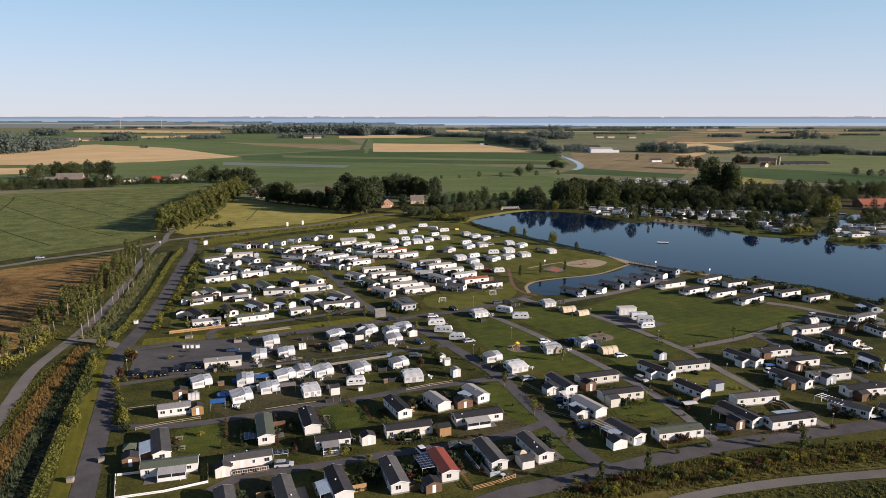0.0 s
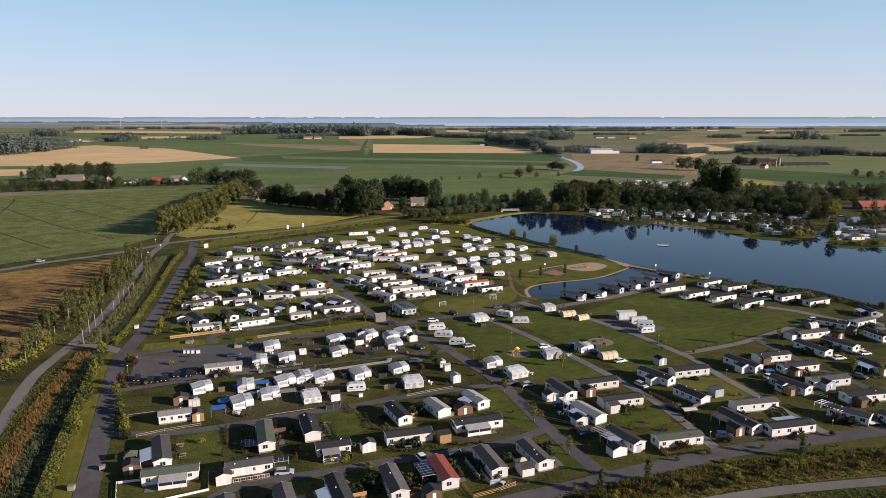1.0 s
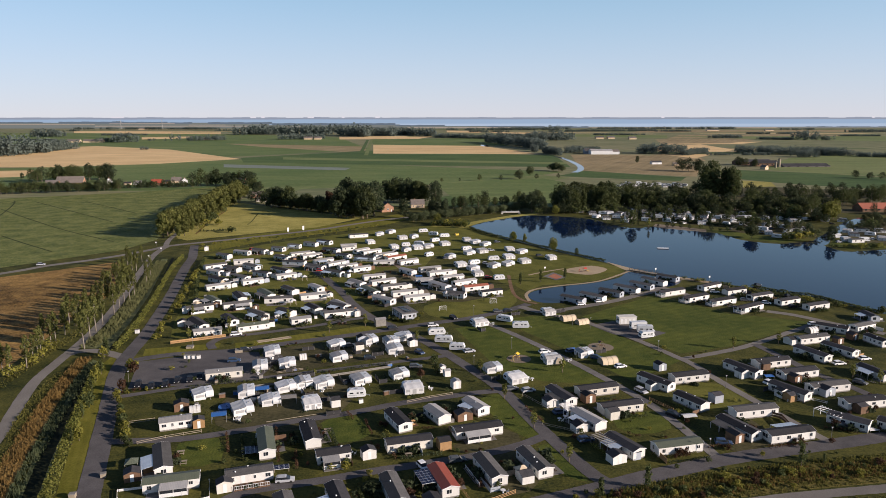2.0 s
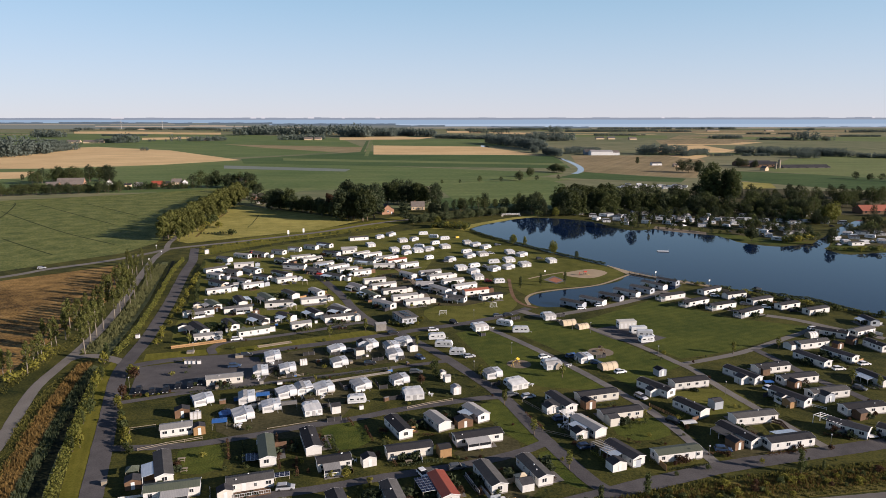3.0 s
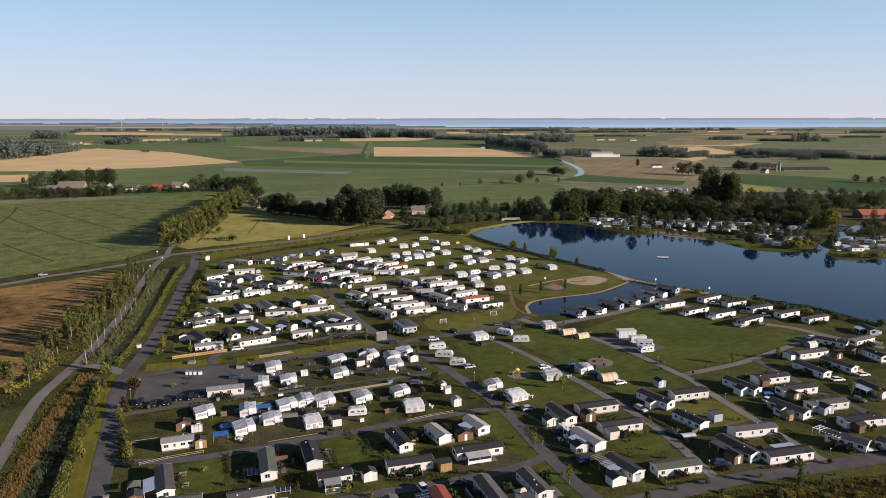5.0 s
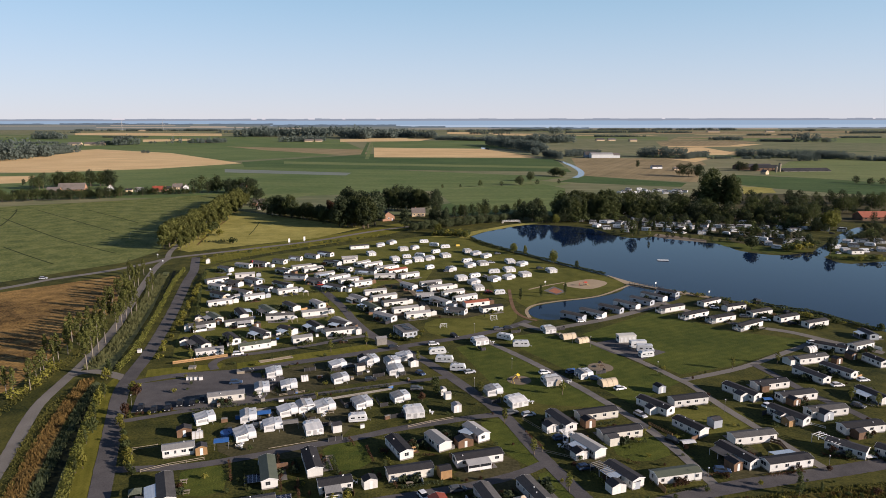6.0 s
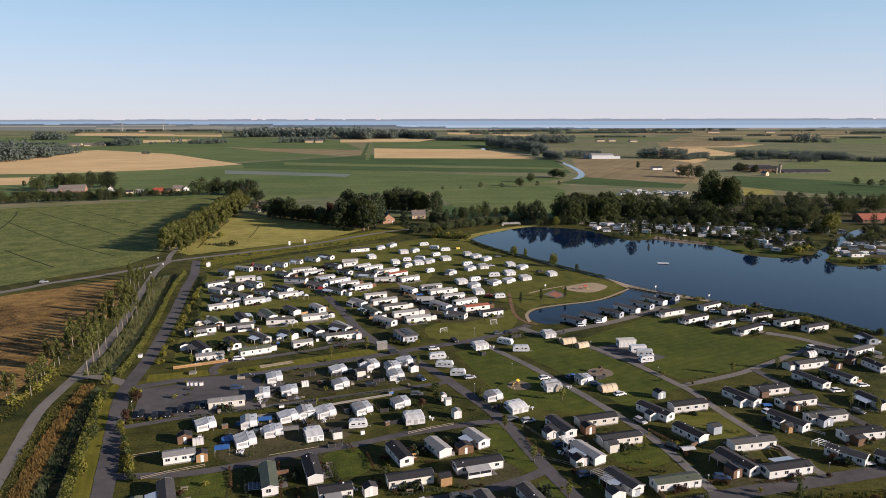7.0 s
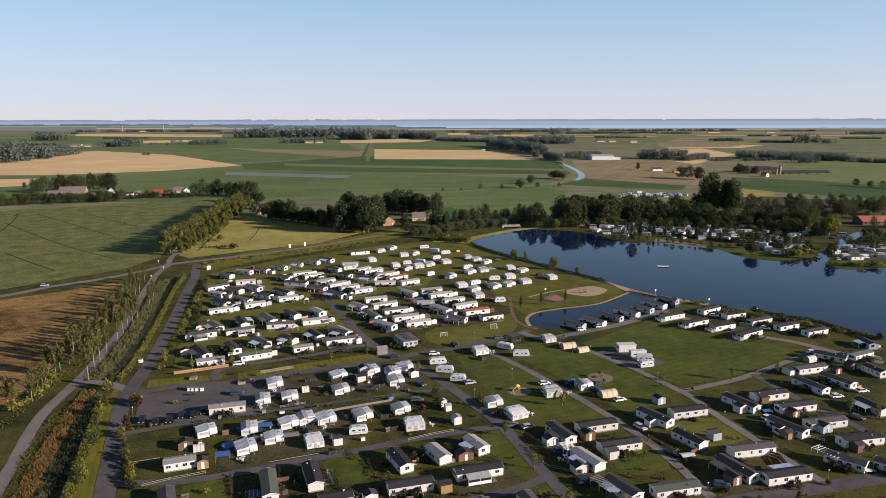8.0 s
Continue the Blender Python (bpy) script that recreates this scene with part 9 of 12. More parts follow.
barn(378.2, 606.9, 4, 30, 14, 3.0, 7.0, "wood", "roof_orange", "long restaurant building with an orange-red tiled roof")
barn(528.8, 1198.4, 5, 60, 22, 5, 9, "wood", "roof_dark", "long farm shed with dark roof")
barn(537.0, 1169.5, 5, 40, 20, 5, 9, "wood", "roof_dark", "farm shed with dark roof")
silo(548.5, 1142.0, 2.2, 13)
silo(536.7, 1128.7, 1.8, 9)
barn(594.2, 1155.6, 5, 80, 26, 1.2, 5, "skirt", "roof_dark", "long dark silage clamp edged in pale concrete")
barn(344.9, 1539.6, 3, 48, 24, 8, 11, "trim", "roof_light", "long white greenhouse shed")
barn(371.0, 1539.6, 3, 26, 20, 6, 10, "trim", "roof_far", "white shed with a reddish roof")
barn(325.2, 1564.3, 3, 24, 20, 6, 12, "wall_grey", "roof_grey", "grey metal farm shed")
barn(576.8, 2603.3, 5, 30, 18, 5, 10, "plaster", "roof_grey", "far pale farm building")
barn(618.6, 2603.3, 5, 26, 18, 5, 10, "plaster", "roof_grey", "far pale farm building")
barn(680.1, 2536.1, 5, 26, 18, 5, 10, "plaster", "roof_far", "far pale farm building")
barn(-486.6, 2536.1, 5, 30, 18, 5, 10, "plaster", "roof_far", "far pale farm building")
barn(-452.0, 2536.1, 5, 24, 18, 5, 10, "plaster", "roof_far", "far pale farm building")
barn(-1180.3, 2246.2, 5, 40, 18, 5, 10, "plaster", "roof_far", "far pale farm building")
barn(-1117.1, 2246.2, 5, 60, 18, 5, 10, "plaster", "roof_far", "far pale farm building")
barn(-1909.4, 4507.4, 5, 90, 18, 5, 10, "plaster", "roof_far", "far pale farm building")
barn(1512.0, 3964.7, 5, 70, 18, 5, 10, "plaster", "roof_grey", "far pale farm building")
barn(1829.6, 3964.7, 5, 50, 18, 5, 10, "plaster", "roof_grey", "far pale farm building")
barn(-354.7, 3301.4, 5, 50, 18, 5, 10, "plaster", "roof_far", "far pale farm building")
barn(-215.2, 3194.4, 5, 40, 18, 5, 10, "plaster", "roof_grey", "far pale farm building")
barn(-821.9, 2472.3, 5, 40, 18, 5, 10, "plaster", "roof_far", "far pale farm building")
wind_turbine(-2192, 4800, 50)
wind_turbine(-1912, 4800, 53)

# ---- the camp site across the lake ----
chalet(116.4, 595.5, 8, 9.5, "dark", "white", "", 1, False, "cabins across the lake")
chalet(135.8, 610.8, 8, 9.5, "light", "white", "", 1, False, "cabins across the lake")
chalet(156.8, 631.1, 8, 9.5, "grey", "white", "", 1, False, "cabins across the lake")
caravan(126.8, 566.9, -50, "right", 0)
caravan(131.4, 556.9, -3, "far", 1)
caravan(140.9, 560.2, -16, "motor", 0)
caravan(141.6, 537.8, -29, "far", 1)
chalet(151.1, 556.9, 2, 9.0, "grey", "white", "", 1, False, "cabins across the lake")
caravan(166.7, 603.1, 5, "right", 1)
caravan(174.5, 599.2, -8, "far", 0)
caravan(160.2, 544.0, -21, "motor", 1)
caravan(192.2, 573.8, -34, "far", 0)
caravan(201.5, 606.9, -47, "far", 1)
chalet(140.0, 588.1, 20, 9.0, "grey", "white", "", 1, False, "cabins across the lake")
caravan(175.9, 563.5, -13, "far", 1)
caravan(175.7, 540.9, -26, "motor", 0)
caravan(190.0, 550.4, -39, "far", 1)
caravan(201.3, 556.9, 8, "far", 0)
caravan(199.0, 531.8, -5, "right", 1)
chalet(210.1, 544.0, -2, 9.0, "grey", "white", "", 1, False, "cabins across the lake")
caravan(221.8, 556.9, -31, "motor", 1)
caravan(216.2, 525.8, -44, "far", 0)
caravan(227.6, 537.8, 3, "far", 1)
caravan(206.2, 584.4, -10, "right", 0)
caravan(222.9, 584.4, -23, "far", 1)
chalet(231.3, 525.8, 16, 9.0, "grey", "white", "", 1, False, "cabins across the lake")
caravan(230.0, 503.3, -49, "far", 1)
caravan(243.8, 520.0, -2, "far", 0)
caravan(255.7, 531.8, -15, "right", 1)
caravan(245.0, 547.2, -28, "far", 0)
caravan(251.2, 508.7, -41, "motor", 1)
chalet(249.6, 492.7, -6, 9.0, "grey", "white", "", 1, False, "cabins across the lake")
caravan(261.0, 503.3, -7, "far", 1)
caravan(229.8, 485.1, -20, "right", 0)
caravan(227.8, 468.1, -33, "far", 1)
caravan(232.5, 497.9, -46, "motor", 0)
caravan(235.5, 468.1, 1, "far", 1)
chalet(275.5, 540.9, 12, 9.0, "grey", "white", "", 1, False, "cabins across the lake")
caravan(272.0, 556.9, -25, "right", 1)
caravan(254.0, 584.4, -38, "far", 0)
caravan(268.3, 468.1, 9, "motor", 1)
caravan(268.9, 458.9, -4, "far", 0)
caravan(285.4, 477.6, -17, "far", 1)
chalet(300.2, 492.7, -10, 9.0, "grey", "white", "", 1, False, "cabins across the lake")
caravan(297.2, 477.6, -43, "far", 1)
caravan(279.4, 454.4, 4, "motor", 0)
caravan(312.4, 492.7, -9, "far", 1)
caravan(294.8, 461.1, -22, "far", 0)
caravan(290.1, 492.7, -35, "right", 1)
chalet(271.3, 450.0, 8, 9.0, "grey", "white", "", 1, False, "cabins across the lake")
caravan(304.2, 584.4, -1, "motor", 1)
caravan(302.7, 610.8, -14, "far", 0)
caravan(277.9, 622.9, -27, "far", 1)
caravan(242.9, 828.2, 10, "far", 1)
caravan(257.4, 842.8, 10, "far", 1)
caravan(265.4, 835.4, 10, "far", 1)
caravan(241.0, 857.8, 10, "far", 1)
caravan(270.9, 821.2, 10, "far", 1)
caravan(227.1, 857.8, 10, "far", 1)
caravan(284.8, 842.8, 10, "far", 1)
car(182.8, 563.5, 0, "silver", 0)
car(185.9, 531.8, 31, "white", 0)
car(210.4, 556.9, 2, "grey", 0)
car(238.2, 563.5, 33, "black", 0)
car(225.0, 487.6, 4, "blue", 0)
car(243.0, 487.6, 35, "silver", 0)
car(155.9, 584.4, 6, "white", 0)
car(175.1, 584.4, 37, "grey", 0)
car(209.3, 503.3, 8, "black", 0)
car(241.6, 506.0, 39, "blue", 0)
car(260.1, 450.0, 10, "silver", 0)
car(289.1, 461.1, 41, "white", 0)
shed(107.3, 599.2, -68, 4, 5, 2.6, "pine", "roof_orange", "small orange timber hut by the lake")
tree_belt(('dark', 'broad'), 160.7, 584.4, 238.2, 563.5, 14, 9, 5, 1.0, 0.3)
tree_belt(('dark', 'broad'), 224.6, 520.0, 264.4, 497.9, 10, 8, 5, 1.0, 0.3)
tree_belt(('dark', 'broad'), 256.1, 606.9, 310.1, 577.3, 14, 13, 6, 1.1, 0.3)
tree_belt(('dark',), 294.1, 503.3, 312.9, 477.6, 5, 7, 3, 1.0, 0.3)

tree_belt(("dark", "dark", "broad"), 305.9, 714.2, 422.0, 723.7, 16, 12, 5, 1.1, 0.3)
tree_belt(("dark", "dark", "broad"), 416.2, 713.6, 483.4, 684.5, 12, 11, 5, 1.1, 0.3)
tree_belt(("dark", "dark", "broad"), 289.8, 650.3, 350.8, 625.9, 14, 11, 5, 1.1, 0.3)
tree_belt(("dark", "dark", "broad"), 375.2, 641.7, 417.2, 625.6, 8, 7, 5, 1.1, 0.3)
tree_belt(("dark", "dark", "broad"), 287.5, 579.5, 295.9, 533.4, 9, 9, 5, 1.1, 0.3)
tree_belt(("dark", "dark", "broad"), 274.8, 724.5, 317.5, 714.1, 9, 13, 5, 1.1, 0.3)
tree_belt(("dark", "dark", "broad"), 367.0, 589.3, 403.6, 575.7, 8, 8, 5, 1.1, 0.3)
caravan(206.3, 817.5, -30, "far", 0)
caravan(215.6, 830.7, 7, "far", 1)
caravan(225.2, 844.4, -16, "far", 0)
caravan(224.2, 817.4, 21, "far", 1)
caravan(233.8, 830.6, -2, "far", 0)
caravan(243.7, 844.3, -25, "far", 1)
caravan(242.1, 817.3, 12, "far", 0)
caravan(252.0, 830.5, -11, "far", 1)
caravan(262.2, 844.2, 26, "far", 0)
caravan(260.0, 817.2, 3, "far", 1)
caravan(270.2, 830.4, -20, "far", 0)
caravan(280.7, 844.0, 17, "far", 1)
caravan(277.9, 817.1, -6, "far", 0)
caravan(288.4, 830.3, -29, "far", 1)

# ---- lake fittings ----
jetty(101.0, 366.3, 114.1, 353.6, 2.6)
pontoon(137.9, 429.3, -8)
footbridge(57.3, 588.1, 8, 15)
sign_board(112.2, 359.1, 20, 0.9, 0.9, 3.0, "trim", "small white notice board by the water")
sign_board(133.6, 340.4, 20, 0.9, 0.9, 3.0, "trim", "small white notice board by the water")
sign_board(54.1, 362.0, 20, 0.9, 0.9, 3.0, "trim", "small white notice board by the water")

# ---- signs, play things and fittings ----
sign_board(-110.3, 487.6, 25, 1.3, 2.8, 4.2)
sign_board(-101.0, 495.3, 25, 1.3, 2.8, 4.2)
sign_board(-171.3, 396.2, 10, 0.8, 0.8, 2.6, "trim", "small pale road sign at the crossing")
sign_board(-184.6, 439.4, 10, 0.8, 0.8, 2.6, "trim", "small pale road sign at the crossing")
sign_board(-173.4, 419.6, 10, 0.8, 0.8, 2.6, "trim", "small pale road sign at the crossing")
lamp_post(12.7, 280.3)
lamp_post(24.4, 237.6)
lamp_post(51.4, 266.1)
lamp_post(75.6, 233.8)
lamp_post(65.3, 158.4)
lamp_post(-97.6, 204.2)
lamp_post(-18.9, 237.6)
lamp_post(57.7, 262.2)
lamp_post(10.1, 218.6)
lamp_post(86.1, 200.5)
lamp_post(98.6, 164.7)
lamp_post(-89.5, 237.6)
goal(-0.2, 287.5, 20)
goal(22.1, 299.9, 200)
climbing_frame(75.8, 363.4, 15)
climbing_frame(25.1, 227.2, 60, "yellow", "small play tower with a yellow roof")
climbing_frame(56.7, 239.6, 100, "wood", "timber play frame on the sand pit")
sand_strip(-63.0, 248.3, 27.2, 12.2, 2.2)
bin_box(-88.5, 227.8, 15)
bin_box(-87.2, 227.8, 15)
bin_box(-85.8, 227.8, 15)
bin_box(-84.1, 227.8, 15)
bin_box(-117.5, 256.2, 10, 1.4, 1.3, "trim", "white electricity cabinet on the verge")
bin_box(-91.0, 238.9, 10, 2.4, 0.6, "old_wood", "stack of pale timber pallets")
bin_box(-72.2, 234.5, 15, 2.6, 0.8, "old_wood", "small flat timber trailer")
bin_box(-80.9, 138.9, 10, 1.3, 0.9, "old_wood", "weathered timber bin on the verge")
bin_box(-78.4, 147.7, 20, 1.2, 0.9, "old_wood", "weathered timber bench block by the road")
service_block(-15.9, 278.6, -64)
shed(-25.1, 266.1, 20, 4.2, 2.6, 2.8, "skirt", "roof_light", "dark transformer house with a pale roof by the road")
tree_row(("bush", "sunbush", "lowbush"), -22.5, 275.0, -13.5, 269.5, 9, 1.5, 0.8, 1.3, "shrubs by the service building", 0.3)
tree_row(("bush", "sunbush"), -11.5, 272.0, -8.5, 281.0, 5, 1.4, 0.8, 1.3, "shrubs by the service building", 0.3)
pool(-62.0, 185.7, 1.9)
tarp_shelter(-61.2, 177.9, 15, 4, 3, 2.4)
tarp_shelter(-54.2, 196.8, 15, 4, 3, 2.2)
tarp_shelter(-12.7, 345.6, 15, 3.5, 3, 2.2)
tarp_shelter(-44.8, 189.8, 15, 4.5, 3, 2.4, "skirt", "dark tarpaulin shelter on thin poles")
tarp_shelter(-42.2, 201.9, 15, 4, 3, 2.4, "skirt", "dark tarpaulin shelter on thin poles")
tarp_shelter(102.6, 208.2, 10, 3, 2, 1.6, "fabric_blue", "blue covered boat on a trailer")
tarp_shelter(67.6, 179.4, 10, 4, 2.4, 1.2, "fabric", "pale covered trailer beside the road")
tarp_shelter(113.2, 171.4, 10, 3, 2, 1.0, "fabric", "white dinghy under a cover")
solar_carport(-3.7, 144.0, -70, 6.5, 4.2, 2.3)
solar_carport(-38.0, 150.9, 15, 3.5, 2.2, 0.8)
solar_carport(-47.8, 159.6, 15, 4, 4, 0.7)
pergola(105.6, 177.9, -62, 8, 3.2, 2.4)
pergola(40.1, 162.1, -62, 6.5, 2.8, 2.3, "skirt", "dark pergola over a terrace")
pergola(34.7, 181.7, -68, 5, 3, 2.3)
gazebo(-73.3, 151.2, 20)
gazebo(18.0, 147.7, 20, "fabric_beige", "timber gazebo with a beige pyramid roof")
picnic_table(-8.5, 157.8, 15)
picnic_table(-30.6, 171.4, 15)
picnic_table(-64.7, 159.0, 15)
picnic_table(-62.3, 154.0, 15)
picnic_table(-34.7, 200.5, 15)
picnic_table(9.6, 183.3, 15)
garden_table(-64.9, 140.8)
garden_chair(-65.2, 139.9, 14921)
garden_chair(-65.5, 141.5, 15162)
garden_table(31.7, 177.9)
garden_chair(32.5, 177.3, 56753)
garden_table(33.5, 179.4)
garden_chair(34.1, 180.2, 57205)
garden_chair(33.9, 178.5, 57446)
garden_table(-11.3, 135.4)
garden_chair(-10.7, 136.2, 39564)
garden_table(-2.9, 137.7)
garden_chair(-2.0, 137.4, 43454)
garden_chair(-3.6, 137.0, 43695)
garden_table(-48.2, 168.7)
garden_chair(-48.2, 167.7, 26099)
garden_table(-36.0, 186.5)
garden_chair(-35.3, 187.2, 31995)
garden_chair(-35.7, 185.5, 32236)
garden_table(-22.7, 158.4)
garden_chair(-21.7, 158.5, 35553)
garden_table(-56.0, 177.9)
garden_chair(-55.5, 177.1, 23974)
garden_chair(-57.0, 177.8, 24214)
garden_table(13.2, 140.8)
garden_chair(14.2, 140.7, 51023)

# ---- fences ----
fence([(-99.6, 242.9), (-90.7, 246.9), (-82.0, 251.1)], 1.2, "pine", "fresh orange timber screen fence", 2, 2, True)
fence([(-80.6, 164.7), (-84.9, 175.7), (-78.8, 177.9)], 1.0, "old_wood", "low pale timber garden fence", 1.8, 2, False)
fence([(-77.7, 164.0), (-71.8, 167.3), (-63.6, 170.7)], 0.9, "old_wood", "low pale timber garden fence", 1.8, 2, False)
fence([(3.5, 143.3), (6.5, 135.4), (11.4, 137.7), (15.9, 140.6)], 1.0, "pine", "pale timber garden fence", 1.8, 3, False)
fence([(-72.2, 141.3), (-68.0, 131.8), (-58.9, 134.5), (-50.9, 138.4), (-53.4, 145.8)], 0.6, "trim", "low white board garden fence", 1.5, 2, True)
fence([(-71.9, 141.3), (-67.1, 142.5)], 0.6, "trim", "low white board garden fence", 1.5, 2, True)
fence([(-58.5, 201.4), (-44.7, 205.7), (-33.3, 211.7), (-17.5, 218.6)], 0.8, "skirt", "dark timber plot fence", 2, 2, True)
fence([(-64.2, 222.6), (-53.5, 213.3), (-46.0, 216.5)], 0.8, "old_wood", "low timber plot fence", 2, 2, False)
fence([(60.4, 191.9), (63.1, 187.3), (64.8, 184.1)], 1.0, "pine", "pale timber fence along the road", 2, 3, False)
fence([(23.6, 195.0), (28.4, 187.3), (31.5, 181.7)], 1.0, "old_wood", "pale timber fence along the road", 2, 2, False)
fence([(26.7, 175.0), (32.2, 172.1), (42.4, 164.7)], 0.9, "old_wood", "pale timber fence of a plot", 2, 2, False)
fence([(-10.5, 189.8), (-4.0, 193.2), (2.7, 195.9)], 0.9, "old_wood", "low timber fence of a plot", 2, 2, False)
fence([(-48.0, 176.8), (-39.5, 180.2), (-29.2, 184.1)], 0.3, "old_wood", "low pale board edging along the lane", 2, 1, False)
fence([(89.6, 181.7), (92.9, 178.7), (92.5, 173.2)], 1.4, "wood", "dark timber terrace screen", 2, 2, True)
fence([(7.1, 149.3), (10.4, 140.8), (12.6, 141.5)], 1.2, "wall_grey", "grey terrace screen fence", 2, 2, True)
fence([(100.2, 190.7), (108.1, 191.5), (110.8, 189.0)], 0.9, "trim", "white flowering border fence", 1.4, 2, False)

# ---- reddish hedges between the plots ----
hedge([(-56.7, 169.7), (-53.0, 159.0)], 0.7, 1.1, "leaf_red", "reddish brown hedge of a plot", 16, 0.15)
hedge([(-44.6, 173.2), (-39.4, 154.0)], 0.7, 1.1, "leaf_red", "reddish brown hedge of a plot", 16, 0.15)
hedge([(-33.3, 173.2), (-31.0, 163.1)], 0.7, 1.1, "leaf_red", "reddish brown hedge of a plot", 16, 0.15)
hedge([(-21.4, 177.9), (-18.5, 168.7)], 0.7, 1.1, "leaf_red", "reddish brown hedge of a plot", 16, 0.15)
hedge([(-18.4, 164.0), (-16.7, 156.9)], 0.7, 1.1, "leaf_red", "reddish brown hedge of a plot", 16, 0.15)
hedge([(-36.6, 160.0), (-34.5, 151.2)], 0.7, 1.1, "leaf_red", "reddish brown hedge of a plot", 16, 0.15)
hedge([(-27.2, 183.3), (-24.5, 177.9)], 0.7, 1.1, "leaf_red", "reddish brown hedge of a plot", 16, 0.15)
hedge([(23.5, 186.5), (26.9, 176.8)], 0.7, 1.1, "leaf_red", "reddish brown hedge of a plot", 16, 0.15)
hedge([(48.0, 169.7), (51.0, 167.3)], 0.7, 1.1, "leaf_red", "reddish brown hedge of a plot", 16, 0.15)
hedge([(50.6, 158.4), (55.6, 156.6), (62.7, 159.3)], 0.7, 1.1, "rough", "reddish brown hedge of a plot", 16, 0.15)
hedge([(66.3, 161.5), (73.3, 163.1)], 0.7, 1.1, "leaf_red", "reddish brown hedge of a plot", 16, 0.15)
hedge([(81.1, 161.5), (92.3, 164.0)], 0.7, 1.1, "leaf_red", "reddish brown hedge of a plot", 16, 0.15)
hedge([(-13.2, 161.5), (-11.4, 155.5)], 0.7, 1.1, "leaf_red", "reddish brown hedge of a plot", 16, 0.15)
hedge([(-5.8, 172.1), (-2.1, 173.2)], 0.7, 1.1, "leaf_red", "reddish brown hedge of a plot", 16, 0.15)
hedge([(16.5, 155.5), (17.1, 148.5)], 0.7, 1.1, "leaf_red", "reddish brown hedge of a plot", 16, 0.15)
hedge([(24.2, 152.6), (26.3, 149.3)], 0.7, 1.1, "leaf_red", "reddish brown hedge of a plot", 16, 0.15)
hedge([(101.5, 173.2), (108.4, 169.7)], 0.7, 1.1, "leaf_red", "reddish brown hedge of a plot", 16, 0.15)
hedge([(49.2, 186.5), (54.7, 183.3)], 0.7, 1.1, "leaf_red", "reddish brown hedge of a plot", 16, 0.15)
hedge([(69.3, 186.5), (73.2, 184.1)], 0.7, 1.1, "leaf_red", "reddish brown hedge of a plot", 16, 0.15)

# ---- hedges and borders of the plots ----
hedge([(-49.9, 290.5), (-46.2, 285.7)], 1.0, 1.4, "leaf_light", "yellow-green leafy hedge between two plots", 14, 0.16)
hedge([(-96.2, 272.1), (-89.3, 263.6)], 1.0, 1.4, "leaf", "green leafy hedge between two plots", 14, 0.16)
hedge([(-89.9, 248.1), (-82.8, 250.9)], 0.6, 1.2, "leaf_light", "yellow-green leafy hedge between two plots", 14, 0.16)
hedge([(-93.1, 271.0), (-87.9, 263.8)], 0.6, 1.0, "leaf_light", "yellow-green leafy hedge between two plots", 14, 0.16)
hedge([(-81.1, 263.2), (-73.1, 267.4)], 0.8, 0.8, "leaf_light", "yellow-green leafy hedge between two plots", 14, 0.16)
hedge([(-70.4, 278.0), (-63.5, 272.7)], 1.0, 0.8, "leaf", "green leafy hedge between two plots", 14, 0.16)
hedge([(-57.9, 262.9), (-51.4, 265.9)], 0.7, 1.1, "leaf_light", "yellow-green leafy hedge between two plots", 14, 0.16)
hedge([(-62.8, 286.3), (-58.9, 281.0)], 0.7, 1.2, "leaf_dark", "dark green leafy hedge between two plots", 14, 0.16)
hedge([(-45.0, 272.9), (-38.4, 275.4)], 0.8, 0.8, "leaf", "green leafy hedge between two plots", 14, 0.16)
hedge([(-49.1, 297.9), (-39.0, 291.9)], 0.8, 0.8, "leaf_light", "yellow-green leafy hedge between two plots", 14, 0.16)
hedge([(-72.0, 204.4), (-65.1, 206.4)], 0.7, 1.2, "leaf_dark", "dark green leafy hedge between two plots", 14, 0.16)
hedge([(148.1, 301.1), (154.4, 304.2)], 1.1, 1.2, "leaf_light", "yellow-green leafy hedge between two plots", 14, 0.16)
hedge([(157.9, 283.2), (164.5, 286.1)], 1.0, 1.2, "leaf", "green leafy hedge between two plots", 14, 0.16)
hedge([(129.7, 280.3), (137.7, 285.4)], 0.7, 1.2, "leaf", "green leafy hedge between two plots", 14, 0.16)
hedge([(179.1, 279.1), (179.5, 271.9)], 0.8, 0.7, "leaf", "green leafy hedge between two plots", 14, 0.16)
hedge([(142.3, 257.2), (148.9, 251.7)], 0.6, 0.9, "leaf_dark", "dark green leafy hedge between two plots", 14, 0.16)
hedge([(131.5, 236.3), (136.9, 226.3)], 1.1, 1.1, "leaf", "green leafy hedge between two plots", 14, 0.16)
hedge([(120.5, 230.5), (123.2, 224.5)], 0.8, 1.3, "leaf_dark", "dark green leafy hedge between two plots", 14, 0.16)
hedge([(99.8, 220.1), (104.4, 212.2)], 0.8, 1.1, "leaf_light", "yellow-green leafy hedge between two plots", 14, 0.16)
hedge([(100.7, 224.0), (110.4, 226.7)], 1.0, 0.9, "leaf_dark", "dark green leafy hedge between two plots", 14, 0.16)
hedge([(110.0, 204.0), (118.5, 206.3)], 1.1, 0.9, "leaf", "green leafy hedge between two plots", 14, 0.16)
hedge([(113.4, 192.7), (120.7, 194.5)], 1.0, 1.2, "leaf", "green leafy hedge between two plots", 14, 0.16)
hedge([(131.9, 212.7), (134.9, 203.6)], 1.1, 1.1, "leaf", "green leafy hedge between two plots", 14, 0.16)
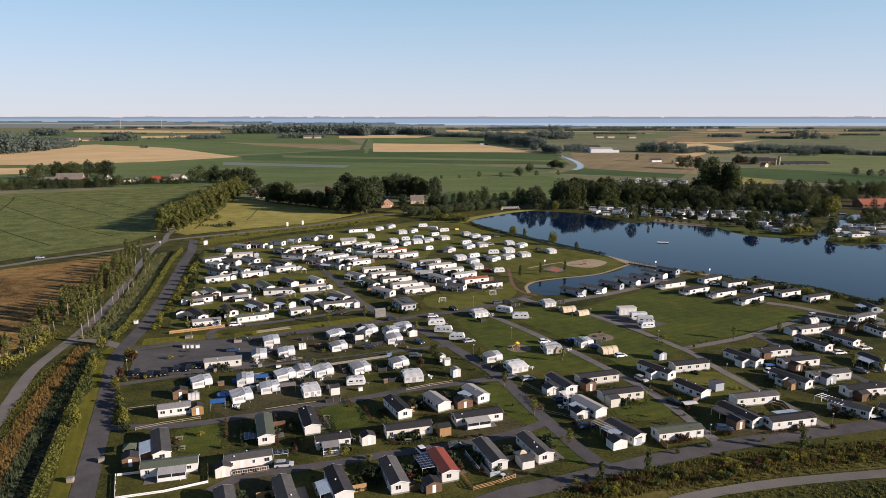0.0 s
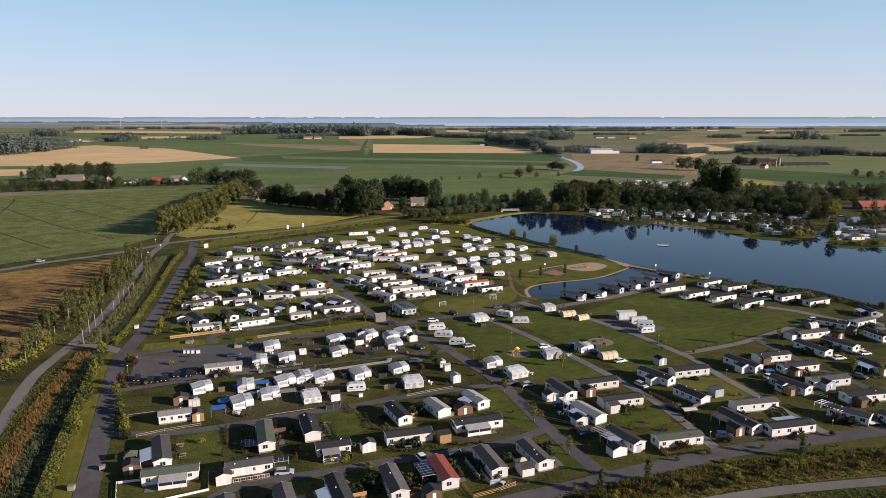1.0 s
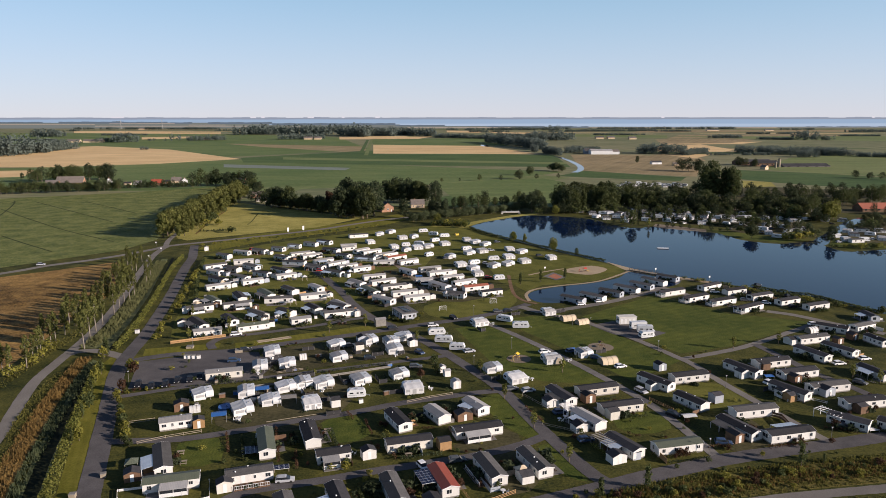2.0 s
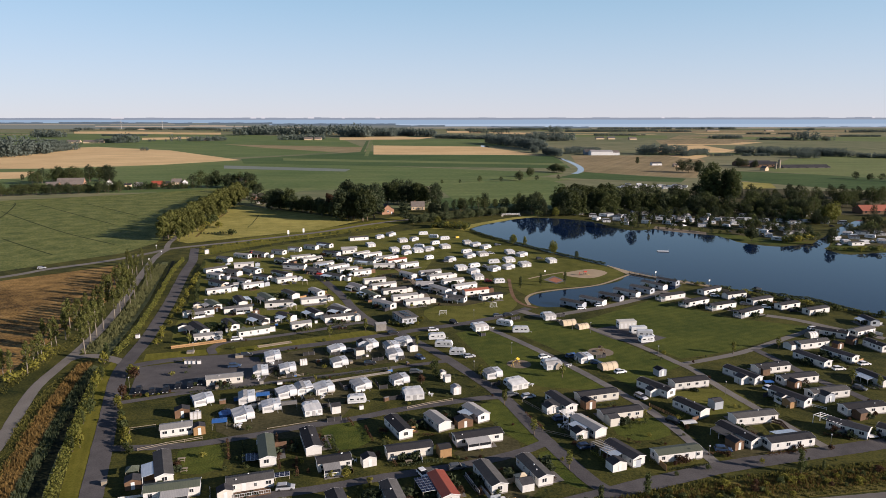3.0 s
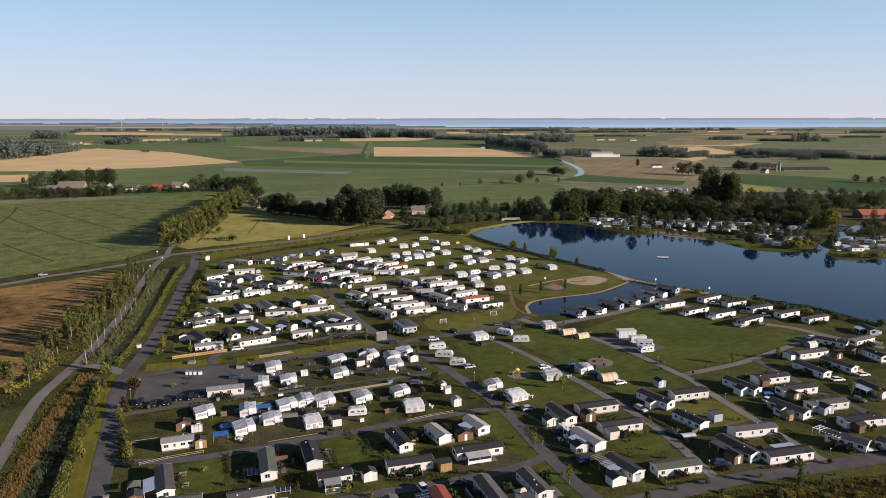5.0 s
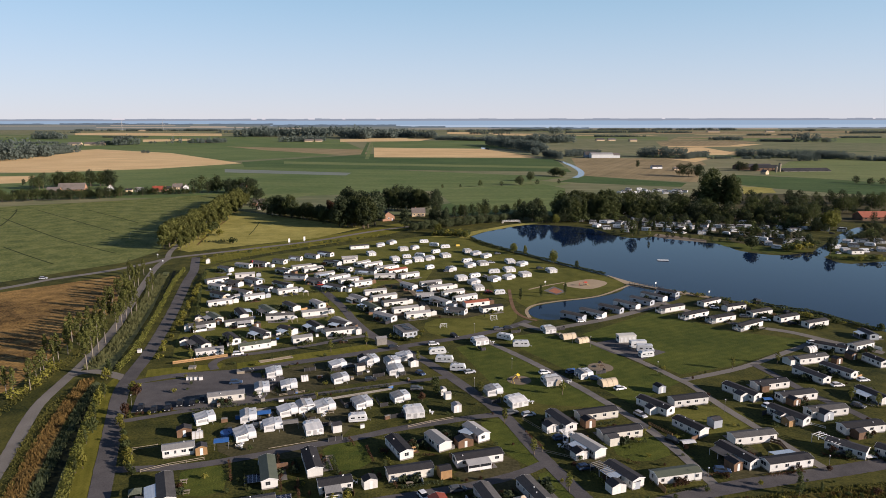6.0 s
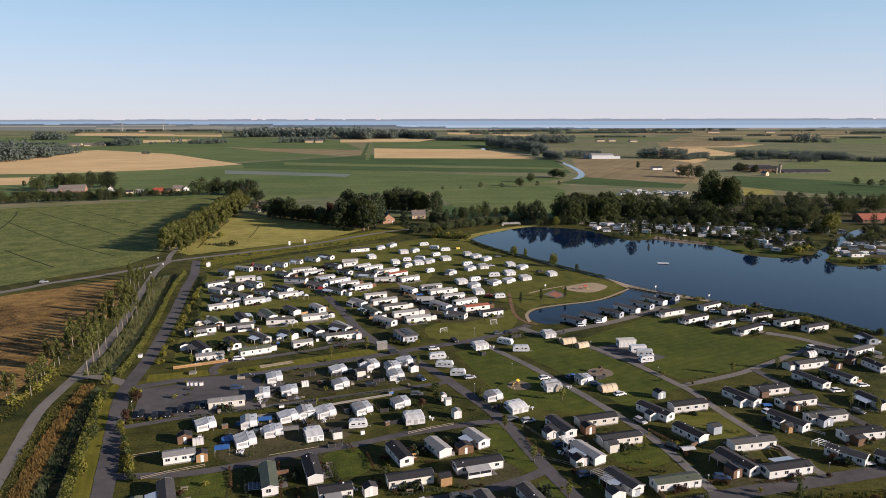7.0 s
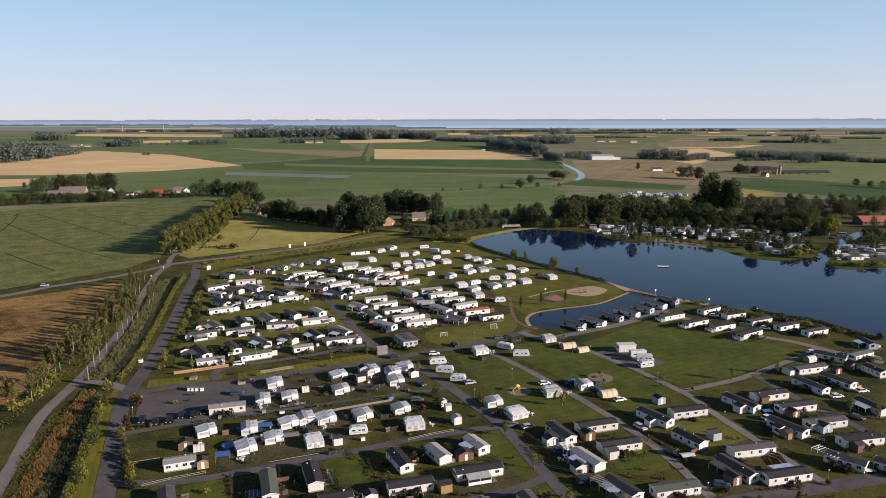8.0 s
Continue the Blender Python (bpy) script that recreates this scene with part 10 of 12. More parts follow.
hedge([(54.1, 154.0), (65.0, 156.6)], 0.6, 0.8, "leaf_dark", "dark green leafy hedge between two plots", 14, 0.16)
hedge([(63.9, 190.4), (68.0, 183.4)], 0.8, 1.4, "leaf", "green leafy hedge between two plots", 14, 0.16)
hedge([(84.9, 170.8), (91.4, 172.3)], 0.9, 1.1, "leaf_light", "yellow-green leafy hedge between two plots", 14, 0.16)
hedge([(107.1, 182.8), (115.3, 175.0)], 1.1, 1.1, "leaf_light", "yellow-green leafy hedge between two plots", 14, 0.16)
hedge([(70.8, 211.5), (77.6, 213.3)], 1.0, 0.9, "leaf", "green leafy hedge between two plots", 14, 0.16)
hedge([(27.8, 193.0), (30.3, 187.5)], 0.8, 1.3, "leaf", "green leafy hedge between two plots", 14, 0.16)
hedge([(42.6, 190.3), (50.7, 192.8)], 1.0, 1.6, "leaf_dark", "dark green leafy hedge between two plots", 14, 0.16)
hedge([(49.0, 178.3), (56.6, 180.4)], 1.0, 1.2, "leaf", "green leafy hedge between two plots", 14, 0.16)
hedge([(40.9, 183.4), (45.3, 175.9)], 1.1, 1.0, "leaf_light", "yellow-green leafy hedge between two plots", 14, 0.16)
hedge([(37.3, 162.8), (42.1, 154.4)], 0.7, 1.4, "leaf_light", "yellow-green leafy hedge between two plots", 14, 0.16)
hedge([(-17.8, 176.2), (-13.4, 167.4)], 0.9, 1.0, "leaf_light", "yellow-green leafy hedge between two plots", 14, 0.16)
hedge([(-10.5, 155.6), (-0.1, 158.7)], 0.7, 1.6, "leaf_dark", "dark green leafy hedge between two plots", 14, 0.16)
hedge([(-52.0, 167.4), (-48.5, 156.1)], 0.9, 1.4, "leaf", "green leafy hedge between two plots", 14, 0.16)
hedge([(-30.0, 172.2), (-26.7, 162.6)], 1.0, 1.3, "leaf_dark", "dark green leafy hedge between two plots", 14, 0.16)
hedge([(-66.7, 147.6), (-58.6, 149.8)], 0.7, 1.1, "leaf_light", "yellow-green leafy hedge between two plots", 14, 0.16)
hedge([(-19.6, 143.0), (-16.6, 135.3)], 0.8, 1.6, "leaf", "green leafy hedge between two plots", 14, 0.16)
hedge([(-7.5, 146.4), (-5.0, 139.0)], 0.8, 1.3, "leaf_light", "yellow-green leafy hedge between two plots", 14, 0.16)
hedge([(-6.0, 146.6), (-3.6, 139.6)], 0.7, 1.4, "leaf", "green leafy hedge between two plots", 14, 0.16)
hedge([(14.2, 152.9), (16.6, 145.9)], 0.6, 1.0, "leaf_dark", "dark green leafy hedge between two plots", 14, 0.16)
hedge([(119.3, 179.6), (125.8, 172.3)], 0.9, 1.6, "leaf_dark", "dark green leafy hedge between two plots", 14, 0.16)

# ---- things standing about on the pitches ----
windbreak(-59.5, 220.0, 20, 4)
windbreak(-52.4, 218.0, -70, 4)
windbreak(-49.8, 235.3, 20, 4)
windbreak(-40.2, 235.3, 20, 3.5)
windbreak(-32.2, 235.2, -65, 4)
windbreak(-24.6, 229.6, 20, 4)
windbreak(-17.1, 235.2, -65, 4)
windbreak(-53.4, 196.1, -65, 5)
windbreak(-49.8, 202.5, 20, 5)
windbreak(-42.8, 198.2, -65, 5)
windbreak(-37.1, 190.0, 20, 4)
windbreak(-33.3, 209.2, -65, 5)
windbreak(-28.3, 198.1, 20, 4)
windbreak(-21.6, 209.2, -70, 5)
windbreak(-16.1, 196.0, 20, 4)
windbreak(-45.9, 209.3, 20, 5)
windbreak(-59.1, 198.2, -65, 5)
windbreak(-32.3, 180.7, 20, 4)
windbreak(28.3, 279.5, 20, 4)
windbreak(47.8, 283.5, 20, 4)
windbreak(13.2, 260.7, -65, 3.5)
windbreak(53.5, 232.3, 20, 4)
windbreak(15.1, 206.9, 20, 3)
windbreak(46.1, 229.5, 20, 3)
storage_box(-58.0, 209.3, 35, 1.3, 0.8, 0.9, "skirt", "dark plastic garden chest on the pitch")
storage_box(-52.6, 198.2, 35, 1.7, 0.9, 1.0, "old_wood", "weathered timber crate on the pitch")
storage_box(-52.1, 209.3, 20, 1.6, 1.1, 0.7, "trim", "white plastic garden chest on the pitch")
storage_box(-48.7, 216.5, -68, 1.9, 0.9, 0.7, "fabric_blue", "blue plastic water tank on the pitch")
storage_box(-39.8, 194.0, 20, 1.0, 0.8, 0.7, "wood", "brown timber chest on the pitch")
storage_box(-30.5, 204.7, -68, 1.2, 1.0, 0.7, "skirt", "dark plastic garden chest on the pitch")
storage_box(-34.4, 202.5, 35, 1.4, 0.8, 1.1, "old_wood", "weathered timber crate on the pitch")
storage_box(-23.9, 190.0, 20, 1.2, 0.8, 1.1, "trim", "white plastic garden chest on the pitch")
storage_box(-23.4, 209.2, 20, 1.3, 1.1, 0.9, "fabric_blue", "blue plastic water tank on the pitch")
storage_box(-17.1, 196.0, 35, 1.6, 0.8, 1.1, "wood", "brown timber chest on the pitch")
storage_box(-43.2, 229.6, 20, 2.0, 1.1, 0.7, "skirt", "dark plastic garden chest on the pitch")
storage_box(-31.9, 228.5, -68, 1.4, 1.1, 0.7, "old_wood", "weathered timber crate on the pitch")
storage_box(-27.1, 235.2, -68, 1.3, 0.9, 0.6, "trim", "white plastic garden chest on the pitch")
storage_box(-17.9, 220.0, 35, 1.7, 0.7, 0.8, "fabric_blue", "blue plastic water tank on the pitch")
storage_box(-12.3, 226.8, -68, 1.5, 0.8, 0.8, "wood", "brown timber chest on the pitch")
storage_box(27.5, 271.7, 35, 1.2, 0.8, 1.1, "skirt", "dark plastic garden chest on the pitch")
storage_box(47.9, 277.1, 35, 1.4, 0.9, 0.9, "old_wood", "weathered timber crate on the pitch")
storage_box(53.3, 226.7, -68, 1.4, 0.9, 0.6, "trim", "white plastic garden chest on the pitch")
storage_box(-61.9, 196.1, 20, 1.7, 0.9, 1.1, "fabric_blue", "blue plastic water tank on the pitch")
storage_box(-65.5, 194.1, 20, 1.8, 1.1, 1.1, "wood", "brown timber chest on the pitch")
storage_box(-62.0, 188.1, -68, 1.5, 1.1, 0.7, "skirt", "dark plastic garden chest on the pitch")
storage_box(-70.6, 204.7, -68, 1.1, 1.0, 1.0, "old_wood", "weathered timber crate on the pitch")
storage_box(-71.0, 188.1, -68, 1.0, 1.1, 0.6, "trim", "white plastic garden chest on the pitch")
storage_box(-76.2, 198.2, -68, 1.5, 0.8, 0.7, "fabric_blue", "blue plastic water tank on the pitch")
storage_box(-75.0, 177.3, -68, 1.9, 0.9, 0.8, "wood", "brown timber chest on the pitch")
storage_box(2.3, 177.2, -68, 1.3, 1.0, 0.9, "skirt", "dark plastic garden chest on the pitch")
storage_box(21.6, 209.2, 35, 1.7, 1.1, 0.7, "old_wood", "weathered timber crate on the pitch")
storage_box(-52.5, 275.7, 20, 1.1, 0.9, 1.1, "trim", "white plastic garden chest on the pitch")
storage_box(-67.9, 271.8, 20, 1.2, 0.9, 1.0, "fabric_blue", "blue plastic water tank on the pitch")
storage_box(-57.9, 268.1, -68, 1.7, 0.8, 1.1, "wood", "brown timber chest on the pitch")
storage_box(-88.6, 264.5, 35, 1.0, 0.9, 1.0, "skirt", "dark plastic garden chest on the pitch")
storage_box(-97.4, 260.9, 20, 2.0, 0.9, 0.7, "old_wood", "weathered timber crate on the pitch")
storage_box(-80.3, 283.8, -68, 1.1, 0.9, 0.7, "trim", "white plastic garden chest on the pitch")
storage_box(-45.0, 287.9, -68, 1.3, 0.9, 1.1, "fabric_blue", "blue plastic water tank on the pitch")
storage_box(-39.8, 268.0, 20, 2.0, 0.9, 0.8, "wood", "brown timber chest on the pitch")
storage_box(-109.7, 310.8, 35, 1.3, 0.8, 0.8, "skirt", "dark plastic garden chest on the pitch")
storage_box(-94.0, 305.9, 20, 1.1, 1.0, 0.9, "old_wood", "weathered timber crate on the pitch")
storage_box(-74.5, 310.7, 20, 1.6, 0.9, 0.8, "trim", "white plastic garden chest on the pitch")
storage_box(-60.6, 320.8, 20, 1.5, 0.9, 0.9, "fabric_blue", "blue plastic water tank on the pitch")
car(-69.9, 235.3, 25, "black", 1)
car(-25.3, 226.8, 15, "black", 0)
car(-33.8, 240.0, 25, "grey", 1)
car(-19.9, 260.8, 25, "black", 0)
car(-27.9, 209.2, 25, "silver", 0)
car(-54.4, 190.1, 25, "grey", 1)
car(1.6, 397.3, 25, "grey", 0)
car(19.2, 422.2, -65, "black", 1)
car(35.3, 450.3, 15, "grey", 0)
car(41.9, 422.1, -50, "black", 0)
car(57.1, 405.1, 25, "black", 1)
car(-15.0, 450.5, 25, "grey", 0)
car(-29.8, 422.4, 25, "silver", 0)
car(23.8, 382.1, -50, "silver", 1)
car(135.6, 320.3, 25, "white", 0)
car(124.1, 325.7, 25, "grey", 1)
car(153.7, 331.0, 25, "black", 0)
car(158.8, 310.2, 25, "black", 1)
car(138.7, 232.1, 25, "white", 1)
car(129.4, 204.5, -50, "grey", 0)
car(101.3, 204.5, 25, "white", 0)
gazebo(-121.1, 382.6, 20, "fabric", "white pyramid party tent beside a chalet", 3.1)
gazebo(-100.9, 355.3, 35, "fabric_beige", "beige pyramid party tent beside a chalet", 2.8)
gazebo(-94.2, 397.6, -25, "fabric", "white pyramid party tent beside a chalet", 3.2)
gazebo(-90.0, 301.2, 35, "fabric_dark", "dark blue party tent beside a chalet", 2.5)
gazebo(-66.2, 296.6, 20, "fabric", "white pyramid party tent beside a chalet", 2.6)
gazebo(-107.2, 292.3, -25, "fabric_beige", "beige pyramid party tent beside a chalet", 3.1)
gazebo(-51.5, 305.8, -25, "fabric", "white pyramid party tent beside a chalet", 2.6)
gazebo(-72.5, 271.9, 20, "fabric_dark", "dark blue party tent beside a chalet", 3.0)
gazebo(-49.0, 355.2, 35, "fabric", "white pyramid party tent beside a chalet", 2.7)
gazebo(-34.7, 397.4, 35, "fabric_beige", "beige pyramid party tent beside a chalet", 3.0)
gazebo(-16.1, 348.9, 35, "fabric", "white pyramid party tent beside a chalet", 2.8)
gazebo(-32.7, 310.6, -25, "fabric_dark", "dark blue party tent beside a chalet", 2.6)
gazebo(1.3, 310.6, 35, "fabric", "white pyramid party tent beside a chalet", 3.0)
gazebo(-108.4, 331.7, 35, "fabric_beige", "beige pyramid party tent beside a chalet", 2.6)
gazebo(-70.3, 343.0, 20, "fabric", "white pyramid party tent beside a chalet", 2.6)
gazebo(-71.1, 397.5, 35, "fabric_dark", "dark blue party tent beside a chalet", 2.8)
caravan(138.0, 649.2, -4, "far", 0)
caravan(149.2, 581.3, -41, "far", 1)
caravan(190.5, 636.3, -1, "far", 0)
caravan(196.2, 570.8, -6, "far", 1)
caravan(240.9, 623.8, -56, "far", 0)
caravan(241.6, 560.7, -19, "far", 1)
caravan(289.5, 611.8, -40, "far", 0)
caravan(285.4, 551.0, -55, "far", 1)
caravan(336.3, 600.2, -48, "far", 0)
caravan(135.1, 584.5, -33, "far", 1)
caravan(175.3, 640.0, -44, "far", 0)
caravan(182.6, 573.9, -43, "far", 1)
caravan(226.4, 627.4, -56, "far", 0)
caravan(228.5, 563.7, -20, "far", 1)
caravan(275.5, 615.3, -27, "far", 0)
caravan(272.8, 553.8, -7, "far", 1)
caravan(322.8, 603.6, -9, "far", 0)
caravan(315.6, 544.3, -39, "far", 1)
caravan(160.0, 643.8, 16, "far", 0)
caravan(168.9, 576.9, -59, "far", 1)
caravan(211.7, 631.0, -25, "far", 0)
caravan(215.2, 566.6, -36, "far", 1)
caravan(261.3, 618.8, -25, "far", 0)
caravan(260.0, 556.6, -50, "far", 1)
caravan(309.1, 606.9, 10, "far", 0)
caravan(303.2, 547.0, -28, "far", 1)
caravan(144.5, 647.6, -56, "far", 0)
caravan(155.0, 580.0, -7, "far", 1)
caravan(196.8, 634.7, -51, "far", 0)
caravan(201.8, 569.6, -13, "far", 1)
caravan(247.0, 622.3, -31, "far", 0)
caravan(247.1, 559.5, -10, "far", 1)
caravan(295.3, 610.4, 21, "far", 0)
caravan(290.7, 549.8, 9, "far", 1)
caravan(341.9, 598.8, -24, "far", 0)
caravan(141.0, 583.1, 9, "far", 1)
caravan(181.7, 638.4, -5, "far", 0)
caravan(188.3, 572.6, -28, "far", 1)
caravan(232.5, 625.9, -47, "far", 0)
caravan(234.0, 562.4, -9, "far", 1)
caravan(281.4, 613.8, -12, "far", 0)
caravan(278.1, 552.6, 21, "far", 1)
caravan(328.5, 602.2, 22, "far", 0)
caravan(126.8, 586.3, -8, "far", 1)
caravan(166.5, 642.2, -30, "far", 0)
caravan(174.7, 575.6, 15, "far", 1)
car(134.1, 618.3, -59, "black", 0)
car(158.0, 573.5, -47, "grey", 0)
car(178.8, 534.6, 7, "silver", 0)
car(232.2, 592.9, 13, "blue", 0)
car(248.6, 551.5, -43, "black", 0)
car(311.5, 613.6, 15, "grey", 0)
car(322.8, 569.5, 46, "silver", 0)
car(145.2, 532.0, -14, "blue", 0)
car(194.8, 589.7, -8, "black", 0)
car(213.6, 548.7, -32, "grey", 0)
car(272.3, 610.2, -25, "silver", 0)
car(286.3, 566.5, 56, "blue", 0)
car(298.5, 528.6, -14, "black", 0)
car(157.7, 586.5, 55, "grey", 0)
car(178.9, 546.0, 49, "silver", 0)
car(233.6, 606.8, 11, "blue", 0)
car(250.2, 563.6, -28, "black", 0)
car(264.7, 526.0, 57, "grey", 0)
tree_belt(("dark", "broad", "bush"), 128.8, 593.4, 226.4, 545.8, 22, 5, 4, 1.1, 0.35)
tree_belt(("dark", "broad", "bush"), 153.1, 657.4, 298.6, 592.6, 26, 8, 4, 1.1, 0.35)
tree_belt(("dark", "broad", "bush"), 226.4, 545.8, 249.8, 493.1, 14, 6, 4, 1.1, 0.35)
tree_belt(("dark", "broad", "bush"), 297.3, 505.1, 333.4, 517.7, 10, 6, 4, 1.1, 0.35)
tree_belt(("dark", "broad", "bush"), 218.7, 629.1, 292.0, 560.3, 18, 9, 4, 1.1, 0.35)
plant("dense_slim", 37.9, 333.5, 6.5, 1.0)
plant("dense_slim", 48.9, 340.4, 6.5, 1.0)
plant("dense_slim", 61.7, 343.9, 6.5, 1.0)

# ---- garden shrubs between the plots ----
for gx, gy, gw, gd, gn in ((-40, 158, 26, 18, 26), (-5, 150, 24, 16, 22), (45, 165, 40, 20, 30), (85, 170, 35, 25, 26), (110, 215, 35, 25, 28), (-60, 250, 30, 40, 36), (-20, 205, 35, 12, 20), (-60, 330, 40, 30, 30), (-10, 330, 30, 30, 24)):
    for _ in range(gn):
        bx, by = gx + random.uniform(-gw, gw), gy + random.uniform(-gd, gd)
        tree_belt(("bush", "bush", "sunbush", "redbush"), bx, by, bx, by, 1, random.uniform(0.7, 1.7), 0, random.uniform(0.8, 1.4))

# ---- low planting round the cabins ----
tree_belt(("lowbush", "lowbush", "lowbush", "redbush"), -133.5, 398.4, -128.8, 395.4, 4, 1.8, 0.5, 1.3, 0.4)
tree_belt(("lowbush", "lowbush", "lowbush", "redbush"), -128.4, 403.6, -125.7, 401.8, 3, 1.9, 0.5, 1.1, 0.4)
tree_belt(("lowbush", "lowbush", "lowbush", "redbush"), -115.1, 413.6, -111.3, 411.1, 4, 1.8, 0.5, 1.3, 0.4)
tree_belt(("lowbush", "lowbush", "lowbush", "redbush"), -111.8, 418.9, -107.8, 416.2, 4, 1.0, 0.5, 1.3, 0.4)
tree_belt(("lowbush", "lowbush", "lowbush", "redbush"), -115.3, 385.3, -112.2, 386.3, 3, 1.9, 0.5, 1.3, 0.4)
tree_belt(("lowbush", "lowbush", "lowbush", "redbush"), -97.7, 393.0, -93.3, 390.4, 4, 1.8, 0.5, 1.0, 0.4)
tree_belt(("lowbush", "lowbush", "lowbush", "redbush"), -94.4, 400.0, -88.9, 396.7, 4, 2.0, 0.5, 1.4, 0.4)
tree_belt(("lowbush", "lowbush", "lowbush", "redbush"), -87.0, 399.5, -80.8, 402.9, 5, 1.6, 0.5, 1.0, 0.4)
tree_belt(("lowbush", "lowbush", "lowbush", "redbush"), -89.2, 407.5, -85.6, 409.4, 3, 1.7, 0.5, 1.3, 0.4)
tree_belt(("lowbush", "lowbush", "lowbush", "redbush"), -78.5, 394.4, -73.7, 397.9, 4, 1.3, 0.5, 1.3, 0.4)
tree_belt(("lowbush", "lowbush", "lowbush", "redbush"), -82.7, 398.6, -76.7, 402.9, 5, 1.7, 0.5, 1.1, 0.4)
tree_belt(("lowbush", "lowbush", "lowbush", "redbush"), -74.3, 415.5, -68.0, 411.6, 5, 2.0, 0.5, 1.2, 0.4)
tree_belt(("lowbush", "lowbush", "lowbush", "redbush"), -69.3, 421.3, -64.7, 418.5, 4, 2.1, 0.5, 1.1, 0.4)
tree_belt(("lowbush", "lowbush", "lowbush", "redbush"), -85.6, 384.1, -80.3, 382.8, 4, 1.7, 0.5, 1.0, 0.4)
tree_belt(("lowbush", "lowbush", "lowbush", "redbush"), -69.6, 380.2, -64.2, 384.3, 4, 2.0, 0.5, 1.2, 0.4)
tree_belt(("lowbush", "lowbush", "lowbush", "redbush"), -59.5, 372.5, -55.7, 376.1, 4, 1.0, 0.5, 1.3, 0.4)
tree_belt(("lowbush", "lowbush", "lowbush", "redbush"), -63.5, 379.1, -61.6, 380.8, 3, 1.8, 0.5, 0.9, 0.4)
tree_belt(("lowbush", "lowbush", "lowbush", "redbush"), -52.8, 366.6, -49.2, 369.1, 3, 2.0, 0.5, 1.3, 0.4)
tree_belt(("lowbush", "lowbush", "lowbush", "redbush"), -56.3, 371.4, -52.5, 374.0, 4, 1.7, 0.5, 0.9, 0.4)
tree_belt(("lowbush", "lowbush", "lowbush", "redbush"), -64.3, 398.7, -59.0, 394.8, 4, 1.9, 0.5, 1.0, 0.4)
tree_belt(("lowbush", "lowbush", "lowbush", "redbush"), -59.4, 405.1, -54.3, 401.4, 4, 1.5, 0.5, 1.0, 0.4)
tree_belt(("lowbush", "lowbush", "lowbush", "redbush"), -129.1, 372.8, -126.1, 375.3, 3, 1.8, 0.5, 1.1, 0.4)
tree_belt(("lowbush", "lowbush", "lowbush", "redbush"), -117.4, 362.5, -113.9, 360.2, 3, 1.7, 0.5, 1.0, 0.4)
tree_belt(("lowbush", "lowbush", "lowbush", "redbush"), -113.6, 367.9, -110.4, 365.7, 3, 1.3, 0.5, 1.4, 0.4)
tree_belt(("lowbush", "lowbush", "lowbush", "redbush"), -106.2, 375.0, -100.2, 369.8, 5, 1.2, 0.5, 0.9, 0.4)
tree_belt(("lowbush", "lowbush", "lowbush", "redbush"), -91.6, 359.3, -87.0, 355.3, 4, 2.0, 0.5, 1.1, 0.4)
tree_belt(("lowbush", "lowbush", "lowbush", "redbush"), -75.3, 368.7, -68.5, 364.5, 5, 1.2, 0.5, 1.0, 0.4)
tree_belt(("lowbush", "lowbush", "lowbush", "redbush"), -72.0, 373.8, -65.3, 369.7, 5, 1.3, 0.5, 1.2, 0.4)
tree_belt(("lowbush", "lowbush", "lowbush", "redbush"), -61.0, 352.6, -58.7, 350.9, 3, 1.9, 0.5, 1.0, 0.4)
tree_belt(("lowbush", "lowbush", "lowbush", "redbush"), -59.1, 359.4, -53.6, 355.5, 4, 1.2, 0.5, 1.0, 0.4)
tree_belt(("lowbush", "lowbush", "lowbush", "redbush"), -122.6, 361.4, -115.7, 357.6, 5, 1.7, 0.5, 1.1, 0.4)
tree_belt(("lowbush", "lowbush", "lowbush", "redbush"), -106.5, 342.7, -103.6, 340.6, 3, 2.1, 0.5, 1.4, 0.4)
tree_belt(("lowbush", "lowbush", "lowbush", "redbush"), -102.1, 348.1, -99.8, 346.6, 3, 2.0, 0.5, 1.3, 0.4)
tree_belt(("lowbush", "lowbush", "lowbush", "redbush"), -97.4, 349.3, -94.8, 347.9, 3, 1.2, 0.5, 1.0, 0.4)
tree_belt(("lowbush", "lowbush", "lowbush", "redbush"), -95.5, 356.6, -90.6, 354.2, 4, 1.4, 0.5, 1.3, 0.4)
tree_belt(("lowbush", "lowbush", "lowbush", "redbush"), -80.0, 343.0, -77.8, 344.4, 3, 1.2, 0.5, 1.0, 0.4)
tree_belt(("lowbush", "lowbush", "lowbush", "redbush"), -84.3, 349.0, -81.3, 350.8, 3, 1.7, 0.5, 1.1, 0.4)
tree_belt(("lowbush", "lowbush", "lowbush", "redbush"), -96.8, 329.6, -90.1, 333.5, 5, 1.2, 0.5, 1.1, 0.4)
tree_belt(("lowbush", "lowbush", "lowbush", "redbush"), -97.4, 336.9, -95.2, 338.2, 3, 1.2, 0.5, 1.3, 0.4)
tree_belt(("lowbush", "lowbush", "lowbush", "redbush"), -117.5, 337.0, -113.3, 334.0, 4, 1.0, 0.5, 1.1, 0.4)
tree_belt(("lowbush", "lowbush", "lowbush", "redbush"), -112.2, 342.2, -109.7, 340.4, 3, 1.4, 0.5, 1.1, 0.4)
tree_belt(("lowbush", "lowbush", "lowbush", "redbush"), -108.2, 320.8, -105.5, 322.5, 3, 1.0, 0.5, 1.3, 0.4)
tree_belt(("lowbush", "lowbush", "lowbush", "redbush"), -111.6, 326.4, -109.1, 328.1, 3, 1.3, 0.5, 1.2, 0.4)
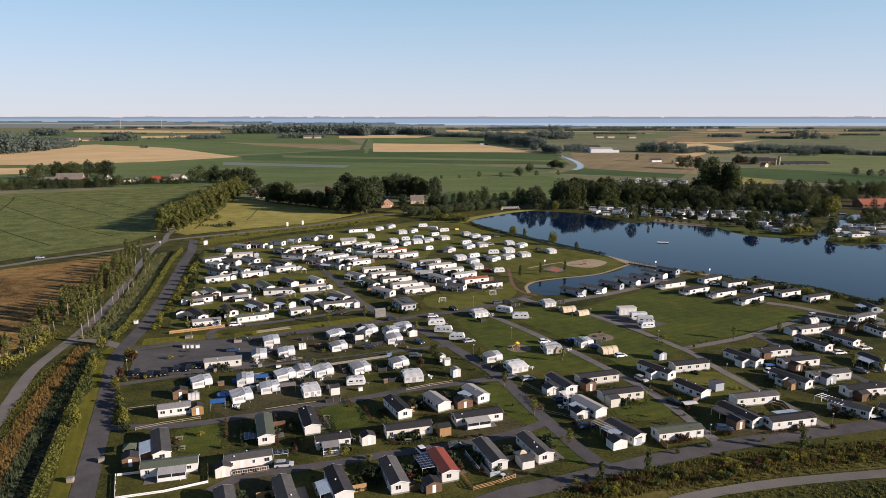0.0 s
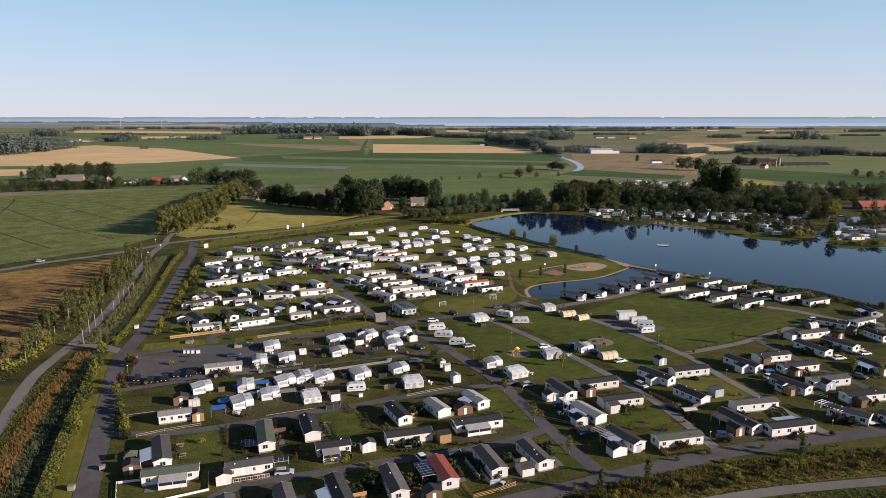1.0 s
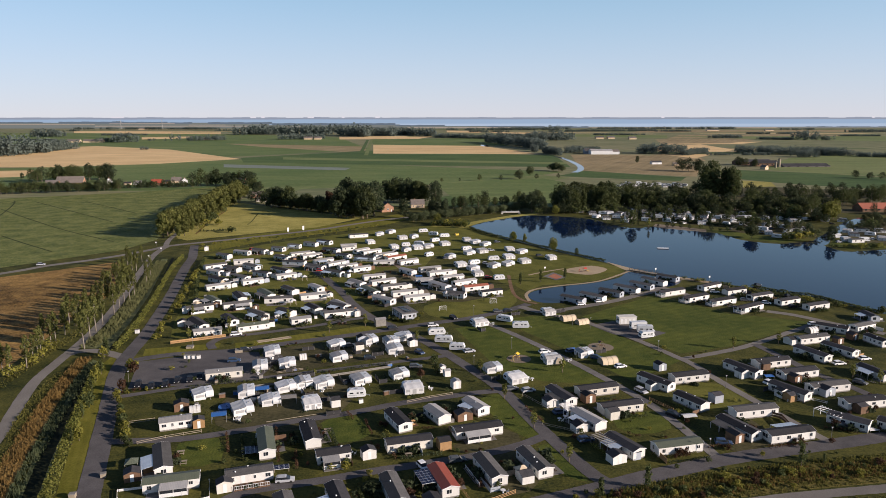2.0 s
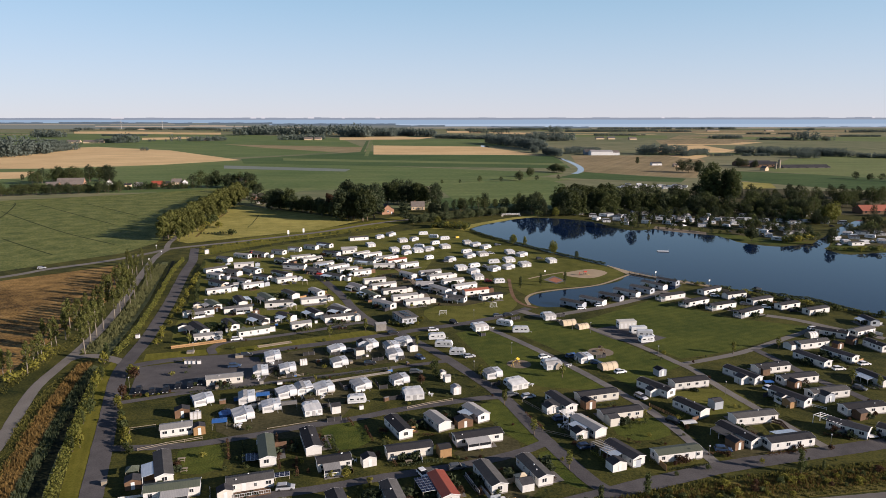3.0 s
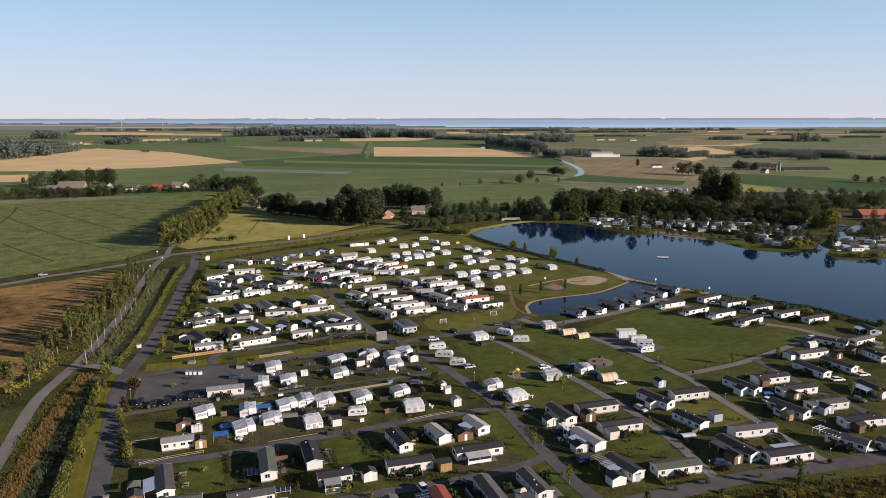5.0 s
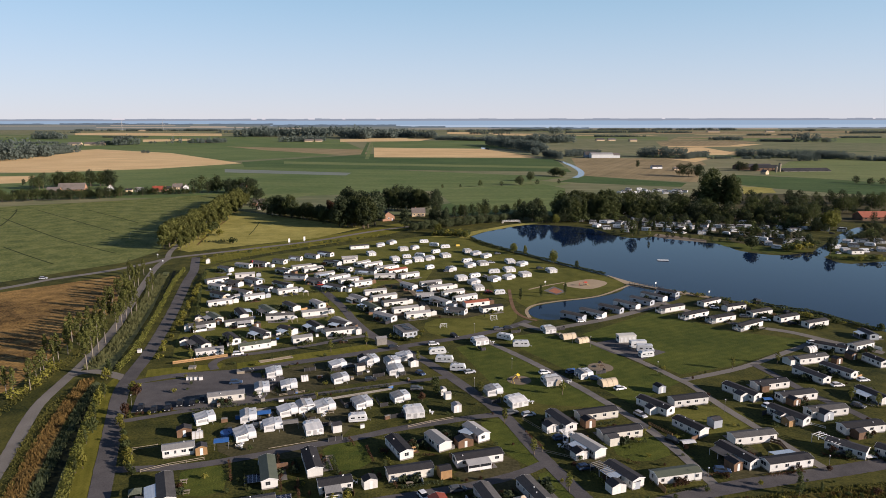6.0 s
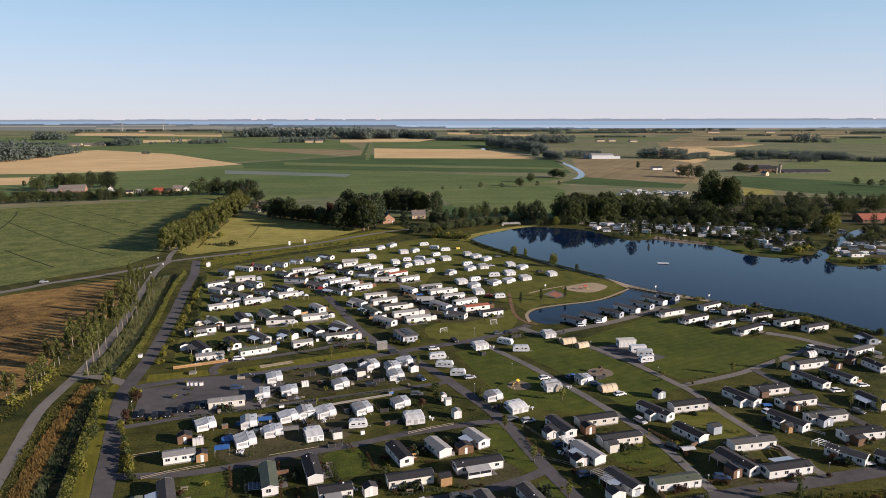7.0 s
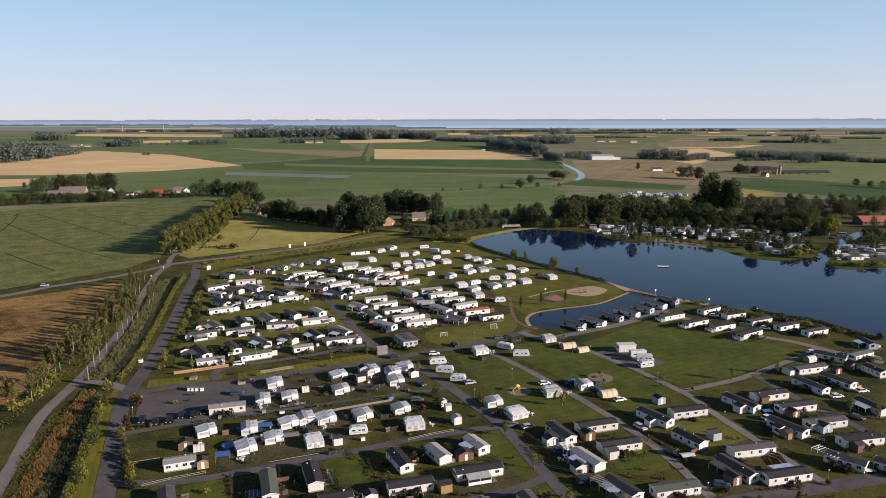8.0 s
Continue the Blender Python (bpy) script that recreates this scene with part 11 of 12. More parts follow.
tree_belt(("lowbush", "lowbush", "lowbush", "redbush"), -97.4, 307.6, -93.6, 300.7, 5, 1.6, 0.5, 1.0, 0.4)
tree_belt(("lowbush", "lowbush", "lowbush", "redbush"), -90.7, 309.8, -88.0, 304.7, 4, 1.8, 0.5, 0.9, 0.4)
tree_belt(("lowbush", "lowbush", "lowbush", "redbush"), -85.7, 309.7, -83.9, 307.1, 3, 1.0, 0.5, 1.0, 0.4)
tree_belt(("lowbush", "lowbush", "lowbush", "redbush"), -80.2, 314.4, -77.8, 311.0, 3, 1.7, 0.5, 1.0, 0.4)
tree_belt(("lowbush", "lowbush", "lowbush", "redbush"), -77.1, 317.8, -73.5, 313.7, 4, 2.1, 0.5, 1.4, 0.4)
tree_belt(("lowbush", "lowbush", "lowbush", "redbush"), -71.9, 322.2, -68.4, 318.2, 4, 1.6, 0.5, 1.1, 0.4)
tree_belt(("lowbush", "lowbush", "lowbush", "redbush"), -64.7, 322.3, -61.5, 318.4, 4, 1.1, 0.5, 1.3, 0.4)
tree_belt(("lowbush", "lowbush", "lowbush", "redbush"), -58.5, 325.9, -56.5, 323.4, 3, 1.8, 0.5, 1.2, 0.4)
tree_belt(("lowbush", "lowbush", "lowbush", "redbush"), -62.5, 310.0, -59.8, 311.1, 3, 2.0, 0.5, 1.3, 0.4)
tree_belt(("lowbush", "lowbush", "lowbush", "redbush"), -75.2, 296.8, -71.3, 297.4, 3, 1.1, 0.5, 1.1, 0.4)
tree_belt(("lowbush", "lowbush", "lowbush", "redbush"), -77.0, 303.0, -72.0, 303.8, 4, 1.3, 0.5, 1.2, 0.4)
tree_belt(("lowbush", "lowbush", "lowbush", "redbush"), -106.9, 298.0, -104.3, 294.9, 3, 1.5, 0.5, 0.9, 0.4)
tree_belt(("lowbush", "lowbush", "lowbush", "redbush"), -101.9, 304.5, -97.4, 299.0, 5, 1.1, 0.5, 1.1, 0.4)
tree_belt(("lowbush", "lowbush", "lowbush", "redbush"), -93.4, 294.7, -89.8, 296.3, 3, 1.9, 0.5, 1.4, 0.4)
tree_belt(("lowbush", "lowbush", "lowbush", "redbush"), -49.7, 293.0, -45.1, 287.1, 5, 2.0, 0.5, 1.4, 0.4)
tree_belt(("lowbush", "lowbush", "lowbush", "redbush"), -54.4, 415.6, -51.2, 419.1, 4, 1.1, 0.5, 1.2, 0.4)
tree_belt(("lowbush", "lowbush", "lowbush", "redbush"), -43.9, 406.8, -39.7, 410.0, 4, 1.6, 0.5, 1.2, 0.4)
tree_belt(("lowbush", "lowbush", "lowbush", "redbush"), -34.9, 399.0, -32.5, 400.7, 3, 1.8, 0.5, 1.1, 0.4)
tree_belt(("lowbush", "lowbush", "lowbush", "redbush"), -39.7, 402.8, -35.0, 406.1, 4, 1.1, 0.5, 1.2, 0.4)
tree_belt(("lowbush", "lowbush", "lowbush", "redbush"), -48.2, 395.7, -41.8, 393.7, 4, 1.6, 0.5, 1.1, 0.4)
tree_belt(("lowbush", "lowbush", "lowbush", "redbush"), -28.7, 389.3, -23.6, 393.5, 4, 1.6, 0.5, 1.2, 0.4)
tree_belt(("lowbush", "lowbush", "lowbush", "redbush"), -31.4, 395.8, -28.8, 398.0, 3, 1.5, 0.5, 1.2, 0.4)
tree_belt(("lowbush", "lowbush", "lowbush", "redbush"), -36.2, 376.8, -30.7, 377.6, 4, 1.2, 0.5, 1.4, 0.4)
tree_belt(("lowbush", "lowbush", "lowbush", "redbush"), -38.6, 383.8, -30.9, 384.9, 5, 1.5, 0.5, 1.1, 0.4)
tree_belt(("lowbush", "lowbush", "lowbush", "redbush"), -20.3, 379.3, -16.9, 381.6, 3, 1.3, 0.5, 1.0, 0.4)
tree_belt(("lowbush", "lowbush", "lowbush", "redbush"), -24.0, 384.3, -20.3, 386.8, 3, 1.7, 0.5, 1.1, 0.4)
tree_belt(("lowbush", "lowbush", "lowbush", "redbush"), -44.2, 359.6, -40.7, 362.1, 3, 1.9, 0.5, 1.0, 0.4)
tree_belt(("lowbush", "lowbush", "lowbush", "redbush"), -35.7, 342.1, -33.4, 342.9, 3, 2.0, 0.5, 0.9, 0.4)
tree_belt(("lowbush", "lowbush", "lowbush", "redbush"), -38.6, 347.5, -35.2, 348.8, 3, 1.3, 0.5, 1.4, 0.4)
tree_belt(("lowbush", "lowbush", "lowbush", "redbush"), -31.1, 330.5, -26.8, 332.9, 4, 1.8, 0.5, 1.0, 0.4)
tree_belt(("lowbush", "lowbush", "lowbush", "redbush"), -45.4, 330.8, -43.6, 328.8, 3, 1.0, 0.5, 1.4, 0.4)
tree_belt(("lowbush", "lowbush", "lowbush", "redbush"), -41.8, 336.5, -38.1, 332.5, 4, 2.1, 0.5, 1.1, 0.4)
tree_belt(("lowbush", "lowbush", "lowbush", "redbush"), -23.6, 320.1, -21.4, 321.0, 3, 1.4, 0.5, 1.3, 0.4)
tree_belt(("lowbush", "lowbush", "lowbush", "redbush"), -29.5, 325.3, -22.4, 328.3, 5, 1.5, 0.5, 1.3, 0.4)
tree_belt(("lowbush", "lowbush", "lowbush", "redbush"), -19.6, 308.9, -15.4, 310.6, 3, 1.2, 0.5, 0.9, 0.4)
tree_belt(("lowbush", "lowbush", "lowbush", "redbush"), -21.9, 313.9, -17.3, 315.8, 4, 1.8, 0.5, 1.3, 0.4)
tree_belt(("lowbush", "lowbush", "lowbush", "redbush"), -38.9, 317.4, -35.5, 312.3, 4, 2.0, 0.5, 1.1, 0.4)
tree_belt(("lowbush", "lowbush", "lowbush", "redbush"), -34.6, 321.4, -30.3, 315.2, 5, 2.0, 0.5, 1.4, 0.4)
tree_belt(("lowbush", "lowbush", "lowbush", "redbush"), -31.1, 299.2, -27.4, 296.1, 4, 1.8, 0.5, 1.3, 0.4)
tree_belt(("lowbush", "lowbush", "lowbush", "redbush"), -27.7, 305.9, -21.9, 301.0, 5, 1.3, 0.5, 1.1, 0.4)
tree_belt(("lowbush", "lowbush", "lowbush", "redbush"), -16.9, 305.7, -11.2, 308.0, 4, 1.3, 0.5, 1.0, 0.4)
tree_belt(("lowbush", "lowbush", "lowbush", "redbush"), -8.2, 358.8, -4.1, 360.5, 3, 1.5, 0.5, 1.1, 0.4)
tree_belt(("lowbush", "lowbush", "lowbush", "redbush"), -12.5, 364.4, -5.8, 367.2, 5, 1.0, 0.5, 1.2, 0.4)
tree_belt(("lowbush", "lowbush", "lowbush", "redbush"), -4.1, 349.3, 1.8, 352.1, 4, 1.3, 0.5, 1.0, 0.4)
tree_belt(("lowbush", "lowbush", "lowbush", "redbush"), -6.8, 355.1, -1.0, 357.9, 4, 1.6, 0.5, 1.2, 0.4)
tree_belt(("lowbush", "lowbush", "lowbush", "redbush"), 2.6, 337.7, 8.6, 340.8, 4, 2.1, 0.5, 1.4, 0.4)
tree_belt(("lowbush", "lowbush", "lowbush", "redbush"), 0.2, 344.4, 4.9, 346.8, 4, 1.8, 0.5, 1.3, 0.4)
tree_belt(("lowbush", "lowbush", "lowbush", "redbush"), 8.9, 328.1, 14.2, 331.2, 4, 1.3, 0.5, 1.2, 0.4)
tree_belt(("lowbush", "lowbush", "lowbush", "redbush"), -4.9, 325.9, -3.3, 324.0, 3, 2.1, 0.5, 1.3, 0.4)
tree_belt(("lowbush", "lowbush", "lowbush", "redbush"), -2.5, 331.6, 2.0, 326.2, 5, 1.8, 0.5, 1.0, 0.4)
tree_belt(("lowbush", "lowbush", "lowbush", "redbush"), 13.6, 317.9, 18.8, 320.0, 4, 1.3, 0.5, 0.9, 0.4)
tree_belt(("lowbush", "lowbush", "lowbush", "redbush"), 0.4, 308.5, 5.8, 305.9, 4, 1.2, 0.5, 1.3, 0.4)
tree_belt(("lowbush", "lowbush", "lowbush", "redbush"), 21.8, 310.3, 24.1, 311.4, 3, 1.2, 0.5, 1.3, 0.4)
tree_belt(("lowbush", "lowbush", "lowbush", "redbush"), 18.0, 314.6, 22.6, 316.8, 4, 1.4, 0.5, 1.2, 0.4)
tree_belt(("lowbush", "lowbush", "lowbush", "redbush"), -24.7, 358.5, -19.5, 353.1, 5, 1.4, 0.5, 1.2, 0.4)
tree_belt(("lowbush", "lowbush", "lowbush", "redbush"), -13.6, 333.7, -6.4, 334.8, 5, 1.4, 0.5, 1.3, 0.4)
tree_belt(("lowbush", "lowbush", "lowbush", "redbush"), -12.2, 340.0, -8.7, 340.5, 3, 1.3, 0.5, 1.1, 0.4)
tree_belt(("lowbush", "lowbush", "lowbush", "redbush"), -106.4, 282.1, -100.3, 285.8, 5, 1.7, 0.5, 1.3, 0.4)
tree_belt(("lowbush", "lowbush", "lowbush", "redbush"), -109.7, 287.7, -103.6, 291.3, 5, 1.8, 0.5, 1.1, 0.4)
tree_belt(("lowbush", "lowbush", "lowbush", "redbush"), -100.9, 262.5, -99.0, 260.1, 3, 1.2, 0.5, 1.0, 0.4)
tree_belt(("lowbush", "lowbush", "lowbush", "redbush"), -95.5, 268.7, -92.2, 264.5, 4, 1.9, 0.5, 1.1, 0.4)
tree_belt(("lowbush", "lowbush", "lowbush", "redbush"), -91.8, 249.2, -86.3, 251.4, 4, 1.3, 0.5, 0.9, 0.4)
tree_belt(("lowbush", "lowbush", "lowbush", "redbush"), -95.0, 254.9, -88.2, 257.6, 5, 1.3, 0.5, 1.4, 0.4)
tree_belt(("lowbush", "lowbush", "lowbush", "redbush"), -90.5, 270.6, -86.5, 265.2, 4, 2.0, 0.5, 1.4, 0.4)
tree_belt(("lowbush", "lowbush", "lowbush", "redbush"), -85.1, 273.5, -81.9, 269.1, 4, 1.7, 0.5, 1.2, 0.4)
tree_belt(("lowbush", "lowbush", "lowbush", "redbush"), -77.3, 262.6, -74.8, 263.9, 3, 1.3, 0.5, 0.9, 0.4)
tree_belt(("lowbush", "lowbush", "lowbush", "redbush"), -80.6, 276.9, -76.7, 273.3, 4, 1.3, 0.5, 1.3, 0.4)
tree_belt(("lowbush", "lowbush", "lowbush", "redbush"), -77.5, 281.7, -72.4, 277.0, 5, 1.6, 0.5, 1.0, 0.4)
tree_belt(("lowbush", "lowbush", "lowbush", "redbush"), -69.6, 279.9, -65.9, 277.1, 4, 1.7, 0.5, 1.0, 0.4)
tree_belt(("lowbush", "lowbush", "lowbush", "redbush"), -65.4, 285.0, -62.0, 282.4, 3, 1.8, 0.5, 1.0, 0.4)
tree_belt(("lowbush", "lowbush", "lowbush", "redbush"), -57.4, 264.2, -54.4, 265.6, 3, 1.8, 0.5, 1.1, 0.4)
tree_belt(("lowbush", "lowbush", "lowbush", "redbush"), -60.0, 286.0, -57.0, 282.0, 4, 1.6, 0.5, 1.0, 0.4)
tree_belt(("lowbush", "lowbush", "lowbush", "redbush"), -46.2, 274.1, -39.7, 276.6, 5, 1.5, 0.5, 1.1, 0.4)
tree_belt(("lowbush", "lowbush", "lowbush", "redbush"), -48.6, 280.8, -42.4, 283.2, 4, 1.9, 0.5, 1.1, 0.4)
tree_belt(("lowbush", "lowbush", "lowbush", "redbush"), -50.0, 288.7, -44.8, 285.5, 4, 1.8, 0.5, 1.4, 0.4)
tree_belt(("lowbush", "lowbush", "lowbush", "redbush"), -46.3, 293.7, -41.9, 291.0, 4, 2.1, 0.5, 0.9, 0.4)
tree_belt(("lowbush", "lowbush", "lowbush", "redbush"), -72.2, 205.9, -66.7, 207.5, 4, 1.7, 0.5, 1.0, 0.4)
tree_belt(("lowbush", "lowbush", "lowbush", "redbush"), -73.3, 212.2, -68.9, 213.5, 3, 1.2, 0.5, 1.1, 0.4)
tree_belt(("lowbush", "lowbush", "lowbush", "redbush"), 54.3, 300.1, 56.8, 297.9, 3, 1.5, 0.5, 1.2, 0.4)
tree_belt(("lowbush", "lowbush", "lowbush", "redbush"), 57.7, 305.4, 61.3, 302.3, 4, 1.8, 0.5, 0.9, 0.4)
tree_belt(("lowbush", "lowbush", "lowbush", "redbush"), 62.6, 307.3, 67.9, 302.1, 5, 1.2, 0.5, 1.3, 0.4)
tree_belt(("lowbush", "lowbush", "lowbush", "redbush"), 72.7, 313.9, 77.5, 309.1, 4, 1.8, 0.5, 1.0, 0.4)
tree_belt(("lowbush", "lowbush", "lowbush", "redbush"), 82.7, 320.5, 85.7, 317.1, 3, 1.4, 0.5, 1.1, 0.4)
tree_belt(("lowbush", "lowbush", "lowbush", "redbush"), 88.2, 324.1, 90.2, 321.8, 3, 1.5, 0.5, 1.4, 0.4)
tree_belt(("lowbush", "lowbush", "lowbush", "redbush"), 90.0, 328.1, 95.1, 322.5, 5, 1.5, 0.5, 1.1, 0.4)
tree_belt(("lowbush", "lowbush", "lowbush", "redbush"), 95.3, 332.1, 99.7, 327.1, 4, 1.2, 0.5, 1.2, 0.4)
tree_belt(("lowbush", "lowbush", "lowbush", "redbush"), 100.2, 334.2, 101.9, 332.1, 3, 1.7, 0.5, 1.3, 0.4)
tree_belt(("lowbush", "lowbush", "lowbush", "redbush"), 108.6, 344.0, 113.1, 339.2, 4, 2.1, 0.5, 0.9, 0.4)
tree_belt(("lowbush", "lowbush", "lowbush", "redbush"), 112.8, 349.0, 118.1, 343.2, 5, 2.0, 0.5, 0.9, 0.4)
tree_belt(("lowbush", "lowbush", "lowbush", "redbush"), 101.0, 315.7, 107.1, 318.8, 4, 1.6, 0.5, 1.4, 0.4)
tree_belt(("lowbush", "lowbush", "lowbush", "redbush"), 112.7, 298.5, 117.8, 301.4, 4, 1.3, 0.5, 1.3, 0.4)
tree_belt(("lowbush", "lowbush", "lowbush", "redbush"), 110.1, 306.3, 113.0, 307.9, 3, 1.0, 0.5, 1.1, 0.4)
tree_belt(("lowbush", "lowbush", "lowbush", "redbush"), 128.1, 321.1, 130.4, 322.6, 3, 1.7, 0.5, 1.1, 0.4)
tree_belt(("lowbush", "lowbush", "lowbush", "redbush"), 123.3, 325.1, 128.0, 328.2, 4, 1.1, 0.5, 1.3, 0.4)
tree_belt(("lowbush", "lowbush", "lowbush", "redbush"), 136.0, 311.4, 138.8, 312.6, 3, 1.4, 0.5, 1.3, 0.4)
tree_belt(("lowbush", "lowbush", "lowbush", "redbush"), 130.6, 317.1, 137.3, 320.0, 5, 1.2, 0.5, 1.3, 0.4)
tree_belt(("lowbush", "lowbush", "lowbush", "redbush"), 122.7, 294.1, 126.6, 296.0, 3, 1.3, 0.5, 1.2, 0.4)
tree_belt(("lowbush", "lowbush", "lowbush", "redbush"), 118.9, 299.5, 124.4, 302.1, 4, 1.9, 0.5, 1.2, 0.4)
tree_belt(("lowbush", "lowbush", "lowbush", "redbush"), 141.8, 301.4, 147.5, 304.1, 4, 2.0, 0.5, 1.1, 0.4)
tree_belt(("lowbush", "lowbush", "lowbush", "redbush"), 139.7, 308.7, 143.6, 310.6, 3, 1.4, 0.5, 1.2, 0.4)
tree_belt(("lowbush", "lowbush", "lowbush", "redbush"), 151.5, 293.3, 155.4, 295.2, 3, 1.2, 0.5, 1.2, 0.4)
tree_belt(("lowbush", "lowbush", "lowbush", "redbush"), 146.1, 299.7, 153.0, 303.1, 5, 1.5, 0.5, 1.1, 0.4)
tree_belt(("lowbush", "lowbush", "lowbush", "redbush"), 158.8, 285.5, 164.1, 287.8, 4, 1.4, 0.5, 1.3, 0.4)
tree_belt(("lowbush", "lowbush", "lowbush", "redbush"), 155.4, 292.0, 161.4, 294.6, 4, 2.0, 0.5, 1.0, 0.4)
tree_belt(("lowbush", "lowbush", "lowbush", "redbush"), 131.4, 284.2, 133.9, 285.8, 3, 1.5, 0.5, 1.0, 0.4)
tree_belt(("lowbush", "lowbush", "lowbush", "redbush"), 127.8, 289.6, 130.5, 291.4, 3, 1.4, 0.5, 1.1, 0.4)
tree_belt(("lowbush", "lowbush", "lowbush", "redbush"), 171.0, 277.1, 171.3, 271.9, 4, 1.5, 0.5, 1.0, 0.4)
tree_belt(("lowbush", "lowbush", "lowbush", "redbush"), 176.9, 276.9, 177.2, 272.5, 3, 1.6, 0.5, 1.2, 0.4)
tree_belt(("lowbush", "lowbush", "lowbush", "redbush"), 145.1, 257.7, 149.6, 254.0, 4, 1.5, 0.5, 1.0, 0.4)
tree_belt(("lowbush", "lowbush", "lowbush", "redbush"), 148.6, 263.3, 154.1, 258.8, 5, 1.1, 0.5, 1.2, 0.4)
tree_belt(("lowbush", "lowbush", "lowbush", "redbush"), 160.4, 254.7, 166.7, 257.8, 5, 1.7, 0.5, 1.2, 0.4)
tree_belt(("lowbush", "lowbush", "lowbush", "redbush"), 157.0, 260.4, 164.1, 263.9, 5, 1.5, 0.5, 1.2, 0.4)
tree_belt(("lowbush", "lowbush", "lowbush", "redbush"), 160.0, 247.8, 161.7, 241.2, 4, 1.2, 0.5, 1.2, 0.4)
tree_belt(("lowbush", "lowbush", "lowbush", "redbush"), 133.4, 235.4, 137.0, 228.7, 5, 1.9, 0.5, 1.3, 0.4)
tree_belt(("lowbush", "lowbush", "lowbush", "redbush"), 123.0, 230.1, 125.0, 225.7, 4, 1.8, 0.5, 1.3, 0.4)
tree_belt(("lowbush", "lowbush", "lowbush", "redbush"), 129.0, 231.4, 130.1, 228.8, 3, 1.8, 0.5, 1.3, 0.4)
tree_belt(("lowbush", "lowbush", "lowbush", "redbush"), 104.8, 221.8, 110.2, 223.3, 4, 2.0, 0.5, 1.0, 0.4)
tree_belt(("lowbush", "lowbush", "lowbush", "redbush"), 110.1, 206.5, 115.9, 208.0, 4, 1.5, 0.5, 1.0, 0.4)
tree_belt(("lowbush", "lowbush", "lowbush", "redbush"), 107.2, 212.5, 114.9, 214.5, 5, 1.7, 0.5, 1.4, 0.4)
tree_belt(("lowbush", "lowbush", "lowbush", "redbush"), 100.1, 195.6, 101.4, 193.5, 3, 2.1, 0.5, 1.2, 0.4)
tree_belt(("lowbush", "lowbush", "lowbush", "redbush"), 105.1, 200.2, 107.4, 196.4, 3, 1.8, 0.5, 1.2, 0.4)
tree_belt(("lowbush", "lowbush", "lowbush", "redbush"), 111.9, 202.1, 117.2, 203.4, 4, 1.9, 0.5, 0.9, 0.4)
tree_belt(("lowbush", "lowbush", "lowbush", "redbush"), 133.2, 213.0, 134.9, 207.8, 4, 1.9, 0.5, 1.1, 0.4)
tree_belt(("lowbush", "lowbush", "lowbush", "redbush"), 139.6, 215.6, 141.5, 209.7, 4, 1.6, 0.5, 1.1, 0.4)
tree_belt(("lowbush", "lowbush", "lowbush", "redbush"), 118.2, 183.0, 122.5, 183.9, 3, 1.8, 0.5, 1.0, 0.4)
tree_belt(("lowbush", "lowbush", "lowbush", "redbush"), 116.7, 189.7, 121.3, 190.7, 4, 1.4, 0.5, 1.3, 0.4)
tree_belt(("lowbush", "lowbush", "lowbush", "redbush"), 56.3, 156.8, 60.0, 157.7, 3, 1.8, 0.5, 1.1, 0.4)
tree_belt(("lowbush", "lowbush", "lowbush", "redbush"), 72.1, 193.5, 75.6, 187.6, 5, 1.1, 0.5, 1.1, 0.4)
tree_belt(("lowbush", "lowbush", "lowbush", "redbush"), 83.2, 183.8, 86.8, 184.6, 3, 1.6, 0.5, 1.0, 0.4)
tree_belt(("lowbush", "lowbush", "lowbush", "redbush"), 73.8, 171.5, 75.5, 168.0, 3, 1.8, 0.5, 1.0, 0.4)
tree_belt(("lowbush", "lowbush", "lowbush", "redbush"), 79.4, 175.4, 81.9, 170.4, 4, 1.9, 0.5, 1.3, 0.4)
tree_belt(("lowbush", "lowbush", "lowbush", "redbush"), 86.6, 163.6, 91.1, 164.7, 4, 1.5, 0.5, 1.0, 0.4)
tree_belt(("lowbush", "lowbush", "lowbush", "redbush"), 83.4, 169.0, 90.8, 170.7, 5, 1.1, 0.5, 1.1, 0.4)
tree_belt(("lowbush", "lowbush", "lowbush", "redbush"), 103.9, 174.1, 107.6, 170.6, 4, 2.0, 0.5, 1.0, 0.4)
tree_belt(("lowbush", "lowbush", "lowbush", "redbush"), 109.3, 178.3, 111.8, 175.9, 3, 1.5, 0.5, 1.3, 0.4)
tree_belt(("lowbush", "lowbush", "lowbush", "redbush"), 65.3, 208.8, 69.9, 202.4, 5, 1.5, 0.5, 1.3, 0.4)
tree_belt(("lowbush", "lowbush", "lowbush", "redbush"), 76.6, 202.8, 79.0, 203.4, 3, 1.2, 0.5, 1.2, 0.4)
tree_belt(("lowbush", "lowbush", "lowbush", "redbush"), 72.6, 209.5, 78.3, 211.0, 4, 1.4, 0.5, 1.2, 0.4)
tree_belt(("lowbush", "lowbush", "lowbush", "redbush"), 29.5, 194.1, 32.2, 188.3, 4, 1.3, 0.5, 1.3, 0.4)
tree_belt(("lowbush", "lowbush", "lowbush", "redbush"), 37.5, 195.2, 38.6, 192.7, 3, 1.5, 0.5, 1.0, 0.4)
tree_belt(("lowbush", "lowbush", "lowbush", "redbush"), 42.9, 199.9, 45.9, 200.8, 3, 1.9, 0.5, 1.3, 0.4)
tree_belt(("lowbush", "lowbush", "lowbush", "redbush"), 48.6, 179.8, 52.1, 180.8, 3, 1.8, 0.5, 1.2, 0.4)
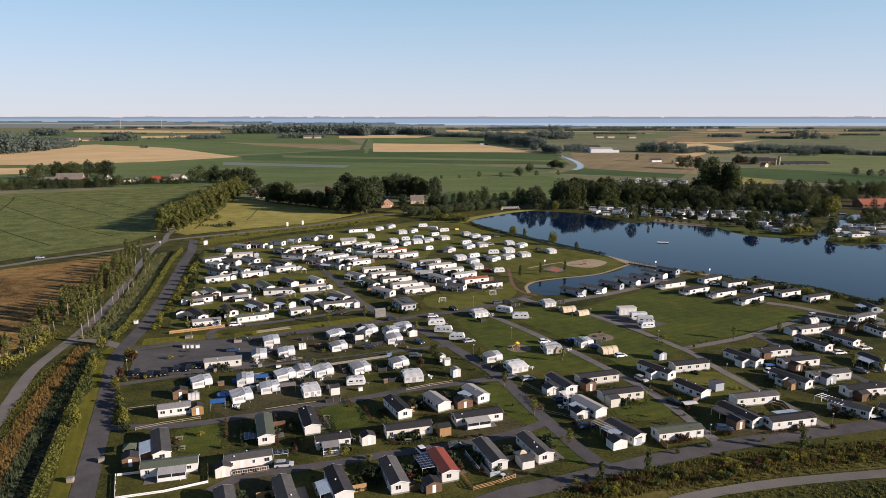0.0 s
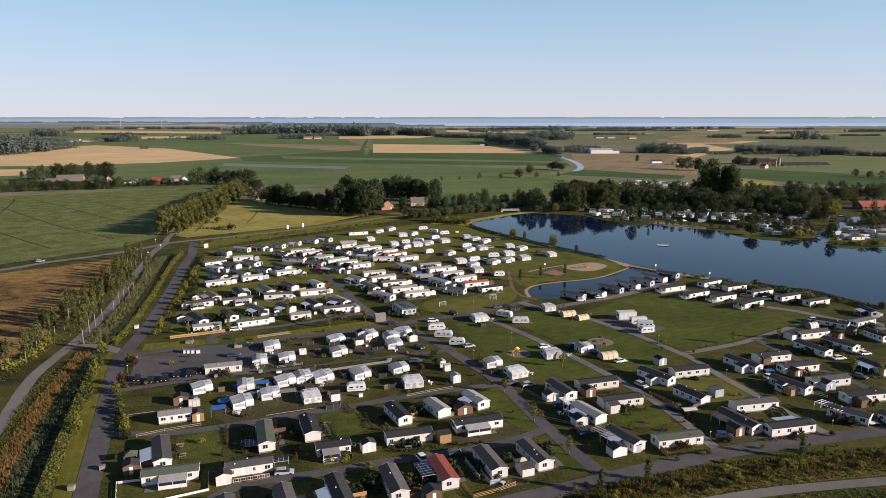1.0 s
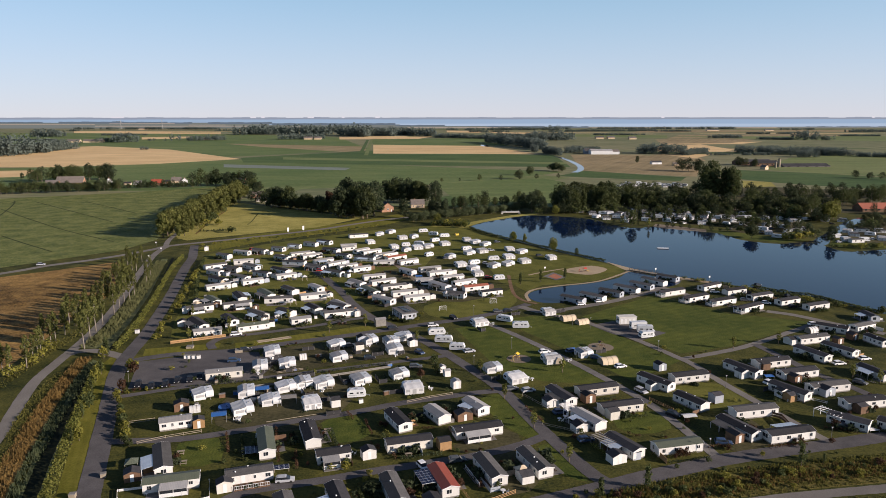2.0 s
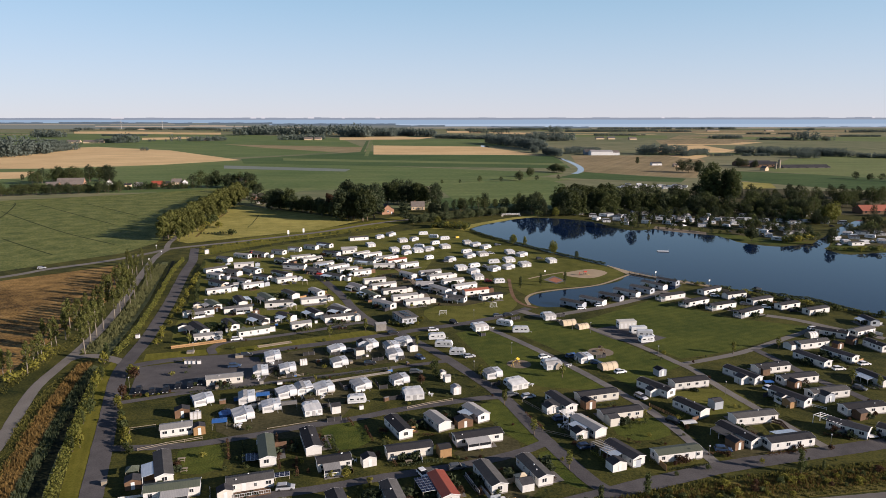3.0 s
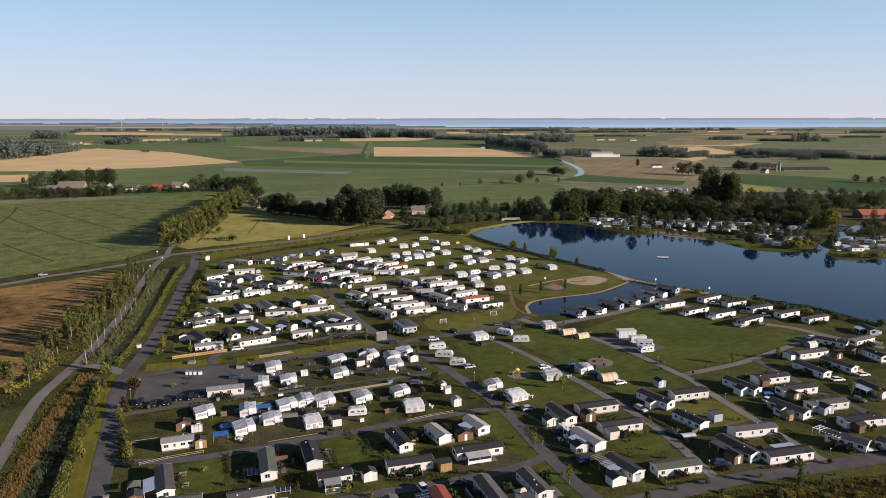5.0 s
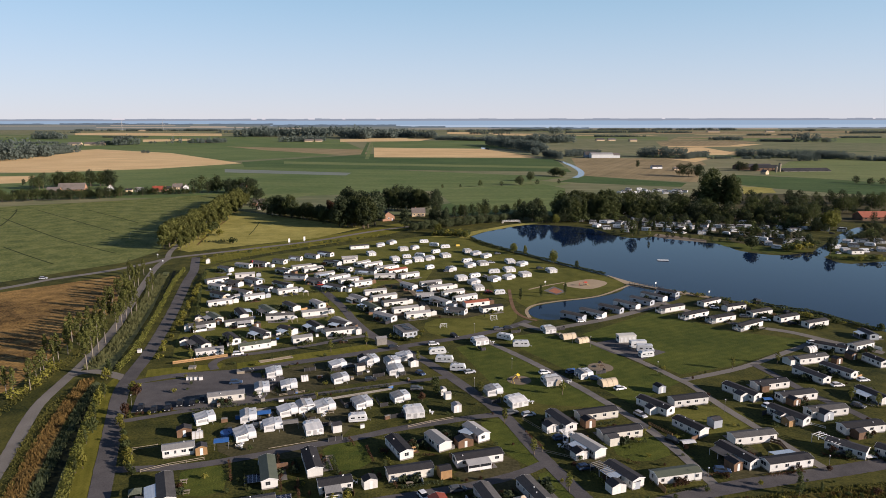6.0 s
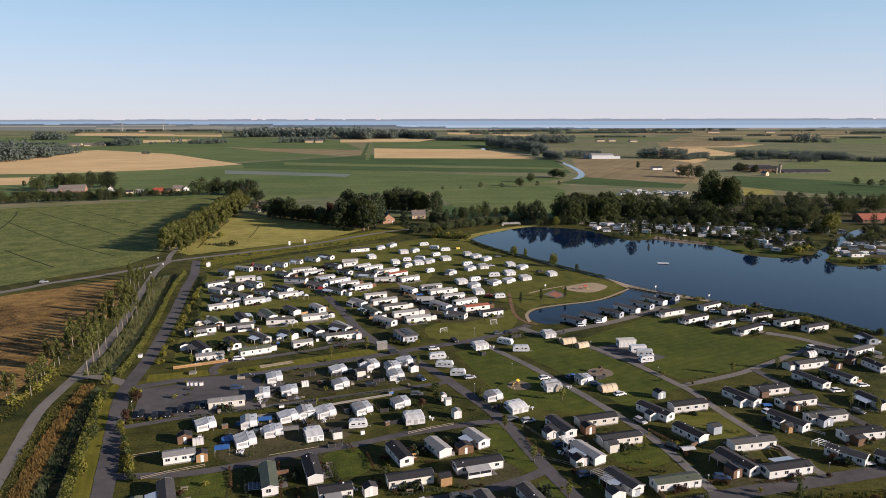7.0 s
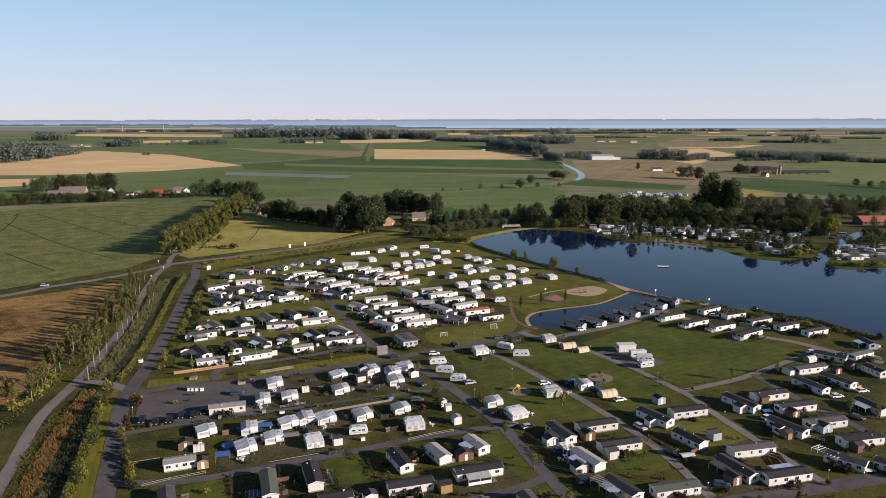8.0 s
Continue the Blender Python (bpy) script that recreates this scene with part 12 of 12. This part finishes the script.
tree_belt(("lowbush", "lowbush", "lowbush", "redbush"), 46.2, 187.1, 50.3, 188.2, 3, 1.9, 0.5, 1.3, 0.4)
tree_belt(("lowbush", "lowbush", "lowbush", "redbush"), 34.5, 178.0, 38.0, 172.0, 5, 1.2, 0.5, 1.0, 0.4)
tree_belt(("lowbush", "lowbush", "lowbush", "redbush"), 40.5, 179.3, 42.4, 175.9, 3, 1.4, 0.5, 1.3, 0.4)
tree_belt(("lowbush", "lowbush", "lowbush", "redbush"), 46.1, 164.0, 48.0, 160.7, 3, 1.8, 0.5, 1.2, 0.4)
tree_belt(("lowbush", "lowbush", "lowbush", "redbush"), -16.6, 175.0, -15.4, 172.7, 3, 1.3, 0.5, 1.2, 0.4)
tree_belt(("lowbush", "lowbush", "lowbush", "redbush"), -9.5, 179.2, -7.9, 176.0, 3, 2.1, 0.5, 1.3, 0.4)
tree_belt(("lowbush", "lowbush", "lowbush", "redbush"), -6.7, 179.4, -4.2, 175.2, 4, 1.4, 0.5, 1.1, 0.4)
tree_belt(("lowbush", "lowbush", "lowbush", "redbush"), -0.2, 184.1, 2.8, 179.0, 4, 1.9, 0.5, 1.2, 0.4)
tree_belt(("lowbush", "lowbush", "lowbush", "redbush"), 4.4, 186.6, 8.1, 180.6, 5, 1.6, 0.5, 1.1, 0.4)
tree_belt(("lowbush", "lowbush", "lowbush", "redbush"), 7.1, 165.7, 11.3, 167.1, 3, 1.6, 0.5, 1.0, 0.4)
tree_belt(("lowbush", "lowbush", "lowbush", "redbush"), 5.4, 171.2, 9.6, 172.5, 3, 1.9, 0.5, 1.0, 0.4)
tree_belt(("lowbush", "lowbush", "lowbush", "redbush"), -11.4, 158.4, -5.8, 160.0, 4, 1.8, 0.5, 1.0, 0.4)
tree_belt(("lowbush", "lowbush", "lowbush", "redbush"), -11.2, 164.1, -8.3, 164.9, 3, 1.1, 0.5, 1.3, 0.4)
tree_belt(("lowbush", "lowbush", "lowbush", "redbush"), -42.3, 165.3, -41.1, 161.4, 3, 1.1, 0.5, 1.3, 0.4)
tree_belt(("lowbush", "lowbush", "lowbush", "redbush"), -39.5, 169.3, -37.4, 163.4, 4, 1.6, 0.5, 1.1, 0.4)
tree_belt(("lowbush", "lowbush", "lowbush", "redbush"), -32.6, 172.7, -30.0, 165.3, 5, 1.2, 0.5, 1.0, 0.4)
tree_belt(("lowbush", "lowbush", "lowbush", "redbush"), -29.0, 151.2, -23.3, 152.9, 4, 1.5, 0.5, 0.9, 0.4)
tree_belt(("lowbush", "lowbush", "lowbush", "redbush"), -30.1, 158.8, -26.3, 159.9, 3, 1.7, 0.5, 1.1, 0.4)
tree_belt(("lowbush", "lowbush", "lowbush", "redbush"), -65.5, 157.5, -63.4, 152.7, 4, 1.6, 0.5, 1.3, 0.4)
tree_belt(("lowbush", "lowbush", "lowbush", "redbush"), -65.5, 145.8, -59.6, 147.5, 4, 1.5, 0.5, 1.2, 0.4)
tree_belt(("lowbush", "lowbush", "lowbush", "redbush"), -46.2, 141.8, -41.1, 143.5, 4, 1.1, 0.5, 1.0, 0.4)
tree_belt(("lowbush", "lowbush", "lowbush", "redbush"), -48.4, 149.2, -43.7, 150.7, 4, 1.8, 0.5, 1.0, 0.4)
tree_belt(("lowbush", "lowbush", "lowbush", "redbush"), -37.2, 134.4, -34.8, 128.3, 4, 2.1, 0.5, 1.0, 0.4)
tree_belt(("lowbush", "lowbush", "lowbush", "redbush"), -27.7, 138.8, -24.9, 131.3, 5, 1.1, 0.5, 1.1, 0.4)
tree_belt(("lowbush", "lowbush", "lowbush", "redbush"), -19.7, 140.3, -17.7, 135.1, 4, 1.5, 0.5, 1.4, 0.4)
tree_belt(("lowbush", "lowbush", "lowbush", "redbush"), -16.1, 142.3, -13.9, 135.7, 5, 2.1, 0.5, 1.2, 0.4)
tree_belt(("lowbush", "lowbush", "lowbush", "redbush"), -8.8, 144.2, -6.9, 138.3, 4, 2.0, 0.5, 1.4, 0.4)
tree_belt(("lowbush", "lowbush", "lowbush", "redbush"), -4.6, 145.7, -2.9, 140.8, 4, 1.5, 0.5, 1.1, 0.4)
tree_belt(("lowbush", "lowbush", "lowbush", "redbush"), 2.0, 149.1, 4.2, 142.6, 5, 1.7, 0.5, 1.0, 0.4)
tree_belt(("lowbush", "lowbush", "lowbush", "redbush"), 6.2, 152.4, 8.8, 145.0, 5, 1.8, 0.5, 1.1, 0.4)
tree_belt(("lowbush", "lowbush", "lowbush", "redbush"), 13.5, 153.3, 15.3, 148.3, 4, 1.8, 0.5, 1.1, 0.4)
tree_belt(("lowbush", "lowbush", "lowbush", "redbush"), 17.1, 152.7, 18.4, 149.5, 3, 1.7, 0.5, 1.3, 0.4)
tree_belt(("lowbush", "lowbush", "lowbush", "redbush"), 23.4, 156.8, 25.5, 151.3, 4, 2.1, 0.5, 1.3, 0.4)
tree_belt(("lowbush", "lowbush", "lowbush", "redbush"), -47.6, 128.3, -46.5, 125.4, 3, 1.9, 0.5, 0.9, 0.4)
tree_belt(("lowbush", "lowbush", "lowbush", "redbush"), -42.4, 132.9, -39.9, 126.4, 5, 1.7, 0.5, 1.2, 0.4)
tree_belt(("lowbush", "lowbush", "lowbush", "redbush"), 113.7, 173.1, 119.1, 167.1, 5, 1.6, 0.5, 1.4, 0.4)

# ---- screens between the terraces ----
garden_screen(-90.0, 390.0, -121.1, 2.8, 1.7, "trim", "white boarded screen beside a terrace")
garden_screen(-73.6, 403.9, 125.9, 2.1, 1.4, "pine", "fresh orange timber screen by a chalet")
garden_screen(-77.2, 376.4, -103.8, 2.1, 0.9, "pine", "fresh orange timber screen by a chalet")
garden_screen(-62.2, 386.5, -53.6, 2.5, 1.4, "pine", "fresh orange timber screen by a chalet")
garden_screen(-65.4, 375.2, 133.5, 3.4, 1.1, "trim", "white boarded screen beside a terrace")
garden_screen(-118.8, 373.4, -49.7, 2.3, 1.6, "pine", "fresh orange timber screen by a chalet")
garden_screen(-109.9, 371.8, -131.2, 2.1, 1.5, "wood", "brown boarded garden screen beside a chalet")
garden_screen(-82.6, 359.8, 49.7, 3.1, 1.5, "old_wood", "weathered timber screen beside a terrace")
garden_screen(-72.4, 368.3, -121.7, 2.7, 1.7, "wood", "brown boarded garden screen beside a chalet")
garden_screen(-54.0, 355.1, 54.3, 3.5, 0.9, "old_wood", "weathered timber screen beside a terrace")
garden_screen(-106.5, 348.7, 55.2, 2.9, 1.2, "wood", "brown boarded garden screen beside a chalet")
garden_screen(-99.0, 352.1, -116.7, 3.5, 0.9, "wood", "brown boarded garden screen beside a chalet")
garden_screen(-77.7, 346.4, -58.3, 2.4, 1.3, "trim", "white boarded screen beside a terrace")
garden_screen(-111.9, 335.4, -125.6, 3.2, 1.0, "wood", "brown boarded garden screen beside a chalet")
garden_screen(-111.3, 325.3, 121.8, 2.8, 1.7, "wood", "brown boarded garden screen beside a chalet")
garden_screen(-87.5, 300.8, 28.9, 2.8, 1.1, "trim", "white boarded screen beside a terrace")
garden_screen(-67.1, 315.1, 41.1, 3.4, 1.0, "pine", "fresh orange timber screen by a chalet")
garden_screen(-57.7, 321.6, 39.4, 2.3, 1.7, "pine", "fresh orange timber screen by a chalet")
garden_screen(-71.3, 303.1, 99.8, 2.5, 1.4, "pine", "fresh orange timber screen by a chalet")
garden_screen(-90.7, 289.1, -65.5, 3.2, 1.5, "wood", "brown boarded garden screen beside a chalet")
garden_screen(-47.6, 291.5, -141.9, 2.1, 1.0, "wood", "brown boarded garden screen beside a chalet")
garden_screen(-51.1, 391.4, -106.9, 2.1, 1.4, "trim", "white boarded screen beside a terrace")
garden_screen(-27.4, 379.5, -81.9, 2.6, 1.0, "wood", "brown boarded garden screen beside a chalet")
garden_screen(-25.8, 381.8, 124.0, 3.3, 0.9, "old_wood", "weathered timber screen beside a terrace")
garden_screen(-49.6, 363.2, 124.7, 3.3, 1.3, "pine", "fresh orange timber screen by a chalet")
garden_screen(-41.0, 345.1, 111.1, 3.0, 1.1, "roof_dark", "dark grey boarded screen beside a terrace")
garden_screen(-26.8, 325.0, 113.6, 2.2, 1.1, "trim", "white boarded screen beside a terrace")
garden_screen(-24.1, 312.3, 111.7, 2.7, 1.3, "wood", "brown boarded garden screen beside a chalet")
garden_screen(-32.2, 309.3, -145.8, 2.8, 1.1, "wood", "brown boarded garden screen beside a chalet")
garden_screen(-23.6, 295.0, -130.0, 3.1, 1.4, "roof_dark", "dark grey boarded screen beside a terrace")
garden_screen(-10.6, 306.6, 111.5, 2.8, 1.2, "wood", "brown boarded garden screen beside a chalet")
garden_screen(-3.4, 351.1, -64.7, 2.3, 1.1, "pine", "fresh orange timber screen by a chalet")
garden_screen(10.5, 343.8, -62.6, 3.4, 1.4, "pine", "fresh orange timber screen by a chalet")
garden_screen(6.2, 328.5, -59.5, 3.3, 1.2, "pine", "fresh orange timber screen by a chalet")
garden_screen(-4.0, 332.6, 40.1, 2.4, 1.7, "pine", "fresh orange timber screen by a chalet")
garden_screen(12.3, 323.9, 112.5, 2.9, 1.6, "wood", "brown boarded garden screen beside a chalet")
garden_screen(19.2, 314.6, 114.9, 3.6, 1.1, "wood", "brown boarded garden screen beside a chalet")
garden_screen(-18.9, 354.8, -136.4, 3.0, 1.0, "wood", "brown boarded garden screen beside a chalet")
garden_screen(-107.5, 282.2, -59.2, 2.5, 1.4, "wood", "brown boarded garden screen beside a chalet")
garden_screen(-86.2, 266.0, -143.8, 2.3, 1.6, "wood", "brown boarded garden screen beside a chalet")
garden_screen(-79.3, 276.5, -132.8, 3.1, 1.4, "old_wood", "weathered timber screen beside a terrace")
garden_screen(-67.8, 284.5, 52.4, 2.8, 1.7, "wood", "brown boarded garden screen beside a chalet")
garden_screen(-54.9, 267.6, -65.1, 2.5, 1.7, "old_wood", "weathered timber screen beside a terrace")
garden_screen(-59.5, 288.1, -143.0, 2.0, 1.1, "trim", "white boarded screen beside a terrace")
garden_screen(-41.8, 281.7, 111.0, 2.7, 1.2, "wood", "brown boarded garden screen beside a chalet")
garden_screen(-71.3, 207.6, -73.4, 2.7, 1.1, "roof_dark", "dark grey boarded screen beside a terrace")
garden_screen(57.7, 304.2, 49.3, 2.7, 1.3, "roof_dark", "dark grey boarded screen beside a terrace")
garden_screen(67.5, 309.1, 45.2, 2.5, 1.6, "roof_dark", "dark grey boarded screen beside a terrace")
garden_screen(75.4, 318.3, 45.7, 2.6, 1.1, "wood", "brown boarded garden screen beside a chalet")
garden_screen(87.0, 323.8, 41.3, 3.2, 1.2, "trim", "white boarded screen beside a terrace")
garden_screen(104.2, 331.9, -141.7, 3.1, 1.1, "old_wood", "weathered timber screen beside a terrace")
garden_screen(135.1, 327.0, -56.9, 3.6, 1.7, "old_wood", "weathered timber screen beside a terrace")
garden_screen(142.0, 316.1, -66.6, 2.9, 1.6, "roof_dark", "dark grey boarded screen beside a terrace")
garden_screen(150.1, 307.1, -64.6, 2.1, 1.0, "pine", "fresh orange timber screen by a chalet")
garden_screen(155.3, 297.2, -64.5, 2.9, 1.1, "old_wood", "weathered timber screen beside a terrace")
garden_screen(176.1, 272.7, 3.3, 2.8, 1.0, "trim", "white boarded screen beside a terrace")
garden_screen(147.2, 262.9, 50.7, 2.6, 1.7, "pine", "fresh orange timber screen by a chalet")
garden_screen(168.3, 260.3, -63.8, 3.0, 1.3, "trim", "white boarded screen beside a terrace")
garden_screen(128.1, 245.0, 107.3, 3.3, 1.3, "wood", "brown boarded garden screen beside a chalet")
garden_screen(143.4, 229.1, 28.2, 2.9, 0.9, "pine", "fresh orange timber screen by a chalet")
garden_screen(130.0, 227.3, 24.3, 2.9, 0.9, "old_wood", "weathered timber screen beside a terrace")
garden_screen(96.2, 210.7, -150.0, 2.9, 1.5, "old_wood", "weathered timber screen beside a terrace")
garden_screen(114.2, 223.8, 106.0, 2.1, 0.9, "pine", "fresh orange timber screen by a chalet")
garden_screen(110.7, 207.7, -74.9, 2.7, 0.9, "trim", "white boarded screen beside a terrace")
garden_screen(98.5, 199.3, -147.8, 2.3, 1.4, "roof_dark", "dark grey boarded screen beside a terrace")
garden_screen(114.0, 196.2, -76.2, 2.1, 1.5, "roof_dark", "dark grey boarded screen beside a terrace")
garden_screen(138.0, 216.1, 18.2, 3.4, 1.5, "roof_dark", "dark grey boarded screen beside a terrace")
garden_screen(52.7, 156.9, -76.3, 3.2, 1.4, "pine", "fresh orange timber screen by a chalet")
garden_screen(71.7, 182.8, -149.5, 2.8, 1.2, "wood", "brown boarded garden screen beside a chalet")
garden_screen(40.6, 193.0, -73.1, 2.5, 1.7, "wood", "brown boarded garden screen beside a chalet")
garden_screen(38.5, 180.9, 30.0, 2.4, 1.4, "pine", "fresh orange timber screen by a chalet")
garden_screen(42.1, 161.3, -150.4, 3.0, 1.6, "wood", "brown boarded garden screen beside a chalet")
garden_screen(-9.4, 174.4, 26.5, 2.1, 1.6, "pine", "fresh orange timber screen by a chalet")
garden_screen(-5.5, 181.2, -149.0, 2.9, 1.0, "roof_dark", "dark grey boarded screen beside a terrace")
garden_screen(6.4, 184.7, -148.7, 3.1, 1.4, "roof_dark", "dark grey boarded screen beside a terrace")
garden_screen(2.4, 169.5, 107.7, 3.2, 1.1, "wood", "brown boarded garden screen beside a chalet")
garden_screen(-5.9, 160.7, -73.6, 2.7, 1.2, "trim", "white boarded screen beside a terrace")
garden_screen(-43.2, 165.1, 17.2, 3.1, 1.8, "wood", "brown boarded garden screen beside a chalet")
garden_screen(-22.2, 155.0, -72.7, 2.3, 0.9, "wood", "brown boarded garden screen beside a chalet")
garden_screen(-67.7, 150.0, -156.1, 2.3, 1.8, "pine", "fresh orange timber screen by a chalet")
garden_screen(-57.9, 141.8, -74.7, 2.6, 1.3, "trim", "white boarded screen beside a terrace")
garden_screen(-49.7, 147.1, 108.4, 2.1, 1.6, "wood", "brown boarded garden screen beside a chalet")
garden_screen(-35.4, 133.0, -158.7, 3.5, 1.5, "pine", "fresh orange timber screen by a chalet")
garden_screen(-19.5, 134.2, 21.1, 3.5, 1.7, "pine", "fresh orange timber screen by a chalet")
garden_screen(-7.1, 134.8, 18.5, 2.4, 1.3, "wood", "brown boarded garden screen beside a chalet")
garden_screen(-3.7, 148.2, -161.4, 3.0, 0.9, "roof_dark", "dark grey boarded screen beside a terrace")
garden_screen(13.5, 147.4, 19.4, 3.3, 1.4, "old_wood", "weathered timber screen beside a terrace")
garden_screen(-44.9, 125.1, -158.4, 3.0, 1.6, "wood", "brown boarded garden screen beside a chalet")
garden_screen(123.4, 170.0, 41.8, 2.6, 1.3, "wood", "brown boarded garden screen beside a chalet")
join_belts()
for t in [*KIND.values(), *CARAVAN.values(), list(CARS.values())]:
    for root in t:
        for ob in (*root.children_recursive, root):
            bpy.data.objects.remove(ob)
